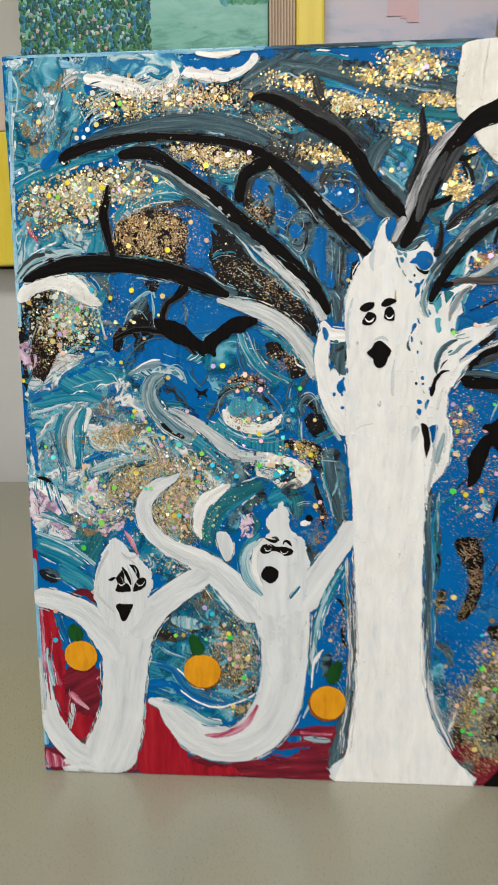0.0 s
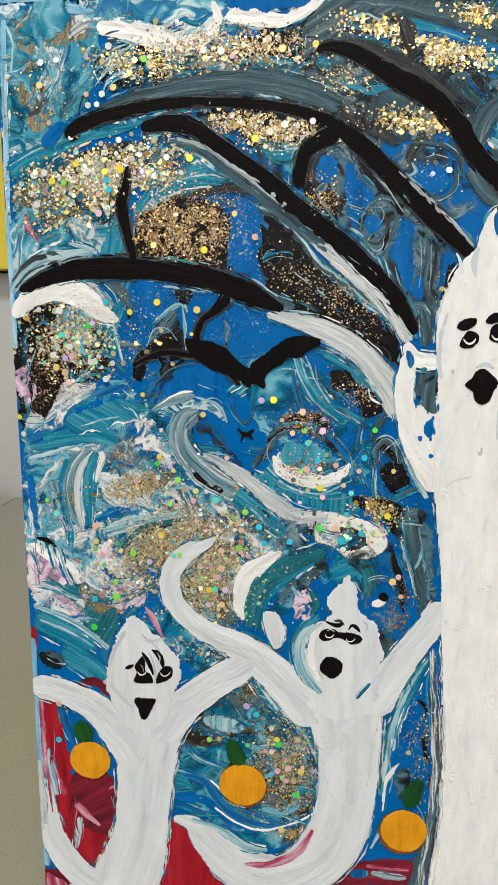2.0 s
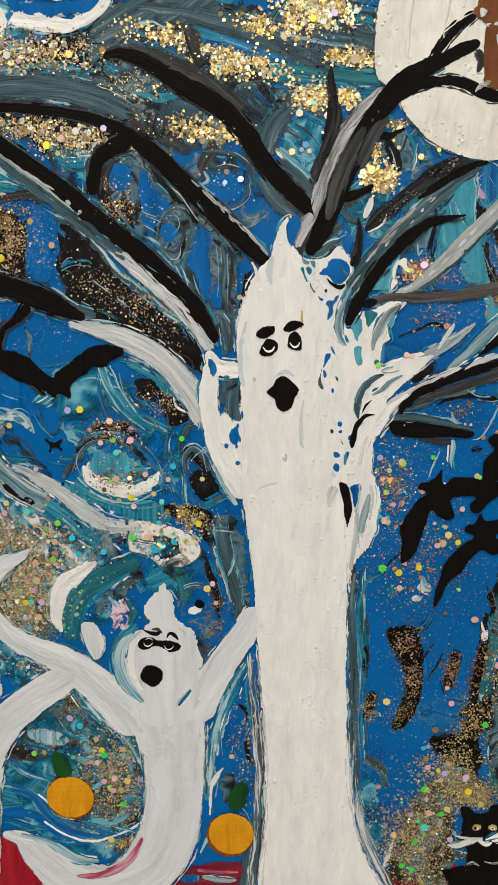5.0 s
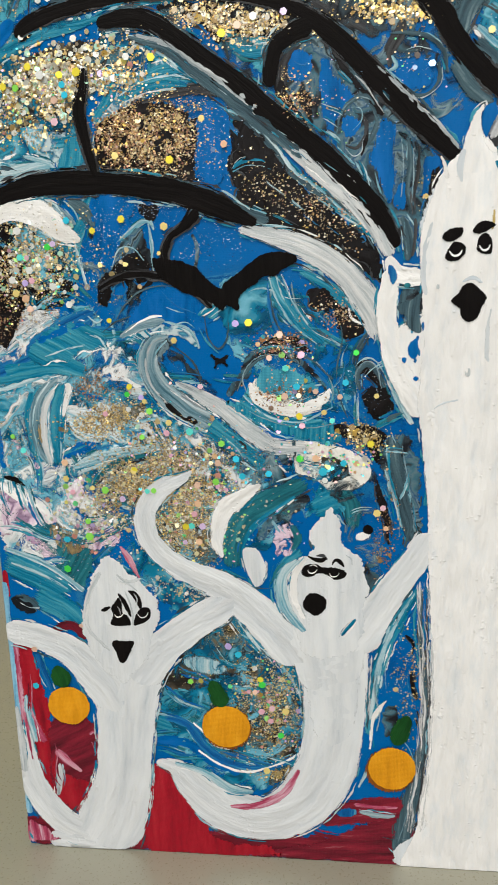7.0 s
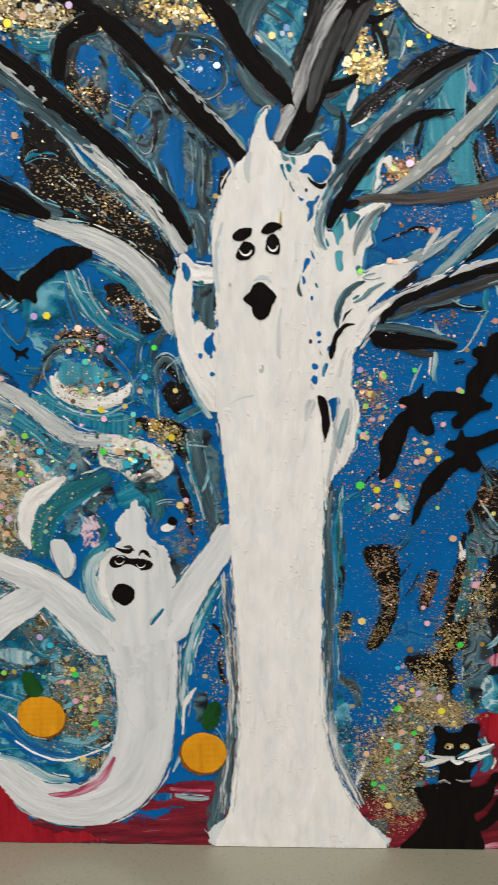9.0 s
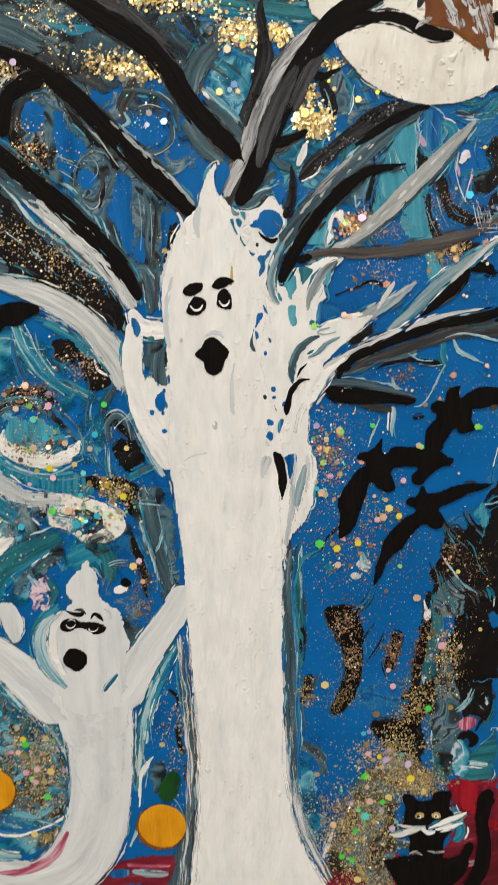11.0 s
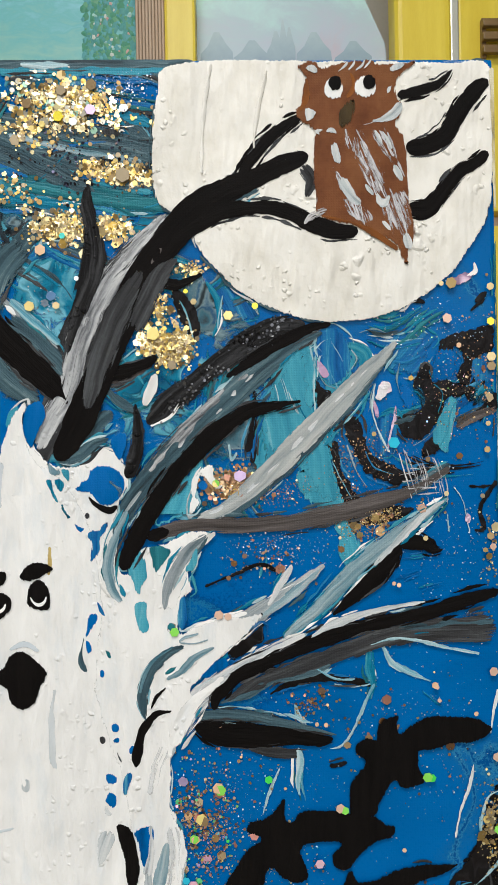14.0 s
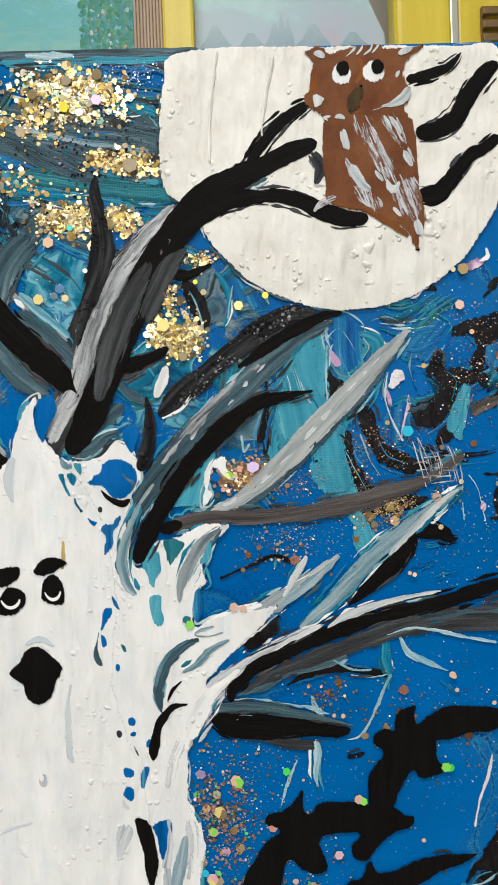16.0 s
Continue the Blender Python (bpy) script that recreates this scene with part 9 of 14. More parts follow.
stroke("brushstroke", "blue", 2.85, [(23.5, 210.8, 2.8), (32.6, 214.8, 4.7), (41.4, 216.0, 2.3)])
stroke("brushstroke", "pale", 2.9, [(40.8, 214.0, 0.6), (46.0, 211.5, 1.2), (48.5, 207.1, 0.8)])
stroke("brushstroke", "pale", 2.9, [(25.5, 205.6, 0.6), (34.1, 208.2, 0.8), (40.5, 209.3, 0.6)])
stroke("brushstroke", "pale", 2.9, [(42.3, 219.5, 0.4), (45.2, 217.0, 1.0), (47.7, 218.2, 0.6)])
patch("paint_patch", "white_torn", 2.8, [(8.4, 203.9), (9.3, 211.9), (16.0, 215.8), (22.8, 220.7), (33.6, 221.2), (31.1, 216.6), (22.0, 212.8), (17.1, 205.7)])
stroke("brushstroke", "white_dry", 2.85, [(9.3, 208.3, 4.0), (16.9, 214.1, 6.7), (25.7, 218.9, 3.9), (32.1, 220.5, 1.2)])
stroke("brushstroke", "mist", 2.85, [(29.5, 197.8, 2.0), (22.6, 191.7, 4.4), (19.7, 183.5, 4.9), (20.0, 172.9, 4.1), (23.7, 166.0, 1.7)])
stroke("brushstroke", "chalk", 2.95, [(27.7, 193.7, 1.2), (23.9, 187.2, 2.8), (22.5, 176.7, 3.3), (24.1, 166.0, 1.7)])
stroke("brushstroke", "teal", 2.9, [(31.5, 196.1, 2.8), (27.8, 187.5, 4.0), (26.4, 177.1, 3.7), (27.1, 167.3, 1.2)])
stroke("brushstroke", "pale", 2.97, [(26.4, 196.6, 0.6), (21.1, 189.7, 0.8), (18.6, 181.4, 0.8), (20.1, 169.5, 0.6)])
stroke("brushstroke", "tan", 2.97, [(22.0, 185.5, 0.8), (21.0, 179.3, 1.6), (21.4, 174.0, 0.8)])
patch("paint_patch", "white_torn", 2.8, [(8.4, 187.4), (15.6, 189.8), (15.8, 179.3), (17.8, 168.2), (8.6, 163.9), (6.1, 173.0)])
stroke("brushstroke", "pink_torn", 2.9, [(9.8, 175.1, 2.9), (13.7, 170.8, 3.3), (19.6, 164.3, 2.1)])
patch("paint_patch", "pale_swirl", 2.75, [(32.8, 187.1), (45.1, 187.3), (49.2, 181.1), (57.1, 179.8), (63.6, 176.8), (54.5, 172.3), (43.8, 170.2), (35.6, 174.5), (31.4, 180.8)])
patch("paint_patch", "blue", 2.85, [(30.2, 170.7), (35.7, 174.9), (43.7, 173.8), (37.9, 170.7), (29.5, 168.2)])
stroke("brushstroke", "teal", 2.9, [(29.2, 169.4, 1.2), (34.3, 171.5, 2.5), (39.8, 173.2, 1.6)])
stroke("brushstroke", "pale", 2.85, [(32.3, 164.7, 1.7), (41.5, 168.1, 4.5), (54.4, 170.6, 4.5), (65.9, 172.6, 2.0)])
stroke("brushstroke", "sea", 2.9, [(39.2, 157.4, 1.0), (43.2, 162.1, 2.1), (48.8, 166.0, 2.9), (56.4, 168.5, 2.5), (63.2, 169.1, 1.0)])
stroke("brushstroke", "pale", 2.8, [(46.8, 182.8, 1.2), (55.1, 181.4, 1.6), (65.6, 182.6, 1.6), (69.6, 180.9, 0.6)])
stroke("brushstroke", "dusk_swirl", 2.8, [(96.3, 197.9, 2.0), (99.8, 203.5, 4.3), (106.7, 206.3, 4.3), (114.5, 204.2, 4.3), (121.5, 198.3, 3.1), (126.5, 191.9, 1.6)])
patch("paint_patch", "teal_flat", 2.85, [(101.0, 196.2), (106.6, 200.5), (114.5, 200.3), (121.4, 196.3), (122.6, 192.0), (110.4, 191.7), (102.1, 191.9)])
stroke("brushstroke", "grit_white", 2.95, [(99.0, 195.1, 2.0), (101.4, 189.5, 4.4), (108.3, 186.2, 4.8), (118.2, 186.1, 4.4), (125.3, 189.4, 3.6), (126.9, 192.7, 1.2)], label='cream ring stroke')
stroke("brushstroke", "teal", 2.8, [(95.4, 189.6, 3.6), (104.3, 183.4, 4.8), (114.2, 180.1, 4.8), (124.5, 181.2, 2.4)])
stroke("brushstroke", "pale", 2.9, [(96.5, 190.7, 0.8), (104.3, 183.6, 1.0), (116.2, 180.9, 1.0), (128.1, 186.3, 0.8)])
stroke("brushstroke", "teal", 2.8, [(106.8, 231.3, 2.7), (110.9, 223.4, 6.5), (116.6, 215.7, 6.9), (125.0, 208.3, 1.6)])
stroke("brushstroke", "pale", 2.92, [(106.4, 231.0, 0.6), (109.0, 223.4, 0.8), (114.6, 214.6, 0.8), (122.7, 207.9, 0.4)])
stroke("brushstroke", "pale", 2.92, [(111.0, 230.8, 0.6), (113.8, 223.3, 0.8), (119.6, 214.5, 0.6)])
stroke("brushstroke", "pale", 2.92, [(108.7, 231.3, 0.6), (111.5, 223.0, 0.6), (117.3, 213.8, 0.6)])
stroke("brushstroke", "teal", 2.8, [(116.7, 232.5, 1.9), (126.2, 227.1, 3.8), (135.6, 217.9, 3.1), (139.9, 211.4, 1.2)])
stroke("brushstroke", "pale", 2.92, [(122.4, 230.5, 0.6), (129.9, 225.7, 0.8), (137.5, 217.1, 0.8)])
patch("paint_patch", "night", 2.85, [(119.5, 226.5), (125.2, 225.8), (130.3, 221.0), (137.5, 217.1), (138.7, 211.4), (132.8, 209.6), (130.7, 215.3), (126.2, 218.9), (120.4, 220.1)])
stroke("brushstroke", "white", 3.0, [(133.2, 220.0, 0.8), (134.5, 216.4, 1.5), (138.7, 214.0, 0.8)])
stroke("brushstroke", "slate", 2.85, [(137.4, 191.8, 1.0), (136.5, 197.6, 2.3), (139.6, 200.9, 2.7), (143.4, 197.9, 2.3), (145.8, 191.6, 1.6)])
patch("paint_patch", "night", 2.9, [(137.8, 190.2), (141.6, 194.0), (147.3, 192.0), (148.8, 185.7), (144.0, 182.8), (138.8, 186.2)])
stroke("brushstroke", "teal", 2.8, [(81.5, 218.5, 1.9), (85.6, 221.2, 2.7), (88.6, 223.1, 1.2)])
stroke("brushstroke", "pale", 2.9, [(82.7, 219.2, 0.6), (86.0, 222.2, 0.8), (89.9, 222.1, 0.4)])
# dark poured paint and blue gaps between the upper branches
patch("paint_patch", "dusk_swirl", 2.3, [(112.1, 301.9), (122.8, 304.5), (136.9, 295.6), (151.1, 281.7), (160.3, 267.8), (160.6, 255.9), (156.5, 242.0), (153.1, 235.0), (146.4, 245.9), (137.2, 258.6), (128.1, 268.5), (117.2, 278.4), (110.1, 290.5)], thick=0.02)
patch("paint_patch", "night", 2.64, [(108.1, 295.3), (112.8, 290.4), (114.6, 287.8), (120.0, 288.3), (122.0, 281.5), (122.6, 274.7), (127.2, 268.5), (128.1, 265.9), (121.7, 271.4), (116.3, 278.1), (111.8, 283.7)], rough=1.2)
patch("paint_patch", "blue", 2.66, [(113.2, 299.9), (119.2, 300.7), (122.1, 298.1), (121.3, 293.2), (118.2, 290.4), (113.8, 292.0)], rough=1.5)
patch("paint_patch", "blue", 2.72, [(123.5, 297.2), (126.0, 298.1), (128.1, 296.7), (128.4, 293.1), (130.9, 291.0), (133.8, 287.6), (134.5, 284.5), (130.9, 281.1), (129.3, 277.5), (129.9, 272.7), (131.0, 266.5), (128.4, 269.0), (125.9, 274.6), (124.5, 281.4), (123.1, 289.8)], rough=1.0)
patch("paint_patch", "night", 2.7, [(127.7, 303.8), (129.8, 300.8), (133.7, 295.7), (138.7, 288.9), (144.5, 280.7), (142.7, 279.4), (138.8, 284.0), (133.8, 289.2), (130.2, 293.0), (127.7, 298.4)], rough=0.8)
patch("paint_patch", "blue", 2.74, [(143.2, 279.1), (145.9, 278.3), (148.1, 276.0), (147.5, 269.8), (148.3, 261.6), (147.0, 254.7), (145.6, 252.7), (143.0, 258.4), (141.1, 263.6), (138.9, 265.4), (139.3, 269.2), (141.4, 272.5)], rough=1.0)
patch("paint_patch", "slate_film", 2.76, [(148.1, 274.8), (153.1, 272.2), (158.8, 269.3), (158.3, 262.8), (156.4, 254.0), (153.6, 250.6), (151.1, 250.7), (148.8, 258.1)])
patch("paint_patch", "blue", 2.78, [(157.1, 266.3), (161.4, 267.1), (162.1, 264.4), (158.8, 257.7), (156.0, 254.0), (156.6, 259.8)], rough=1.0)
patch("paint_patch", "blue", 2.79, [(148.4, 258.1), (152.0, 260.0), (152.1, 254.1), (150.4, 250.7), (147.8, 251.9)], rough=1.2)
patch("paint_patch", "blue", 2.74, [(130.6, 278.7), (133.8, 279.9), (137.0, 278.1), (136.0, 274.1), (132.0, 273.3)], rough=1.5)
patch("paint_patch", "blue", 2.74, [(147.5, 290.1), (149.5, 294.5), (154.3, 296.5), (158.1, 295.3), (159.9, 291.3), (159.0, 287.8), (155.2, 286.0), (151.0, 286.9)], rough=1.2)
stroke("brushstroke", "slate", 2.86, [(129.5, 276.4, 0.5), (130.6, 281.1, 1.4), (133.8, 284.2, 1.6), (138.4, 285.6, 1.4), (141.2, 282.8, 0.5)])
stroke("brushstroke", "smoke", 2.88, [(132.0, 271.2, 0.5), (135.7, 270.4, 1.4), (138.5, 274.0, 1.8), (138.1, 278.7, 1.6), (134.9, 280.9, 0.7)])
stroke("brushstroke", "mist", 2.93, [(129.2, 275.1, 0.2), (130.9, 281.7, 0.4), (135.9, 285.5, 0.5), (139.8, 284.6, 0.3)])
stroke("brushstroke", "pale", 2.96, [(133.1, 282.6, 0.1), (136.6, 282.1, 0.3), (137.0, 278.7, 0.3), (134.2, 275.5, 0.2)])
stroke("brushstroke", "mist", 2.94, [(132.0, 270.5, 0.2), (134.6, 268.0, 0.5), (137.1, 269.3, 0.4), (137.4, 272.3, 0.2)])
stroke("brushstroke", "slate", 2.9, [(140.6, 281.2, 0.7), (142.0, 277.8, 1.4), (140.3, 273.2, 1.6), (138.2, 270.2, 0.7)])
stroke("brushstroke", "night", 2.92, [(139.2, 275.9, 0.5), (138.2, 271.9, 1.4), (137.1, 267.9, 0.7)])
stroke("brushstroke", "slate", 2.9, [(137.1, 263.8, 0.5), (140.1, 260.6, 1.3), (142.7, 254.9, 1.5), (146.4, 249.5, 0.7)])
stroke("brushstroke", "pale", 2.98, [(141.5, 262.9, 0.2), (142.6, 259.1, 0.5), (143.8, 255.5, 0.2)])
stroke("brushstroke", "slate", 2.86, [(152.0, 272.4, 1.1), (152.7, 264.8, 2.2), (152.0, 256.2, 1.8), (153.3, 249.2, 0.9)])
stroke("brushstroke", "smoke", 2.9, [(155.3, 270.1, 0.7), (155.3, 263.0, 1.4), (154.2, 255.3, 1.3), (154.7, 250.6, 0.6)])
stroke("brushstroke", "mist", 2.95, [(153.7, 269.5, 0.2), (153.7, 261.3, 0.4), (153.4, 252.7, 0.2)])
stroke("brushstroke", "mist", 2.95, [(149.9, 272.4, 0.2), (150.5, 263.2, 0.4), (149.9, 254.6, 0.2)])
stroke("brushstroke", "night", 2.97, [(160.1, 262.8, 0.7), (159.8, 258.5, 1.8), (158.6, 253.2, 1.5), (156.9, 248.2, 0.6)])
stroke("brushstroke", "slate", 2.92, [(150.4, 249.0, 1.5), (152.3, 244.0, 3.7), (152.8, 238.6, 3.7), (152.5, 234.6, 1.9)])
stroke("brushstroke", "smoke", 2.95, [(154.7, 248.1, 1.1), (154.9, 242.1, 1.7), (153.9, 235.9, 0.9)])
stroke("brushstroke", "mist", 2.98, [(151.2, 247.2, 0.2), (151.6, 241.5, 0.5), (152.5, 236.4, 0.2)])
stroke("brushstroke", "slate", 2.86, [(146.4, 291.4, 0.7), (148.5, 288.4, 1.2), (152.8, 285.2, 1.2), (157.7, 285.3, 1.1), (161.0, 289.3, 1.1), (160.5, 294.2, 0.7)])
stroke("brushstroke", "mist", 2.92, [(145.0, 288.6, 0.2), (150.3, 285.7, 0.4), (156.3, 284.3, 0.4), (161.4, 287.7, 0.4), (161.9, 292.8, 0.2)])
stroke("brushstroke", "smoke", 2.88, [(148.3, 302.9, 0.9), (145.6, 298.3, 1.6), (145.7, 293.4, 0.9)])
stroke("brushstroke", "slate", 2.88, [(145.5, 303.1, 0.7), (150.7, 303.1, 1.4), (157.6, 301.4, 1.7), (162.1, 297.3, 1.6), (163.7, 290.8, 0.9)])
stroke("brushstroke", "pale", 2.95, [(150.8, 298.3, 0.1), (154.5, 299.0, 0.3), (158.4, 297.8, 0.2)])
stroke("brushstroke", "slate", 2.9, [(130.5, 299.5, 0.5), (134.1, 293.4, 1.2), (138.7, 287.3, 1.1)])
stroke("brushstroke", "chalk", 2.96, [(134.8, 292.1, 0.1), (138.4, 288.6, 0.4), (141.9, 283.5, 0.4), (144.1, 280.4, 0.1)])
stroke("brushstroke", "slate", 2.9, [(112.1, 299.0, 0.7), (115.7, 301.7, 1.4), (120.7, 302.7, 1.4), (123.8, 300.5, 0.7)])
stroke("brushstroke", "mist", 2.94, [(113.0, 289.4, 0.2), (115.5, 285.2, 0.4), (119.1, 280.0, 0.4), (122.6, 274.1, 0.2)])
stroke("brushstroke", "slate", 2.9, [(112.8, 289.0, 0.5), (117.3, 284.1, 1.2), (120.5, 277.9, 1.3), (123.7, 272.6, 0.5)])
stroke("brushstroke", "blue_streak", 2.92, [(115.6, 297.1, 0.3), (118.5, 295.7, 0.7), (120.6, 296.8, 0.3)])
sprinkle("gold", 26, (0.12, 0.4), 114.6, 287.8, 4.4, 5.3, 0, level=3.1)
sprinkle("holo", 10, (0.14, 0.3), 128.1, 285.4, 7.1, 10.6, 0, level=3.1)
sprinkle("holo", 12, (0.14, 0.4), 152.6, 293.0, 7.0, 7.0, 0, level=3.1)
sprinkle("gold", 12, (0.12, 0.35), 158.9, 255.1, 2.6, 5.5, 0, level=3.2)
sprinkle("bronze", 420, (0.16, 0.46), 60.3, 277.8, 11.3, 9.5, 0, level=3.0)
sprinkle("gold", 90, (0.16, 0.5), 58.4, 277.9, 10.9, 9.1, 0, level=3.05)
sprinkle("bronze", 140, (0.14, 0.4), 76.4, 276.2, 6.2, 10.9, 0, level=3.0)
sprinkle("gold", 60, (0.16, 0.55), 74.4, 275.4, 12.7, 10.9, 0, level=3.1)
patch("paint_patch", "blue", 2.8, [(86.5, 285.8), (90.8, 286.2), (94.2, 283.0), (95.5, 276.1), (94.9, 269.2), (92.4, 262.6), (88.9, 260.3), (84.8, 262.3), (82.4, 268.0), (82.8, 276.7), (84.5, 282.5)], rough=0.9)

# muddy pour under the glitter beside the cat
patch("paint_patch", "mud", 2.62, [(221.9, 59.0), (228.4, 70.1), (244.8, 73.4), (253.4, 59.4), (240.3, 56.8), (240.8, 34.9), (235.0, 23.1), (219.3, 15.3), (211.0, 24.5), (217.6, 42.8)], rough=1.5)
patch("paint_patch", "dusk_swirl", 2.66, [(225.8, 65.4), (235.5, 67.1), (237.3, 59.2), (229.0, 56.7), (223.7, 49.4), (221.9, 57.4)], rough=1.2)
patch("paint_patch", "maroon", 2.7, [(213.3, 22.5), (224.8, 25.0), (228.8, 16.3), (218.2, 14.1)], rough=0.8)
patch("paint_patch", "red", 2.72, [(229.4, 48.7), (237.1, 50.9), (239.0, 42.3), (232.0, 38.1)], rough=0.8)
patch("paint_patch", "dusk_swirl", 2.74, [(227.7, 24.7), (233.8, 22.8), (233.2, 14.6), (228.0, 18.0)], rough=1.0)
stroke("brushstroke", "slate", 2.6, [(204.4, 77.7, 0.9), (209.4, 75.4, 2.8), (212.3, 70.0, 1.2)])
sprinkle("gold", 46, (0.25, 0.7), 231.8, 57.5, 16.9, 16.9, 0, level=3.3)
sprinkle("holo", 16, (0.3, 0.75), 230.8, 49.5, 17.0, 18.6, 0, level=3.3)
sprinkle("taupe", 24, (0.25, 0.7), 226.0, 29.7, 14.3, 11.1, 0, level=3.3)
sprinkle("gold", 30, (0.25, 0.6), 245.3, 65.6, 7.6, 4.6, 0, level=3.3)

# black pour with glitter at the near edge
patch("paint_patch", "night", 3.0, [(6.2, 240.4), (12.6, 244.1), (19.3, 238.6), (21.9, 228.5), (18.3, 219.2), (11.9, 208.8), (10.4, 208.6), (5.9, 213.1), (5.9, 228.1)], rough=1.2)
stroke("brushstroke", "pink_torn", 3.3, [(6.1, 224.3, 0.6), (8.1, 219.6, 1.9), (6.9, 214.9, 0.9)])
stroke("brushstroke", "mist", 3.3, [(9.5, 235.3, 0.2), (7.9, 231.5, 0.8), (6.4, 228.1, 0.3)])
sprinkle("bronze", 46, (0.14, 0.42), 13.3, 221.7, 7.2, 14.9, 0, level=3.6)
sprinkle("holo", 16, (0.16, 0.45), 12.5, 226.0, 7.2, 14.8, 0, level=3.6)
sprinkle("gold", 40, (0.2, 0.6), 24.0, 236.5, 10.5, 10.5, 0, level=3.6)

# marbled blue round the black bird and the oval
patch("paint_patch", "night", 2.98, [(85.3, 205.4), (87.9, 204.2), (91.7, 204.9), (91.0, 202.7), (91.6, 200.7), (88.8, 201.6), (86.7, 200.0), (86.6, 202.6)], rough=0.5)
patch("paint_patch", "night", 2.9, [(103.2, 207.6), (106.0, 210.2), (110.3, 211.3), (116.5, 210.4), (120.0, 205.7), (114.5, 206.5), (110.3, 207.8)], rough=0.8)
patch("paint_patch", "night", 2.92, [(128.1, 179.9), (133.9, 179.1), (139.8, 179.8), (144.1, 178.2), (147.6, 175.2), (141.8, 172.2), (137.9, 174.2), (130.0, 176.3)], rough=0.8)
patch("paint_patch", "teal", 2.74, [(90.0, 188.4), (98.3, 186.3), (110.2, 180.9), (124.5, 182.0), (132.4, 178.7), (128.1, 172.3), (114.1, 174.8), (100.2, 180.6)], rough=1.0)
stroke("brushstroke", "slate", 3.0, [(52.6, 218.0, 0.2), (56.1, 223.0, 0.6), (61.2, 227.1, 0.8), (69.3, 228.9, 0.6), (77.9, 227.7, 0.4), (82.1, 224.2, 0.2)])
stroke("brushstroke", "slate", 3.0, [(83.9, 218.4, 0.2), (84.8, 211.4, 0.6), (88.2, 207.1, 0.8), (91.5, 210.1, 0.6), (92.1, 217.1, 0.2)])
stroke("brushstroke", "teal", 3.0, [(81.7, 214.6, 0.2), (84.3, 209.5, 0.6), (88.5, 205.5, 0.4)])
stroke("brushstroke", "blue_streak", 2.9, [(106.0, 229.1, 0.6), (107.0, 218.6, 1.7), (110.7, 210.1, 1.9), (119.5, 201.4, 1.8), (126.1, 193.5, 1.6), (127.7, 186.0, 0.6)])
stroke("brushstroke", "slate", 2.96, [(106.7, 225.4, 0.2), (108.5, 215.9, 0.8), (113.8, 207.7, 1.0), (121.5, 201.8, 0.8), (128.1, 195.8, 0.2)])
stroke("brushstroke", "slate", 2.96, [(130.0, 217.3, 0.2), (131.1, 209.7, 0.6), (129.2, 200.1, 0.8), (130.0, 190.3, 0.6), (133.1, 182.3, 0.2)])
stroke("brushstroke", "blue_streak", 2.9, [(132.3, 202.0, 0.4), (130.8, 192.2, 1.2), (133.5, 184.3, 1.0), (137.8, 180.3, 0.4)])
stroke("brushstroke", "mist", 3.0, [(136.2, 192.2, 0.2), (135.8, 197.2, 0.5), (139.2, 201.8, 0.6), (143.0, 199.4, 0.5), (144.7, 192.0, 0.3), (148.2, 184.1, 0.2)])
stroke("brushstroke", "mist", 3.0, [(114.0, 228.9, 0.2), (115.5, 221.4, 0.5), (120.0, 213.7, 0.5), (127.3, 209.0, 0.2)])
stroke("brushstroke", "white", 3.05, [(110.6, 231.6, 0.2), (112.5, 227.8, 0.3), (114.0, 223.3, 0.2)])
stroke("brushstroke", "mist", 3.0, [(97.7, 191.9, 0.2), (96.6, 197.1, 0.5), (100.0, 202.6, 0.6), (105.5, 204.8, 0.4), (110.6, 203.9, 0.2)])
stroke("brushstroke", "slate", 2.96, [(94.5, 192.0, 0.4), (97.9, 198.7, 1.2), (103.1, 203.3, 1.2), (109.8, 204.7, 0.6)])
stroke("brushstroke", "mist", 3.0, [(122.3, 202.1, 0.2), (126.1, 197.4, 0.6), (128.1, 191.5, 0.5), (126.9, 187.6, 0.2)])
stroke("brushstroke", "pale", 3.0, [(91.1, 186.0, 0.2), (100.2, 180.2, 0.5), (112.2, 175.2, 0.5), (124.1, 173.5, 0.2)])
stroke("brushstroke", "mist", 3.0, [(98.3, 185.1, 0.2), (106.2, 181.4, 0.5), (118.2, 178.8, 0.5), (129.2, 180.3, 0.2)])
stroke("brushstroke", "teal", 2.98, [(114.1, 233.0, 0.4), (122.4, 230.9, 0.9), (131.8, 224.7, 0.9), (139.1, 215.9, 0.4)])
stroke("brushstroke", "mist", 3.0, [(118.6, 232.8, 0.2), (127.3, 228.5, 0.5), (134.9, 221.6, 0.5), (139.8, 213.2, 0.2)])
stroke("brushstroke", "slate", 2.96, [(46.9, 213.5, 0.4), (52.5, 217.3, 1.0), (57.9, 219.1, 0.6)])
stroke("brushstroke", "blue_streak", 2.94, [(69.2, 227.2, 0.4), (73.7, 222.5, 0.8), (80.7, 219.3, 0.4)])
stroke("brushstroke", "slate", 2.96, [(71.1, 209.0, 0.2), (76.9, 205.0, 0.6), (80.7, 199.7, 0.6), (81.6, 193.0, 0.2)])
sprinkle("bronze", 30, (0.16, 0.5), 111.6, 208.9, 7.8, 2.7, 0, level=3.1)
sprinkle("gold", 30, (0.18, 0.6), 137.9, 176.6, 9.2, 2.8, 0, level=3.1)
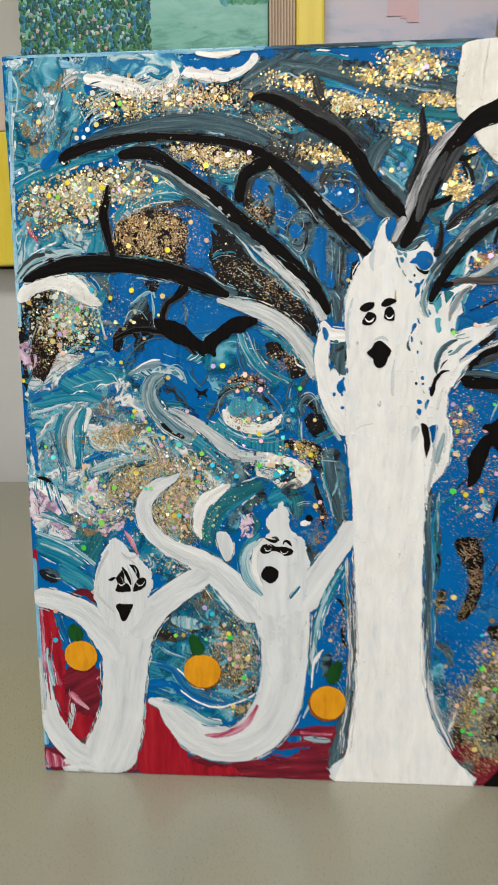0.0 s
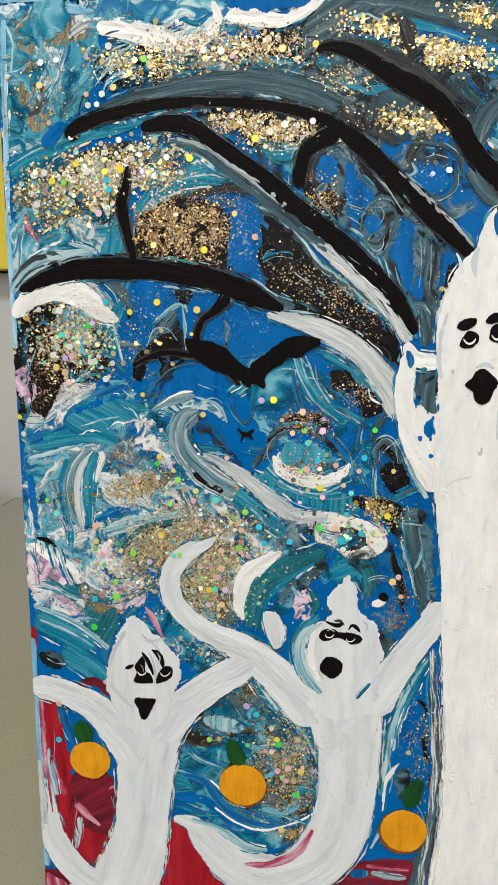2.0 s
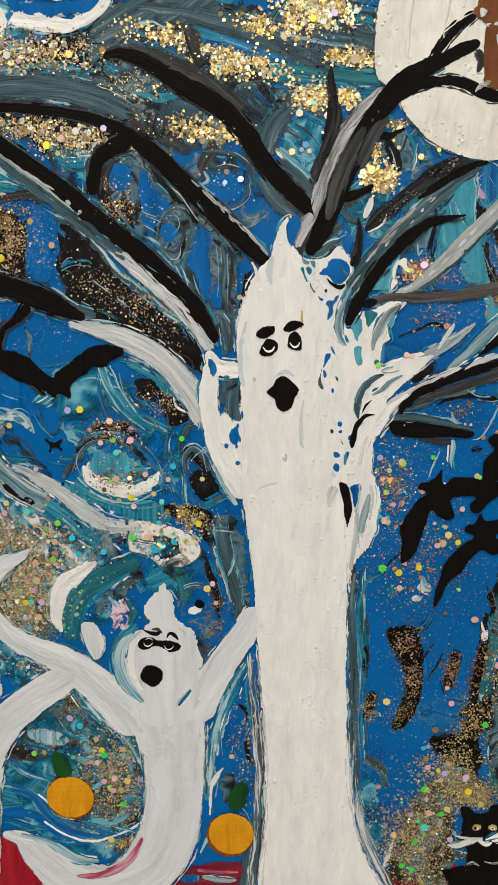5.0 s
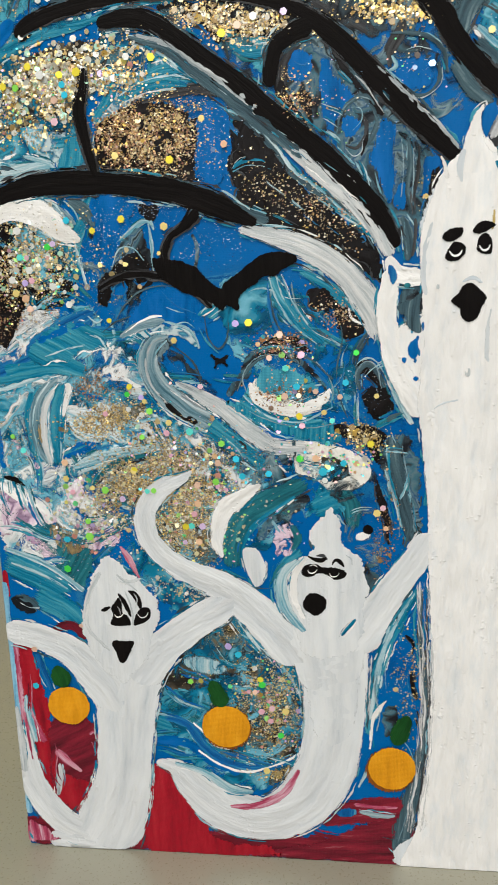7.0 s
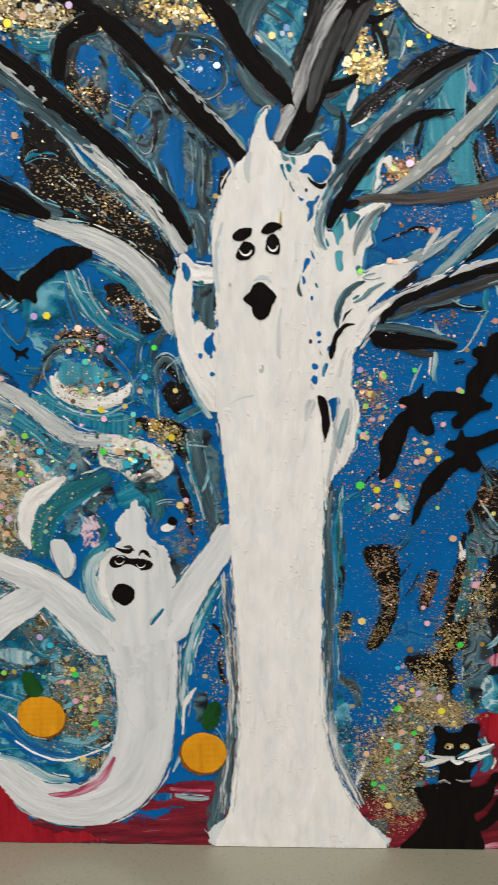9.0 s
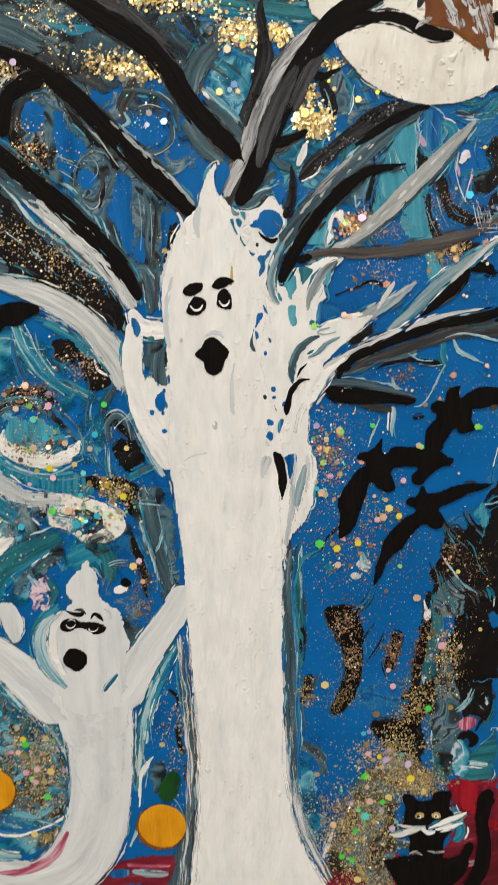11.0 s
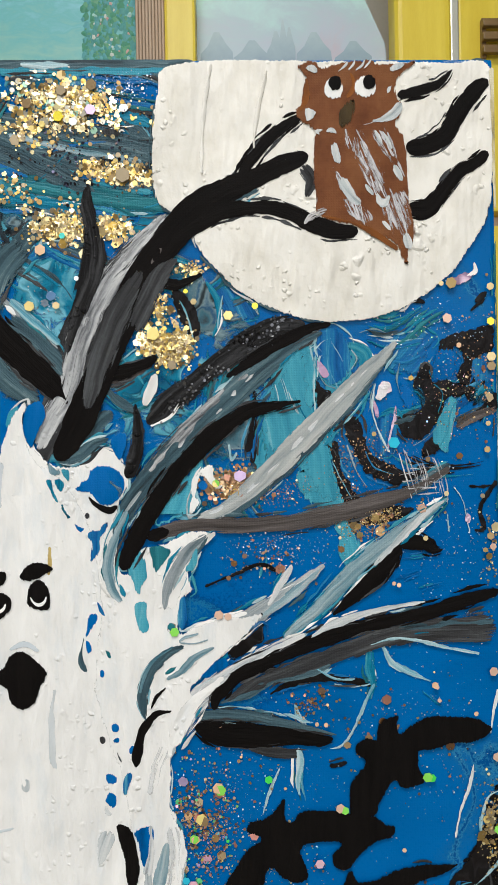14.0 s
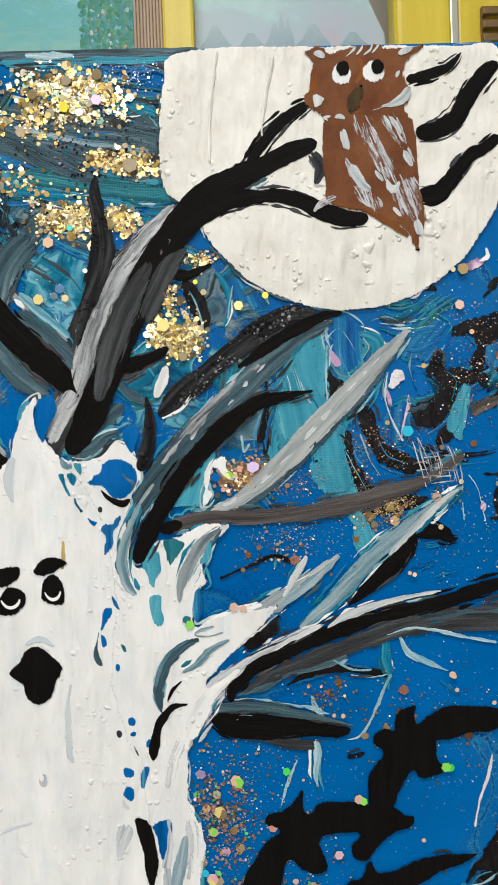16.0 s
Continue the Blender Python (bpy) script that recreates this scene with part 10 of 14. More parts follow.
sprinkle("bronze", 14, (0.16, 0.45), 130.0, 217.3, 7.7, 5.7, 0, level=3.1)

# slate and teal pours beside the tall trunk
patch("paint_patch", "slate", 2.5, [(159.1, 52.2), (163.3, 54.4), (163.4, 35.1), (160.3, 19.6), (157.1, 6.9), (151.3, 7.1), (152.4, 21.7), (155.6, 34.6)], rough=1.2)
stroke("brushstroke", "slate", 2.52, [(160.3, 118.2, 0.8), (159.8, 106.2, 1.9), (161.0, 92.6, 2.4), (162.7, 76.4, 2.7), (162.7, 59.7, 2.9), (161.4, 44.9, 3.7)])
stroke("brushstroke", "teal", 2.56, [(158.4, 115.1, 0.6), (157.8, 103.9, 1.1), (159.1, 92.6, 0.9), (160.9, 81.0, 0.7)])
stroke("brushstroke", "smoke", 2.6, [(162.0, 115.2, 0.6), (162.7, 97.2, 1.1), (163.9, 78.8, 1.8), (164.3, 62.2, 1.6), (163.1, 45.0, 1.4), (160.6, 24.8, 1.2)])
stroke("brushstroke", "mist", 2.65, [(159.1, 110.7, 0.2), (159.7, 94.9, 0.4), (160.9, 78.7, 0.4), (161.0, 62.0, 0.2)])
stroke("brushstroke", "mist", 2.65, [(160.0, 49.8, 0.2), (159.1, 34.8, 0.6), (156.3, 21.9, 0.7), (153.9, 11.4, 0.2)])
stroke("brushstroke", "pale", 2.68, [(153.0, 57.8, 0.2), (156.9, 53.3, 0.6), (159.2, 47.3, 0.3)])
stroke("brushstroke", "night", 2.6, [(154.6, 100.4, 1.1), (157.6, 97.1, 1.7), (157.3, 92.5, 0.9)])
stroke("brushstroke", "night", 2.6, [(157.0, 85.6, 1.1), (157.6, 79.7, 2.0), (159.4, 73.9, 1.3)])
stroke("brushstroke", "night", 2.6, [(159.5, 69.2, 0.7), (161.8, 62.1, 1.8), (161.6, 54.8, 0.9)])
sprinkle("gold", 16, (0.14, 0.5), 157.8, 87.9, 2.6, 13.1, 0, level=2.8)
stroke("brushstroke", "dusk_swirl", 2.4, [(146.9, 68.2, 1.3), (149.5, 62.8, 4.1), (148.3, 57.6, 1.8)])
stroke("brushstroke", "pale", 2.7, [(151.0, 94.6, 0.3), (149.0, 91.1, 0.5), (147.5, 85.3, 0.4), (148.0, 78.2, 0.2)])
stroke("brushstroke", "mist", 2.68, [(144.5, 85.2, 0.4), (143.8, 75.7, 0.9), (145.6, 68.1, 0.7), (144.8, 59.9, 0.5)])
stroke("brushstroke", "slate", 2.6, [(147.6, 176.2, 1.2), (149.8, 164.0, 3.6), (153.2, 151.6, 4.1), (155.3, 143.2, 2.5), (153.5, 134.7, 1.0)])
stroke("brushstroke", "teal", 2.66, [(147.7, 170.1, 0.4), (147.8, 162.0, 0.8), (150.8, 151.6, 0.8), (152.6, 141.1, 0.4)])
stroke("brushstroke", "mist", 2.7, [(146.2, 166.1, 0.2), (148.3, 157.8, 0.5), (151.2, 148.4, 0.5), (151.8, 138.9, 0.2)])
stroke("brushstroke", "mist", 2.7, [(152.0, 172.1, 0.2), (154.2, 159.9, 0.4), (156.8, 148.5, 0.4), (156.6, 141.1, 0.2)])
stroke("brushstroke", "night", 2.62, [(143.5, 159.9, 0.6), (144.8, 152.6, 1.6), (146.9, 144.2, 1.7), (147.9, 135.7, 0.8)])

stroke("brushstroke", "teal", 2.8, [(95.2, 302.9, 1.4), (101.3, 300.6, 3.9), (108.5, 300.8, 3.5), (113.0, 301.8, 1.4)])
patch("paint_patch", "night", 2.7, [(108.1, 295.3), (114.1, 290.3), (118.2, 280.9), (112.7, 281.2), (109.2, 287.2)])
patch("paint_patch", "night", 2.75, [(97.0, 276.7), (102.9, 277.4), (108.3, 268.6), (115.5, 259.5), (130.7, 248.7), (138.1, 242.0), (122.5, 239.3), (105.6, 247.5), (92.1, 251.6), (98.8, 260.2), (94.8, 267.5)])
stroke("brushstroke", "teal", 2.9, [(95.2, 265.7, 1.1), (98.6, 268.0, 2.6), (104.2, 268.1, 2.5), (107.8, 265.1, 1.5)])
stroke("brushstroke", "pale", 2.95, [(95.1, 264.8, 0.5), (100.4, 266.8, 0.7), (106.0, 265.9, 0.5)])
stroke("brushstroke", "slate", 2.9, [(92.6, 283.9, 1.8), (100.8, 278.9, 2.9), (108.0, 271.7, 2.9), (115.2, 263.0, 2.6), (126.2, 255.6, 2.9), (137.3, 247.7, 2.6)])
stroke("brushstroke", "pale", 2.97, [(90.8, 285.5, 0.5), (100.8, 280.3, 1.1), (108.0, 273.8, 1.1), (115.2, 264.4, 1.5), (124.4, 257.4, 1.5), (132.1, 250.7, 1.3), (139.5, 245.5, 1.1)])

patch("paint_patch", "rose", 7.0, [(0.9, 12.4), (4.6, 11.5), (13.7, 5.0), (12.0, 3.5), (0.9, 3.2)])
stroke("brushstroke", "teal", 7.1, [(0.9, 7.2, 1.8), (2.0, 3.3, 1.6)])
stroke("brushstroke", "chalk", 7.2, [(1.0, 65.6, 2.0), (1.7, 52.1, 3.5), (1.8, 35.6, 3.0)])
stroke("brushstroke", "rose", 7.2, [(4.4, 63.1, 1.0), (4.8, 52.3, 1.5), (5.7, 41.4, 0.8)])
patch("paint_patch", "white_torn", 1.75, [(3.0, 351.6), (10.8, 353.3), (17.4, 348.1), (12.3, 342.6), (5.4, 337.1), (2.4, 343.1)])
patch("paint_patch", "tan", 1.8, [(15.0, 350.4), (29.7, 347.8), (32.0, 341.3), (18.7, 341.9)], turn=5)
patch("paint_patch", "pale_swirl", 1.7, [(30.1, 354.2), (55.1, 352.9), (55.0, 348.1), (44.5, 346.7), (34.0, 349.1)])
patch("paint_patch", "tan", 1.8, [(5.3, 335.2), (14.1, 336.7), (17.9, 326.9), (12.9, 317.3), (5.6, 323.5)], turn=0)
patch("paint_patch", "pale_swirl", 1.6, [(14.3, 340.6), (27.1, 338.1), (24.2, 324.7), (17.3, 317.1), (13.4, 325.1)])
stroke("brushstroke", "white_dry", 2.3, [(27.3, 341.9, 2.0), (33.9, 346.1, 3.2), (44.4, 344.8, 4.4), (54.7, 341.0, 4.4)])
stroke("brushstroke", "pale", 2.0, [(4.0, 335.3, 1.6), (2.8, 323.6, 2.1), (2.7, 309.7, 2.1)])
stroke("brushstroke", "teal", 2.6, [(2.8, 297.5, 6.3), (12.0, 302.9, 7.1), (23.3, 306.9, 5.4), (34.3, 310.1, 3.3)])
stroke("brushstroke", "pale", 2.7, [(3.0, 300.6, 0.6), (12.1, 304.9, 0.8), (23.4, 308.9, 0.8)])

# sky strokes along the top
patch("paint_patch", "pale_swirl", 2.3, [(48.3, 355.8), (81.6, 355.4), (84.1, 345.7), (77.0, 338.9), (61.5, 344.0), (49.8, 347.2)])
patch("paint_patch", "blue", 2.35, [(83.4, 353.4), (96.8, 350.3), (114.4, 352.3), (110.5, 347.1), (96.7, 346.5), (84.2, 348.8)])
stroke("brushstroke", "white", 2.6, [(37.7, 345.6, 4.9), (47.5, 343.4, 6.4), (59.3, 340.0, 6.8), (69.0, 337.8, 4.9), (76.2, 339.8, 4.1), (80.0, 345.8, 4.5), (78.3, 351.2, 2.2)], label='thick white cloud stroke')
stroke("brushstroke", "white", 2.6, [(83.1, 346.4, 4.5), (90.9, 345.0, 4.8), (100.4, 343.2, 3.7), (108.2, 345.4, 4.1), (113.2, 348.7, 4.1), (116.3, 352.9, 4.0)], label='thick white cloud stroke')
stroke("brushstroke", "moon", 2.6, [(88.9, 354.2, 1.8), (98.8, 352.9, 3.0), (108.8, 354.3, 1.8)])
stroke("brushstroke", "pale", 2.7, [(50.1, 352.5, 1.1), (58.1, 353.9, 1.9), (65.8, 352.1, 1.1)])
stroke("brushstroke", "teal", 2.7, [(67.5, 346.4, 1.5), (73.3, 344.4, 1.9), (78.3, 347.7, 1.1)])
stroke("brushstroke", "slate", 2.4, [(61.4, 323.9, 2.7), (76.4, 327.0, 6.4), (92.2, 327.5, 6.8), (107.7, 326.0, 6.4), (122.1, 322.4, 5.3)])
patch("paint_patch", "slate", 2.3, [(110.1, 344.1), (119.7, 351.0), (134.7, 353.0), (153.3, 349.4), (145.9, 342.5), (127.1, 343.4), (119.5, 336.7), (111.7, 331.7), (107.9, 334.0)], turn=60)
stroke("brushstroke", "slate", 2.4, [(125.3, 349.0, 5.5), (144.0, 346.1, 7.7), (162.6, 340.4, 8.5), (179.3, 332.7, 6.6), (190.8, 327.1, 3.0)])
stroke("brushstroke", "blue_streak", 2.5, [(153.4, 338.4, 2.2), (164.6, 334.2, 5.2), (176.5, 330.1, 1.9)])
stroke("brushstroke", "teal", 2.5, [(134.7, 351.0, 2.2), (145.9, 351.5, 2.6), (157.3, 349.2, 1.1)])
stroke("brushstroke", "smoke", 2.7, [(138.4, 343.2, 2.6), (144.0, 339.5, 4.8), (145.9, 335.9, 2.6)])
stroke("brushstroke", "slate", 2.7, [(162.8, 305.8, 3.8), (170.6, 310.9, 6.8), (176.0, 317.1, 5.2), (179.2, 321.6, 1.5)])
stroke("brushstroke", "ash", 2.9, [(170.3, 304.1, 1.5), (176.5, 297.7, 3.0), (182.7, 291.3, 1.5)])
stroke("brushstroke", "teal", 2.6, [(123.1, 323.6, 2.6), (130.7, 320.6, 4.9), (138.4, 321.2, 2.3)])

# broken black and teal pours under the moon
# black pours under the moon
patch("paint_patch", "night", 2.5, [(265.8, 291.3), (266.6, 293.7), (270.1, 295.4), (276.4, 296.6), (278.7, 295.2), (278.3, 290.7), (275.8, 289.5), (274.2, 288.3), (272.9, 283.6), (270.6, 284.2), (269.9, 286.0), (271.5, 289.6), (269.5, 291.7), (267.5, 290.0)], rough=0.9)
patch("paint_patch", "night", 2.525, [(260.1, 285.2), (262.4, 288.6), (263.9, 287.8), (264.9, 285.1), (268.6, 284.7), (270.6, 283.4), (273.1, 282.4), (271.3, 280.9), (268.5, 280.5), (267.0, 278.6), (265.9, 275.6), (263.5, 272.4), (261.4, 271.2), (259.0, 271.6), (257.0, 273.1), (256.4, 275.9), (257.9, 277.3), (260.4, 277.7), (261.9, 278.9), (261.0, 281.7)], rough=0.9)
patch("paint_patch", "night", 2.55, [(262.2, 270.7), (265.8, 272.0), (266.7, 270.4), (264.4, 268.2), (261.6, 267.0)], rough=0.9)
patch("paint_patch", "night", 2.575, [(244.6, 276.7), (246.2, 277.6), (248.4, 276.1), (249.5, 272.8), (250.7, 269.8), (252.4, 267.8), (255.6, 265.9), (259.6, 265.1), (264.4, 266.2), (262.8, 263.7), (258.6, 262.1), (255.5, 261.2), (250.5, 263.6), (247.1, 267.4), (245.3, 271.7)], rough=0.9)
patch("paint_patch", "night", 2.6, [(240.5, 270.8), (242.5, 270.0), (243.9, 265.8), (247.0, 261.0), (250.6, 257.1), (255.4, 257.5), (259.9, 256.3), (256.5, 253.4), (250.3, 252.4), (246.5, 253.8), (244.2, 259.3), (242.2, 264.3)], rough=0.9)
patch("paint_patch", "night", 2.625, [(270.6, 283.2), (274.4, 283.4), (279.1, 281.7), (279.5, 278.0), (276.0, 278.6), (273.0, 279.9)], rough=0.9)
patch("paint_patch", "night", 2.65, [(238.4, 284.3), (239.8, 283.2), (241.8, 282.2), (240.5, 280.0), (238.5, 279.6)], rough=0.9)
patch("paint_patch", "blue", 2.68, [(265.2, 290.0), (268.3, 291.2), (270.0, 289.2), (268.9, 285.7), (266.1, 285.1), (264.4, 285.8)], rough=1.2)
patch("paint_patch", "blue", 2.7, [(257.3, 284.0), (259.3, 282.2), (260.7, 279.0), (259.2, 277.8), (257.4, 279.1)], rough=1.2)
patch("paint_patch", "blue_streak", 2.72, [(273.2, 287.6), (276.0, 289.3), (278.3, 289.7), (278.2, 284.8), (274.1, 284.1)], rough=1.0)
patch("paint_patch", "pink", 2.9, [(252.0, 282.4), (252.8, 284.1), (254.3, 284.7), (255.6, 283.8), (255.5, 282.3), (254.2, 280.9), (252.7, 279.9), (251.7, 280.7)], rough=0.6)
stroke("brushstroke", "pink_torn", 2.88, [(251.0, 281.0, 0.4), (251.9, 278.7, 1.1), (252.1, 276.5, 0.6)])
stroke("brushstroke", "pink_torn", 2.86, [(256.2, 279.1, 0.5), (255.9, 275.9, 1.5), (255.0, 272.4, 1.1), (254.4, 269.7, 0.4)])
stroke("brushstroke", "mist", 2.92, [(251.7, 284.2, 0.1), (250.7, 280.5, 0.3), (251.4, 276.1, 0.3), (253.0, 271.7, 0.1)])
stroke("brushstroke", "mist", 2.92, [(257.4, 288.7, 0.1), (256.6, 285.3, 0.3), (257.3, 281.8, 0.1)])
stroke("brushstroke", "teal", 2.8, [(269.7, 279.7, 0.4), (268.4, 276.8, 0.9), (267.6, 273.1, 1.0), (265.7, 269.6, 0.4)])
stroke("brushstroke", "mist", 2.9, [(270.5, 278.7, 0.1), (269.1, 275.0, 0.3), (268.3, 271.3, 0.1)])
stroke("brushstroke", "umber", 2.8, [(269.6, 274.3, 0.4), (272.9, 276.4, 0.9), (278.8, 278.5, 0.5)])
stroke("brushstroke", "slate", 2.84, [(268.2, 266.1, 1.0), (264.6, 263.7, 2.5), (261.8, 261.5, 2.3), (256.7, 259.2, 1.0)])
stroke("brushstroke", "teal", 2.78, [(264.8, 283.8, 0.2), (266.8, 281.6, 0.5), (265.7, 277.6, 0.4)])
stroke("brushstroke", "blue_streak", 2.76, [(249.4, 269.3, 0.2), (251.3, 265.6, 0.5), (255.6, 263.9, 0.3)])
stroke("brushstroke", "mist", 2.86, [(245.2, 270.7, 0.1), (246.9, 265.7, 0.3), (249.5, 261.1, 0.1)])
stroke("brushstroke", "pale", 2.88, [(241.9, 267.1, 0.1), (243.8, 263.0, 0.2), (246.2, 258.5, 0.1)])
stroke("brushstroke", "mist", 2.86, [(260.2, 270.3, 0.1), (263.3, 272.2, 0.3), (266.1, 274.9, 0.1)])
sprinkle("bronze", 70, (0.08, 0.26), 246.7, 260.7, 4.5, 7.5, 0, level=3.0)
sprinkle("gold", 40, (0.08, 0.22), 251.6, 255.0, 6.3, 2.0, 0, level=3.0)
sprinkle("holo", 40, (0.06, 0.16), 267.3, 282.5, 8.7, 11.2, 0, level=3.0)

patch("paint_patch", "night", 2.5, [(237.9, 285.8), (240.1, 283.2), (240.5, 279.3), (238.5, 279.3)], rough=0.5)
patch("paint_patch", "teal_torn", 2.6, [(259.3, 283.2), (262.3, 284.2), (263.2, 278.9), (261.5, 276.7), (259.2, 278.1)], rough=0.6)
patch("paint_patch", "teal_flat", 2.6, [(266.6, 278.6), (268.5, 281.3), (270.0, 279.7), (269.1, 274.8), (268.2, 268.6), (265.7, 269.9), (264.3, 272.4)], rough=0.8)
patch("paint_patch", "blue", 2.65, [(265.0, 291.0), (268.8, 291.8), (270.2, 287.4), (268.6, 284.7), (264.8, 284.8)], rough=0.6)
patch("paint_patch", "blue_streak", 2.6, [(273.8, 289.6), (277.8, 290.7), (277.7, 285.8), (273.6, 284.9)], rough=0.6)
patch("paint_patch", "teal_torn", 2.6, [(269.9, 284.3), (274.9, 284.2), (278.9, 282.2), (276.0, 278.6), (272.3, 279.9)], rough=0.6)
patch("paint_patch", "teal_torn", 2.55, [(244.8, 283.1), (249.8, 284.2), (250.9, 278.0), (247.1, 276.6), (244.7, 277.9)], rough=0.6)
patch("paint_patch", "blue_streak", 2.6, [(250.9, 275.5), (255.9, 277.9), (257.0, 272.9), (255.7, 267.9), (251.9, 268.0), (250.1, 271.8)], rough=0.6)
stroke("brushstroke", "pale", 2.8, [(251.7, 284.2, 0.5), (250.9, 279.2, 0.7), (252.1, 274.2, 0.6), (254.7, 268.9, 0.4)])
patch("paint_patch", "blue_streak", 2.6, [(238.7, 295.6), (242.1, 297.0), (245.1, 295.5), (246.5, 290.5), (245.4, 286.3), (243.1, 284.1), (240.6, 284.4), (239.0, 287.7)], rough=1.0)
stroke("brushstroke", "mist", 2.8, [(237.4, 294.2, 0.1), (239.2, 294.9, 0.3), (240.9, 293.6, 0.3), (241.5, 291.1, 0.1)])
stroke("brushstroke", "pale", 2.83, [(237.1, 292.0, 0.1), (238.6, 292.7, 0.2), (240.1, 291.4, 0.1)])
stroke("brushstroke", "mist", 2.8, [(238.3, 290.2, 0.1), (239.0, 287.2, 0.3), (240.6, 284.4, 0.3), (243.1, 283.1, 0.1)])
stroke("brushstroke", "teal", 2.78, [(242.7, 295.5, 0.2), (243.8, 291.8, 0.6), (243.5, 288.1, 0.4)])
stroke("brushstroke", "pale", 2.83, [(240.9, 296.1, 0.1), (242.1, 294.1, 0.2), (242.5, 291.1, 0.1)])
stroke("brushstroke", "mist", 2.8, [(248.4, 295.4, 0.1), (251.4, 296.3, 0.3), (254.6, 295.2, 0.1)])
stroke("brushstroke", "blue_streak", 2.7, [(250.1, 294.1, 0.5), (256.3, 292.7, 1.7), (262.6, 293.8, 1.0)])
stroke("brushstroke", "blue_streak", 2.7, [(254.9, 289.0, 0.5), (258.9, 288.7, 1.5), (262.0, 290.1, 0.6)])
stroke("brushstroke", "mist", 2.8, [(246.5, 291.7, 0.1), (247.7, 289.7, 0.3), (246.4, 287.3, 0.1)])
stroke("brushstroke", "teal", 2.7, [(248.4, 285.5, 0.4), (249.8, 282.5, 1.2), (248.9, 278.5, 1.0), (247.1, 276.1, 0.4)])
stroke("brushstroke", "mist", 2.84, [(249.8, 284.2, 0.1), (250.7, 281.2, 0.2), (250.2, 278.0, 0.1)])
stroke("brushstroke", "pale", 2.8, [(238.6, 291.9, 0.5), (241.4, 294.1, 0.7), (243.5, 291.6, 0.5), (244.7, 289.0, 0.4)])
stroke("brushstroke", "pale", 2.8, [(238.9, 285.7, 0.4), (240.0, 290.6, 0.5), (242.4, 285.6, 0.5), (243.6, 282.9, 0.4)])
patch("paint_patch", "pink_torn", 2.85, [(238.8, 289.4), (240.7, 288.4), (241.7, 286.2), (239.9, 285.7)], rough=0.3)
patch("paint_patch", "teal_flat", 2.75, [(226.3, 278.4), (229.8, 288.4), (233.3, 294.3), (236.7, 296.2), (238.3, 290.7), (238.3, 279.6), (232.3, 270.8), (227.0, 267.2), (225.1, 271.3)], turn=-8)
patch("paint_patch", "teal_flat", 2.75, [(234.4, 265.8), (239.5, 270.6), (242.9, 265.6), (244.9, 259.3), (240.7, 258.2), (235.6, 263.3)], turn=-8)
patch("paint_patch", "teal_flat", 2.75, [(243.3, 252.7), (246.5, 253.3), (248.8, 245.1), (247.7, 242.6), (245.4, 247.1)], turn=-15)
stroke("brushstroke", "pale", 2.9, [(238.6, 290.7, 0.4), (238.1, 284.5, 0.4), (238.2, 278.3, 0.2)])
stroke("brushstroke", "night", 2.85, [(225.0, 283.0, 1.2), (225.1, 278.7, 1.0), (224.1, 273.8, 1.7), (223.1, 269.5, 2.0)])
stroke("brushstroke", "pale", 2.85, [(219.1, 271.4, 0.5), (219.6, 267.7, 0.6), (220.9, 269.5, 0.4)])
patch("paint_patch", "dusk_swirl", 2.6, [(208.4, 307.4), (214.0, 308.5), (218.2, 304.7), (219.9, 301.0), (216.7, 296.1), (211.8, 296.2), (208.3, 301.2)])
patch("paint_patch", "night", 2.7, [(206.6, 306.2), (211.4, 303.6), (213.7, 298.0), (211.7, 294.4), (208.8, 298.1)], rough=0.6)
stroke("brushstroke", "teal", 2.8, [(214.8, 307.2, 0.7), (217.1, 302.9, 1.7), (217.4, 298.6, 1.2), (216.1, 294.9, 0.6)])
stroke("brushstroke", "pale", 2.9, [(208.9, 303.1, 0.2), (210.9, 298.7, 0.4), (211.8, 294.8, 0.2)])
stroke("brushstroke", "pale", 2.9, [(218.4, 304.1, 0.2), (217.4, 299.8, 0.4), (217.0, 296.7, 0.2)])
patch("paint_patch", "white_torn", 2.8, [(210.6, 306.3), (214.0, 308.2), (214.5, 306.0), (212.0, 303.6)], rough=0.4)

# far side of the tall trunk and the ground beside the cat
stroke("brushstroke", "slate", 2.9, [(198.9, 153.5, 1.4), (198.0, 141.9, 2.6), (198.5, 128.7, 4.1), (199.4, 115.2, 4.1), (199.7, 101.3, 3.2), (200.5, 82.3, 3.1), (200.5, 62.7, 2.6)])
stroke("brushstroke", "sea", 2.95, [(202.2, 155.6, 0.8), (201.2, 146.2, 2.1), (201.5, 133.1, 3.9), (202.8, 122.0, 3.1), (202.5, 108.3, 1.3)])
stroke("brushstroke", "teal", 2.97, [(209.2, 153.1, 0.6), (203.1, 149.4, 1.7), (200.5, 139.7, 1.3), (199.9, 128.7, 0.9)])
stroke("brushstroke", "night", 2.95, [(202.9, 127.6, 1.7), (203.1, 119.7, 3.1), (202.4, 114.0, 1.3)])
stroke("brushstroke", "night", 2.95, [(206.4, 106.0, 3.2), (204.8, 100.2, 4.1), (203.3, 94.3, 1.8)])
stroke("brushstroke", "blue_streak", 2.86, [(200.7, 151.0, 1.3), (200.3, 133.6, 2.6), (201.7, 111.1, 2.7), (201.5, 87.6, 2.8), (202.6, 63.2, 1.4)])
stroke("brushstroke", "teal", 2.93, [(202.5, 115.6, 0.4), (201.5, 101.8, 1.1), (202.6, 87.6, 0.9), (201.9, 73.1, 0.5)])
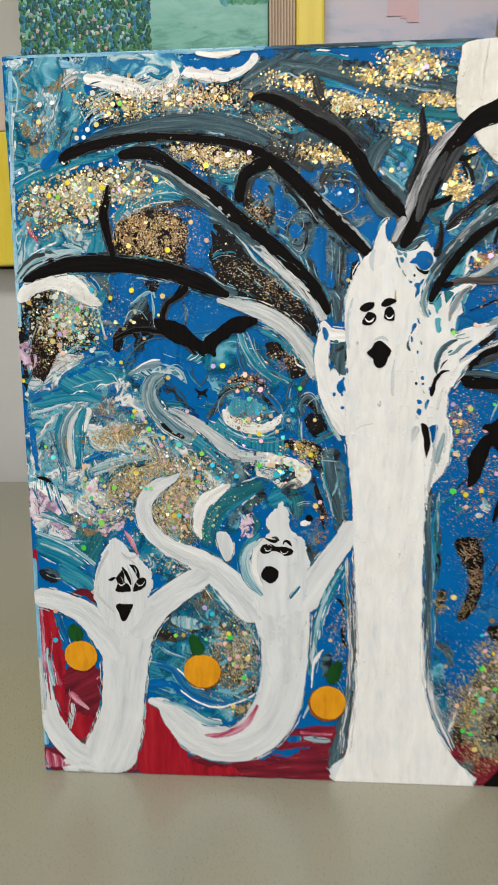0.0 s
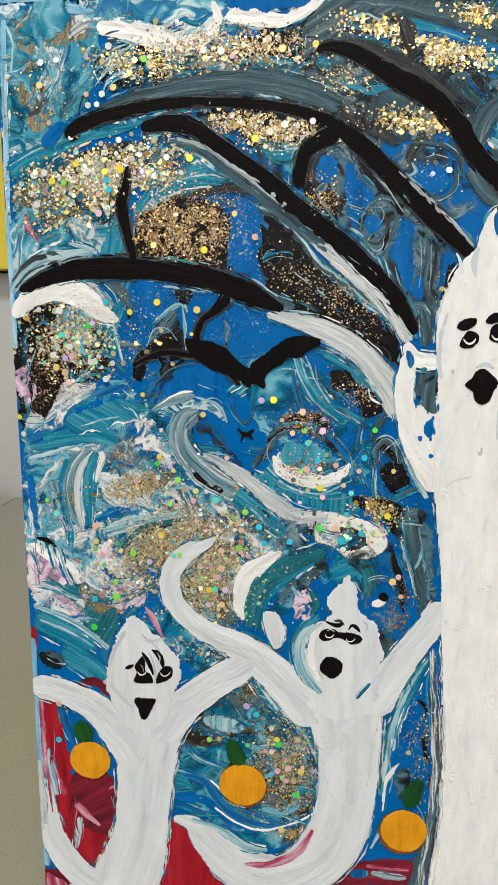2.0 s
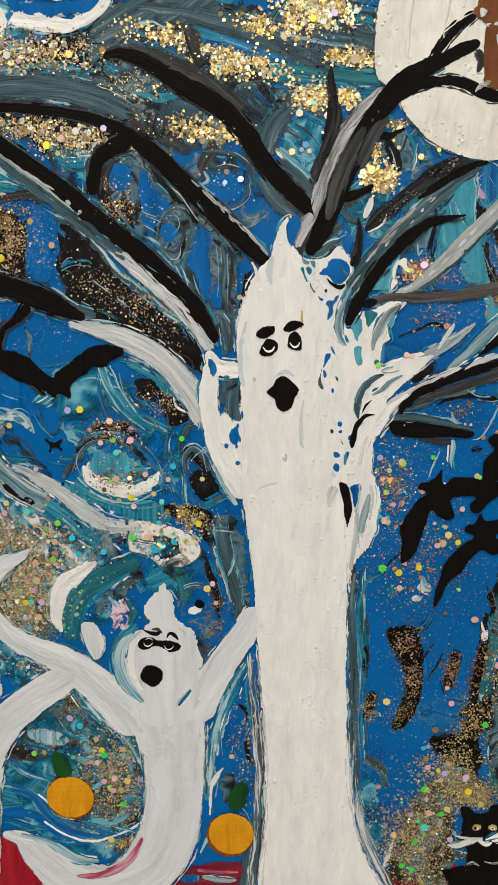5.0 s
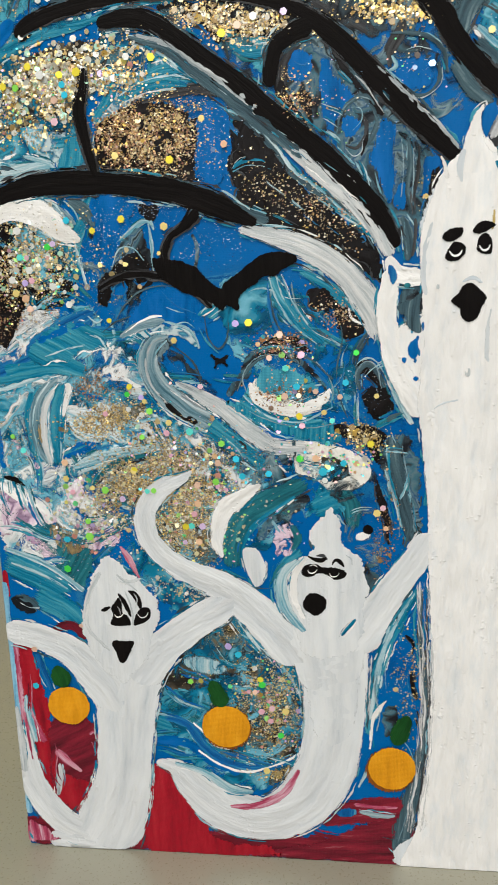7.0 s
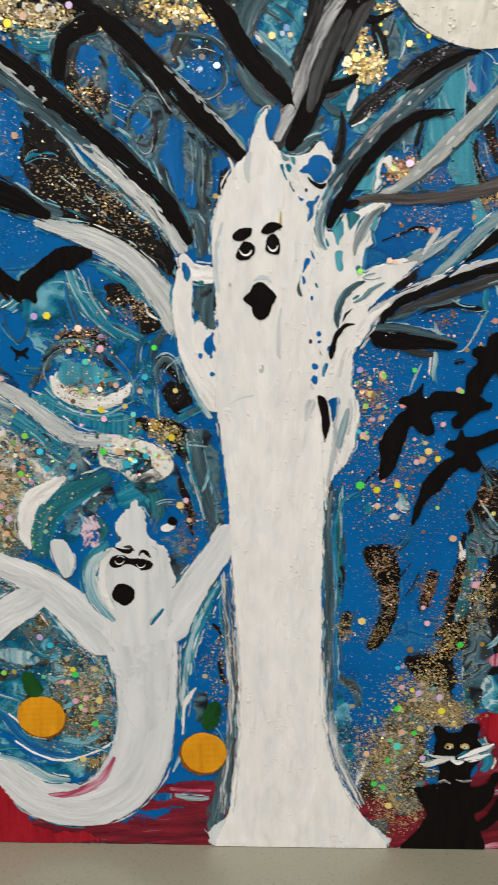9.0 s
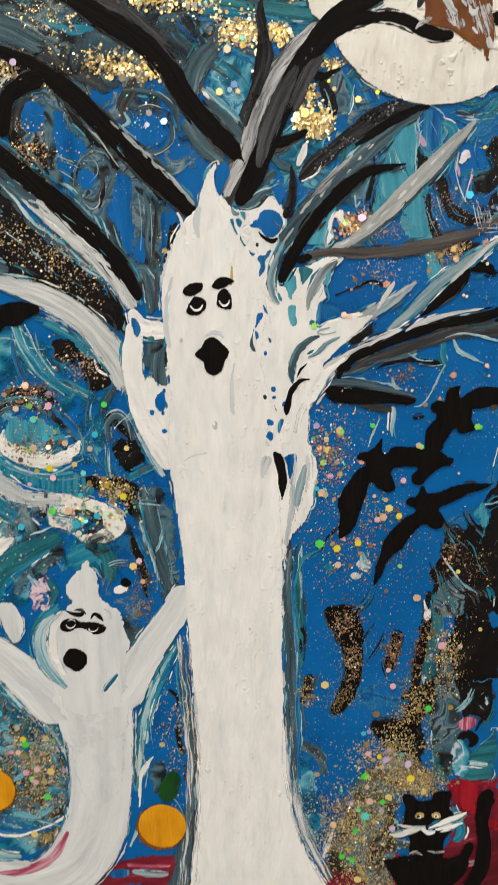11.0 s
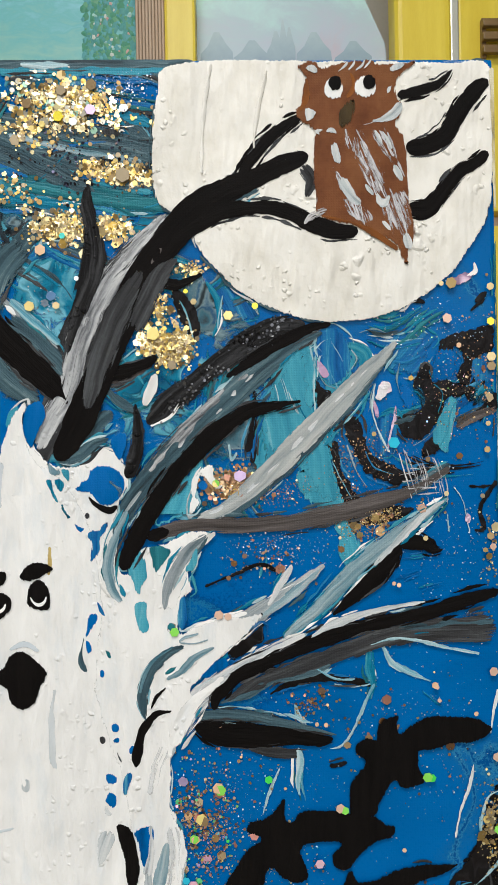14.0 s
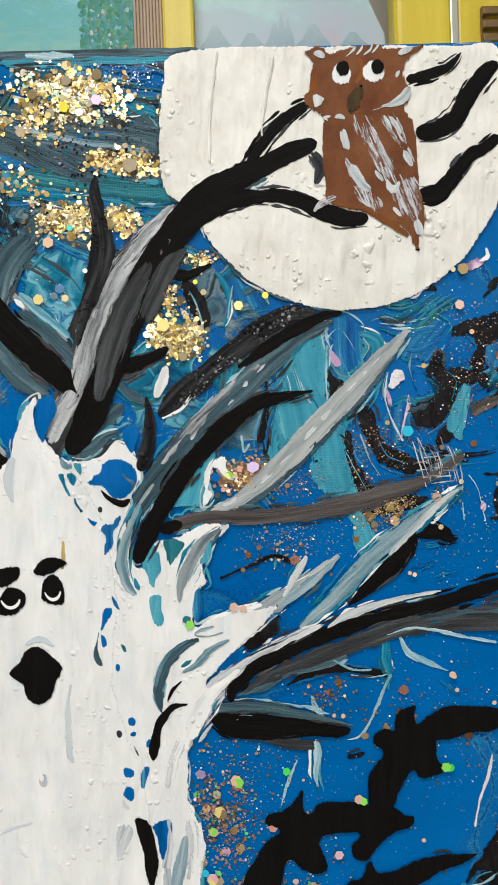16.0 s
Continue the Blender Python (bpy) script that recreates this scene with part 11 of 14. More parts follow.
stroke("brushstroke", "mist", 3.0, [(200.1, 124.7, 0.2), (201.4, 108.7, 0.6), (200.9, 92.4, 0.5), (202.2, 78.0, 0.2)])
stroke("brushstroke", "mist", 3.0, [(201.6, 146.7, 0.2), (202.5, 135.8, 0.5), (201.6, 122.4, 0.2)])
stroke("brushstroke", "slate", 2.95, [(203.6, 106.5, 0.2), (203.5, 94.8, 1.1), (204.7, 82.8, 0.5)])
patch("paint_patch", "slate", 2.6, [(223.1, 62.3), (234.4, 65.4), (235.8, 56.4), (225.6, 54.8)], turn=40)
patch("paint_patch", "maroon", 2.8, [(213.3, 20.9), (218.3, 24.2), (226.1, 22.9), (227.7, 16.2), (222.8, 13.2), (214.5, 13.7)], turn=70)
patch("paint_patch", "maroon", 2.8, [(225.2, 11.9), (236.5, 16.3), (240.3, 13.6), (237.5, 4.9), (233.1, -0.7), (226.5, 0.7)], turn=70)
stroke("brushstroke", "slate", 2.9, [(213.6, 12.9, 2.0), (220.7, 6.4, 6.7), (225.2, -0.7, 5.2)])
stroke("brushstroke", "rose", 2.95, [(225.0, 3.7, 2.1), (231.6, 2.1, 3.6), (235.4, 0.2, 1.6)])
stroke("brushstroke", "amber", 2.95, [(224.5, 27.4, 2.0), (227.0, 22.9, 3.5), (229.2, 18.4, 1.3)])
sprinkle("frost", 60, (0.12, 0.42), 209.2, 45.0, 6.5, 14.0, 12, level=3.2)

# limbs of the tall ghost tree, grey and white
tall = patch("ghost_tree", "white", 6.5, [(163.6, 263.0), (168.8, 267.8), (176.2, 268.5), (182.1, 264.7), (187.1, 256.8), (189.8, 247.9), (190.8, 237.9), (189.9, 226.9), (189.7, 215.5), (193.2, 203.0), (196.1, 190.2), (195.1, 179.1), (196.3, 146.5), (196.4, 101.5), (198.6, 65.4), (202.3, 41.3), (212.0, 20.4), (225.3, -0.6), (196.4, -1.8), (165.9, -2.6), (154.2, -1.7), (160.2, 18.4), (163.9, 52.4), (164.1, 89.4), (162.2, 124.3), (160.4, 155.0), (158.1, 175.9), (156.7, 188.1), (158.1, 207.9), (156.8, 226.9), (156.2, 241.7), (159.4, 254.2)], label='tall white ghost shaped like a tree trunk', thick=0.14)
patch("shading", "white_worn", 6.95, [(165.3, 262.9), (168.3, 266.5), (171.2, 263.8), (170.2, 256.5), (164.3, 249.1), (158.3, 241.5), (156.3, 244.4), (160.4, 254.7)], thick=0.03, turn=-25, parent=tall)
patch("trunk_coat", "white_worn", 6.75, [(158.5, 189.0), (166.0, 191.5), (178.0, 190.5), (187.0, 192.0), (193.0, 188.0), (194.2, 170.0), (195.2, 140.0), (195.6, 101.5), (197.8, 65.4), (201.5, 41.3), (211.0, 20.4), (224.0, 0.6), (155.5, 0.6), (161.0, 18.4), (164.7, 52.4), (164.9, 89.4), (163.0, 124.3), (161.2, 155.0), (159.0, 175.9)], label="thinner cool white coat of the trunk", thick=0.05, parent=tall)
stroke("trunk_streak", "white_thin", 7.3, [(160.0, 122.0, 5.3), (162.4, 89.4, 6.9), (162.8, 52.4, 7.2), (159.1, 15.6, 10.0)], thick=0.03, parent=tall)
stroke("trunk_streak", "white_thin", 7.3, [(197.8, 89.7, 4.5), (200.9, 52.9, 6.2), (214.3, 19.1, 7.4)], thick=0.03, parent=tall)
stroke("limb", "white", 6.3, [(147.1, 232.5, 5.7), (147.0, 228.1, 6.8), (145.8, 219.2, 7.3), (147.1, 209.3, 7.8), (149.9, 199.9, 8.7), (154.5, 190.5, 8.8), (158.6, 182.5, 8.1)], parent=tall)
stroke("limb", "white", 6.4, [(146.2, 236.2, 4.5), (149.1, 230.7, 6.1), (158.2, 228.8, 6.4)], parent=tall)
patch("limb", "white", 6.15, [(148.6, 210.5), (153.3, 215.2), (157.9, 217.6), (159.9, 216.6), (161.1, 195.1), (157.6, 194.0), (153.0, 200.2)], parent=tall)
spot("paint_gap", "blue_streak", 7.3, 154.4, 211.9, 0.60, 1.21, 0, parent=tall)
spot("paint_gap", "blue_streak", 7.3, 156.2, 209.1, 0.60, 1.01, -10, parent=tall)
spot("paint_gap", "blue_streak", 7.3, 154.3, 207.4, 0.81, 1.01, 0, parent=tall)
spot("paint_gap", "blue_streak", 7.3, 156.8, 204.6, 0.61, 1.41, 10, parent=tall)
spot("paint_gap", "blue_streak", 7.3, 157.9, 213.1, 0.60, 1.60, 0, parent=tall)
spot("paint_gap", "blue_streak", 7.3, 155.7, 201.7, 0.61, 0.81, 0, parent=tall)
stroke("stain", "amber", 7.45, [(179.5, 249.7, 0.5), (179.6, 246.0, 0.7), (179.3, 243.5, 0.4)], thick=0.02, parent=tall)
patch("flame", "white", 6.8, [(168.7, 261.3), (169.1, 267.7), (169.5, 272.3), (171.0, 276.2), (172.7, 279.4), (174.8, 281.5), (175.4, 280.1), (174.4, 277.6), (175.2, 273.6), (176.0, 269.9), (179.0, 266.2), (180.9, 261.0)], rough=0.3, parent=tall)
stroke("paint_gap", "teal_flat", 6.6, [(171.0, 275.9, 1.1), (171.8, 278.6, 1.5), (173.3, 280.5, 0.6)], parent=tall)
stroke("hair", "white", 7.0, [(164.5, 259.5, 1.9), (163.6, 263.6, 1.5), (162.2, 266.6, 0.9)], parent=tall)
stroke("hair_streak", "white_worn", 7.0, [(169.1, 258.5, 1.1), (168.3, 263.1, 2.7), (169.5, 268.3, 1.9)], parent=tall)
stroke("shade_streak", "white_worn", 7.1, [(160.1, 246.5, 1.5), (158.1, 238.8, 2.7), (157.6, 231.1, 2.7), (158.7, 223.3, 2.0)], thick=0.03, parent=tall)
patch("eyebrow", "black", 8.6, [(163.2, 241.2), (164.6, 243.7), (167.5, 244.8), (170.0, 244.4), (169.6, 241.9), (165.9, 240.0)], rough=0.35, parent=tall)
patch("eyebrow", "black", 8.6, [(172.9, 243.9), (175.2, 246.0), (178.1, 246.3), (180.6, 244.9), (178.7, 243.6), (176.2, 242.5), (173.5, 242.4)], rough=0.35, parent=tall)
eye_a = patch("eye", "black", 8.6, [(165.5, 238.3), (167.5, 240.2), (170.4, 239.4), (171.2, 237.1), (169.0, 234.2), (165.9, 233.7), (164.1, 235.3)], rough=0.35, parent=tall)
eye_b = patch("eye", "black", 8.6, [(175.0, 241.4), (177.2, 242.7), (179.1, 240.7), (179.7, 236.5), (177.2, 235.8), (174.3, 237.2)], rough=0.35, parent=tall)
stroke("eye_white", "white", 9.6, [(165.7, 237.4, 0.35), (166.3, 236.4, 0.7), (167.3, 235.7, 0.95), (168.5, 235.8, 0.95), (169.4, 236.5, 0.7), (169.8, 237.5, 0.35)], parent=eye_a, rough=0.1)
stroke("eye_white", "white", 9.6, [(175.2, 238.8, 0.35), (175.7, 237.8, 0.65), (176.6, 237.1, 0.9), (177.6, 237.2, 0.9), (178.3, 237.9, 0.65), (178.6, 238.9, 0.35)], parent=eye_b, rough=0.1)
patch("mouth", "black", 8.7, [(166.6, 221.2), (168.8, 223.5), (170.2, 226.0), (173.3, 227.2), (176.4, 225.0), (178.8, 222.0), (177.2, 218.9), (175.9, 215.9), (173.3, 214.2), (170.9, 215.2), (169.4, 218.2)], rough=0.4, parent=tall)
stroke("mouth_streak", "white_worn", 8.2, [(170.4, 227.4, 1.0), (173.7, 228.5, 1.8), (176.8, 226.9, 1.0)], parent=tall)
stroke("crease_streak", "white_worn", 7.5, [(162.4, 185.1, 0.4), (165.2, 186.9, 0.8), (170.5, 188.1, 0.6)], parent=tall)
patch("paint_gap", "slate", 7.4, [(149.5, 220.5), (154.1, 222.2), (157.1, 224.3), (156.9, 217.4), (157.6, 211.4), (154.6, 211.4), (152.6, 213.5), (152.3, 216.4), (149.9, 217.9)], rough=0.3, parent=tall)
patch("paint_gap", "blue", 7.4, [(153.3, 207.0), (156.2, 209.4), (156.9, 205.0), (155.3, 202.1), (153.3, 203.8)], rough=0.3, parent=tall)
patch("paint_gap", "blue_streak", 7.4, [(146.0, 233.3), (148.2, 232.8), (149.3, 229.3), (147.7, 227.0), (146.3, 229.0)], rough=0.3, parent=tall)
spot("paint_gap", "sea", 7.4, 152.6, 226.7, 1.18, 0.99, 0, parent=tall)
patch("paint_gap", "blue", 7.4, [(151.3, 203.0), (152.9, 202.6), (152.4, 201.0), (151.2, 201.4)], rough=0.15, parent=tall)
spot("paint_gap", "blue", 7.4, 156.0, 195.6, 1.02, 0.81, 0, parent=tall)
spot("paint_gap", "chalk", 8.2, 162.5, 226.0, 0.59, 0.79, 0, parent=tall)

# left branches
stroke("branch", "slate", 4.7, [(62.2, 307.2, 1.4), (75.8, 302.5, 4.6), (93.7, 288.8, 6.8), (108.1, 277.9, 7.2), (118.9, 268.1, 3.6)])
stroke("branch", "ash", 4.85, [(65.0, 307.7, 0.9), (75.9, 303.8, 2.1), (84.8, 297.9, 2.6), (93.8, 291.4, 3.2), (103.6, 283.8, 3.6)])
stroke("branch", "chalk", 4.9, [(102.3, 283.6, 2.5), (111.7, 275.3, 6.1), (120.8, 267.0, 8.3), (129.9, 259.6, 9.1), (138.2, 251.2, 8.5), (143.6, 243.6, 7.0), (147.0, 235.9, 5.6)], label='grey white branch of the ghost tree')
stroke("branch", "ash", 5.0, [(106.3, 279.8, 1.4), (119.0, 269.8, 2.9), (129.9, 261.0, 3.3), (138.7, 251.9, 2.6)], thick=0.05)
stroke("branch", "white_dry", 5.05, [(115.3, 270.0, 1.4), (126.2, 261.2, 2.2), (137.3, 251.2, 2.6), (144.0, 240.7, 1.5)], thick=0.05)
stroke("branch", "slate", 4.4, [(37.0, 318.4, 2.8), (54.7, 322.3, 6.7), (73.0, 325.1, 7.7), (91.0, 325.2, 8.4), (108.6, 321.6, 8.3), (122.3, 315.5, 7.5)], label='grey painted branch shade')
stroke("branch_edge", "smoke", 4.65, [(24.6, 309.7, 4.9), (31.5, 313.6, 6.3), (42.1, 316.6, 6.3), (56.6, 318.8, 6.0), (72.9, 319.2, 5.4), (92.9, 317.7, 5.3), (108.6, 314.6, 5.7), (120.4, 309.5, 6.8), (132.1, 300.3, 8.2), (144.0, 288.6, 8.4), (155.8, 276.9, 8.2), (164.8, 268.7, 6.9), (168.7, 265.2, 3.8)], thick=0.03)
stroke("branch", "black", 5.0, [(24.6, 309.7, 3.2), (31.5, 313.6, 4.6), (42.1, 316.6, 4.6), (56.6, 318.8, 4.3), (72.9, 319.2, 3.7), (92.9, 317.7, 3.6), (108.6, 314.6, 4.0), (120.4, 309.5, 5.1), (132.1, 300.3, 6.5), (144.0, 288.6, 6.7), (155.8, 276.9, 6.5), (164.8, 268.7, 5.2), (168.7, 265.2, 2.1)], label='long black arched branch')
stroke("branch", "ash", 4.8, [(139.9, 295.3, 1.2), (149.8, 286.6, 2.6), (159.7, 276.8, 3.2), (167.7, 268.1, 2.6)])
stroke("branch_edge", "slate", 4.75, [(52.3, 311.6, 5.7), (62.6, 312.7, 7.8), (71.7, 310.4, 7.6), (82.7, 302.0, 8.6), (96.7, 291.6, 9.0), (110.7, 280.0, 9.0), (124.7, 269.1, 8.6), (135.8, 258.1, 8.4), (143.9, 249.1, 7.6), (149.1, 239.1, 5.5)], thick=0.03)
stroke("branch", "black", 5.1, [(52.3, 311.6, 4.0), (62.6, 312.7, 6.1), (71.7, 310.4, 5.9), (82.7, 302.0, 6.9), (96.7, 291.6, 7.3), (110.7, 280.0, 7.3), (124.7, 269.1, 6.9), (135.8, 258.1, 6.7), (143.9, 249.1, 5.9), (149.1, 239.1, 3.8)], label='black branch sweeping down to the trunk')
stroke("branch_edge", "slate", 4.85, [(4.1, 256.5, 3.9), (13.6, 260.2, 6.8), (26.9, 263.3, 8.9), (42.0, 263.9, 9.6), (59.0, 262.4, 9.1), (75.8, 259.2, 9.5), (90.2, 254.1, 9.5), (102.6, 248.2, 4.5)], thick=0.03)
stroke("branch", "black", 5.2, [(4.1, 256.5, 2.2), (13.6, 260.2, 5.1), (26.9, 263.3, 7.2), (42.0, 263.9, 7.9), (59.0, 262.4, 7.4), (75.8, 259.2, 7.8), (90.2, 254.1, 7.8), (102.6, 248.2, 2.8)], label='black curved branch')
stroke("branch", "chalk", 4.9, [(96.4, 246.9, 2.5), (110.8, 243.0, 7.3), (123.0, 237.8, 9.3), (133.3, 229.6, 9.7), (142.0, 217.9, 10.6), (145.0, 208.6, 10.3)], label='grey white branch of the ghost tree')
stroke("branch", "slate", 4.6, [(77.9, 260.3, 2.9), (92.3, 254.0, 4.9), (106.7, 248.8, 4.1)])
stroke("branch_edge", "smoke", 4.95, [(47.2, 299.1, 3.3), (46.2, 292.9, 4.9), (44.6, 285.1, 5.8), (46.3, 275.1, 5.0), (48.7, 265.4, 4.2)], thick=0.03)
stroke("twig", "black", 5.3, [(47.2, 299.1, 1.6), (46.2, 292.9, 3.2), (44.6, 285.1, 4.1), (46.3, 275.1, 3.3), (48.7, 265.4, 2.5)])
stroke("branch_edge", "smoke", 4.95, [(83.0, 253.2, 5.8), (78.7, 248.6, 5.0), (73.4, 245.0, 4.2), (70.9, 240.1, 4.6), (71.5, 236.0, 3.4)], thick=0.03)
stroke("twig", "black", 5.3, [(83.0, 253.2, 4.1), (78.7, 248.6, 3.3), (73.4, 245.0, 2.5), (70.9, 240.1, 2.9), (71.5, 236.0, 1.7)])
stroke("branch_edge", "slate", 4.85, [(121.4, 307.2, 8.2), (114.6, 304.7, 7.4), (109.6, 300.2, 6.7), (107.7, 289.9, 6.0)], thick=0.03)
stroke("twig", "black", 5.2, [(121.4, 307.2, 6.5), (114.6, 304.7, 5.7), (109.6, 300.2, 5.0), (107.7, 289.9, 4.3)])
stroke("branch_edge", "smoke", 5.05, [(47.1, 228.8, 3.0), (58.1, 233.0, 3.8), (70.9, 231.4, 3.6), (81.5, 225.9, 3.4), (86.7, 221.2, 2.8)], thick=0.03)
stroke("twig", "black", 5.4, [(47.1, 228.8, 1.3), (58.1, 233.0, 2.1), (70.9, 231.4, 1.9), (81.5, 225.9, 1.7), (86.7, 221.2, 1.1)])
stroke("branch_edge", "smoke", 4.65, [(113.6, 334.0, 4.1), (120.2, 334.6, 5.6), (129.7, 330.8, 7.2), (141.2, 323.4, 8.5), (152.7, 316.8, 8.7), (160.5, 308.8, 8.5), (165.5, 300.8, 8.2), (172.3, 293.2, 8.2), (180.2, 285.5, 7.7)], thick=0.03)
stroke("branch", "black", 5.0, [(113.6, 334.0, 2.4), (120.2, 334.6, 3.9), (129.7, 330.8, 5.5), (141.2, 323.4, 6.8), (152.7, 316.8, 7.0), (160.5, 308.8, 6.8), (165.5, 300.8, 6.5), (172.3, 293.2, 6.5), (180.2, 285.5, 6.0)], label='black branch with dry brushed edge')
stroke("branch", "smoke", 4.6, [(122.0, 337.1, 2.6), (135.4, 331.1, 7.4), (148.8, 323.3, 8.1), (160.3, 313.7, 7.4)])
stroke("twig", "smoke", 4.9, [(141.8, 342.2, 2.9), (143.7, 336.8, 4.7), (146.4, 329.6, 4.4)])
stroke("branch", "slate", 4.5, [(166.4, 299.9, 4.8), (169.8, 309.7, 7.3), (175.4, 315.7, 7.3)])
stroke("branch", "slate", 4.6, [(164.8, 294.4, 3.7), (170.7, 286.8, 5.6), (177.5, 281.0, 4.5)])
stroke("brushstroke", "grit_white", 4.0, [(1.5, 246.6, 5.1), (6.7, 252.7, 8.0), (17.3, 256.6, 9.2), (28.4, 253.6, 10.0), (35.8, 247.8, 7.5), (41.7, 244.9, 2.5)], label='gritty white arc', thick=0.18)

# white limbs of the tall ghost on its moonlit side, and the gaps that its paint leaves
patch("limb", "white", 6.1, [(173.2, 272.7), (178.0, 269.9), (181.6, 267.6), (186.5, 267.7), (190.8, 271.2), (193.9, 270.6), (196.0, 267.8), (197.3, 263.2), (194.7, 257.6), (193.3, 251.2), (194.9, 244.4), (197.0, 243.7), (199.3, 248.5), (202.1, 249.1), (206.8, 250.8), (210.5, 252.5), (214.5, 252.0), (212.9, 249.3), (210.9, 247.6), (211.1, 245.1), (209.8, 243.3), (210.2, 241.0), (211.0, 239.5), (208.9, 237.6), (207.8, 234.4), (207.9, 230.2), (211.2, 231.6), (216.1, 232.9), (222.3, 233.4), (226.3, 234.0), (223.5, 230.4), (218.4, 226.2), (213.3, 221.4), (209.5, 217.2), (211.3, 215.3), (208.7, 211.0), (206.1, 206.1), (205.3, 201.2), (204.8, 192.5), (206.7, 187.4), (208.2, 181.1), (206.8, 174.9), (205.9, 168.6), (192.0, 169.3), (177.9, 188.6), (171.5, 218.6), (171.3, 249.4)], rough=0.5, parent=tall)
patch("paint_gap", "blue", 7.3, [(175.3, 280.6), (177.8, 281.9), (179.3, 280.5), (179.5, 278.0), (178.2, 275.6), (177.1, 273.6), (175.9, 271.1), (174.5, 273.3), (174.0, 276.3), (174.4, 278.5)], rough=0.3, parent=tall)
patch("paint_gap", "blue", 7.3, [(193.3, 273.1), (195.2, 274.5), (196.8, 273.9), (196.6, 271.4), (195.6, 268.4), (194.4, 268.8), (193.3, 270.9)], rough=0.3, parent=tall)
patch("paint_gap", "blue", 7.25, [(187.9, 264.3), (188.9, 266.4), (191.3, 267.3), (194.0, 266.8), (195.8, 264.7), (196.3, 262.2), (194.8, 259.5), (192.9, 258.4), (190.5, 258.9), (188.7, 261.0), (187.5, 261.5), (186.0, 261.7), (185.3, 262.3), (186.3, 263.0), (187.0, 264.0)], rough=0.3, parent=tall)
patch("paint_gap", "dusk_torn", 7.35, [(192.4, 263.6), (194.3, 264.5), (195.6, 262.8), (195.2, 260.4), (193.6, 260.8)], rough=0.3, parent=tall)
stroke("paint_gap", "black", 7.45, [(188.3, 260.5, 0.6), (189.8, 258.7, 1.3), (192.5, 257.4, 1.6), (194.5, 258.3, 0.7)], parent=tall)
patch("paint_gap", "teal", 7.3, [(179.0, 264.2), (180.3, 264.4), (180.7, 262.1), (181.6, 259.4), (180.6, 260.0), (179.7, 262.1)], rough=0.2, parent=tall)
patch("paint_gap", "teal", 7.3, [(180.9, 264.4), (182.1, 264.7), (183.2, 263.3), (182.4, 261.6), (181.2, 262.4)], rough=0.2, parent=tall)
patch("paint_gap", "teal_flat", 7.3, [(182.3, 266.6), (184.2, 266.3), (183.9, 264.0), (182.8, 265.3)], rough=0.2, parent=tall)
patch("paint_gap", "teal", 7.3, [(182.5, 259.2), (183.2, 257.7), (184.1, 255.7), (182.9, 256.7), (182.1, 258.0)], rough=0.2, parent=tall)
patch("paint_gap", "mist", 7.3, [(179.4, 268.2), (181.0, 267.0), (182.5, 266.1), (181.3, 265.1), (179.6, 266.1)], rough=0.2, parent=tall)
patch("paint_gap", "blue", 7.3, [(185.0, 254.7), (186.0, 254.1), (187.2, 253.6), (186.5, 252.5), (185.5, 253.4)], rough=0.2, parent=tall)
patch("paint_gap", "blue_streak", 7.3, [(187.6, 251.9), (188.7, 253.3), (190.3, 253.2), (190.9, 254.4), (192.3, 254.9), (191.9, 253.1), (190.6, 251.3), (190.5, 248.8), (189.2, 246.6), (188.2, 246.4), (188.6, 250.1)], rough=0.3, parent=tall)
spot("paint_gap", "smoke", 7.35, 187.8, 256.3, 0.61, 0.74, 0, parent=tall)
patch("paint_gap", "teal_flat", 7.3, [(198.1, 249.2), (199.9, 247.3), (200.7, 244.2), (200.7, 242.3), (199.7, 240.9), (199.0, 238.7), (198.1, 239.3), (197.4, 241.8), (196.5, 244.3)], rough=0.3, parent=tall)
patch("paint_gap", "sea", 7.3, [(201.2, 249.1), (203.7, 249.4), (205.8, 248.1), (203.6, 244.1), (202.3, 243.5), (201.5, 246.6)], rough=0.3, parent=tall)
patch("paint_gap", "teal_flat", 7.3, [(197.5, 236.2), (199.0, 237.3), (200.5, 236.8), (200.4, 234.3), (201.1, 231.8), (200.3, 230.1), (198.8, 230.6), (198.0, 233.1)], rough=0.25, parent=tall)
patch("paint_gap", "blue_streak", 7.3, [(207.6, 237.1), (208.9, 238.6), (209.2, 235.8), (208.9, 231.5), (207.7, 230.8), (207.0, 232.8)], rough=0.3, parent=tall)
patch("paint_gap", "teal_flat", 7.3, [(209.0, 243.8), (210.1, 246.7), (211.7, 248.8), (212.1, 246.3), (210.9, 243.7)], rough=0.3, parent=tall)
spot("paint_gap", "tan", 7.4, 206.0, 230.9, 1.24, 1.36, 0, parent=tall)
spot("paint_gap", "sea", 7.45, 205.8, 231.4, 0.87, 0.87, 0, parent=tall)
patch("paint_gap", "blue_streak", 7.3, [(189.6, 237.3), (190.5, 236.5), (191.4, 234.2), (190.1, 235.0)], rough=0.15, parent=tall)
patch("paint_gap", "blue", 7.3, [(187.9, 234.7), (189.5, 234.8), (189.7, 233.4), (188.4, 231.6), (187.5, 229.8), (186.8, 229.8), (187.2, 232.3)], rough=0.2, parent=tall)
patch("paint_gap", "blue", 7.3, [(186.9, 229.1), (188.0, 228.2), (188.2, 226.7), (187.4, 226.1), (186.9, 227.3)], rough=0.2, parent=tall)
stroke("paint_gap", "slate", 7.35, [(186.5, 229.5, 0.5), (186.0, 226.1, 1.1), (186.2, 223.7, 1.7), (187.0, 222.0, 0.7)], parent=tall)
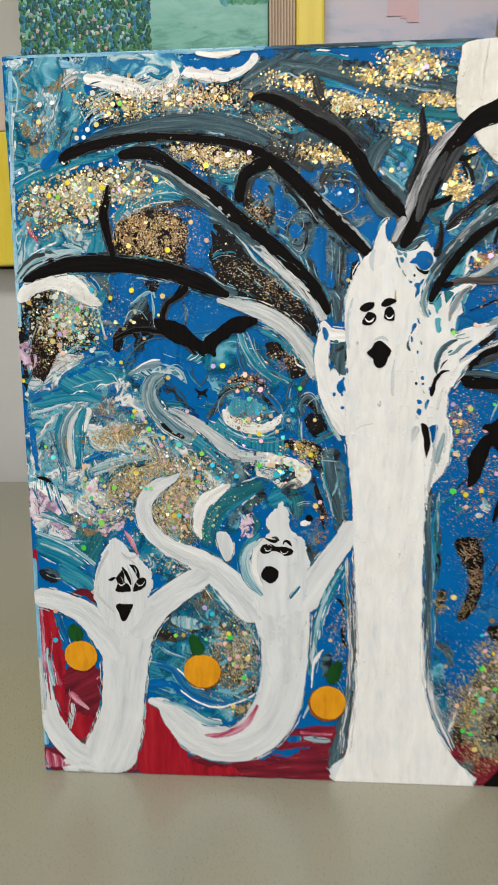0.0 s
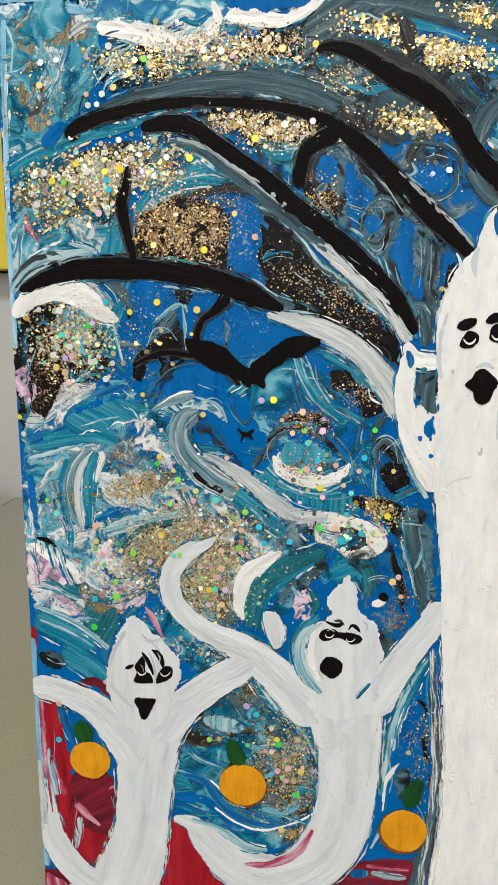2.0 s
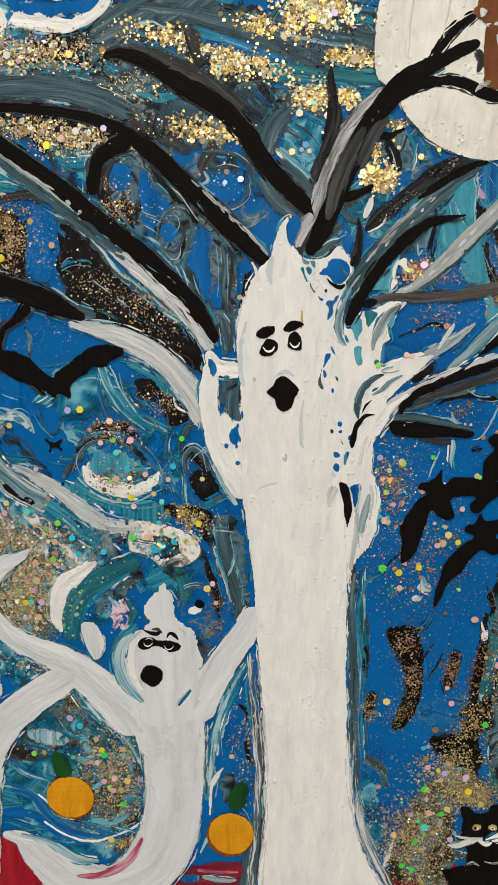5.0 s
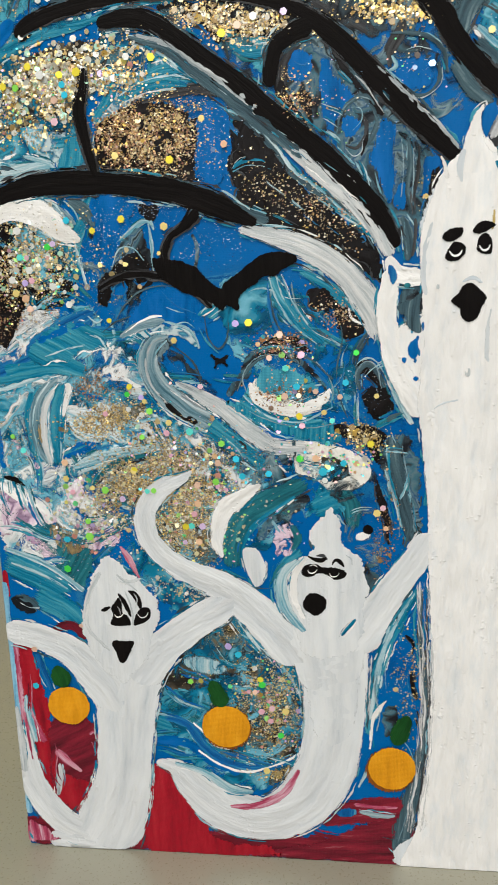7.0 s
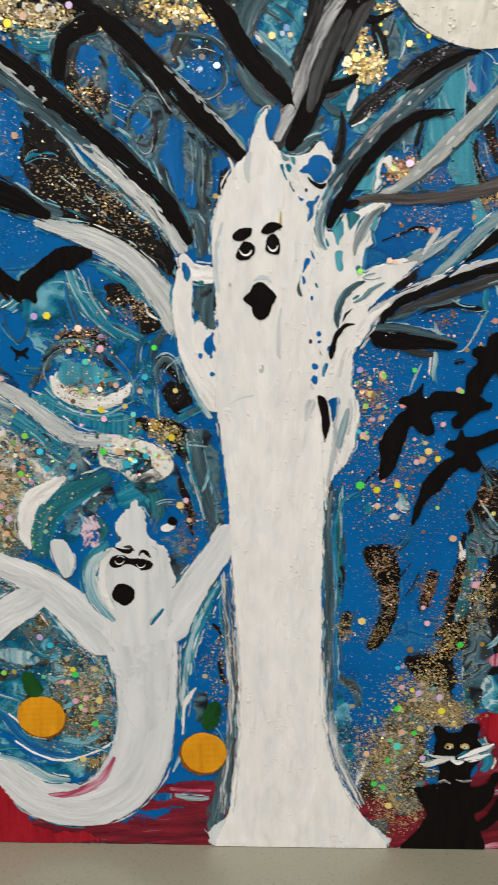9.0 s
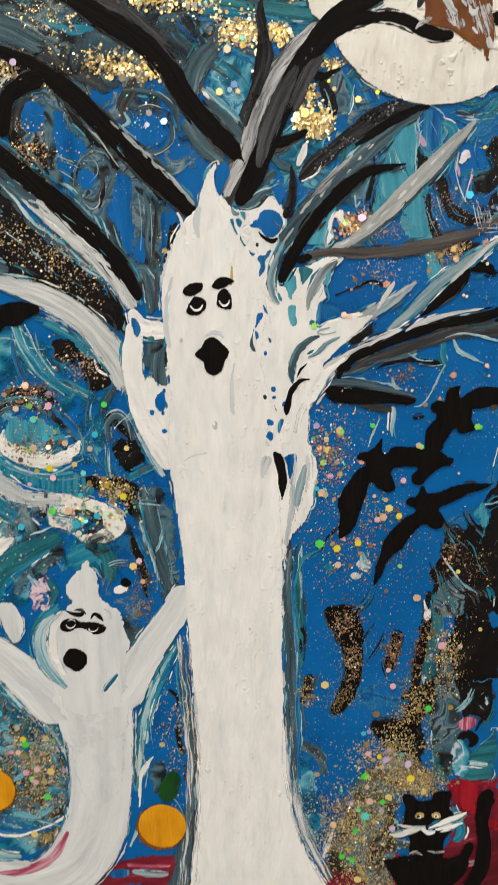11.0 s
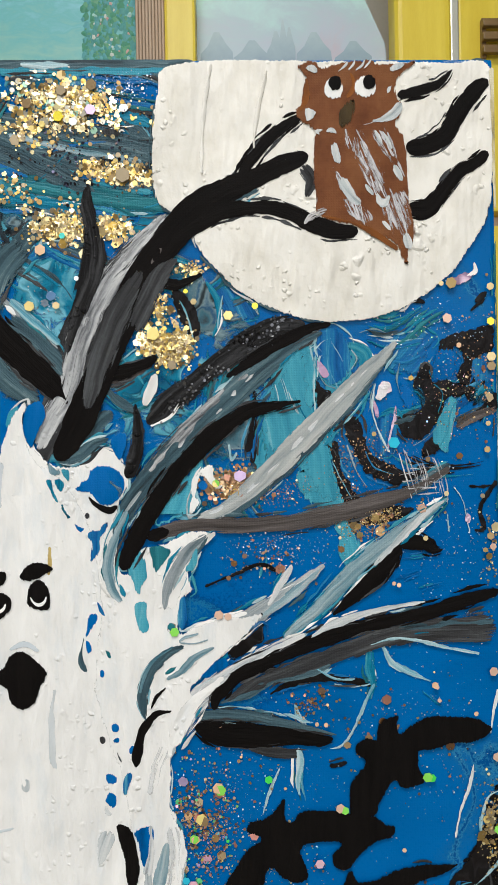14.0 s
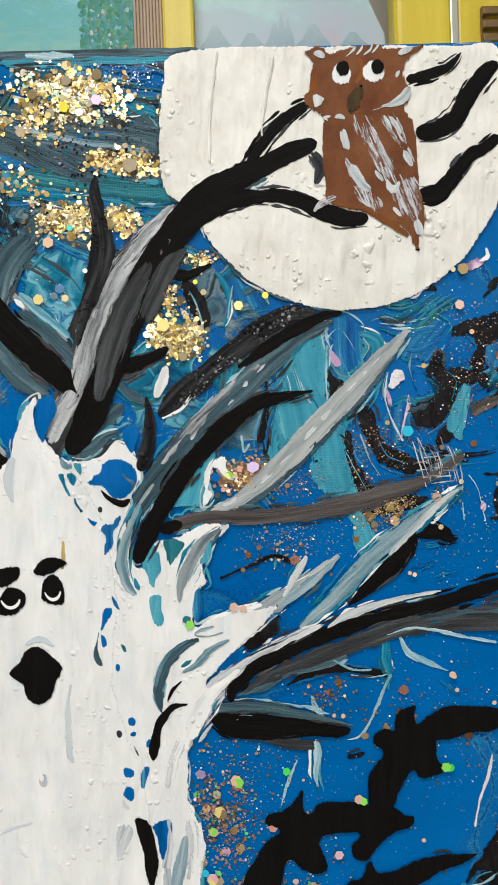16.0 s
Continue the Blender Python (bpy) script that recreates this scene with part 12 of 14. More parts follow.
patch("paint_gap", "sea", 7.3, [(191.2, 226.7), (192.2, 226.2), (192.5, 224.9), (191.6, 225.2)], rough=0.1, parent=tall)
spot("paint_gap", "blue", 7.3, 190.4, 221.5, 0.49, 0.87, 0, parent=tall)
spot("paint_gap", "blue", 7.35, 193.0, 209.5, 0.99, 0.99, 0, parent=tall)
spot("paint_gap", "blue", 7.35, 193.2, 206.8, 0.74, 0.62, 20, parent=tall)
spot("paint_gap", "smoke", 7.35, 190.1, 206.9, 0.74, 0.99, 0, parent=tall)
spot("paint_gap", "blue", 7.35, 196.5, 204.6, 0.75, 1.12, -20, parent=tall)
patch("paint_gap", "blue_streak", 7.35, [(195.7, 199.7), (196.7, 199.0), (195.9, 196.6), (195.5, 194.7), (194.6, 194.6), (194.1, 196.7), (194.9, 199.1)], rough=0.2, parent=tall)
patch("paint_gap", "blue", 7.35, [(190.5, 199.0), (191.7, 199.6), (192.9, 198.8), (192.8, 197.3), (191.2, 197.3)], rough=0.2, parent=tall)
patch("paint_gap", "blue", 7.35, [(190.6, 194.6), (191.6, 195.5), (192.8, 194.8), (193.0, 193.0), (192.2, 191.7), (191.0, 192.5), (190.3, 193.3)], rough=0.2, parent=tall)
stroke("paint_gap", "chalk", 7.3, [(190.5, 192.4, 0.5), (191.0, 191.2, 1.0), (191.9, 190.5, 0.5)], parent=tall)
stroke("paint_gap", "smoke", 7.35, [(193.3, 204.1, 0.2), (193.8, 202.6, 0.6), (194.2, 201.9, 0.2)], parent=tall)
stroke("paint_gap", "black", 7.6, [(205.3, 213.0, 0.4), (201.9, 212.3, 1.5), (199.4, 209.4, 2.2), (198.4, 206.4, 2.1), (197.7, 203.0, 2.5), (197.4, 200.7, 0.9)], parent=tall)
patch("paint_gap", "black", 7.5, [(192.6, 188.0), (194.4, 188.2), (196.0, 187.1), (196.8, 184.7), (197.9, 179.0), (197.1, 174.7), (195.8, 171.0), (194.9, 174.8), (193.9, 181.7), (193.1, 185.5)], rough=0.3, parent=tall)
patch("paint_gap", "blue", 7.45, [(196.5, 186.3), (199.4, 187.7), (200.9, 186.6), (200.6, 183.3), (199.0, 178.7), (197.9, 180.3), (197.3, 184.0)], rough=0.3, parent=tall)
stroke("paint_gap", "white_dry", 7.55, [(200.2, 187.7, 1.2), (200.3, 182.7, 1.8), (199.2, 176.5, 2.5)], parent=tall)
stroke("paint_gap", "mist", 7.4, [(203.8, 183.8, 0.8), (203.0, 179.4, 2.8), (201.7, 173.8, 2.8), (200.9, 168.9, 2.0)], parent=tall)
stroke("paint_gap", "white_thin", 7.4, [(204.9, 187.5, 2.3), (205.7, 181.2, 3.3), (204.5, 173.7, 3.3)], parent=tall)
stroke("paint_gap", "white_thin", 7.3, [(200.4, 194.5, 2.0), (201.8, 200.1, 2.7), (203.6, 205.0, 2.7)], parent=tall)
stroke("shade_streak", "white_worn", 7.25, [(180.0, 218.3, 0.5), (179.1, 212.2, 1.2), (179.3, 203.5, 1.5), (180.0, 201.0, 0.6)], thick=0.03, parent=tall)
stroke("paint_gap", "chalk", 7.3, [(191.3, 186.8, 3.7), (190.0, 183.1, 3.2), (188.9, 179.4, 1.0)], thick=0.03, parent=tall)
spot("paint_gap", "chalk", 8.2, 173.3, 197.5, 0.99, 1.48, 0, parent=tall)
spot("paint_gap", "white", 8.4, 172.9, 198.0, 0.49, 0.87, 0, parent=tall)
stroke("curl", "slate", 7.3, [(208.3, 227.2, 1.0), (204.6, 225.6, 2.2), (201.3, 222.5, 3.2), (199.3, 218.2, 3.2), (198.9, 213.9, 2.2), (199.7, 210.6, 0.6)], parent=tall)
stroke("curl", "mist", 7.5, [(206.1, 227.0, 0.5), (202.3, 224.7, 1.0), (199.7, 221.0, 1.0), (198.4, 217.0, 0.7)], parent=tall)
stroke("paint_gap", "black", 7.6, [(204.2, 218.1, 0.4), (202.3, 216.0, 1.1), (201.0, 213.5, 0.4)], parent=tall)
stroke("curl", "mist", 7.5, [(211.7, 229.8, 0.4), (208.6, 229.0, 0.9), (207.6, 228.0, 0.6), (210.4, 227.6, 0.5), (213.8, 228.5, 0.2)], parent=tall)
stroke("curl", "mist", 7.3, [(204.4, 219.9, 0.7), (207.4, 221.3, 1.7), (211.0, 224.6, 1.7), (215.0, 226.7, 0.6)], parent=tall)
patch("limb", "white", 6.15, [(196.2, 187.7), (205.0, 191.7), (206.9, 181.7), (206.6, 171.5), (203.8, 163.2), (198.9, 156.9), (196.2, 148.3), (195.3, 139.7), (193.4, 167.3)], rough=0.5, parent=tall)
stroke("limb_streak", "scumble", 7.35, [(203.4, 184.5, 2.4), (202.1, 173.5, 3.7), (200.0, 163.2, 2.9)], parent=tall)
stroke("limb_streak", "chalk", 7.3, [(199.6, 179.7, 1.2), (199.0, 167.3, 2.5), (197.3, 154.7, 1.7)], thick=0.04, parent=tall)

# right branches
stroke("branch", "smoke", 4.4, [(177.6, 268.2, 3.7), (184.0, 280.3, 7.3), (187.9, 290.1, 8.6), (191.9, 299.8, 8.6), (197.6, 308.2, 8.6)])
stroke("branch_edge", "slate", 4.65, [(171.1, 294.7, 7.8), (175.8, 289.7, 8.3), (180.5, 285.3, 7.3), (184.0, 280.9, 4.4)], thick=0.03)
stroke("branch", "black", 5.0, [(171.1, 294.7, 6.1), (175.8, 289.7, 6.6), (180.5, 285.3, 5.6), (184.0, 280.9, 2.7)])
stroke("branch", "slate", 4.6, [(171.2, 299.5, 4.9), (178.3, 293.9, 5.6), (184.2, 286.5, 4.4)])
stroke("branch", "pale", 4.9, [(172.0, 303.8, 1.7), (176.7, 299.4, 2.2), (182.6, 293.8, 1.7)])
stroke("branch", "smoke", 4.6, [(206.4, 320.8, 2.4), (200.1, 314.3, 6.8), (194.4, 308.3, 7.3), (189.9, 301.6, 7.3), (186.0, 293.2, 7.0), (183.4, 285.9, 6.1), (179.4, 277.2, 5.4)])
stroke("branch", "grey_dry", 4.9, [(207.0, 321.8, 2.5), (204.1, 318.4, 5.3), (200.1, 314.6, 6.9), (195.0, 308.9, 7.3), (191.2, 302.8, 7.3), (187.9, 295.6, 7.3), (185.6, 288.3, 6.6), (183.5, 282.2, 5.7), (180.4, 277.2, 5.7), (177.4, 271.1, 2.9)], label='dry brushed white limb')
stroke("branch", "grey_dry", 5.0, [(204.9, 319.4, 1.3), (200.4, 315.5, 2.5), (195.1, 309.5, 3.1), (190.6, 302.8, 2.9), (187.3, 295.0, 2.9), (184.9, 287.1, 2.2), (182.0, 279.8, 2.0)], thick=0.05)
stroke("branch", "slate", 4.8, [(181.8, 268.0, 1.7), (185.5, 268.7, 3.7), (189.3, 271.5, 3.7), (192.5, 272.9, 1.2)])
stroke("branch", "slate", 7.0, [(183.4, 268.4, 2.2), (186.5, 269.6, 2.9), (190.3, 272.2, 2.0), (193.0, 273.1, 0.7)])
stroke("bark", "black", 7.35, [(181.6, 268.5, 3.2), (183.4, 271.4, 5.4), (186.8, 277.2, 6.8), (190.4, 285.7, 7.1), (193.3, 293.0, 7.6), (196.6, 300.3, 7.5), (200.1, 306.9, 7.3), (204.0, 313.0, 6.8), (208.8, 318.4, 7.1), (213.8, 323.2, 7.6), (219.4, 326.7, 5.9), (226.3, 329.7, 4.9), (233.8, 333.1, 4.2), (237.8, 334.5, 3.4)], label='thick black branch rising to the moon')
stroke("bark_streak", "smoke", 8.15, [(200.7, 309.7, 2.0), (196.0, 301.5, 6.4), (192.9, 294.2, 7.4), (190.1, 286.9, 5.8), (188.3, 279.6, 2.0)], thick=0.04)
stroke("branch", "umber", 7.7, [(205.2, 314.5, 1.0), (203.9, 312.6, 1.5), (203.0, 311.1, 0.6)], thick=0.04)
stroke("bark_streak", "smoke", 8.15, [(208.6, 312.2, 1.4), (204.6, 308.4, 4.8), (201.6, 302.6, 5.4), (198.9, 296.5, 3.4)], thick=0.04)
stroke("twig", "soot", 5.2, [(189.6, 328.5, 1.1), (189.2, 324.8, 3.3), (190.2, 318.7, 4.1), (190.5, 312.6, 6.3), (188.9, 306.5, 5.8), (186.2, 299.3, 3.2), (184.3, 292.0, 1.2)], label='dark rough twig')
stroke("twig", "black", 5.3, [(190.4, 286.2, 2.2), (195.6, 287.4, 3.2), (200.6, 289.1, 2.4), (203.8, 291.0, 2.0)])
stroke("twig", "black", 5.3, [(203.8, 307.4, 3.7), (208.4, 306.4, 2.4), (214.0, 308.7, 1.0)])
stroke("twig", "slate", 5.5, [(192.1, 284.4, 1.2), (195.4, 280.9, 2.0), (199.3, 279.1, 1.1)])
stroke("twig", "soot", 7.2, [(198.8, 280.6, 1.0), (199.4, 275.7, 2.5), (198.7, 269.5, 3.9), (196.6, 264.4, 3.7)], label='dark drop shaped twig')
stroke("curl", "white", 7.0, [(203.4, 287.1, 1.5), (202.3, 283.7, 2.9), (200.5, 280.3, 1.0)])
stroke("branch", "soot", 4.8, [(201.4, 276.1, 2.9), (205.8, 280.4, 5.9), (211.5, 284.6, 5.4), (217.8, 289.7, 5.4), (224.0, 293.7, 6.1), (230.3, 296.8, 5.9), (236.5, 297.5, 2.5)], label='dark gritty branch')
stroke("branch", "black", 5.0, [(218.9, 286.2, 1.0), (225.2, 290.0, 3.0), (231.4, 293.6, 3.7), (237.7, 296.6, 2.7), (242.1, 297.4, 0.7)])
stroke("branch", "white", 4.7, [(202.0, 275.8, 0.6), (206.3, 277.7, 1.0), (209.9, 282.5, 1.5), (213.3, 285.1, 1.2), (215.4, 286.3, 0.7)])
stroke("branch", "slate", 4.9, [(240.2, 295.6, 0.7), (232.6, 292.1, 3.2), (225.1, 286.1, 5.9), (218.1, 280.1, 6.4), (211.2, 274.1, 6.4), (204.8, 267.9, 6.1), (199.5, 261.9, 5.4), (195.4, 256.1, 4.7), (192.8, 250.0, 3.9), (191.6, 244.5, 3.2), (192.5, 240.1, 2.5), (194.8, 237.3, 0.9)], label='slate grey streaked branch')
stroke("branch", "grey_dry", 5.1, [(225.1, 287.1, 2.5), (218.1, 281.1, 4.2), (211.2, 275.6, 4.2), (204.9, 269.4, 3.7), (200.0, 263.6, 2.9)], thick=0.05)
stroke("branch", "ash", 5.2, [(199.7, 261.5, 0.7), (196.1, 256.7, 1.2), (193.8, 250.6, 1.0), (192.9, 245.1, 0.7)], thick=0.05)
stroke("curl", "mist", 7.35, [(196.5, 257.3, 1.0), (193.5, 250.6, 2.5), (192.1, 244.5, 2.7), (192.9, 239.9, 2.2), (195.1, 237.3, 0.7)], label='pale curl of paint')
stroke("branch", "black", 7.5, [(235.1, 280.6, 0.6), (228.6, 279.6, 2.5), (222.4, 278.0, 3.5), (216.1, 273.7, 4.2), (210.0, 268.0, 4.4), (205.1, 261.9, 4.4), (201.0, 255.9, 4.4), (197.7, 249.8, 4.4), (195.2, 244.2, 3.0)], label='black pointed branch')
patch("paint_patch", "teal_flat", 4.3, [(207.1, 262.9), (211.0, 267.9), (213.2, 266.7), (211.6, 260.5), (210.0, 254.9), (205.7, 254.8), (203.0, 254.6)], turn=15)
patch("curl", "white", 6.2, [(213.4, 266.6), (215.6, 267.1), (216.0, 264.3), (217.9, 261.8), (216.0, 261.4), (214.3, 262.9), (212.7, 264.4), (211.5, 260.8), (212.9, 258.5), (210.6, 255.9), (209.9, 256.9), (211.0, 261.2), (211.9, 264.8)], rough=0.2)
spot("paint_gap", "blue", 7.2, 213.3, 262.4, 1.11, 0.99, 0)
stroke("branch", "slate", 4.7, [(212.4, 253.7, 3.2), (219.3, 256.6, 3.7), (225.6, 261.6, 4.5), (232.0, 267.4, 5.5), (238.3, 273.6, 5.7), (244.7, 279.9, 5.5), (251.1, 286.7, 3.7), (256.5, 293.0, 1.5)])
stroke("branch", "dusty", 5.0, [(211.6, 254.4, 1.7), (218.1, 257.5, 3.6), (224.4, 261.9, 4.7), (230.7, 267.7, 5.6), (237.1, 273.8, 5.8), (243.5, 280.2, 5.6), (249.9, 286.7, 4.1), (256.6, 293.3, 1.7)], label='long grey white branch')
stroke("branch", "white_dry", 5.2, [(213.1, 255.5, 0.7), (221.9, 260.2, 1.2), (232.0, 269.2, 1.5), (241.0, 278.3, 1.5), (249.9, 287.3, 0.7)], thick=0.05)
stroke("branch", "umber", 5.6, [(201.4, 251.4, 3.0), (206.9, 253.3, 3.9), (213.0, 253.7, 3.7), (221.7, 253.4, 4.0), (231.6, 253.7, 4.2), (239.1, 255.0, 4.7), (246.6, 256.5, 4.7), (254.2, 258.6, 4.3), (259.2, 260.3, 2.5), (268.1, 265.1, 1.8)], label='grey brown level branch')
stroke("branch", "black", 5.8, [(200.6, 251.0, 1.7), (202.5, 251.7, 3.2), (205.6, 252.7, 2.0)])
stroke("limb", "white", 6.4, [(215.7, 252.0, 1.0), (211.7, 248.8, 2.2), (208.8, 243.9, 2.7), (206.5, 239.7, 3.2), (205.8, 235.3, 1.7)], parent=tall)
stroke("curl", "ash", 7.4, [(213.7, 251.6, 1.2), (209.9, 248.2, 3.2), (206.8, 243.6, 3.5), (205.0, 239.5, 2.5), (204.2, 235.3, 0.7)], label='grey white curl of paint', parent=tall)
stroke("scratch", "white_thin", 5.9, [(256.7, 268.7, 0.1), (258.2, 263.4, 0.2), (259.4, 258.4, 0.1)])
stroke("scratch", "scumble", 5.9, [(257.7, 269.7, 0.1), (258.8, 264.5, 0.2), (260.6, 259.4, 0.1)])
stroke("scratch", "scumble", 5.9, [(258.0, 269.3, 0.1), (260.1, 264.0, 0.2), (260.5, 259.0, 0.1)])
stroke("scratch", "white_thin", 5.9, [(259.1, 268.8, 0.1), (260.8, 263.5, 0.2), (261.1, 258.5, 0.1)])
stroke("scratch", "scumble", 5.9, [(259.5, 267.9, 0.1), (261.2, 262.6, 0.2), (262.3, 257.6, 0.1)])
stroke("scratch", "scumble", 5.9, [(260.2, 269.6, 0.1), (262.1, 264.4, 0.2), (262.8, 259.4, 0.1)])
stroke("scratch", "white_thin", 5.9, [(260.6, 269.7, 0.1), (262.6, 264.4, 0.2), (263.0, 259.4, 0.1)])
stroke("scratch", "scumble", 5.9, [(261.5, 267.8, 0.1), (263.3, 262.5, 0.2), (264.5, 257.5, 0.1)])
stroke("scratch", "scumble", 5.9, [(261.8, 267.9, 0.1), (263.4, 262.7, 0.2), (264.9, 257.6, 0.1)])
stroke("scratch", "white_thin", 5.9, [(262.9, 269.5, 0.1), (264.1, 264.2, 0.2), (265.0, 259.2, 0.1)])
stroke("scratch", "scumble", 5.9, [(263.5, 268.7, 0.1), (265.3, 263.4, 0.2), (265.8, 258.4, 0.1)])
stroke("scratch", "scumble", 5.9, [(263.8, 268.8, 0.1), (265.3, 263.5, 0.2), (266.4, 258.5, 0.1)])
stroke("scratch", "white_thin", 5.9, [(264.5, 267.6, 0.1), (266.3, 262.4, 0.2), (267.5, 257.3, 0.1)])
stroke("scratch", "scumble", 5.9, [(265.3, 267.4, 0.1), (267.1, 262.1, 0.2), (267.4, 257.1, 0.1)])
stroke("scratch", "scumble", 5.9, [(259.0, 265.1, 0.1), (262.1, 265.2, 0.2), (266.0, 265.4, 0.1)])
stroke("scratch", "scumble", 5.9, [(258.6, 264.1, 0.1), (262.1, 264.2, 0.2), (264.9, 264.4, 0.1)])
stroke("scratch", "scumble", 5.9, [(258.4, 262.6, 0.1), (262.0, 262.8, 0.2), (265.0, 262.9, 0.1)])
stroke("scratch", "scumble", 5.9, [(258.8, 261.9, 0.1), (262.0, 262.1, 0.2), (266.0, 262.2, 0.1)])
stroke("scratch", "scumble", 5.9, [(258.7, 260.7, 0.1), (262.0, 260.8, 0.2), (265.1, 261.0, 0.1)])
stroke("scratch", "scumble", 5.9, [(257.9, 259.4, 0.1), (262.0, 259.5, 0.2), (265.6, 259.7, 0.1)])
stroke("scratch", "scumble", 5.9, [(256.9, 267.9, 0.24), (259.4, 262.7, 0.36), (261.4, 257.5, 0.24)])
stroke("scratch", "white_thin", 5.9, [(258.4, 268.8, 0.24), (260.6, 263.2, 0.36), (262.3, 257.5, 0.24)])
stroke("scratch", "scumble", 5.9, [(259.9, 269.3, 0.24), (261.8, 263.4, 0.36), (263.2, 257.5, 0.24)])
stroke("scratch", "white_thin", 5.9, [(261.7, 269.2, 0.24), (263.3, 263.7, 0.36), (264.4, 258.2, 0.24)])
stroke("scratch", "scumble", 5.9, [(263.4, 268.3, 0.24), (264.7, 263.6, 0.36), (265.5, 258.9, 0.24)])
stroke("scratch", "white_thin", 5.9, [(256.8, 263.9, 0.24), (261.3, 264.2, 0.36), (265.3, 264.4, 0.24)])
stroke("scratch", "scumble", 5.9, [(257.3, 262.4, 0.24), (261.8, 262.6, 0.36), (265.8, 262.9, 0.24)])
stroke("scratch", "white_thin", 5.9, [(257.5, 260.9, 0.24), (261.9, 261.0, 0.36), (265.8, 261.2, 0.24)])
stroke("scratch", "scumble", 5.9, [(258.2, 259.4, 0.24), (262.1, 259.4, 0.36), (265.5, 259.4, 0.24)])
stroke("scratch", "white_thin", 5.9, [(255.7, 268.9, 0.24), (258.3, 263.5, 0.36), (260.4, 258.1, 0.24)])
stroke("scratch", "scumble", 5.9, [(251.3, 267.4, 0.24), (253.6, 263.3, 0.36), (255.4, 259.2, 0.24)])
stroke("branch", "ash", 5.6, [(209.6, 221.5, 3.7), (213.5, 226.0, 6.2), (218.5, 229.8, 6.0), (224.8, 233.8, 5.2), (231.2, 237.8, 4.2), (236.2, 241.4, 2.5), (239.8, 244.3, 0.6)], label='grey white pointed branch')
stroke("limb", "white", 5.8, [(207.6, 228.7, 1.7), (211.8, 231.0, 2.2), (216.7, 232.6, 1.7), (222.4, 233.9, 1.0)])
stroke("branch", "mist", 5.8, [(223.5, 231.9, 0.6), (229.9, 236.1, 2.2), (234.9, 239.9, 2.2), (238.8, 243.3, 0.6)])
stroke("branch", "chalk", 5.7, [(227.1, 235.5, 1.0), (229.7, 239.9, 2.0), (231.8, 242.8, 1.7), (232.7, 244.5, 0.5)])
patch("paint_patch", "night", 5.9, [(217.8, 225.6), (221.0, 228.0), (224.8, 231.0), (226.1, 231.8), (226.3, 229.0), (225.9, 227.3), (223.4, 226.1), (220.8, 224.2), (219.0, 223.3)], rough=0.4)
patch("paint_patch", "blue", 5.95, [(211.5, 220.6), (214.0, 223.2), (217.1, 224.4), (217.8, 222.5), (215.2, 220.7), (213.3, 219.5)], rough=0.4)
stroke("branch", "white_dry", 5.5, [(204.5, 205.9, 5.7), (208.1, 211.6, 7.0), (211.9, 216.1, 5.7), (218.3, 220.9, 4.0), (224.6, 224.6, 3.2), (229.6, 226.9, 2.5), (235.3, 229.0, 1.0)], label='dry brushed white limb')
stroke("limb", "white", 6.3, [(205.4, 204.9, 3.0), (207.8, 210.4, 4.2), (211.3, 215.3, 3.2), (217.0, 219.9, 1.2)], parent=tall)
stroke("branch", "teal", 4.9, [(230.3, 227.9, 2.5), (238.5, 234.8, 4.8), (246.2, 242.6, 5.3), (253.9, 248.8, 4.5), (261.6, 254.3, 3.0), (267.7, 258.5, 0.8)])
stroke("branch", "mist", 5.2, [(230.6, 228.3, 1.8), (238.6, 235.1, 3.8), (246.3, 242.8, 4.3), (253.9, 249.0, 3.8), (261.6, 254.5, 2.5), (267.7, 258.5, 0.6)], label='pale pointed branch')
stroke("branch", "chalk", 5.4, [(250.7, 243.8, 0.8), (255.2, 248.3, 2.0), (259.3, 252.2, 2.3), (264.4, 256.5, 1.3), (266.7, 257.9, 0.4)])
stroke("branch", "black", 5.0, [(241.5, 233.0, 1.0), (246.7, 237.5, 3.5), (251.2, 241.9, 5.0), (255.1, 246.1, 3.5), (256.9, 247.9, 1.0)])
stroke("branch", "black", 5.0, [(255.1, 248.0, 2.3), (258.3, 248.9, 3.8), (262.1, 248.4, 3.3), (264.2, 247.1, 2.0), (266.2, 247.2, 0.5)])
stroke("branch", "smoke", 4.9, [(217.5, 214.7, 1.2), (224.4, 218.4, 3.3), (233.2, 221.3, 4.0), (243.3, 224.7, 4.8), (253.4, 227.8, 5.5), (263.5, 229.2, 6.3), (272.3, 229.2, 7.3), (277.9, 229.7, 7.9)], label='grey shaded branch')
stroke("branch", "slate", 5.1, [(255.9, 229.5, 1.0), (264.8, 230.4, 2.3), (272.3, 230.2, 2.0), (277.6, 230.7, 1.3)], thick=0.05)
stroke("branch", "slate", 4.8, [(216.2, 214.2, 0.7), (221.9, 216.1, 2.8), (228.2, 219.0, 2.3), (235.7, 220.0, 2.5), (240.7, 222.3, 1.0)])
stroke("branch", "chalk", 5.6, [(236.5, 228.2, 1.0), (241.2, 230.5, 2.5), (248.5, 233.2, 2.0), (256.1, 234.7, 1.5), (262.1, 235.5, 0.4)])
stroke("branch", "black", 5.8, [(214.6, 212.8, 1.5), (215.7, 216.2, 3.2), (219.5, 219.9, 3.7), (225.8, 222.8, 3.7), (233.3, 225.7, 3.8), (240.9, 228.4, 3.8), (248.4, 230.6, 3.5), (256.0, 232.0, 3.3), (263.6, 233.3, 3.3), (271.2, 235.5, 3.5), (278.6, 237.5, 2.3)], label='long black branch')
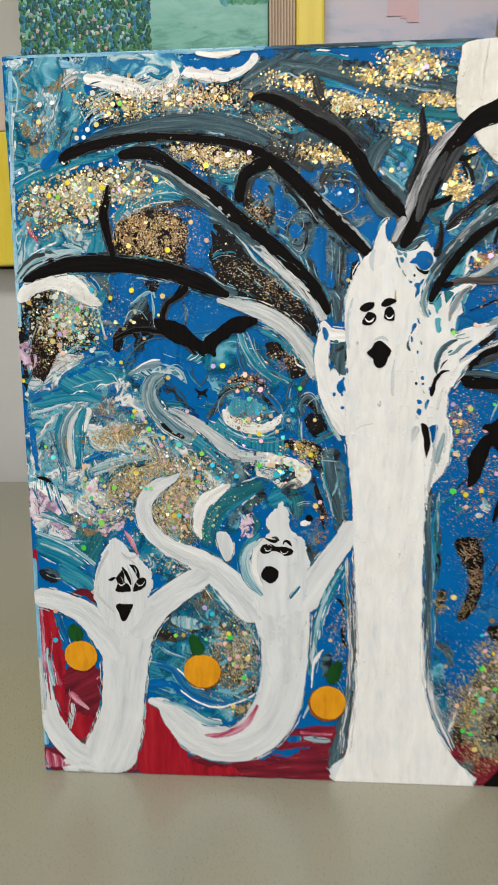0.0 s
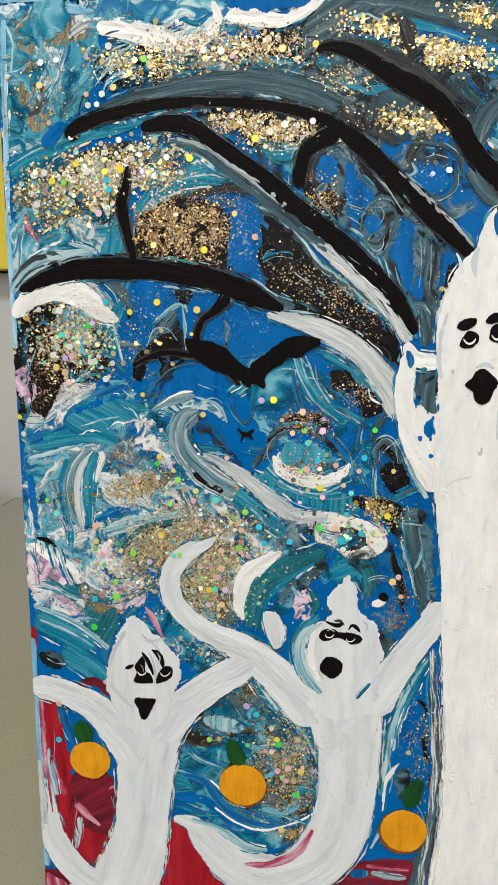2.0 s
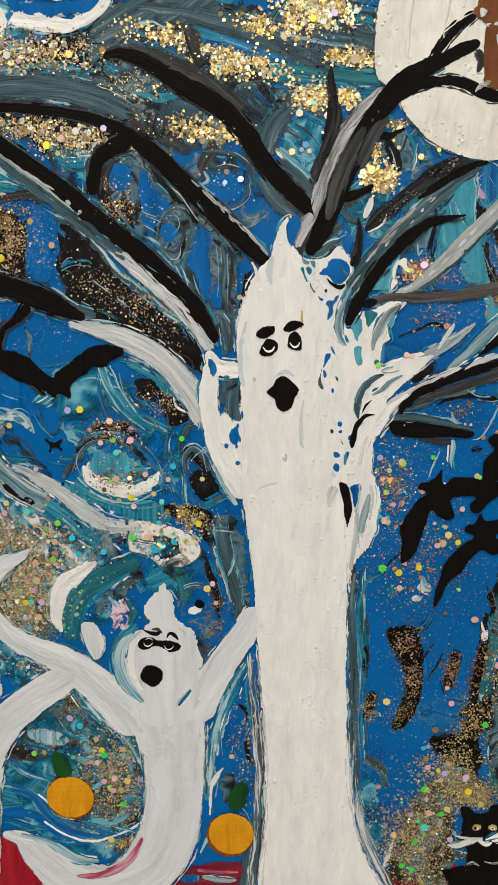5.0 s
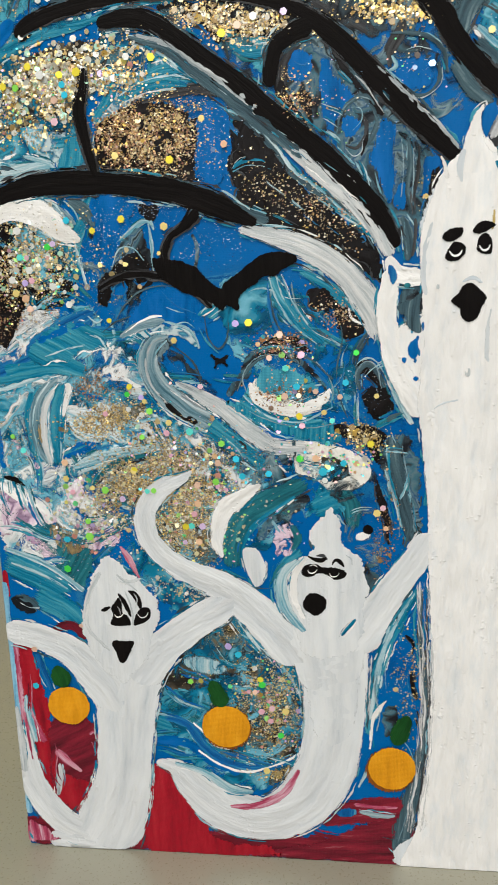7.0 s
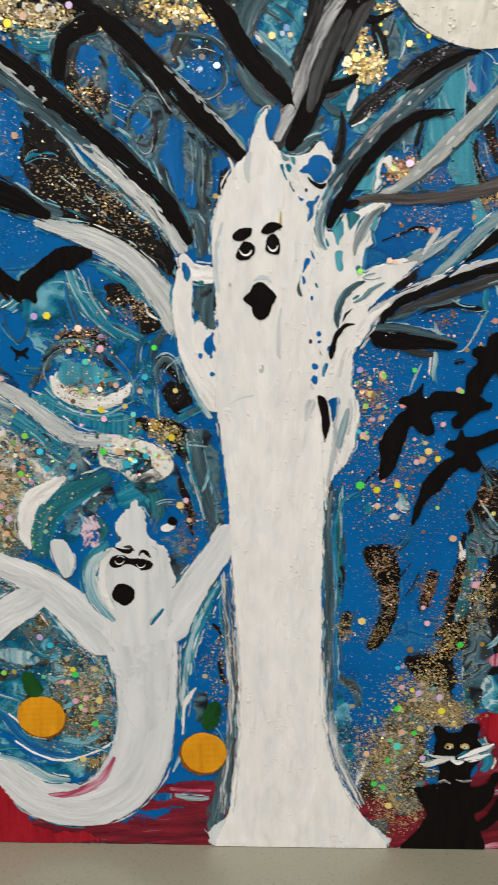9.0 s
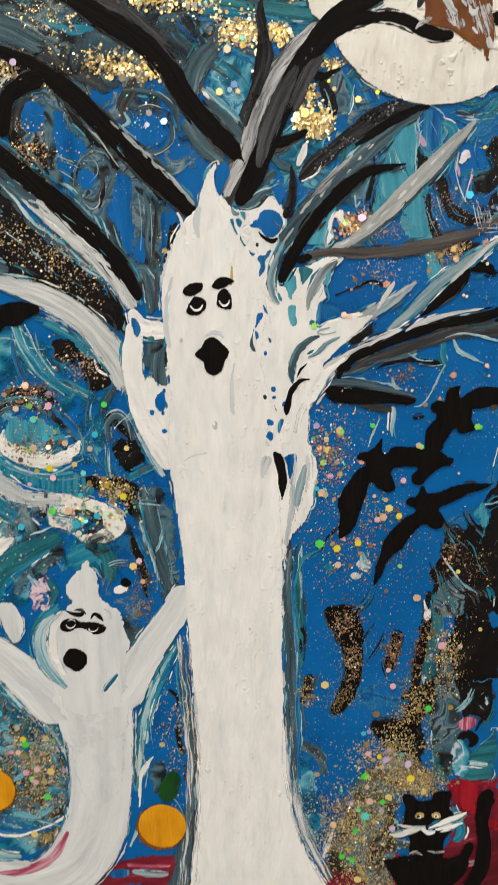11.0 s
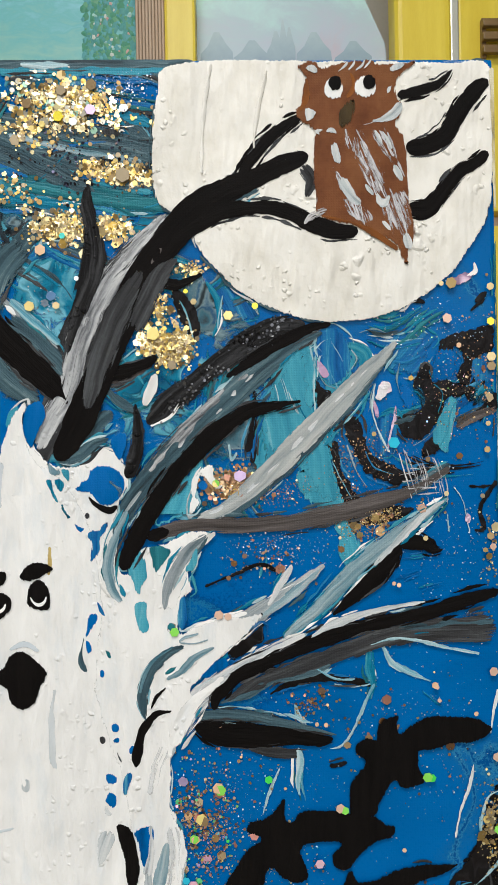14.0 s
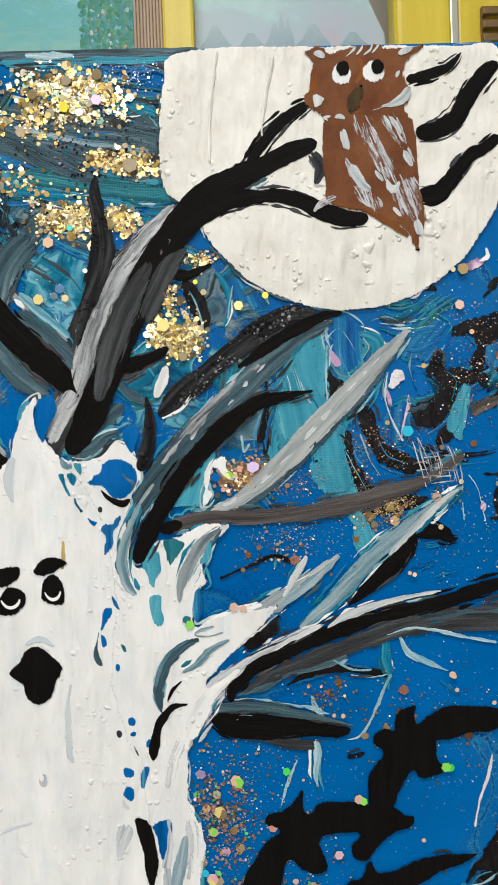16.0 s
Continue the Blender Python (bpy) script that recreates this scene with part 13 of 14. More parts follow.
stroke("branch", "pale", 5.3, [(249.6, 226.2, 0.5), (255.9, 227.5, 0.6), (263.4, 226.2, 0.8), (268.4, 224.8, 1.0), (274.1, 223.6, 0.5)])
stroke("branch", "slate", 4.8, [(210.6, 211.4, 3.0), (220.5, 211.3, 3.5), (227.9, 209.8, 3.0), (235.3, 208.0, 1.8), (241.8, 206.5, 0.6)])
stroke("branch", "black", 5.3, [(210.3, 209.4, 1.7), (215.4, 207.5, 5.7), (222.8, 206.7, 6.0), (230.3, 206.4, 4.3), (236.5, 205.5, 3.3), (241.0, 205.5, 1.5)], label='short black branch')
stroke("branch", "smoke", 5.0, [(222.1, 204.0, 1.0), (229.0, 202.7, 3.0), (234.2, 202.5, 2.3)])
stroke("branch", "pale", 5.1, [(233.2, 203.8, 1.5), (233.4, 200.0, 1.8), (232.9, 196.3, 1.3), (233.4, 193.0, 0.5)])
stroke("twig", "night", 4.6, [(227.1, 215.8, 0.6), (230.6, 217.6, 2.0), (235.6, 219.0, 2.3), (243.1, 218.7, 1.8), (248.4, 218.0, 1.0)])
stroke("twig", "pale", 4.9, [(237.6, 221.1, 0.4), (241.6, 218.7, 0.6), (246.2, 218.7, 0.4)])
stroke("twig", "night", 3.6, [(213.3, 240.0, 0.6), (218.9, 242.3, 1.0), (225.1, 244.6, 1.1), (228.8, 243.6, 1.2), (230.3, 242.6, 0.5)])

# moon and owl
moon = patch("moon", "moon", 5.5, [(207.1, 354.2), (221.5, 355.6), (246.2, 355.2), (268.6, 354.8), (278.3, 354.0), (278.8, 340.5), (278.3, 324.3), (274.1, 314.5), (266.4, 305.9), (256.2, 299.9), (246.1, 297.9), (236.2, 298.6), (226.3, 302.2), (218.4, 307.9), (213.3, 314.1), (211.3, 319.1), (204.5, 324.7), (203.5, 331.4), (203.7, 341.1), (204.9, 348.4)], label='cream white full moon', thick=0.16, rough=0.4)
stroke("drip", "moon", 6.6, [(216.8, 354.4, 1.0), (215.1, 344.7, 1.0), (214.5, 336.1, 1.0), (214.3, 330.6, 0.6)], parent=moon, thick=0.7)
stroke("drip", "moon", 6.6, [(229.0, 353.1, 0.7), (226.7, 343.4, 0.9), (225.9, 336.0, 0.6)], parent=moon, thick=0.7)
spot("drip", "moon", 5.9, 205.5, 344.2, 1.58, 1.46, 0, parent=moon)
spot("stain", "amber", 6.0, 207.7, 343.3, 1.22, 0.73, 0, parent=moon, thick=0.02)
stroke("branch", "black", 7.3, [(221.0, 327.4, 1.7), (224.5, 332.5, 2.7), (228.3, 337.3, 3.2), (232.7, 341.0, 2.9), (236.3, 343.1, 1.7)], label='black forked branch')
stroke("branch", "smoke", 7.2, [(223.3, 331.8, 1.2), (227.1, 337.4, 1.7), (230.3, 340.3, 1.0)], thick=0.03)
stroke("branch", "black", 7.3, [(207.5, 315.7, 3.2), (212.5, 319.4, 4.4), (218.7, 322.3, 3.9), (224.9, 323.2, 3.4), (231.0, 322.7, 3.7), (237.1, 320.2, 4.2), (242.6, 318.0, 4.2), (248.5, 317.6, 3.0)], label='black forked branch under the owl')
stroke("branch", "slate", 7.1, [(216.5, 322.1, 1.0), (220.6, 324.7, 2.7), (226.8, 327.3, 1.2)], thick=0.03)
stroke("branch", "smoke", 7.1, [(236.2, 332.3, 3.7), (238.3, 328.9, 3.2), (237.0, 325.4, 1.0)], thick=0.03)
stroke("branch", "black", 7.3, [(257.7, 347.3, 2.2), (262.7, 348.6, 3.0), (266.7, 349.8, 2.5), (269.8, 352.7, 0.9)], label='black short branch')
stroke("branch", "smoke", 7.4, [(264.6, 349.1, 1.0), (267.5, 350.3, 2.0), (270.0, 353.0, 0.6)], thick=0.03)
stroke("branch", "black", 7.3, [(259.4, 335.9, 3.7), (264.3, 336.5, 4.2), (268.1, 338.8, 4.4), (270.9, 343.1, 4.0), (274.2, 347.7, 4.0), (277.7, 350.9, 3.0)], label='black wavy branch')
stroke("branch", "black", 7.3, [(259.3, 322.6, 3.5), (263.5, 322.3, 4.2), (266.8, 325.2, 3.7), (270.7, 330.0, 3.5), (274.5, 332.4, 3.2), (277.6, 334.9, 2.7)], label='black wavy branch')
owl = patch("owl", "brown", 8.3, [(235.6, 354.0), (238.1, 355.4), (240.3, 354.8), (241.2, 353.6), (244.2, 354.5), (247.3, 355.3), (251.7, 355.3), (253.5, 354.5), (257.9, 354.6), (261.9, 355.1), (260.6, 353.1), (258.4, 351.7), (257.2, 349.4), (257.7, 347.0), (258.6, 345.1), (258.3, 342.7), (257.5, 341.1), (258.7, 339.0), (259.6, 334.7), (260.1, 328.5), (260.2, 323.6), (261.0, 319.6), (261.1, 316.7), (260.2, 313.9), (259.3, 310.0), (258.0, 312.0), (256.8, 314.2), (254.6, 316.0), (252.5, 316.8), (250.1, 318.6), (246.8, 319.1), (242.3, 319.9), (239.4, 321.8), (239.1, 325.2), (238.7, 330.1), (238.8, 336.2), (239.5, 339.3), (238.2, 340.4), (236.2, 341.6), (234.9, 343.4), (235.1, 344.8), (236.6, 346.0), (236.4, 348.5), (237.3, 350.9), (236.8, 352.1)], label='brown owl with grey flecked wings', rough=0.45, turn=0)
spot("eye_white", "white", 9.7, 243.6, 348.9, 2.44, 2.44, 0, parent=owl)
spot("eye_white", "white", 9.7, 250.6, 349.2, 2.57, 2.57, 0, parent=owl)
spot("eye", "black", 10.6, 243.9, 350.0, 1.59, 1.71, 0, parent=owl)
spot("eye", "black", 10.6, 251.4, 350.2, 1.59, 1.71, 0, parent=owl)
patch("beak", "beak", 9.7, [(246.2, 345.9), (248.1, 346.9), (248.5, 344.6), (247.7, 342.2), (246.3, 340.6), (244.8, 340.3), (244.1, 342.3), (244.7, 344.3)], rough=0.3, parent=owl)
patch("feather", "chalk", 9.7, [(237.4, 353.3), (238.2, 354.1), (239.4, 354.2), (240.2, 353.1), (239.8, 352.2), (238.6, 352.5)], rough=0.2, parent=owl)
patch("feather", "chalk", 9.7, [(256.0, 353.3), (257.2, 354.2), (259.2, 354.3), (259.0, 353.6), (257.5, 352.7), (256.3, 352.5)], rough=0.2, parent=owl)
patch("feather", "chalk", 9.7, [(237.1, 344.1), (237.9, 344.7), (238.9, 344.3), (239.6, 343.5), (238.9, 342.3), (237.6, 341.8)], rough=0.4, parent=owl)
stroke("feather_streak", "chalk", 9.7, [(240.3, 338.9, 0.3), (239.6, 339.6, 1.2), (241.0, 339.9, 0.5)], thick=0.04, parent=owl)
stroke("feather_streak", "chalk", 9.7, [(241.8, 339.5, 0.5), (243.0, 339.8, 1.4), (244.0, 339.1, 0.7)], thick=0.04, parent=owl)
stroke("feather_streak", "chalk", 9.7, [(252.0, 341.7, 0.5), (254.2, 342.1, 1.5), (256.5, 343.2, 2.3), (258.0, 344.9, 2.0), (258.6, 345.6, 0.7)], thick=0.04, parent=owl)
stroke("feather_streak", "chalk", 9.7, [(255.5, 347.8, 0.5), (256.0, 348.6, 1.2), (256.3, 349.3, 0.5)], thick=0.04, parent=owl)
stroke("feather_streak", "chalk", 9.7, [(250.0, 340.9, 0.1), (251.2, 341.2, 0.5), (252.2, 341.5, 0.1)], thick=0.04, parent=owl)
stroke("feather_streak", "chalk", 9.7, [(244.6, 352.6, 0.3), (246.1, 353.8, 0.9), (246.8, 354.7, 0.5)], thick=0.04, parent=owl)
stroke("feather_streak", "chalk", 9.7, [(246.8, 353.0, 0.3), (247.8, 354.0, 0.8), (248.3, 355.0, 0.3)], thick=0.04, parent=owl)
stroke("feather_streak", "chalk", 9.7, [(248.5, 352.8, 0.3), (249.8, 353.7, 0.8), (250.6, 355.0, 0.3)], thick=0.04, parent=owl)
stroke("feather_streak", "chalk", 9.7, [(250.3, 353.2, 0.3), (251.3, 354.2, 0.7), (252.1, 355.2, 0.3)], thick=0.04, parent=owl)
stroke("feather_streak", "chalk", 9.7, [(243.5, 337.1, 1.5), (243.9, 334.9, 2.2), (244.6, 332.5, 1.5)], thick=0.04, parent=owl)
stroke("feather_streak", "chalk", 9.7, [(244.8, 329.5, 1.9), (245.7, 327.3, 2.4), (247.4, 324.8, 2.0), (249.1, 323.6, 0.7)], thick=0.04, parent=owl)
stroke("feather_streak", "chalk", 9.7, [(256.5, 332.1, 1.2), (257.5, 330.6, 1.9), (258.4, 328.6, 0.9)], thick=0.04, parent=owl)
stroke("feather_streak", "chalk", 9.7, [(252.7, 326.0, 0.9), (253.6, 324.0, 2.2), (254.9, 324.5, 1.4)], thick=0.04, parent=owl)
stroke("feather_streak", "chalk", 9.7, [(253.3, 323.0, 0.7), (254.3, 323.5, 1.4), (255.4, 325.5, 0.5)], thick=0.04, parent=owl)
stroke("feather_streak", "chalk", 9.7, [(253.8, 319.8, 0.7), (254.7, 318.8, 1.4), (255.7, 317.8, 0.7)], thick=0.04, parent=owl)
stroke("feather_streak", "chalk", 9.7, [(259.0, 317.3, 1.4), (259.4, 315.5, 2.6), (259.9, 313.6, 1.5)], thick=0.04, parent=owl)
stroke("feather_streak", "chalk", 9.7, [(252.5, 339.8, 0.5), (253.4, 338.0, 1.2), (254.1, 336.5, 0.5)], thick=0.04, parent=owl)
stroke("feather_streak", "chalk", 9.7, [(254.2, 339.5, 0.3), (255.4, 337.3, 0.9), (256.1, 335.5, 0.3)], thick=0.04, parent=owl)
stroke("feather_streak", "chalk", 9.7, [(250.2, 328.0, 0.5), (250.9, 326.7, 1.4), (251.9, 325.5, 0.7)], thick=0.04, parent=owl)
stroke("belly_streak", "scumble", 9.6, [(247.6, 337.6, 0.4), (247.9, 335.9, 0.6), (248.2, 334.1, 0.4)], thick=0.03, parent=owl)
stroke("belly_streak", "scumble", 9.6, [(246.6, 338.5, 0.2), (247.0, 337.3, 0.4), (247.4, 336.0, 0.2)], thick=0.03, parent=owl)
stroke("belly_streak", "scumble", 9.6, [(247.3, 339.8, 0.4), (247.5, 337.4, 0.6), (247.7, 335.1, 0.4)], thick=0.03, parent=owl)
stroke("belly_streak", "scumble", 9.6, [(248.5, 338.5, 0.2), (248.7, 336.7, 0.4), (248.8, 335.0, 0.2)], thick=0.03, parent=owl)
stroke("belly_streak", "scumble", 9.6, [(246.1, 340.1, 0.4), (246.4, 338.4, 0.6), (246.7, 336.8, 0.4)], thick=0.03, parent=owl)
stroke("belly_streak", "scumble", 9.6, [(248.0, 338.2, 0.2), (248.3, 336.5, 0.4), (248.7, 334.8, 0.2)], thick=0.03, parent=owl)
stroke("belly_streak", "scumble", 9.6, [(250.2, 335.8, 0.2), (250.6, 334.3, 0.4), (251.0, 332.8, 0.2)], thick=0.03, parent=owl)
stroke("belly_streak", "scumble", 9.6, [(245.9, 338.9, 0.2), (246.2, 336.7, 0.4), (246.5, 334.5, 0.2)], thick=0.03, parent=owl)
stroke("belly_streak", "scumble", 9.6, [(249.9, 338.4, 0.4), (250.1, 336.1, 0.6), (250.4, 333.8, 0.4)], thick=0.03, parent=owl)
stroke("belly_streak", "scumble", 9.6, [(248.7, 338.0, 0.2), (249.1, 335.9, 0.4), (249.4, 333.8, 0.2)], thick=0.03, parent=owl)
stroke("belly_streak", "scumble", 9.6, [(245.9, 338.2, 0.2), (246.3, 336.9, 0.4), (246.7, 335.7, 0.2)], thick=0.03, parent=owl)
stroke("belly_streak", "scumble", 9.6, [(248.4, 336.5, 0.2), (248.9, 334.4, 0.4), (249.4, 332.3, 0.2)], thick=0.03, parent=owl)
stroke("belly_streak", "scumble", 9.6, [(249.9, 336.6, 0.2), (250.6, 335.2, 0.4), (251.4, 333.7, 0.2)], thick=0.03, parent=owl)
stroke("belly_streak", "scumble", 9.6, [(248.9, 335.1, 0.4), (249.8, 333.4, 0.6), (250.6, 331.7, 0.4)], thick=0.03, parent=owl)
stroke("belly_streak", "scumble", 9.6, [(249.3, 335.0, 0.4), (250.0, 333.6, 0.6), (250.8, 332.2, 0.4)], thick=0.03, parent=owl)
stroke("belly_streak", "scumble", 9.6, [(249.2, 335.5, 0.2), (249.8, 333.8, 0.4), (250.3, 332.1, 0.2)], thick=0.03, parent=owl)
stroke("belly_streak", "scumble", 9.6, [(249.2, 337.4, 0.2), (249.9, 335.6, 0.4), (250.6, 333.8, 0.2)], thick=0.03, parent=owl)
stroke("belly_streak", "scumble", 9.6, [(252.4, 331.1, 0.2), (253.3, 329.5, 0.4), (254.1, 328.0, 0.2)], thick=0.03, parent=owl)
stroke("belly_streak", "scumble", 9.6, [(253.2, 332.8, 0.4), (253.7, 330.5, 0.6), (254.2, 328.1, 0.4)], thick=0.03, parent=owl)
stroke("belly_streak", "scumble", 9.6, [(250.3, 335.5, 0.2), (251.1, 333.6, 0.4), (251.8, 331.8, 0.2)], thick=0.03, parent=owl)
stroke("belly_streak", "scumble", 9.6, [(249.7, 337.5, 0.4), (250.5, 335.9, 0.6), (251.3, 334.2, 0.4)], thick=0.03, parent=owl)
stroke("belly_streak", "scumble", 9.6, [(250.6, 333.9, 0.2), (251.4, 332.6, 0.4), (252.2, 331.2, 0.2)], thick=0.03, parent=owl)
stroke("belly_streak", "scumble", 9.6, [(251.8, 334.5, 0.2), (252.4, 331.9, 0.4), (252.9, 329.3, 0.2)], thick=0.03, parent=owl)
stroke("belly_streak", "scumble", 9.6, [(252.6, 340.2, 0.2), (253.1, 338.7, 0.4), (253.5, 337.2, 0.2)], thick=0.03, parent=owl)
stroke("belly_streak", "scumble", 9.6, [(253.5, 339.8, 0.4), (254.3, 337.1, 0.6), (255.2, 334.5, 0.4)], thick=0.03, parent=owl)
stroke("belly_streak", "scumble", 9.6, [(255.0, 338.5, 0.4), (255.4, 337.2, 0.6), (255.9, 335.9, 0.4)], thick=0.03, parent=owl)
stroke("belly_streak", "scumble", 9.6, [(255.4, 339.4, 0.4), (256.1, 337.4, 0.6), (256.9, 335.4, 0.4)], thick=0.03, parent=owl)
stroke("belly_streak", "scumble", 9.6, [(254.5, 340.8, 0.4), (255.2, 338.5, 0.6), (255.9, 336.1, 0.4)], thick=0.03, parent=owl)
stroke("belly_streak", "scumble", 9.6, [(254.9, 337.6, 0.4), (255.7, 335.8, 0.6), (256.6, 334.0, 0.4)], thick=0.03, parent=owl)
stroke("belly_streak", "scumble", 9.6, [(255.7, 338.5, 0.4), (256.5, 336.0, 0.6), (257.3, 333.5, 0.4)], thick=0.03, parent=owl)
stroke("belly_streak", "scumble", 9.6, [(252.0, 328.6, 0.4), (252.7, 327.2, 0.6), (253.4, 325.8, 0.4)], thick=0.03, parent=owl)
stroke("belly_streak", "scumble", 9.6, [(254.2, 327.6, 0.4), (254.8, 325.3, 0.6), (255.4, 323.0, 0.4)], thick=0.03, parent=owl)
stroke("belly_streak", "scumble", 9.6, [(252.6, 330.3, 0.4), (253.4, 329.0, 0.6), (254.2, 327.7, 0.4)], thick=0.03, parent=owl)
stroke("belly_streak", "scumble", 9.6, [(251.3, 329.8, 0.4), (252.0, 327.6, 0.6), (252.6, 325.4, 0.4)], thick=0.03, parent=owl)
stroke("belly_streak", "scumble", 9.6, [(250.1, 330.9, 0.2), (250.9, 329.4, 0.4), (251.7, 327.8, 0.2)], thick=0.03, parent=owl)
stroke("belly_streak", "scumble", 9.6, [(253.2, 328.0, 0.4), (254.1, 326.2, 0.6), (254.9, 324.5, 0.4)], thick=0.03, parent=owl)
stroke("belly_streak", "scumble", 9.6, [(255.6, 327.0, 0.2), (256.4, 324.9, 0.4), (257.1, 322.8, 0.2)], thick=0.03, parent=owl)
stroke("belly_streak", "scumble", 9.6, [(256.8, 325.4, 0.4), (257.3, 323.3, 0.6), (257.9, 321.3, 0.4)], thick=0.03, parent=owl)
stroke("belly_streak", "scumble", 9.6, [(259.2, 323.7, 0.2), (259.6, 322.1, 0.4), (260.1, 320.5, 0.2)], thick=0.03, parent=owl)
stroke("belly_streak", "scumble", 9.6, [(255.8, 326.5, 0.4), (256.4, 325.1, 0.6), (256.9, 323.7, 0.4)], thick=0.03, parent=owl)
stroke("belly_streak", "scumble", 9.6, [(258.7, 322.6, 0.2), (259.1, 320.5, 0.4), (259.4, 318.4, 0.2)], thick=0.03, parent=owl)
stroke("belly_streak", "scumble", 9.6, [(257.8, 323.1, 0.2), (258.5, 322.0, 0.4), (259.2, 321.0, 0.2)], thick=0.03, parent=owl)
stroke("belly_streak", "scumble", 9.6, [(255.5, 324.1, 0.2), (256.0, 322.9, 0.4), (256.4, 321.7, 0.2)], thick=0.03, parent=owl)
stroke("belly_streak", "scumble", 9.6, [(257.2, 324.0, 0.4), (257.8, 322.0, 0.6), (258.5, 320.0, 0.4)], thick=0.03, parent=owl)
stroke("belly_streak", "scumble", 9.6, [(256.9, 323.0, 0.4), (257.3, 321.9, 0.6), (257.7, 320.9, 0.4)], thick=0.03, parent=owl)
stroke("belly_streak", "scumble", 9.6, [(256.9, 324.0, 0.4), (257.3, 322.1, 0.6), (257.8, 320.2, 0.4)], thick=0.03, parent=owl)
stroke("belly_streak", "scumble", 9.6, [(258.1, 324.7, 0.2), (258.7, 322.6, 0.4), (259.4, 320.4, 0.2)], thick=0.03, parent=owl)
stroke("belly_streak", "scumble", 9.6, [(259.2, 322.5, 0.4), (259.7, 320.7, 0.6), (260.2, 318.9, 0.4)], thick=0.03, parent=owl)
stroke("belly_streak", "scumble", 9.6, [(256.7, 325.6, 0.4), (257.4, 323.4, 0.6), (258.0, 321.2, 0.4)], thick=0.03, parent=owl)
stroke("belly_streak", "scumble", 9.6, [(256.5, 323.5, 0.4), (257.2, 321.7, 0.6), (257.9, 319.8, 0.4)], thick=0.03, parent=owl)
stroke("belly_streak", "scumble", 9.6, [(257.0, 326.1, 0.4), (257.8, 324.4, 0.6), (258.6, 322.7, 0.4)], thick=0.03, parent=owl)
stroke("belly_streak", "scumble", 9.6, [(248.2, 323.6, 0.2), (248.8, 322.3, 0.4), (249.4, 320.9, 0.2)], thick=0.03, parent=owl)
stroke("belly_streak", "scumble", 9.6, [(248.9, 324.7, 0.2), (249.3, 322.3, 0.4), (249.7, 319.8, 0.2)], thick=0.03, parent=owl)
stroke("belly_streak", "scumble", 9.6, [(248.1, 323.3, 0.2), (249.0, 321.8, 0.4), (249.8, 320.3, 0.2)], thick=0.03, parent=owl)
stroke("belly_streak", "scumble", 9.6, [(248.3, 324.3, 0.4), (249.1, 321.7, 0.6), (249.8, 319.0, 0.4)], thick=0.03, parent=owl)
stroke("belly_streak", "scumble", 9.6, [(248.6, 323.3, 0.4), (249.3, 321.6, 0.6), (250.0, 319.9, 0.4)], thick=0.03, parent=owl)
stroke("belly_streak", "scumble", 9.6, [(248.4, 323.0, 0.2), (249.1, 321.3, 0.4), (249.8, 319.6, 0.2)], thick=0.03, parent=owl)
stroke("belly_streak", "scumble", 9.6, [(249.7, 324.6, 0.4), (250.6, 321.9, 0.6), (251.4, 319.2, 0.4)], thick=0.03, parent=owl)
stroke("belly_streak", "scumble", 9.6, [(247.6, 324.3, 0.2), (248.2, 322.1, 0.4), (248.9, 320.0, 0.2)], thick=0.03, parent=owl)
stroke("belly_streak", "scumble", 9.6, [(256.8, 320.7, 0.4), (257.7, 318.6, 0.6), (258.5, 316.5, 0.4)], thick=0.03, parent=owl)
stroke("belly_streak", "scumble", 9.6, [(255.0, 322.0, 0.4), (255.6, 319.4, 0.6), (256.2, 316.7, 0.4)], thick=0.03, parent=owl)
stroke("belly_streak", "scumble", 9.6, [(254.6, 324.2, 0.4), (255.2, 321.8, 0.6), (255.8, 319.3, 0.4)], thick=0.03, parent=owl)
stroke("belly_streak", "scumble", 9.6, [(254.8, 323.5, 0.2), (255.5, 320.9, 0.4), (256.2, 318.2, 0.2)], thick=0.03, parent=owl)
stroke("belly_streak", "scumble", 9.6, [(255.3, 322.0, 0.2), (255.8, 319.7, 0.4), (256.3, 317.5, 0.2)], thick=0.03, parent=owl)
stroke("belly_streak", "scumble", 9.6, [(255.0, 322.9, 0.4), (255.8, 321.5, 0.6), (256.6, 320.0, 0.4)], thick=0.03, parent=owl)
stroke("belly_streak", "scumble", 9.6, [(253.8, 322.9, 0.2), (254.4, 321.0, 0.4), (255.0, 319.2, 0.2)], thick=0.03, parent=owl)
stroke("belly_streak", "scumble", 9.6, [(242.5, 333.3, 0.4), (243.2, 331.1, 0.6), (244.0, 328.9, 0.4)], thick=0.03, parent=owl)
stroke("belly_streak", "scumble", 9.6, [(244.2, 330.6, 0.4), (244.7, 328.3, 0.6), (245.2, 325.9, 0.4)], thick=0.03, parent=owl)
stroke("belly_streak", "scumble", 9.6, [(243.6, 330.7, 0.4), (244.5, 329.1, 0.6), (245.4, 327.5, 0.4)], thick=0.03, parent=owl)
stroke("belly_streak", "scumble", 9.6, [(243.4, 331.0, 0.2), (244.2, 329.3, 0.4), (245.0, 327.7, 0.2)], thick=0.03, parent=owl)
stroke("belly_streak", "scumble", 9.6, [(243.9, 330.4, 0.4), (244.4, 328.5, 0.6), (244.9, 326.7, 0.4)], thick=0.03, parent=owl)
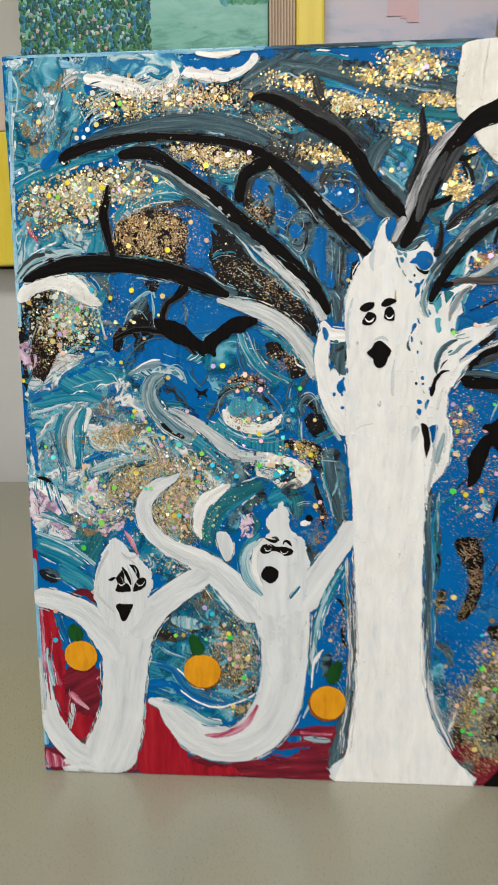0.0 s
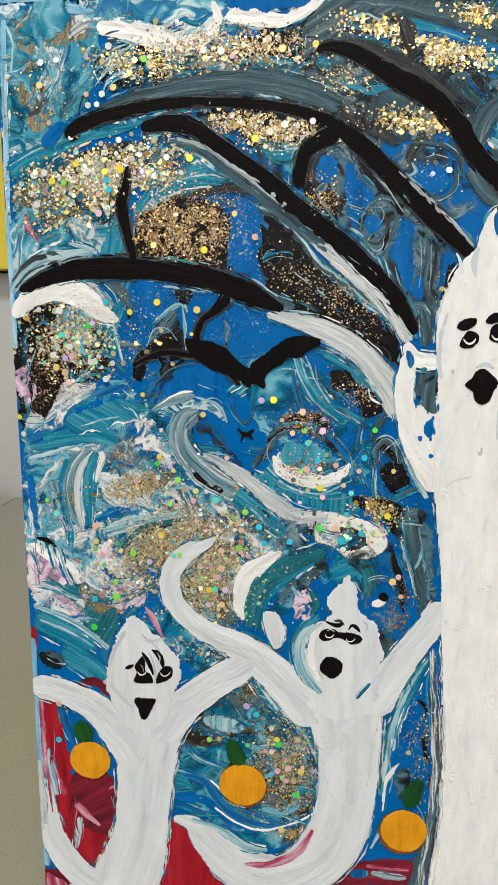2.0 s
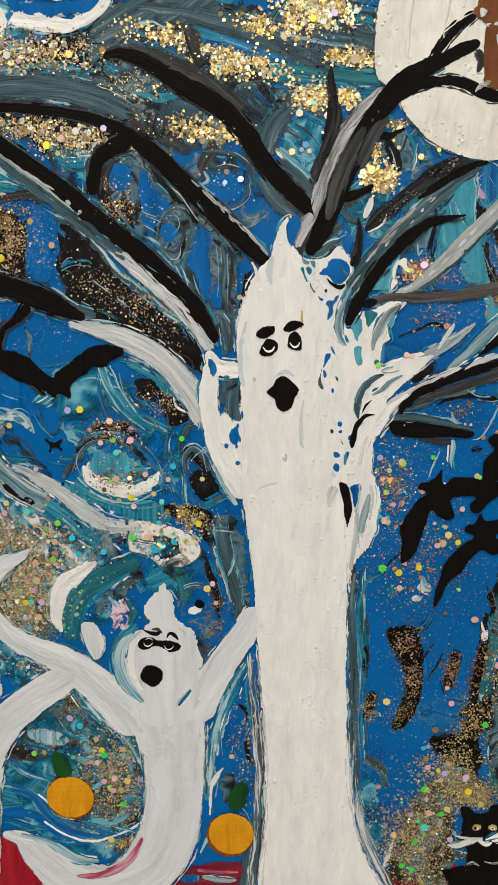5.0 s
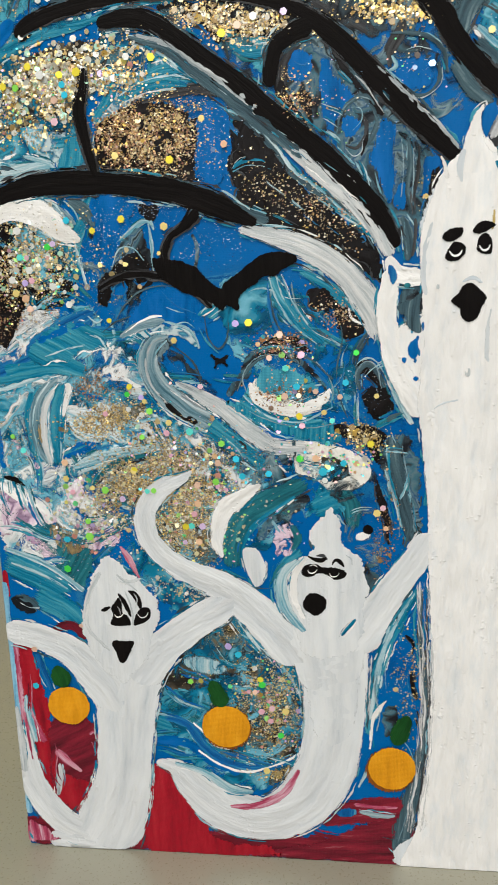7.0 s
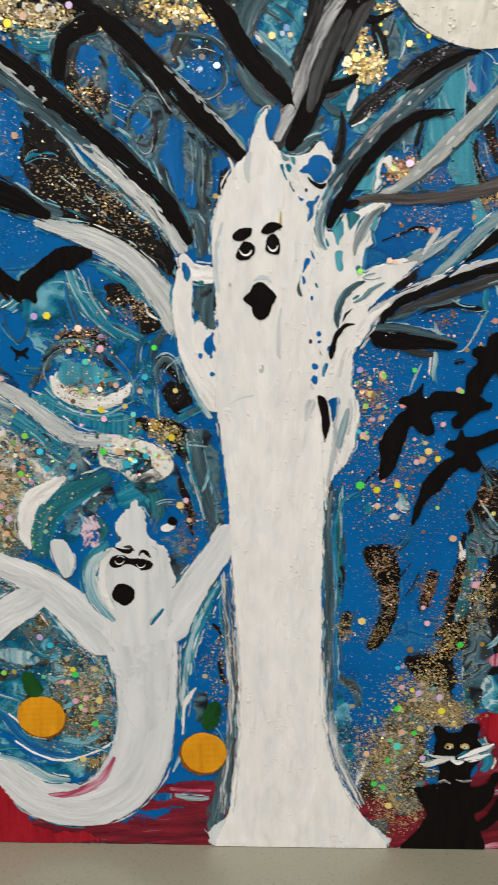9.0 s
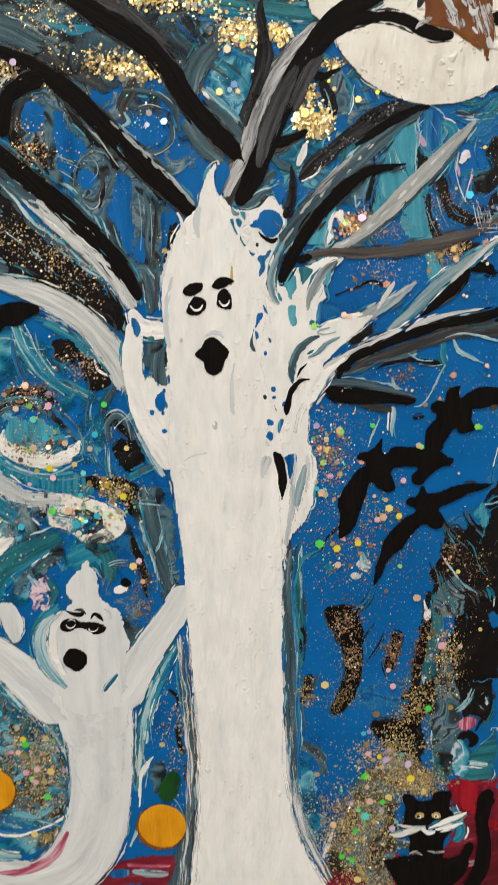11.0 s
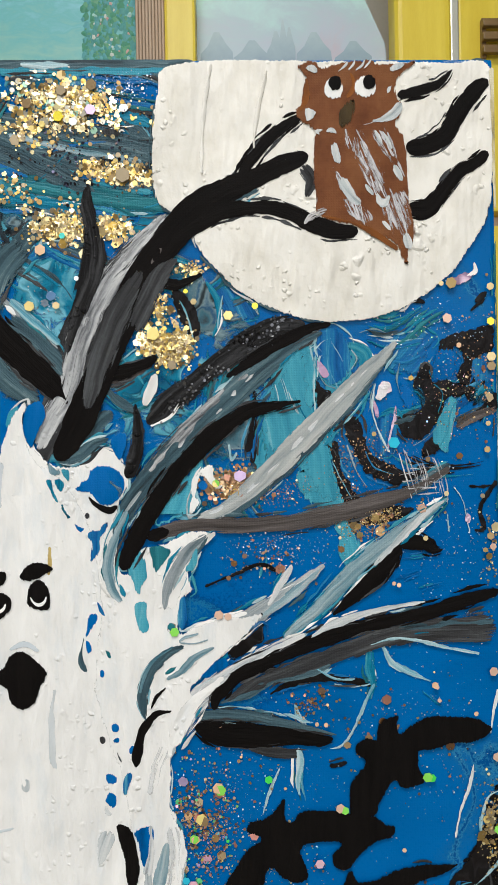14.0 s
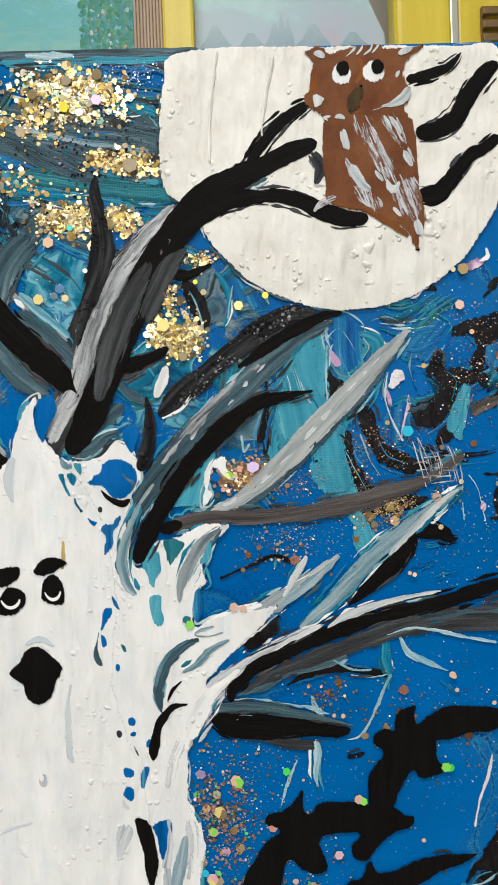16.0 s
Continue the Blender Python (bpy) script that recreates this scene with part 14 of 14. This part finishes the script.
stroke("belly_streak", "scumble", 9.6, [(255.5, 335.1, 0.2), (256.4, 332.4, 0.4), (257.2, 329.7, 0.2)], thick=0.03, parent=owl)
stroke("belly_streak", "scumble", 9.6, [(257.4, 332.6, 0.2), (258.1, 331.1, 0.4), (258.9, 329.5, 0.2)], thick=0.03, parent=owl)
stroke("belly_streak", "scumble", 9.6, [(255.6, 334.5, 0.2), (256.3, 332.4, 0.4), (257.0, 330.3, 0.2)], thick=0.03, parent=owl)
stroke("belly_streak", "scumble", 9.6, [(255.8, 334.1, 0.2), (256.7, 331.5, 0.4), (257.6, 328.9, 0.2)], thick=0.03, parent=owl)
stroke("belly_streak", "scumble", 9.6, [(256.8, 334.4, 0.4), (257.6, 332.7, 0.6), (258.4, 330.9, 0.4)], thick=0.03, parent=owl)
patch("belly", "scumble", 9.45, [(246.0, 339.3), (249.5, 340.0), (252.1, 335.6), (255.0, 329.4), (253.4, 325.5), (250.5, 327.7), (248.1, 332.9)], turn=-25, rough=0.5, thick=0.02, parent=owl)
patch("belly", "scumble", 9.45, [(251.7, 340.0), (254.4, 339.7), (257.3, 335.5), (256.5, 332.3), (253.6, 335.1)], turn=-25, rough=0.5, thick=0.02, parent=owl)
patch("belly", "scumble", 9.45, [(256.4, 326.4), (259.6, 325.9), (260.5, 319.5), (258.7, 316.8), (255.5, 318.8), (254.3, 322.3)], turn=-25, rough=0.5, thick=0.02, parent=owl)
patch("belly", "scumble", 9.45, [(245.2, 324.9), (248.9, 323.6), (251.8, 320.8), (250.0, 319.6), (246.3, 321.9)], turn=-25, rough=0.5, thick=0.02, parent=owl)
stroke("feather", "rust", 9.0, [(240.4, 321.2, 0.7), (246.8, 319.6, 1.1), (252.2, 317.0, 1.5), (257.1, 313.5, 1.0)], thick=0.03, parent=owl)
stroke("feather", "rust", 9.0, [(237.6, 351.2, 0.7), (237.6, 347.2, 1.7), (236.3, 344.1, 1.0)], thick=0.03, parent=owl)
stroke("feather", "rust", 9.0, [(247.4, 352.3, 0.7), (248.0, 349.3, 1.5), (246.5, 346.9, 1.0)], thick=0.03, parent=owl)
stroke("claw", "grey", 9.7, [(236.6, 319.3, 0.7), (238.4, 321.2, 2.0), (241.6, 322.4, 1.0)], parent=owl)
stroke("brushstroke", "edge_cream", 7.7, [(278.6, 353.4, 1.0), (279.0, 340.4, 1.1), (279.1, 329.3, 1.0), (279.1, 322.5, 0.5)])
stroke("brushstroke", "sea", 2.6, [(279.4, 315.6, 1.5), (279.6, 300.7, 1.8), (279.7, 278.2, 2.0), (279.7, 253.0, 2.0)])

# bats
patch("bat", "black", 5.8, [(66.4, 238.1), (71.5, 238.4), (80.6, 235.4), (86.8, 229.6), (90.0, 227.5), (91.4, 229.5), (96.3, 232.6), (102.5, 237.3), (108.7, 239.2), (114.1, 237.9), (116.1, 236.3), (112.4, 233.5), (108.7, 230.8), (104.6, 230.7), (101.9, 228.2), (98.7, 226.4), (96.6, 223.9), (95.6, 219.9), (92.0, 221.6), (89.9, 220.4), (86.7, 222.9), (81.5, 225.0), (75.1, 227.6), (69.2, 231.4)], label='black bat silhouette', rough=0.7)
patch("bat", "black", 5.8, [(245.7, 202.4), (246.2, 204.4), (248.6, 205.3), (250.5, 205.0), (250.9, 208.3), (253.1, 210.0), (255.8, 210.5), (255.5, 207.6), (256.2, 206.3), (259.1, 208.6), (263.0, 209.9), (268.3, 209.9), (272.0, 209.4), (274.9, 208.1), (276.9, 206.7), (274.9, 204.7), (271.6, 203.7), (267.0, 203.5), (263.7, 202.4), (260.4, 202.2), (260.1, 200.2), (260.5, 198.2), (261.6, 196.2), (260.5, 194.8), (256.6, 193.9), (254.6, 195.6), (252.9, 193.6), (251.3, 190.9), (250.0, 188.2), (244.7, 187.9), (244.3, 193.0), (245.3, 197.0), (247.6, 199.9)], label='black bat silhouette', rough=0.5)
patch("bat", "black", 5.7, [(221.3, 185.5), (222.3, 187.9), (225.0, 188.3), (227.6, 190.5), (229.8, 192.5), (230.2, 189.1), (231.3, 187.5), (234.2, 189.8), (239.4, 189.7), (244.1, 189.0), (250.0, 188.2), (252.7, 186.2), (254.7, 185.5), (254.0, 183.5), (250.1, 182.2), (246.8, 179.5), (244.1, 176.1), (240.8, 176.9), (240.1, 179.6), (242.1, 182.0), (238.2, 182.3), (233.8, 181.7), (234.2, 177.6), (234.9, 174.9), (232.9, 173.6), (228.9, 174.6), (226.5, 177.0), (224.9, 173.0), (223.0, 166.2), (221.0, 160.8), (217.0, 157.1), (215.4, 157.9), (215.9, 163.6), (215.0, 169.7), (217.0, 175.1), (221.0, 181.2), (224.3, 183.8)], label='black bat silhouette', rough=0.5)
patch("bat", "black", 5.75, [(238.7, 169.4), (239.5, 171.7), (242.2, 172.5), (243.5, 175.5), (245.1, 176.1), (246.1, 173.8), (250.1, 174.0), (256.7, 176.4), (262.1, 176.9), (268.5, 176.8), (266.7, 175.2), (260.8, 173.2), (256.1, 170.5), (251.5, 168.6), (250.4, 167.2), (252.2, 164.4), (252.2, 161.7), (249.6, 160.1), (244.9, 161.8), (240.9, 157.7), (238.3, 153.7), (233.6, 149.6), (231.3, 144.1), (228.9, 139.7), (227.9, 141.4), (229.6, 149.7), (232.2, 157.9), (238.2, 164.6), (242.2, 167.3)], label='black bat silhouette', rough=0.5)

# small ghosts
ghost_mid = patch("ghost", "white_cool", 6.5, [(115.7, 130.8), (120.9, 134.2), (119.9, 139.6), (122.4, 145.4), (125.6, 148.6), (128.1, 148.9), (129.7, 144.0), (130.7, 139.7), (132.5, 135.4), (137.3, 131.1), (140.0, 125.7), (140.8, 118.6), (139.5, 111.2), (138.5, 101.0), (134.4, 91.6), (117.4, 91.1), (113.3, 102.7), (111.7, 111.8), (111.8, 123.0)], label='white ghost with raised arms and a curled tail', thick=0.13)
stroke("ghost_body", "white_cool", 6.4, [(124.9, 102.9, 30.8), (127.6, 91.4, 28.9), (128.5, 74.9, 25.4), (128.0, 57.9, 24.3), (124.1, 40.3, 24.9), (114.6, 25.7, 23.7), (100.8, 18.9, 20.7), (84.8, 22.7, 21.8), (73.6, 32.0, 16.3), (65.2, 40.4, 8.3), (57.4, 42.6, 3.0)], thick=0.13, parent=ghost_mid)
stroke("arm", "white_cool", 6.6, [(116.8, 88.4, 19.1), (106.2, 101.7, 17.1), (95.7, 111.8, 14.6), (85.3, 119.3, 12.2), (75.9, 123.4, 9.9), (68.4, 127.6, 8.9), (62.4, 133.3, 8.9), (59.0, 139.5, 8.6), (58.5, 146.3, 8.1), (61.5, 152.6, 8.1), (67.2, 157.5, 6.9), (73.1, 160.4, 4.1), (77.0, 163.3, 1.4)], parent=ghost_mid)
stroke("curl", "white", 6.3, [(102.1, 158.2, 2.3), (95.3, 153.8, 6.0), (89.7, 149.9, 7.4), (86.5, 143.9, 6.5), (85.5, 137.3, 5.1), (87.2, 130.1, 1.9)], parent=ghost_mid)
patch("leaf", "white_cool", 6.6, [(94.7, 133.3), (100.2, 133.7), (103.4, 127.5), (102.5, 121.4), (99.3, 118.8), (96.0, 124.6)], rough=0.3, parent=ghost_mid)
stroke("arm", "white_cool", 6.6, [(134.4, 94.0, 19.9), (143.6, 109.0, 13.8), (151.6, 121.4, 11.4), (158.4, 131.3, 10.4), (162.6, 139.9, 9.0)], parent=ghost_mid)
stroke("trim", "pale", 7.5, [(64.9, 42.5, 2.0), (76.2, 39.2, 3.4), (87.4, 32.0, 4.4), (96.6, 31.2, 1.9)], parent=ghost_mid)
stroke("trim", "rose", 7.6, [(86.7, 24.1, 2.0), (96.4, 24.6, 3.9), (107.9, 30.5, 4.4), (114.8, 42.3, 1.9)], parent=ghost_mid)
stroke("trim", "pale", 7.4, [(115.3, 129.7, 2.1), (109.8, 124.1, 5.2), (108.8, 116.3, 6.1), (111.6, 108.4, 5.3), (117.5, 100.9, 1.8)], thick=0.05, parent=ghost_mid)
stroke("trim", "white", 7.6, [(118.8, 130.9, 1.3), (113.9, 123.1, 3.0), (113.8, 114.1, 3.1), (117.5, 106.2, 1.3)], thick=0.05, parent=ghost_mid)
stroke("trim", "teal", 7.5, [(131.2, 99.6, 1.1), (133.9, 103.6, 1.7), (136.4, 106.6, 0.9)], parent=ghost_mid)
stroke("body_streak", "white_cool", 7.0, [(121.8, 108.6, 15.3), (124.9, 98.3, 21.2), (127.2, 84.4, 21.5), (128.0, 67.7, 18.3), (127.6, 53.0, 11.6)], thick=0.05, parent=ghost_mid)
stroke("body_streak", "white_cool", 7.05, [(132.2, 109.9, 13.0), (132.7, 96.2, 15.4), (131.5, 79.8, 13.5)], thick=0.05, parent=ghost_mid)
stroke("body_streak", "white_cool", 7.05, [(115.4, 105.0, 11.0), (118.5, 93.5, 13.4), (121.6, 77.1, 11.4)], thick=0.05, parent=ghost_mid)
ghost_small = patch("ghost", "white_cool", 6.7, [(30.6, 101.8), (33.5, 112.9), (37.4, 124.0), (43.1, 130.8), (47.5, 127.2), (54.8, 121.7), (61.0, 115.3), (62.6, 105.7), (59.1, 97.0), (54.9, 86.9), (46.8, 77.7), (39.3, 82.3), (33.8, 92.0)], label='small white ghost with outstretched arms', thick=0.13)
stroke("ghost_body", "white_cool", 6.5, [(50.2, 95.2, 17.9), (48.5, 81.4, 27.7), (46.0, 61.2, 25.1), (43.9, 38.9, 23.6), (39.2, 19.4, 28.4), (30.8, 2.0, 35.2)], thick=0.13, parent=ghost_small)
stroke("arm", "white_cool", 6.7, [(-0.8, 99.1, 10.9), (14.8, 95.6, 11.8), (27.7, 88.7, 13.8), (39.0, 74.7, 17.3), (43.5, 64.8, 14.9)], parent=ghost_small)
stroke("arm", "white_cool", 6.8, [(51.1, 77.9, 19.6), (60.8, 90.9, 15.4), (72.6, 101.3, 13.2), (84.2, 109.0, 12.6), (91.0, 114.1, 6.9)], parent=ghost_small)
stroke("tail", "white_cool", 6.4, [(2.5, 56.9, 6.2), (2.7, 39.3, 12.0), (7.4, 24.8, 12.7), (17.5, 12.1, 14.0), (32.5, 5.4, 14.0)], parent=ghost_small)
stroke("tail", "white_cool", 6.4, [(9.4, 4.5, 9.6), (21.6, 3.0, 9.6), (37.0, 2.9, 6.4)], parent=ghost_small)
stroke("body_streak", "chalk", 7.8, [(31.9, 104.3, 1.5), (34.7, 114.2, 2.4), (39.8, 124.0, 1.9)], thick=0.03, parent=ghost_small)
stroke("body_streak", "chalk", 7.8, [(34.8, 111.5, 1.2), (33.0, 103.8, 1.9), (35.4, 97.5, 1.4), (41.8, 91.3, 1.0)], thick=0.05, parent=ghost_small)
stroke("body_streak", "chalk", 7.8, [(46.4, 122.9, 0.9), (50.1, 120.1, 1.7), (55.9, 121.3, 1.2)], thick=0.05, parent=ghost_small)

# faces of the small ghosts
mask = patch("eye", "black", 8.0, [(116.2, 125.0), (117.7, 127.5), (121.0, 128.2), (124.3, 127.1), (128.0, 127.0), (131.7, 126.1), (133.0, 124.4), (131.3, 122.2), (128.5, 121.7), (126.4, 123.4), (123.1, 124.5), (119.8, 123.1), (117.3, 123.3)], rough=0.35, parent=ghost_mid)
stroke("eye_white", "white", 9.0, [(118.7, 126.0, 0.3), (119.2, 124.8, 0.5), (120.4, 124.5, 0.6), (121.6, 125.1, 0.4), (122.1, 126.0, 0.2)], parent=mask, rough=0.1)
stroke("eye_white", "white", 9.0, [(126.7, 124.7, 0.3), (127.2, 123.5, 0.5), (128.5, 123.2, 0.6), (129.7, 123.8, 0.4), (130.2, 124.8, 0.2)], parent=mask, rough=0.1)
stroke("eye_white", "white", 9.0, [(119.4, 127.3, 0.2), (121.0, 127.8, 0.4), (122.3, 126.9, 0.2)], parent=mask, rough=0.1)
stroke("eyebrow", "black", 8.1, [(118.8, 131.2, 0.6), (121.1, 130.0, 1.7), (123.9, 129.6, 1.9), (125.6, 130.9, 0.6)], parent=ghost_mid)
stroke("eyebrow", "smoke", 8.0, [(121.9, 131.3, 0.6), (124.4, 131.3, 1.5), (126.0, 129.6, 0.6)], parent=ghost_mid)
stroke("eyebrow", "black", 8.1, [(127.6, 127.8, 0.8), (128.9, 129.6, 1.7), (130.9, 128.8, 1.9), (132.1, 127.0, 0.6)], parent=ghost_mid)
patch("mouth", "black", 8.0, [(116.8, 113.0), (118.7, 115.9), (121.4, 116.4), (123.9, 115.8), (125.8, 113.6), (125.3, 110.4), (123.4, 108.1), (121.1, 107.4), (118.6, 108.9), (116.9, 110.7)], rough=0.5, parent=ghost_mid)
stroke("body_streak", "chalk", 7.7, [(132.5, 131.8, 0.2), (134.6, 130.1, 0.5), (135.0, 127.9, 0.2)], parent=ghost_mid)
stroke("body_streak", "chalk", 7.7, [(130.1, 99.1, 0.2), (132.6, 103.3, 0.6), (136.0, 107.0, 0.3)], parent=ghost_mid)
eye_e = patch("eye", "black", 8.2, [(42.7, 102.2), (43.7, 106.4), (43.0, 109.2), (45.0, 112.1), (46.6, 113.5), (47.8, 110.7), (48.0, 107.5), (50.1, 105.6), (50.8, 102.3), (47.4, 101.6)], rough=0.4, parent=ghost_small)
eye_f = patch("eye", "black", 8.2, [(51.7, 102.1), (52.1, 105.2), (54.1, 109.0), (56.8, 110.2), (58.9, 108.6), (58.3, 105.3), (56.0, 103.4), (53.5, 102.2)], rough=0.4, parent=ghost_small)
stroke("eyebrow", "black", 8.25, [(46.5, 115.3, 0.7), (47.9, 113.0, 2.0), (49.7, 109.4, 2.0), (50.8, 105.6, 0.7)], parent=ghost_small)
stroke("eyebrow", "black", 8.25, [(50.3, 116.3, 0.7), (52.7, 115.0, 2.6), (54.3, 112.2, 2.6), (55.0, 109.0, 0.9)], parent=ghost_small)
stroke("eyebrow", "black", 8.25, [(39.3, 108.0, 0.7), (41.2, 108.7, 1.8), (43.0, 109.7, 0.9)], parent=ghost_small)
stroke("eye_white", "chalk", 9.2, [(49.2, 116.3, 0.2), (50.7, 111.7, 0.7), (51.8, 107.1, 0.7), (51.5, 102.4, 0.3)], parent=ghost_small)
stroke("eye_white", "chalk", 9.2, [(52.7, 115.4, 0.2), (53.7, 112.7, 0.5), (52.8, 109.4, 0.2)], parent=ghost_small)
stroke("eye_white", "white", 9.3, [(44.4, 106.9, 0.3), (45.4, 105.5, 0.7), (47.2, 106.0, 0.5), (48.2, 107.5, 0.2)], parent=eye_e, rough=0.1)
stroke("eye_white", "white", 9.3, [(53.5, 107.1, 0.2), (54.8, 105.5, 0.5), (56.8, 106.0, 0.4), (57.8, 107.7, 0.2)], parent=eye_f, rough=0.1)
stroke("eye_white", "grey", 9.1, [(45.5, 110.2, 0.2), (46.5, 108.8, 0.5), (47.0, 106.5, 0.2)], parent=eye_e, rough=0.1)
patch("mouth", "black", 8.2, [(42.4, 94.1), (44.3, 95.8), (47.5, 95.6), (51.5, 95.5), (50.6, 91.9), (47.8, 87.0), (45.5, 86.2), (44.3, 88.8)], rough=0.5, parent=ghost_small)
stroke("body_streak", "chalk", 7.9, [(46.1, 121.8, 0.2), (47.7, 120.0, 0.6), (50.7, 119.1, 0.9), (54.1, 116.4, 0.4)], parent=ghost_small)

# pumpkins
pumpkin_0 = spot("pumpkin", "orange", 7.6, 23.0, 66.7, 8.79, 8.54, 0, label='small round orange pumpkin', rough=0.3, thick=0.12)
stroke("stem", "green", 8.9, [(19.5, 84.3, 5.4), (20.5, 80.0, 9.0), (22.2, 74.8, 8.4)], parent=pumpkin_0, label='dark green stem')
spot("rim", "rust", 7.0, 86.4, 59.4, 10.4, 10.0, 0, rough=0.8)
pumpkin_1 = spot("pumpkin", "orange", 7.6, 86.3, 59.9, 9.72, 9.24, 0, label='small round orange pumpkin', rough=0.3, thick=0.12)
stroke("stem", "green", 8.9, [(81.0, 79.6, 4.1), (83.3, 74.7, 7.6), (85.5, 68.6, 7.6)], parent=pumpkin_1, label='dark green stem')
spot("rim", "rust", 7.0, 150.0, 43.5, 10.1, 10.2, 0, rough=0.8)
pumpkin_2 = spot("pumpkin", "orange", 7.6, 150.6, 44.2, 9.2, 9.4, 0, label='small round orange pumpkin', rough=0.3, thick=0.12)
stroke("stem", "green", 8.9, [(156.2, 67.3, 5.0), (154.2, 61.7, 7.8), (151.7, 54.6, 6.7)], parent=pumpkin_2, label='dark green stem')

# cat
cat = patch("cat", "black", 6.0, [(231.6, -1.2), (235.6, 6.6), (239.5, 13.7), (240.2, 17.7), (236.4, 24.7), (234.9, 28.6), (239.5, 30.1), (244.6, 30.6), (251.4, 29.7), (258.1, 30.7), (262.4, 29.8), (266.4, 31.8), (267.3, 25.9), (263.1, 18.9), (260.4, 15.9), (262.5, 9.9), (263.7, -0.9)], label='black sitting cat silhouette', rough=0.7)
patch("head", "black", 6.2, [(241.0, 56.5), (243.9, 57.4), (246.9, 54.6), (251.5, 54.7), (253.3, 58.0), (257.0, 58.9), (259.4, 57.5), (259.5, 51.9), (261.1, 47.2), (260.7, 41.4), (257.6, 37.5), (256.5, 29.7), (245.5, 29.7), (244.2, 37.5), (241.8, 43.2), (242.2, 49.9)], parent=cat, rough=0.7)
stroke("tail", "black", 6.1, [(262.1, 9.9, 4.7), (267.6, 16.0, 5.6), (272.0, 24.9, 6.4), (272.9, 35.7, 5.4), (271.5, 47.2, 5.3), (272.9, 55.8, 7.1), (275.2, 57.6, 5.3)], parent=cat)
stroke("arm", "black", 6.1, [(258.3, 26.8, 5.5), (264.9, 29.8, 4.6), (267.8, 36.6, 3.3)], parent=cat)
spot("eye", "amber", 7.2, 247.7, 48.3, 2.1, 1.6, 10, parent=cat)
spot("eye", "amber", 7.2, 254.2, 48.3, 2.0, 1.5, -10, parent=cat)
spot("eye_white", "white", 8.0, 247.6, 47.9, 1.2, 0.8, 10, parent=cat)
spot("eye_white", "white", 8.0, 254.1, 48.0, 1.1, 0.75, -10, parent=cat)
spot("pupil", "black", 8.9, 247.4, 48.0, 0.6, 0.65, 0, parent=cat)
spot("pupil", "black", 8.9, 253.9, 48.1, 0.55, 0.6, 0, parent=cat)
stroke("whisker", "white", 7.3, [(250.5, 43.3, 1.1), (245.6, 42.3, 2.2), (240.7, 40.3, 2.3), (236.5, 40.3, 0.7)], parent=cat)
stroke("whisker", "white", 7.3, [(247.2, 43.1, 0.9), (243.0, 43.7, 1.4), (239.2, 44.6, 0.5)], parent=cat)
stroke("whisker", "white", 7.3, [(251.4, 42.8, 1.1), (257.1, 45.7, 2.7), (261.9, 47.6, 2.7), (265.5, 49.6, 0.7)], parent=cat)
stroke("whisker", "white", 7.3, [(253.9, 42.3, 0.7), (258.9, 43.5, 1.8), (264.2, 45.3, 0.7)], parent=cat)
stroke("whisker", "white", 7.3, [(248.9, 43.1, 1.1), (251.5, 40.9, 1.8), (254.0, 41.9, 1.3)], parent=cat)
stroke("collar", "grey", 7.2, [(244.5, 31.6, 1.5), (247.0, 32.6, 1.8), (249.6, 31.2, 0.7)], parent=cat)
stroke("collar", "grey", 7.2, [(251.2, 33.1, 0.7), (254.6, 32.5, 1.5), (257.9, 32.9, 1.1)], parent=cat)

lay_marks()
lay_glitter()
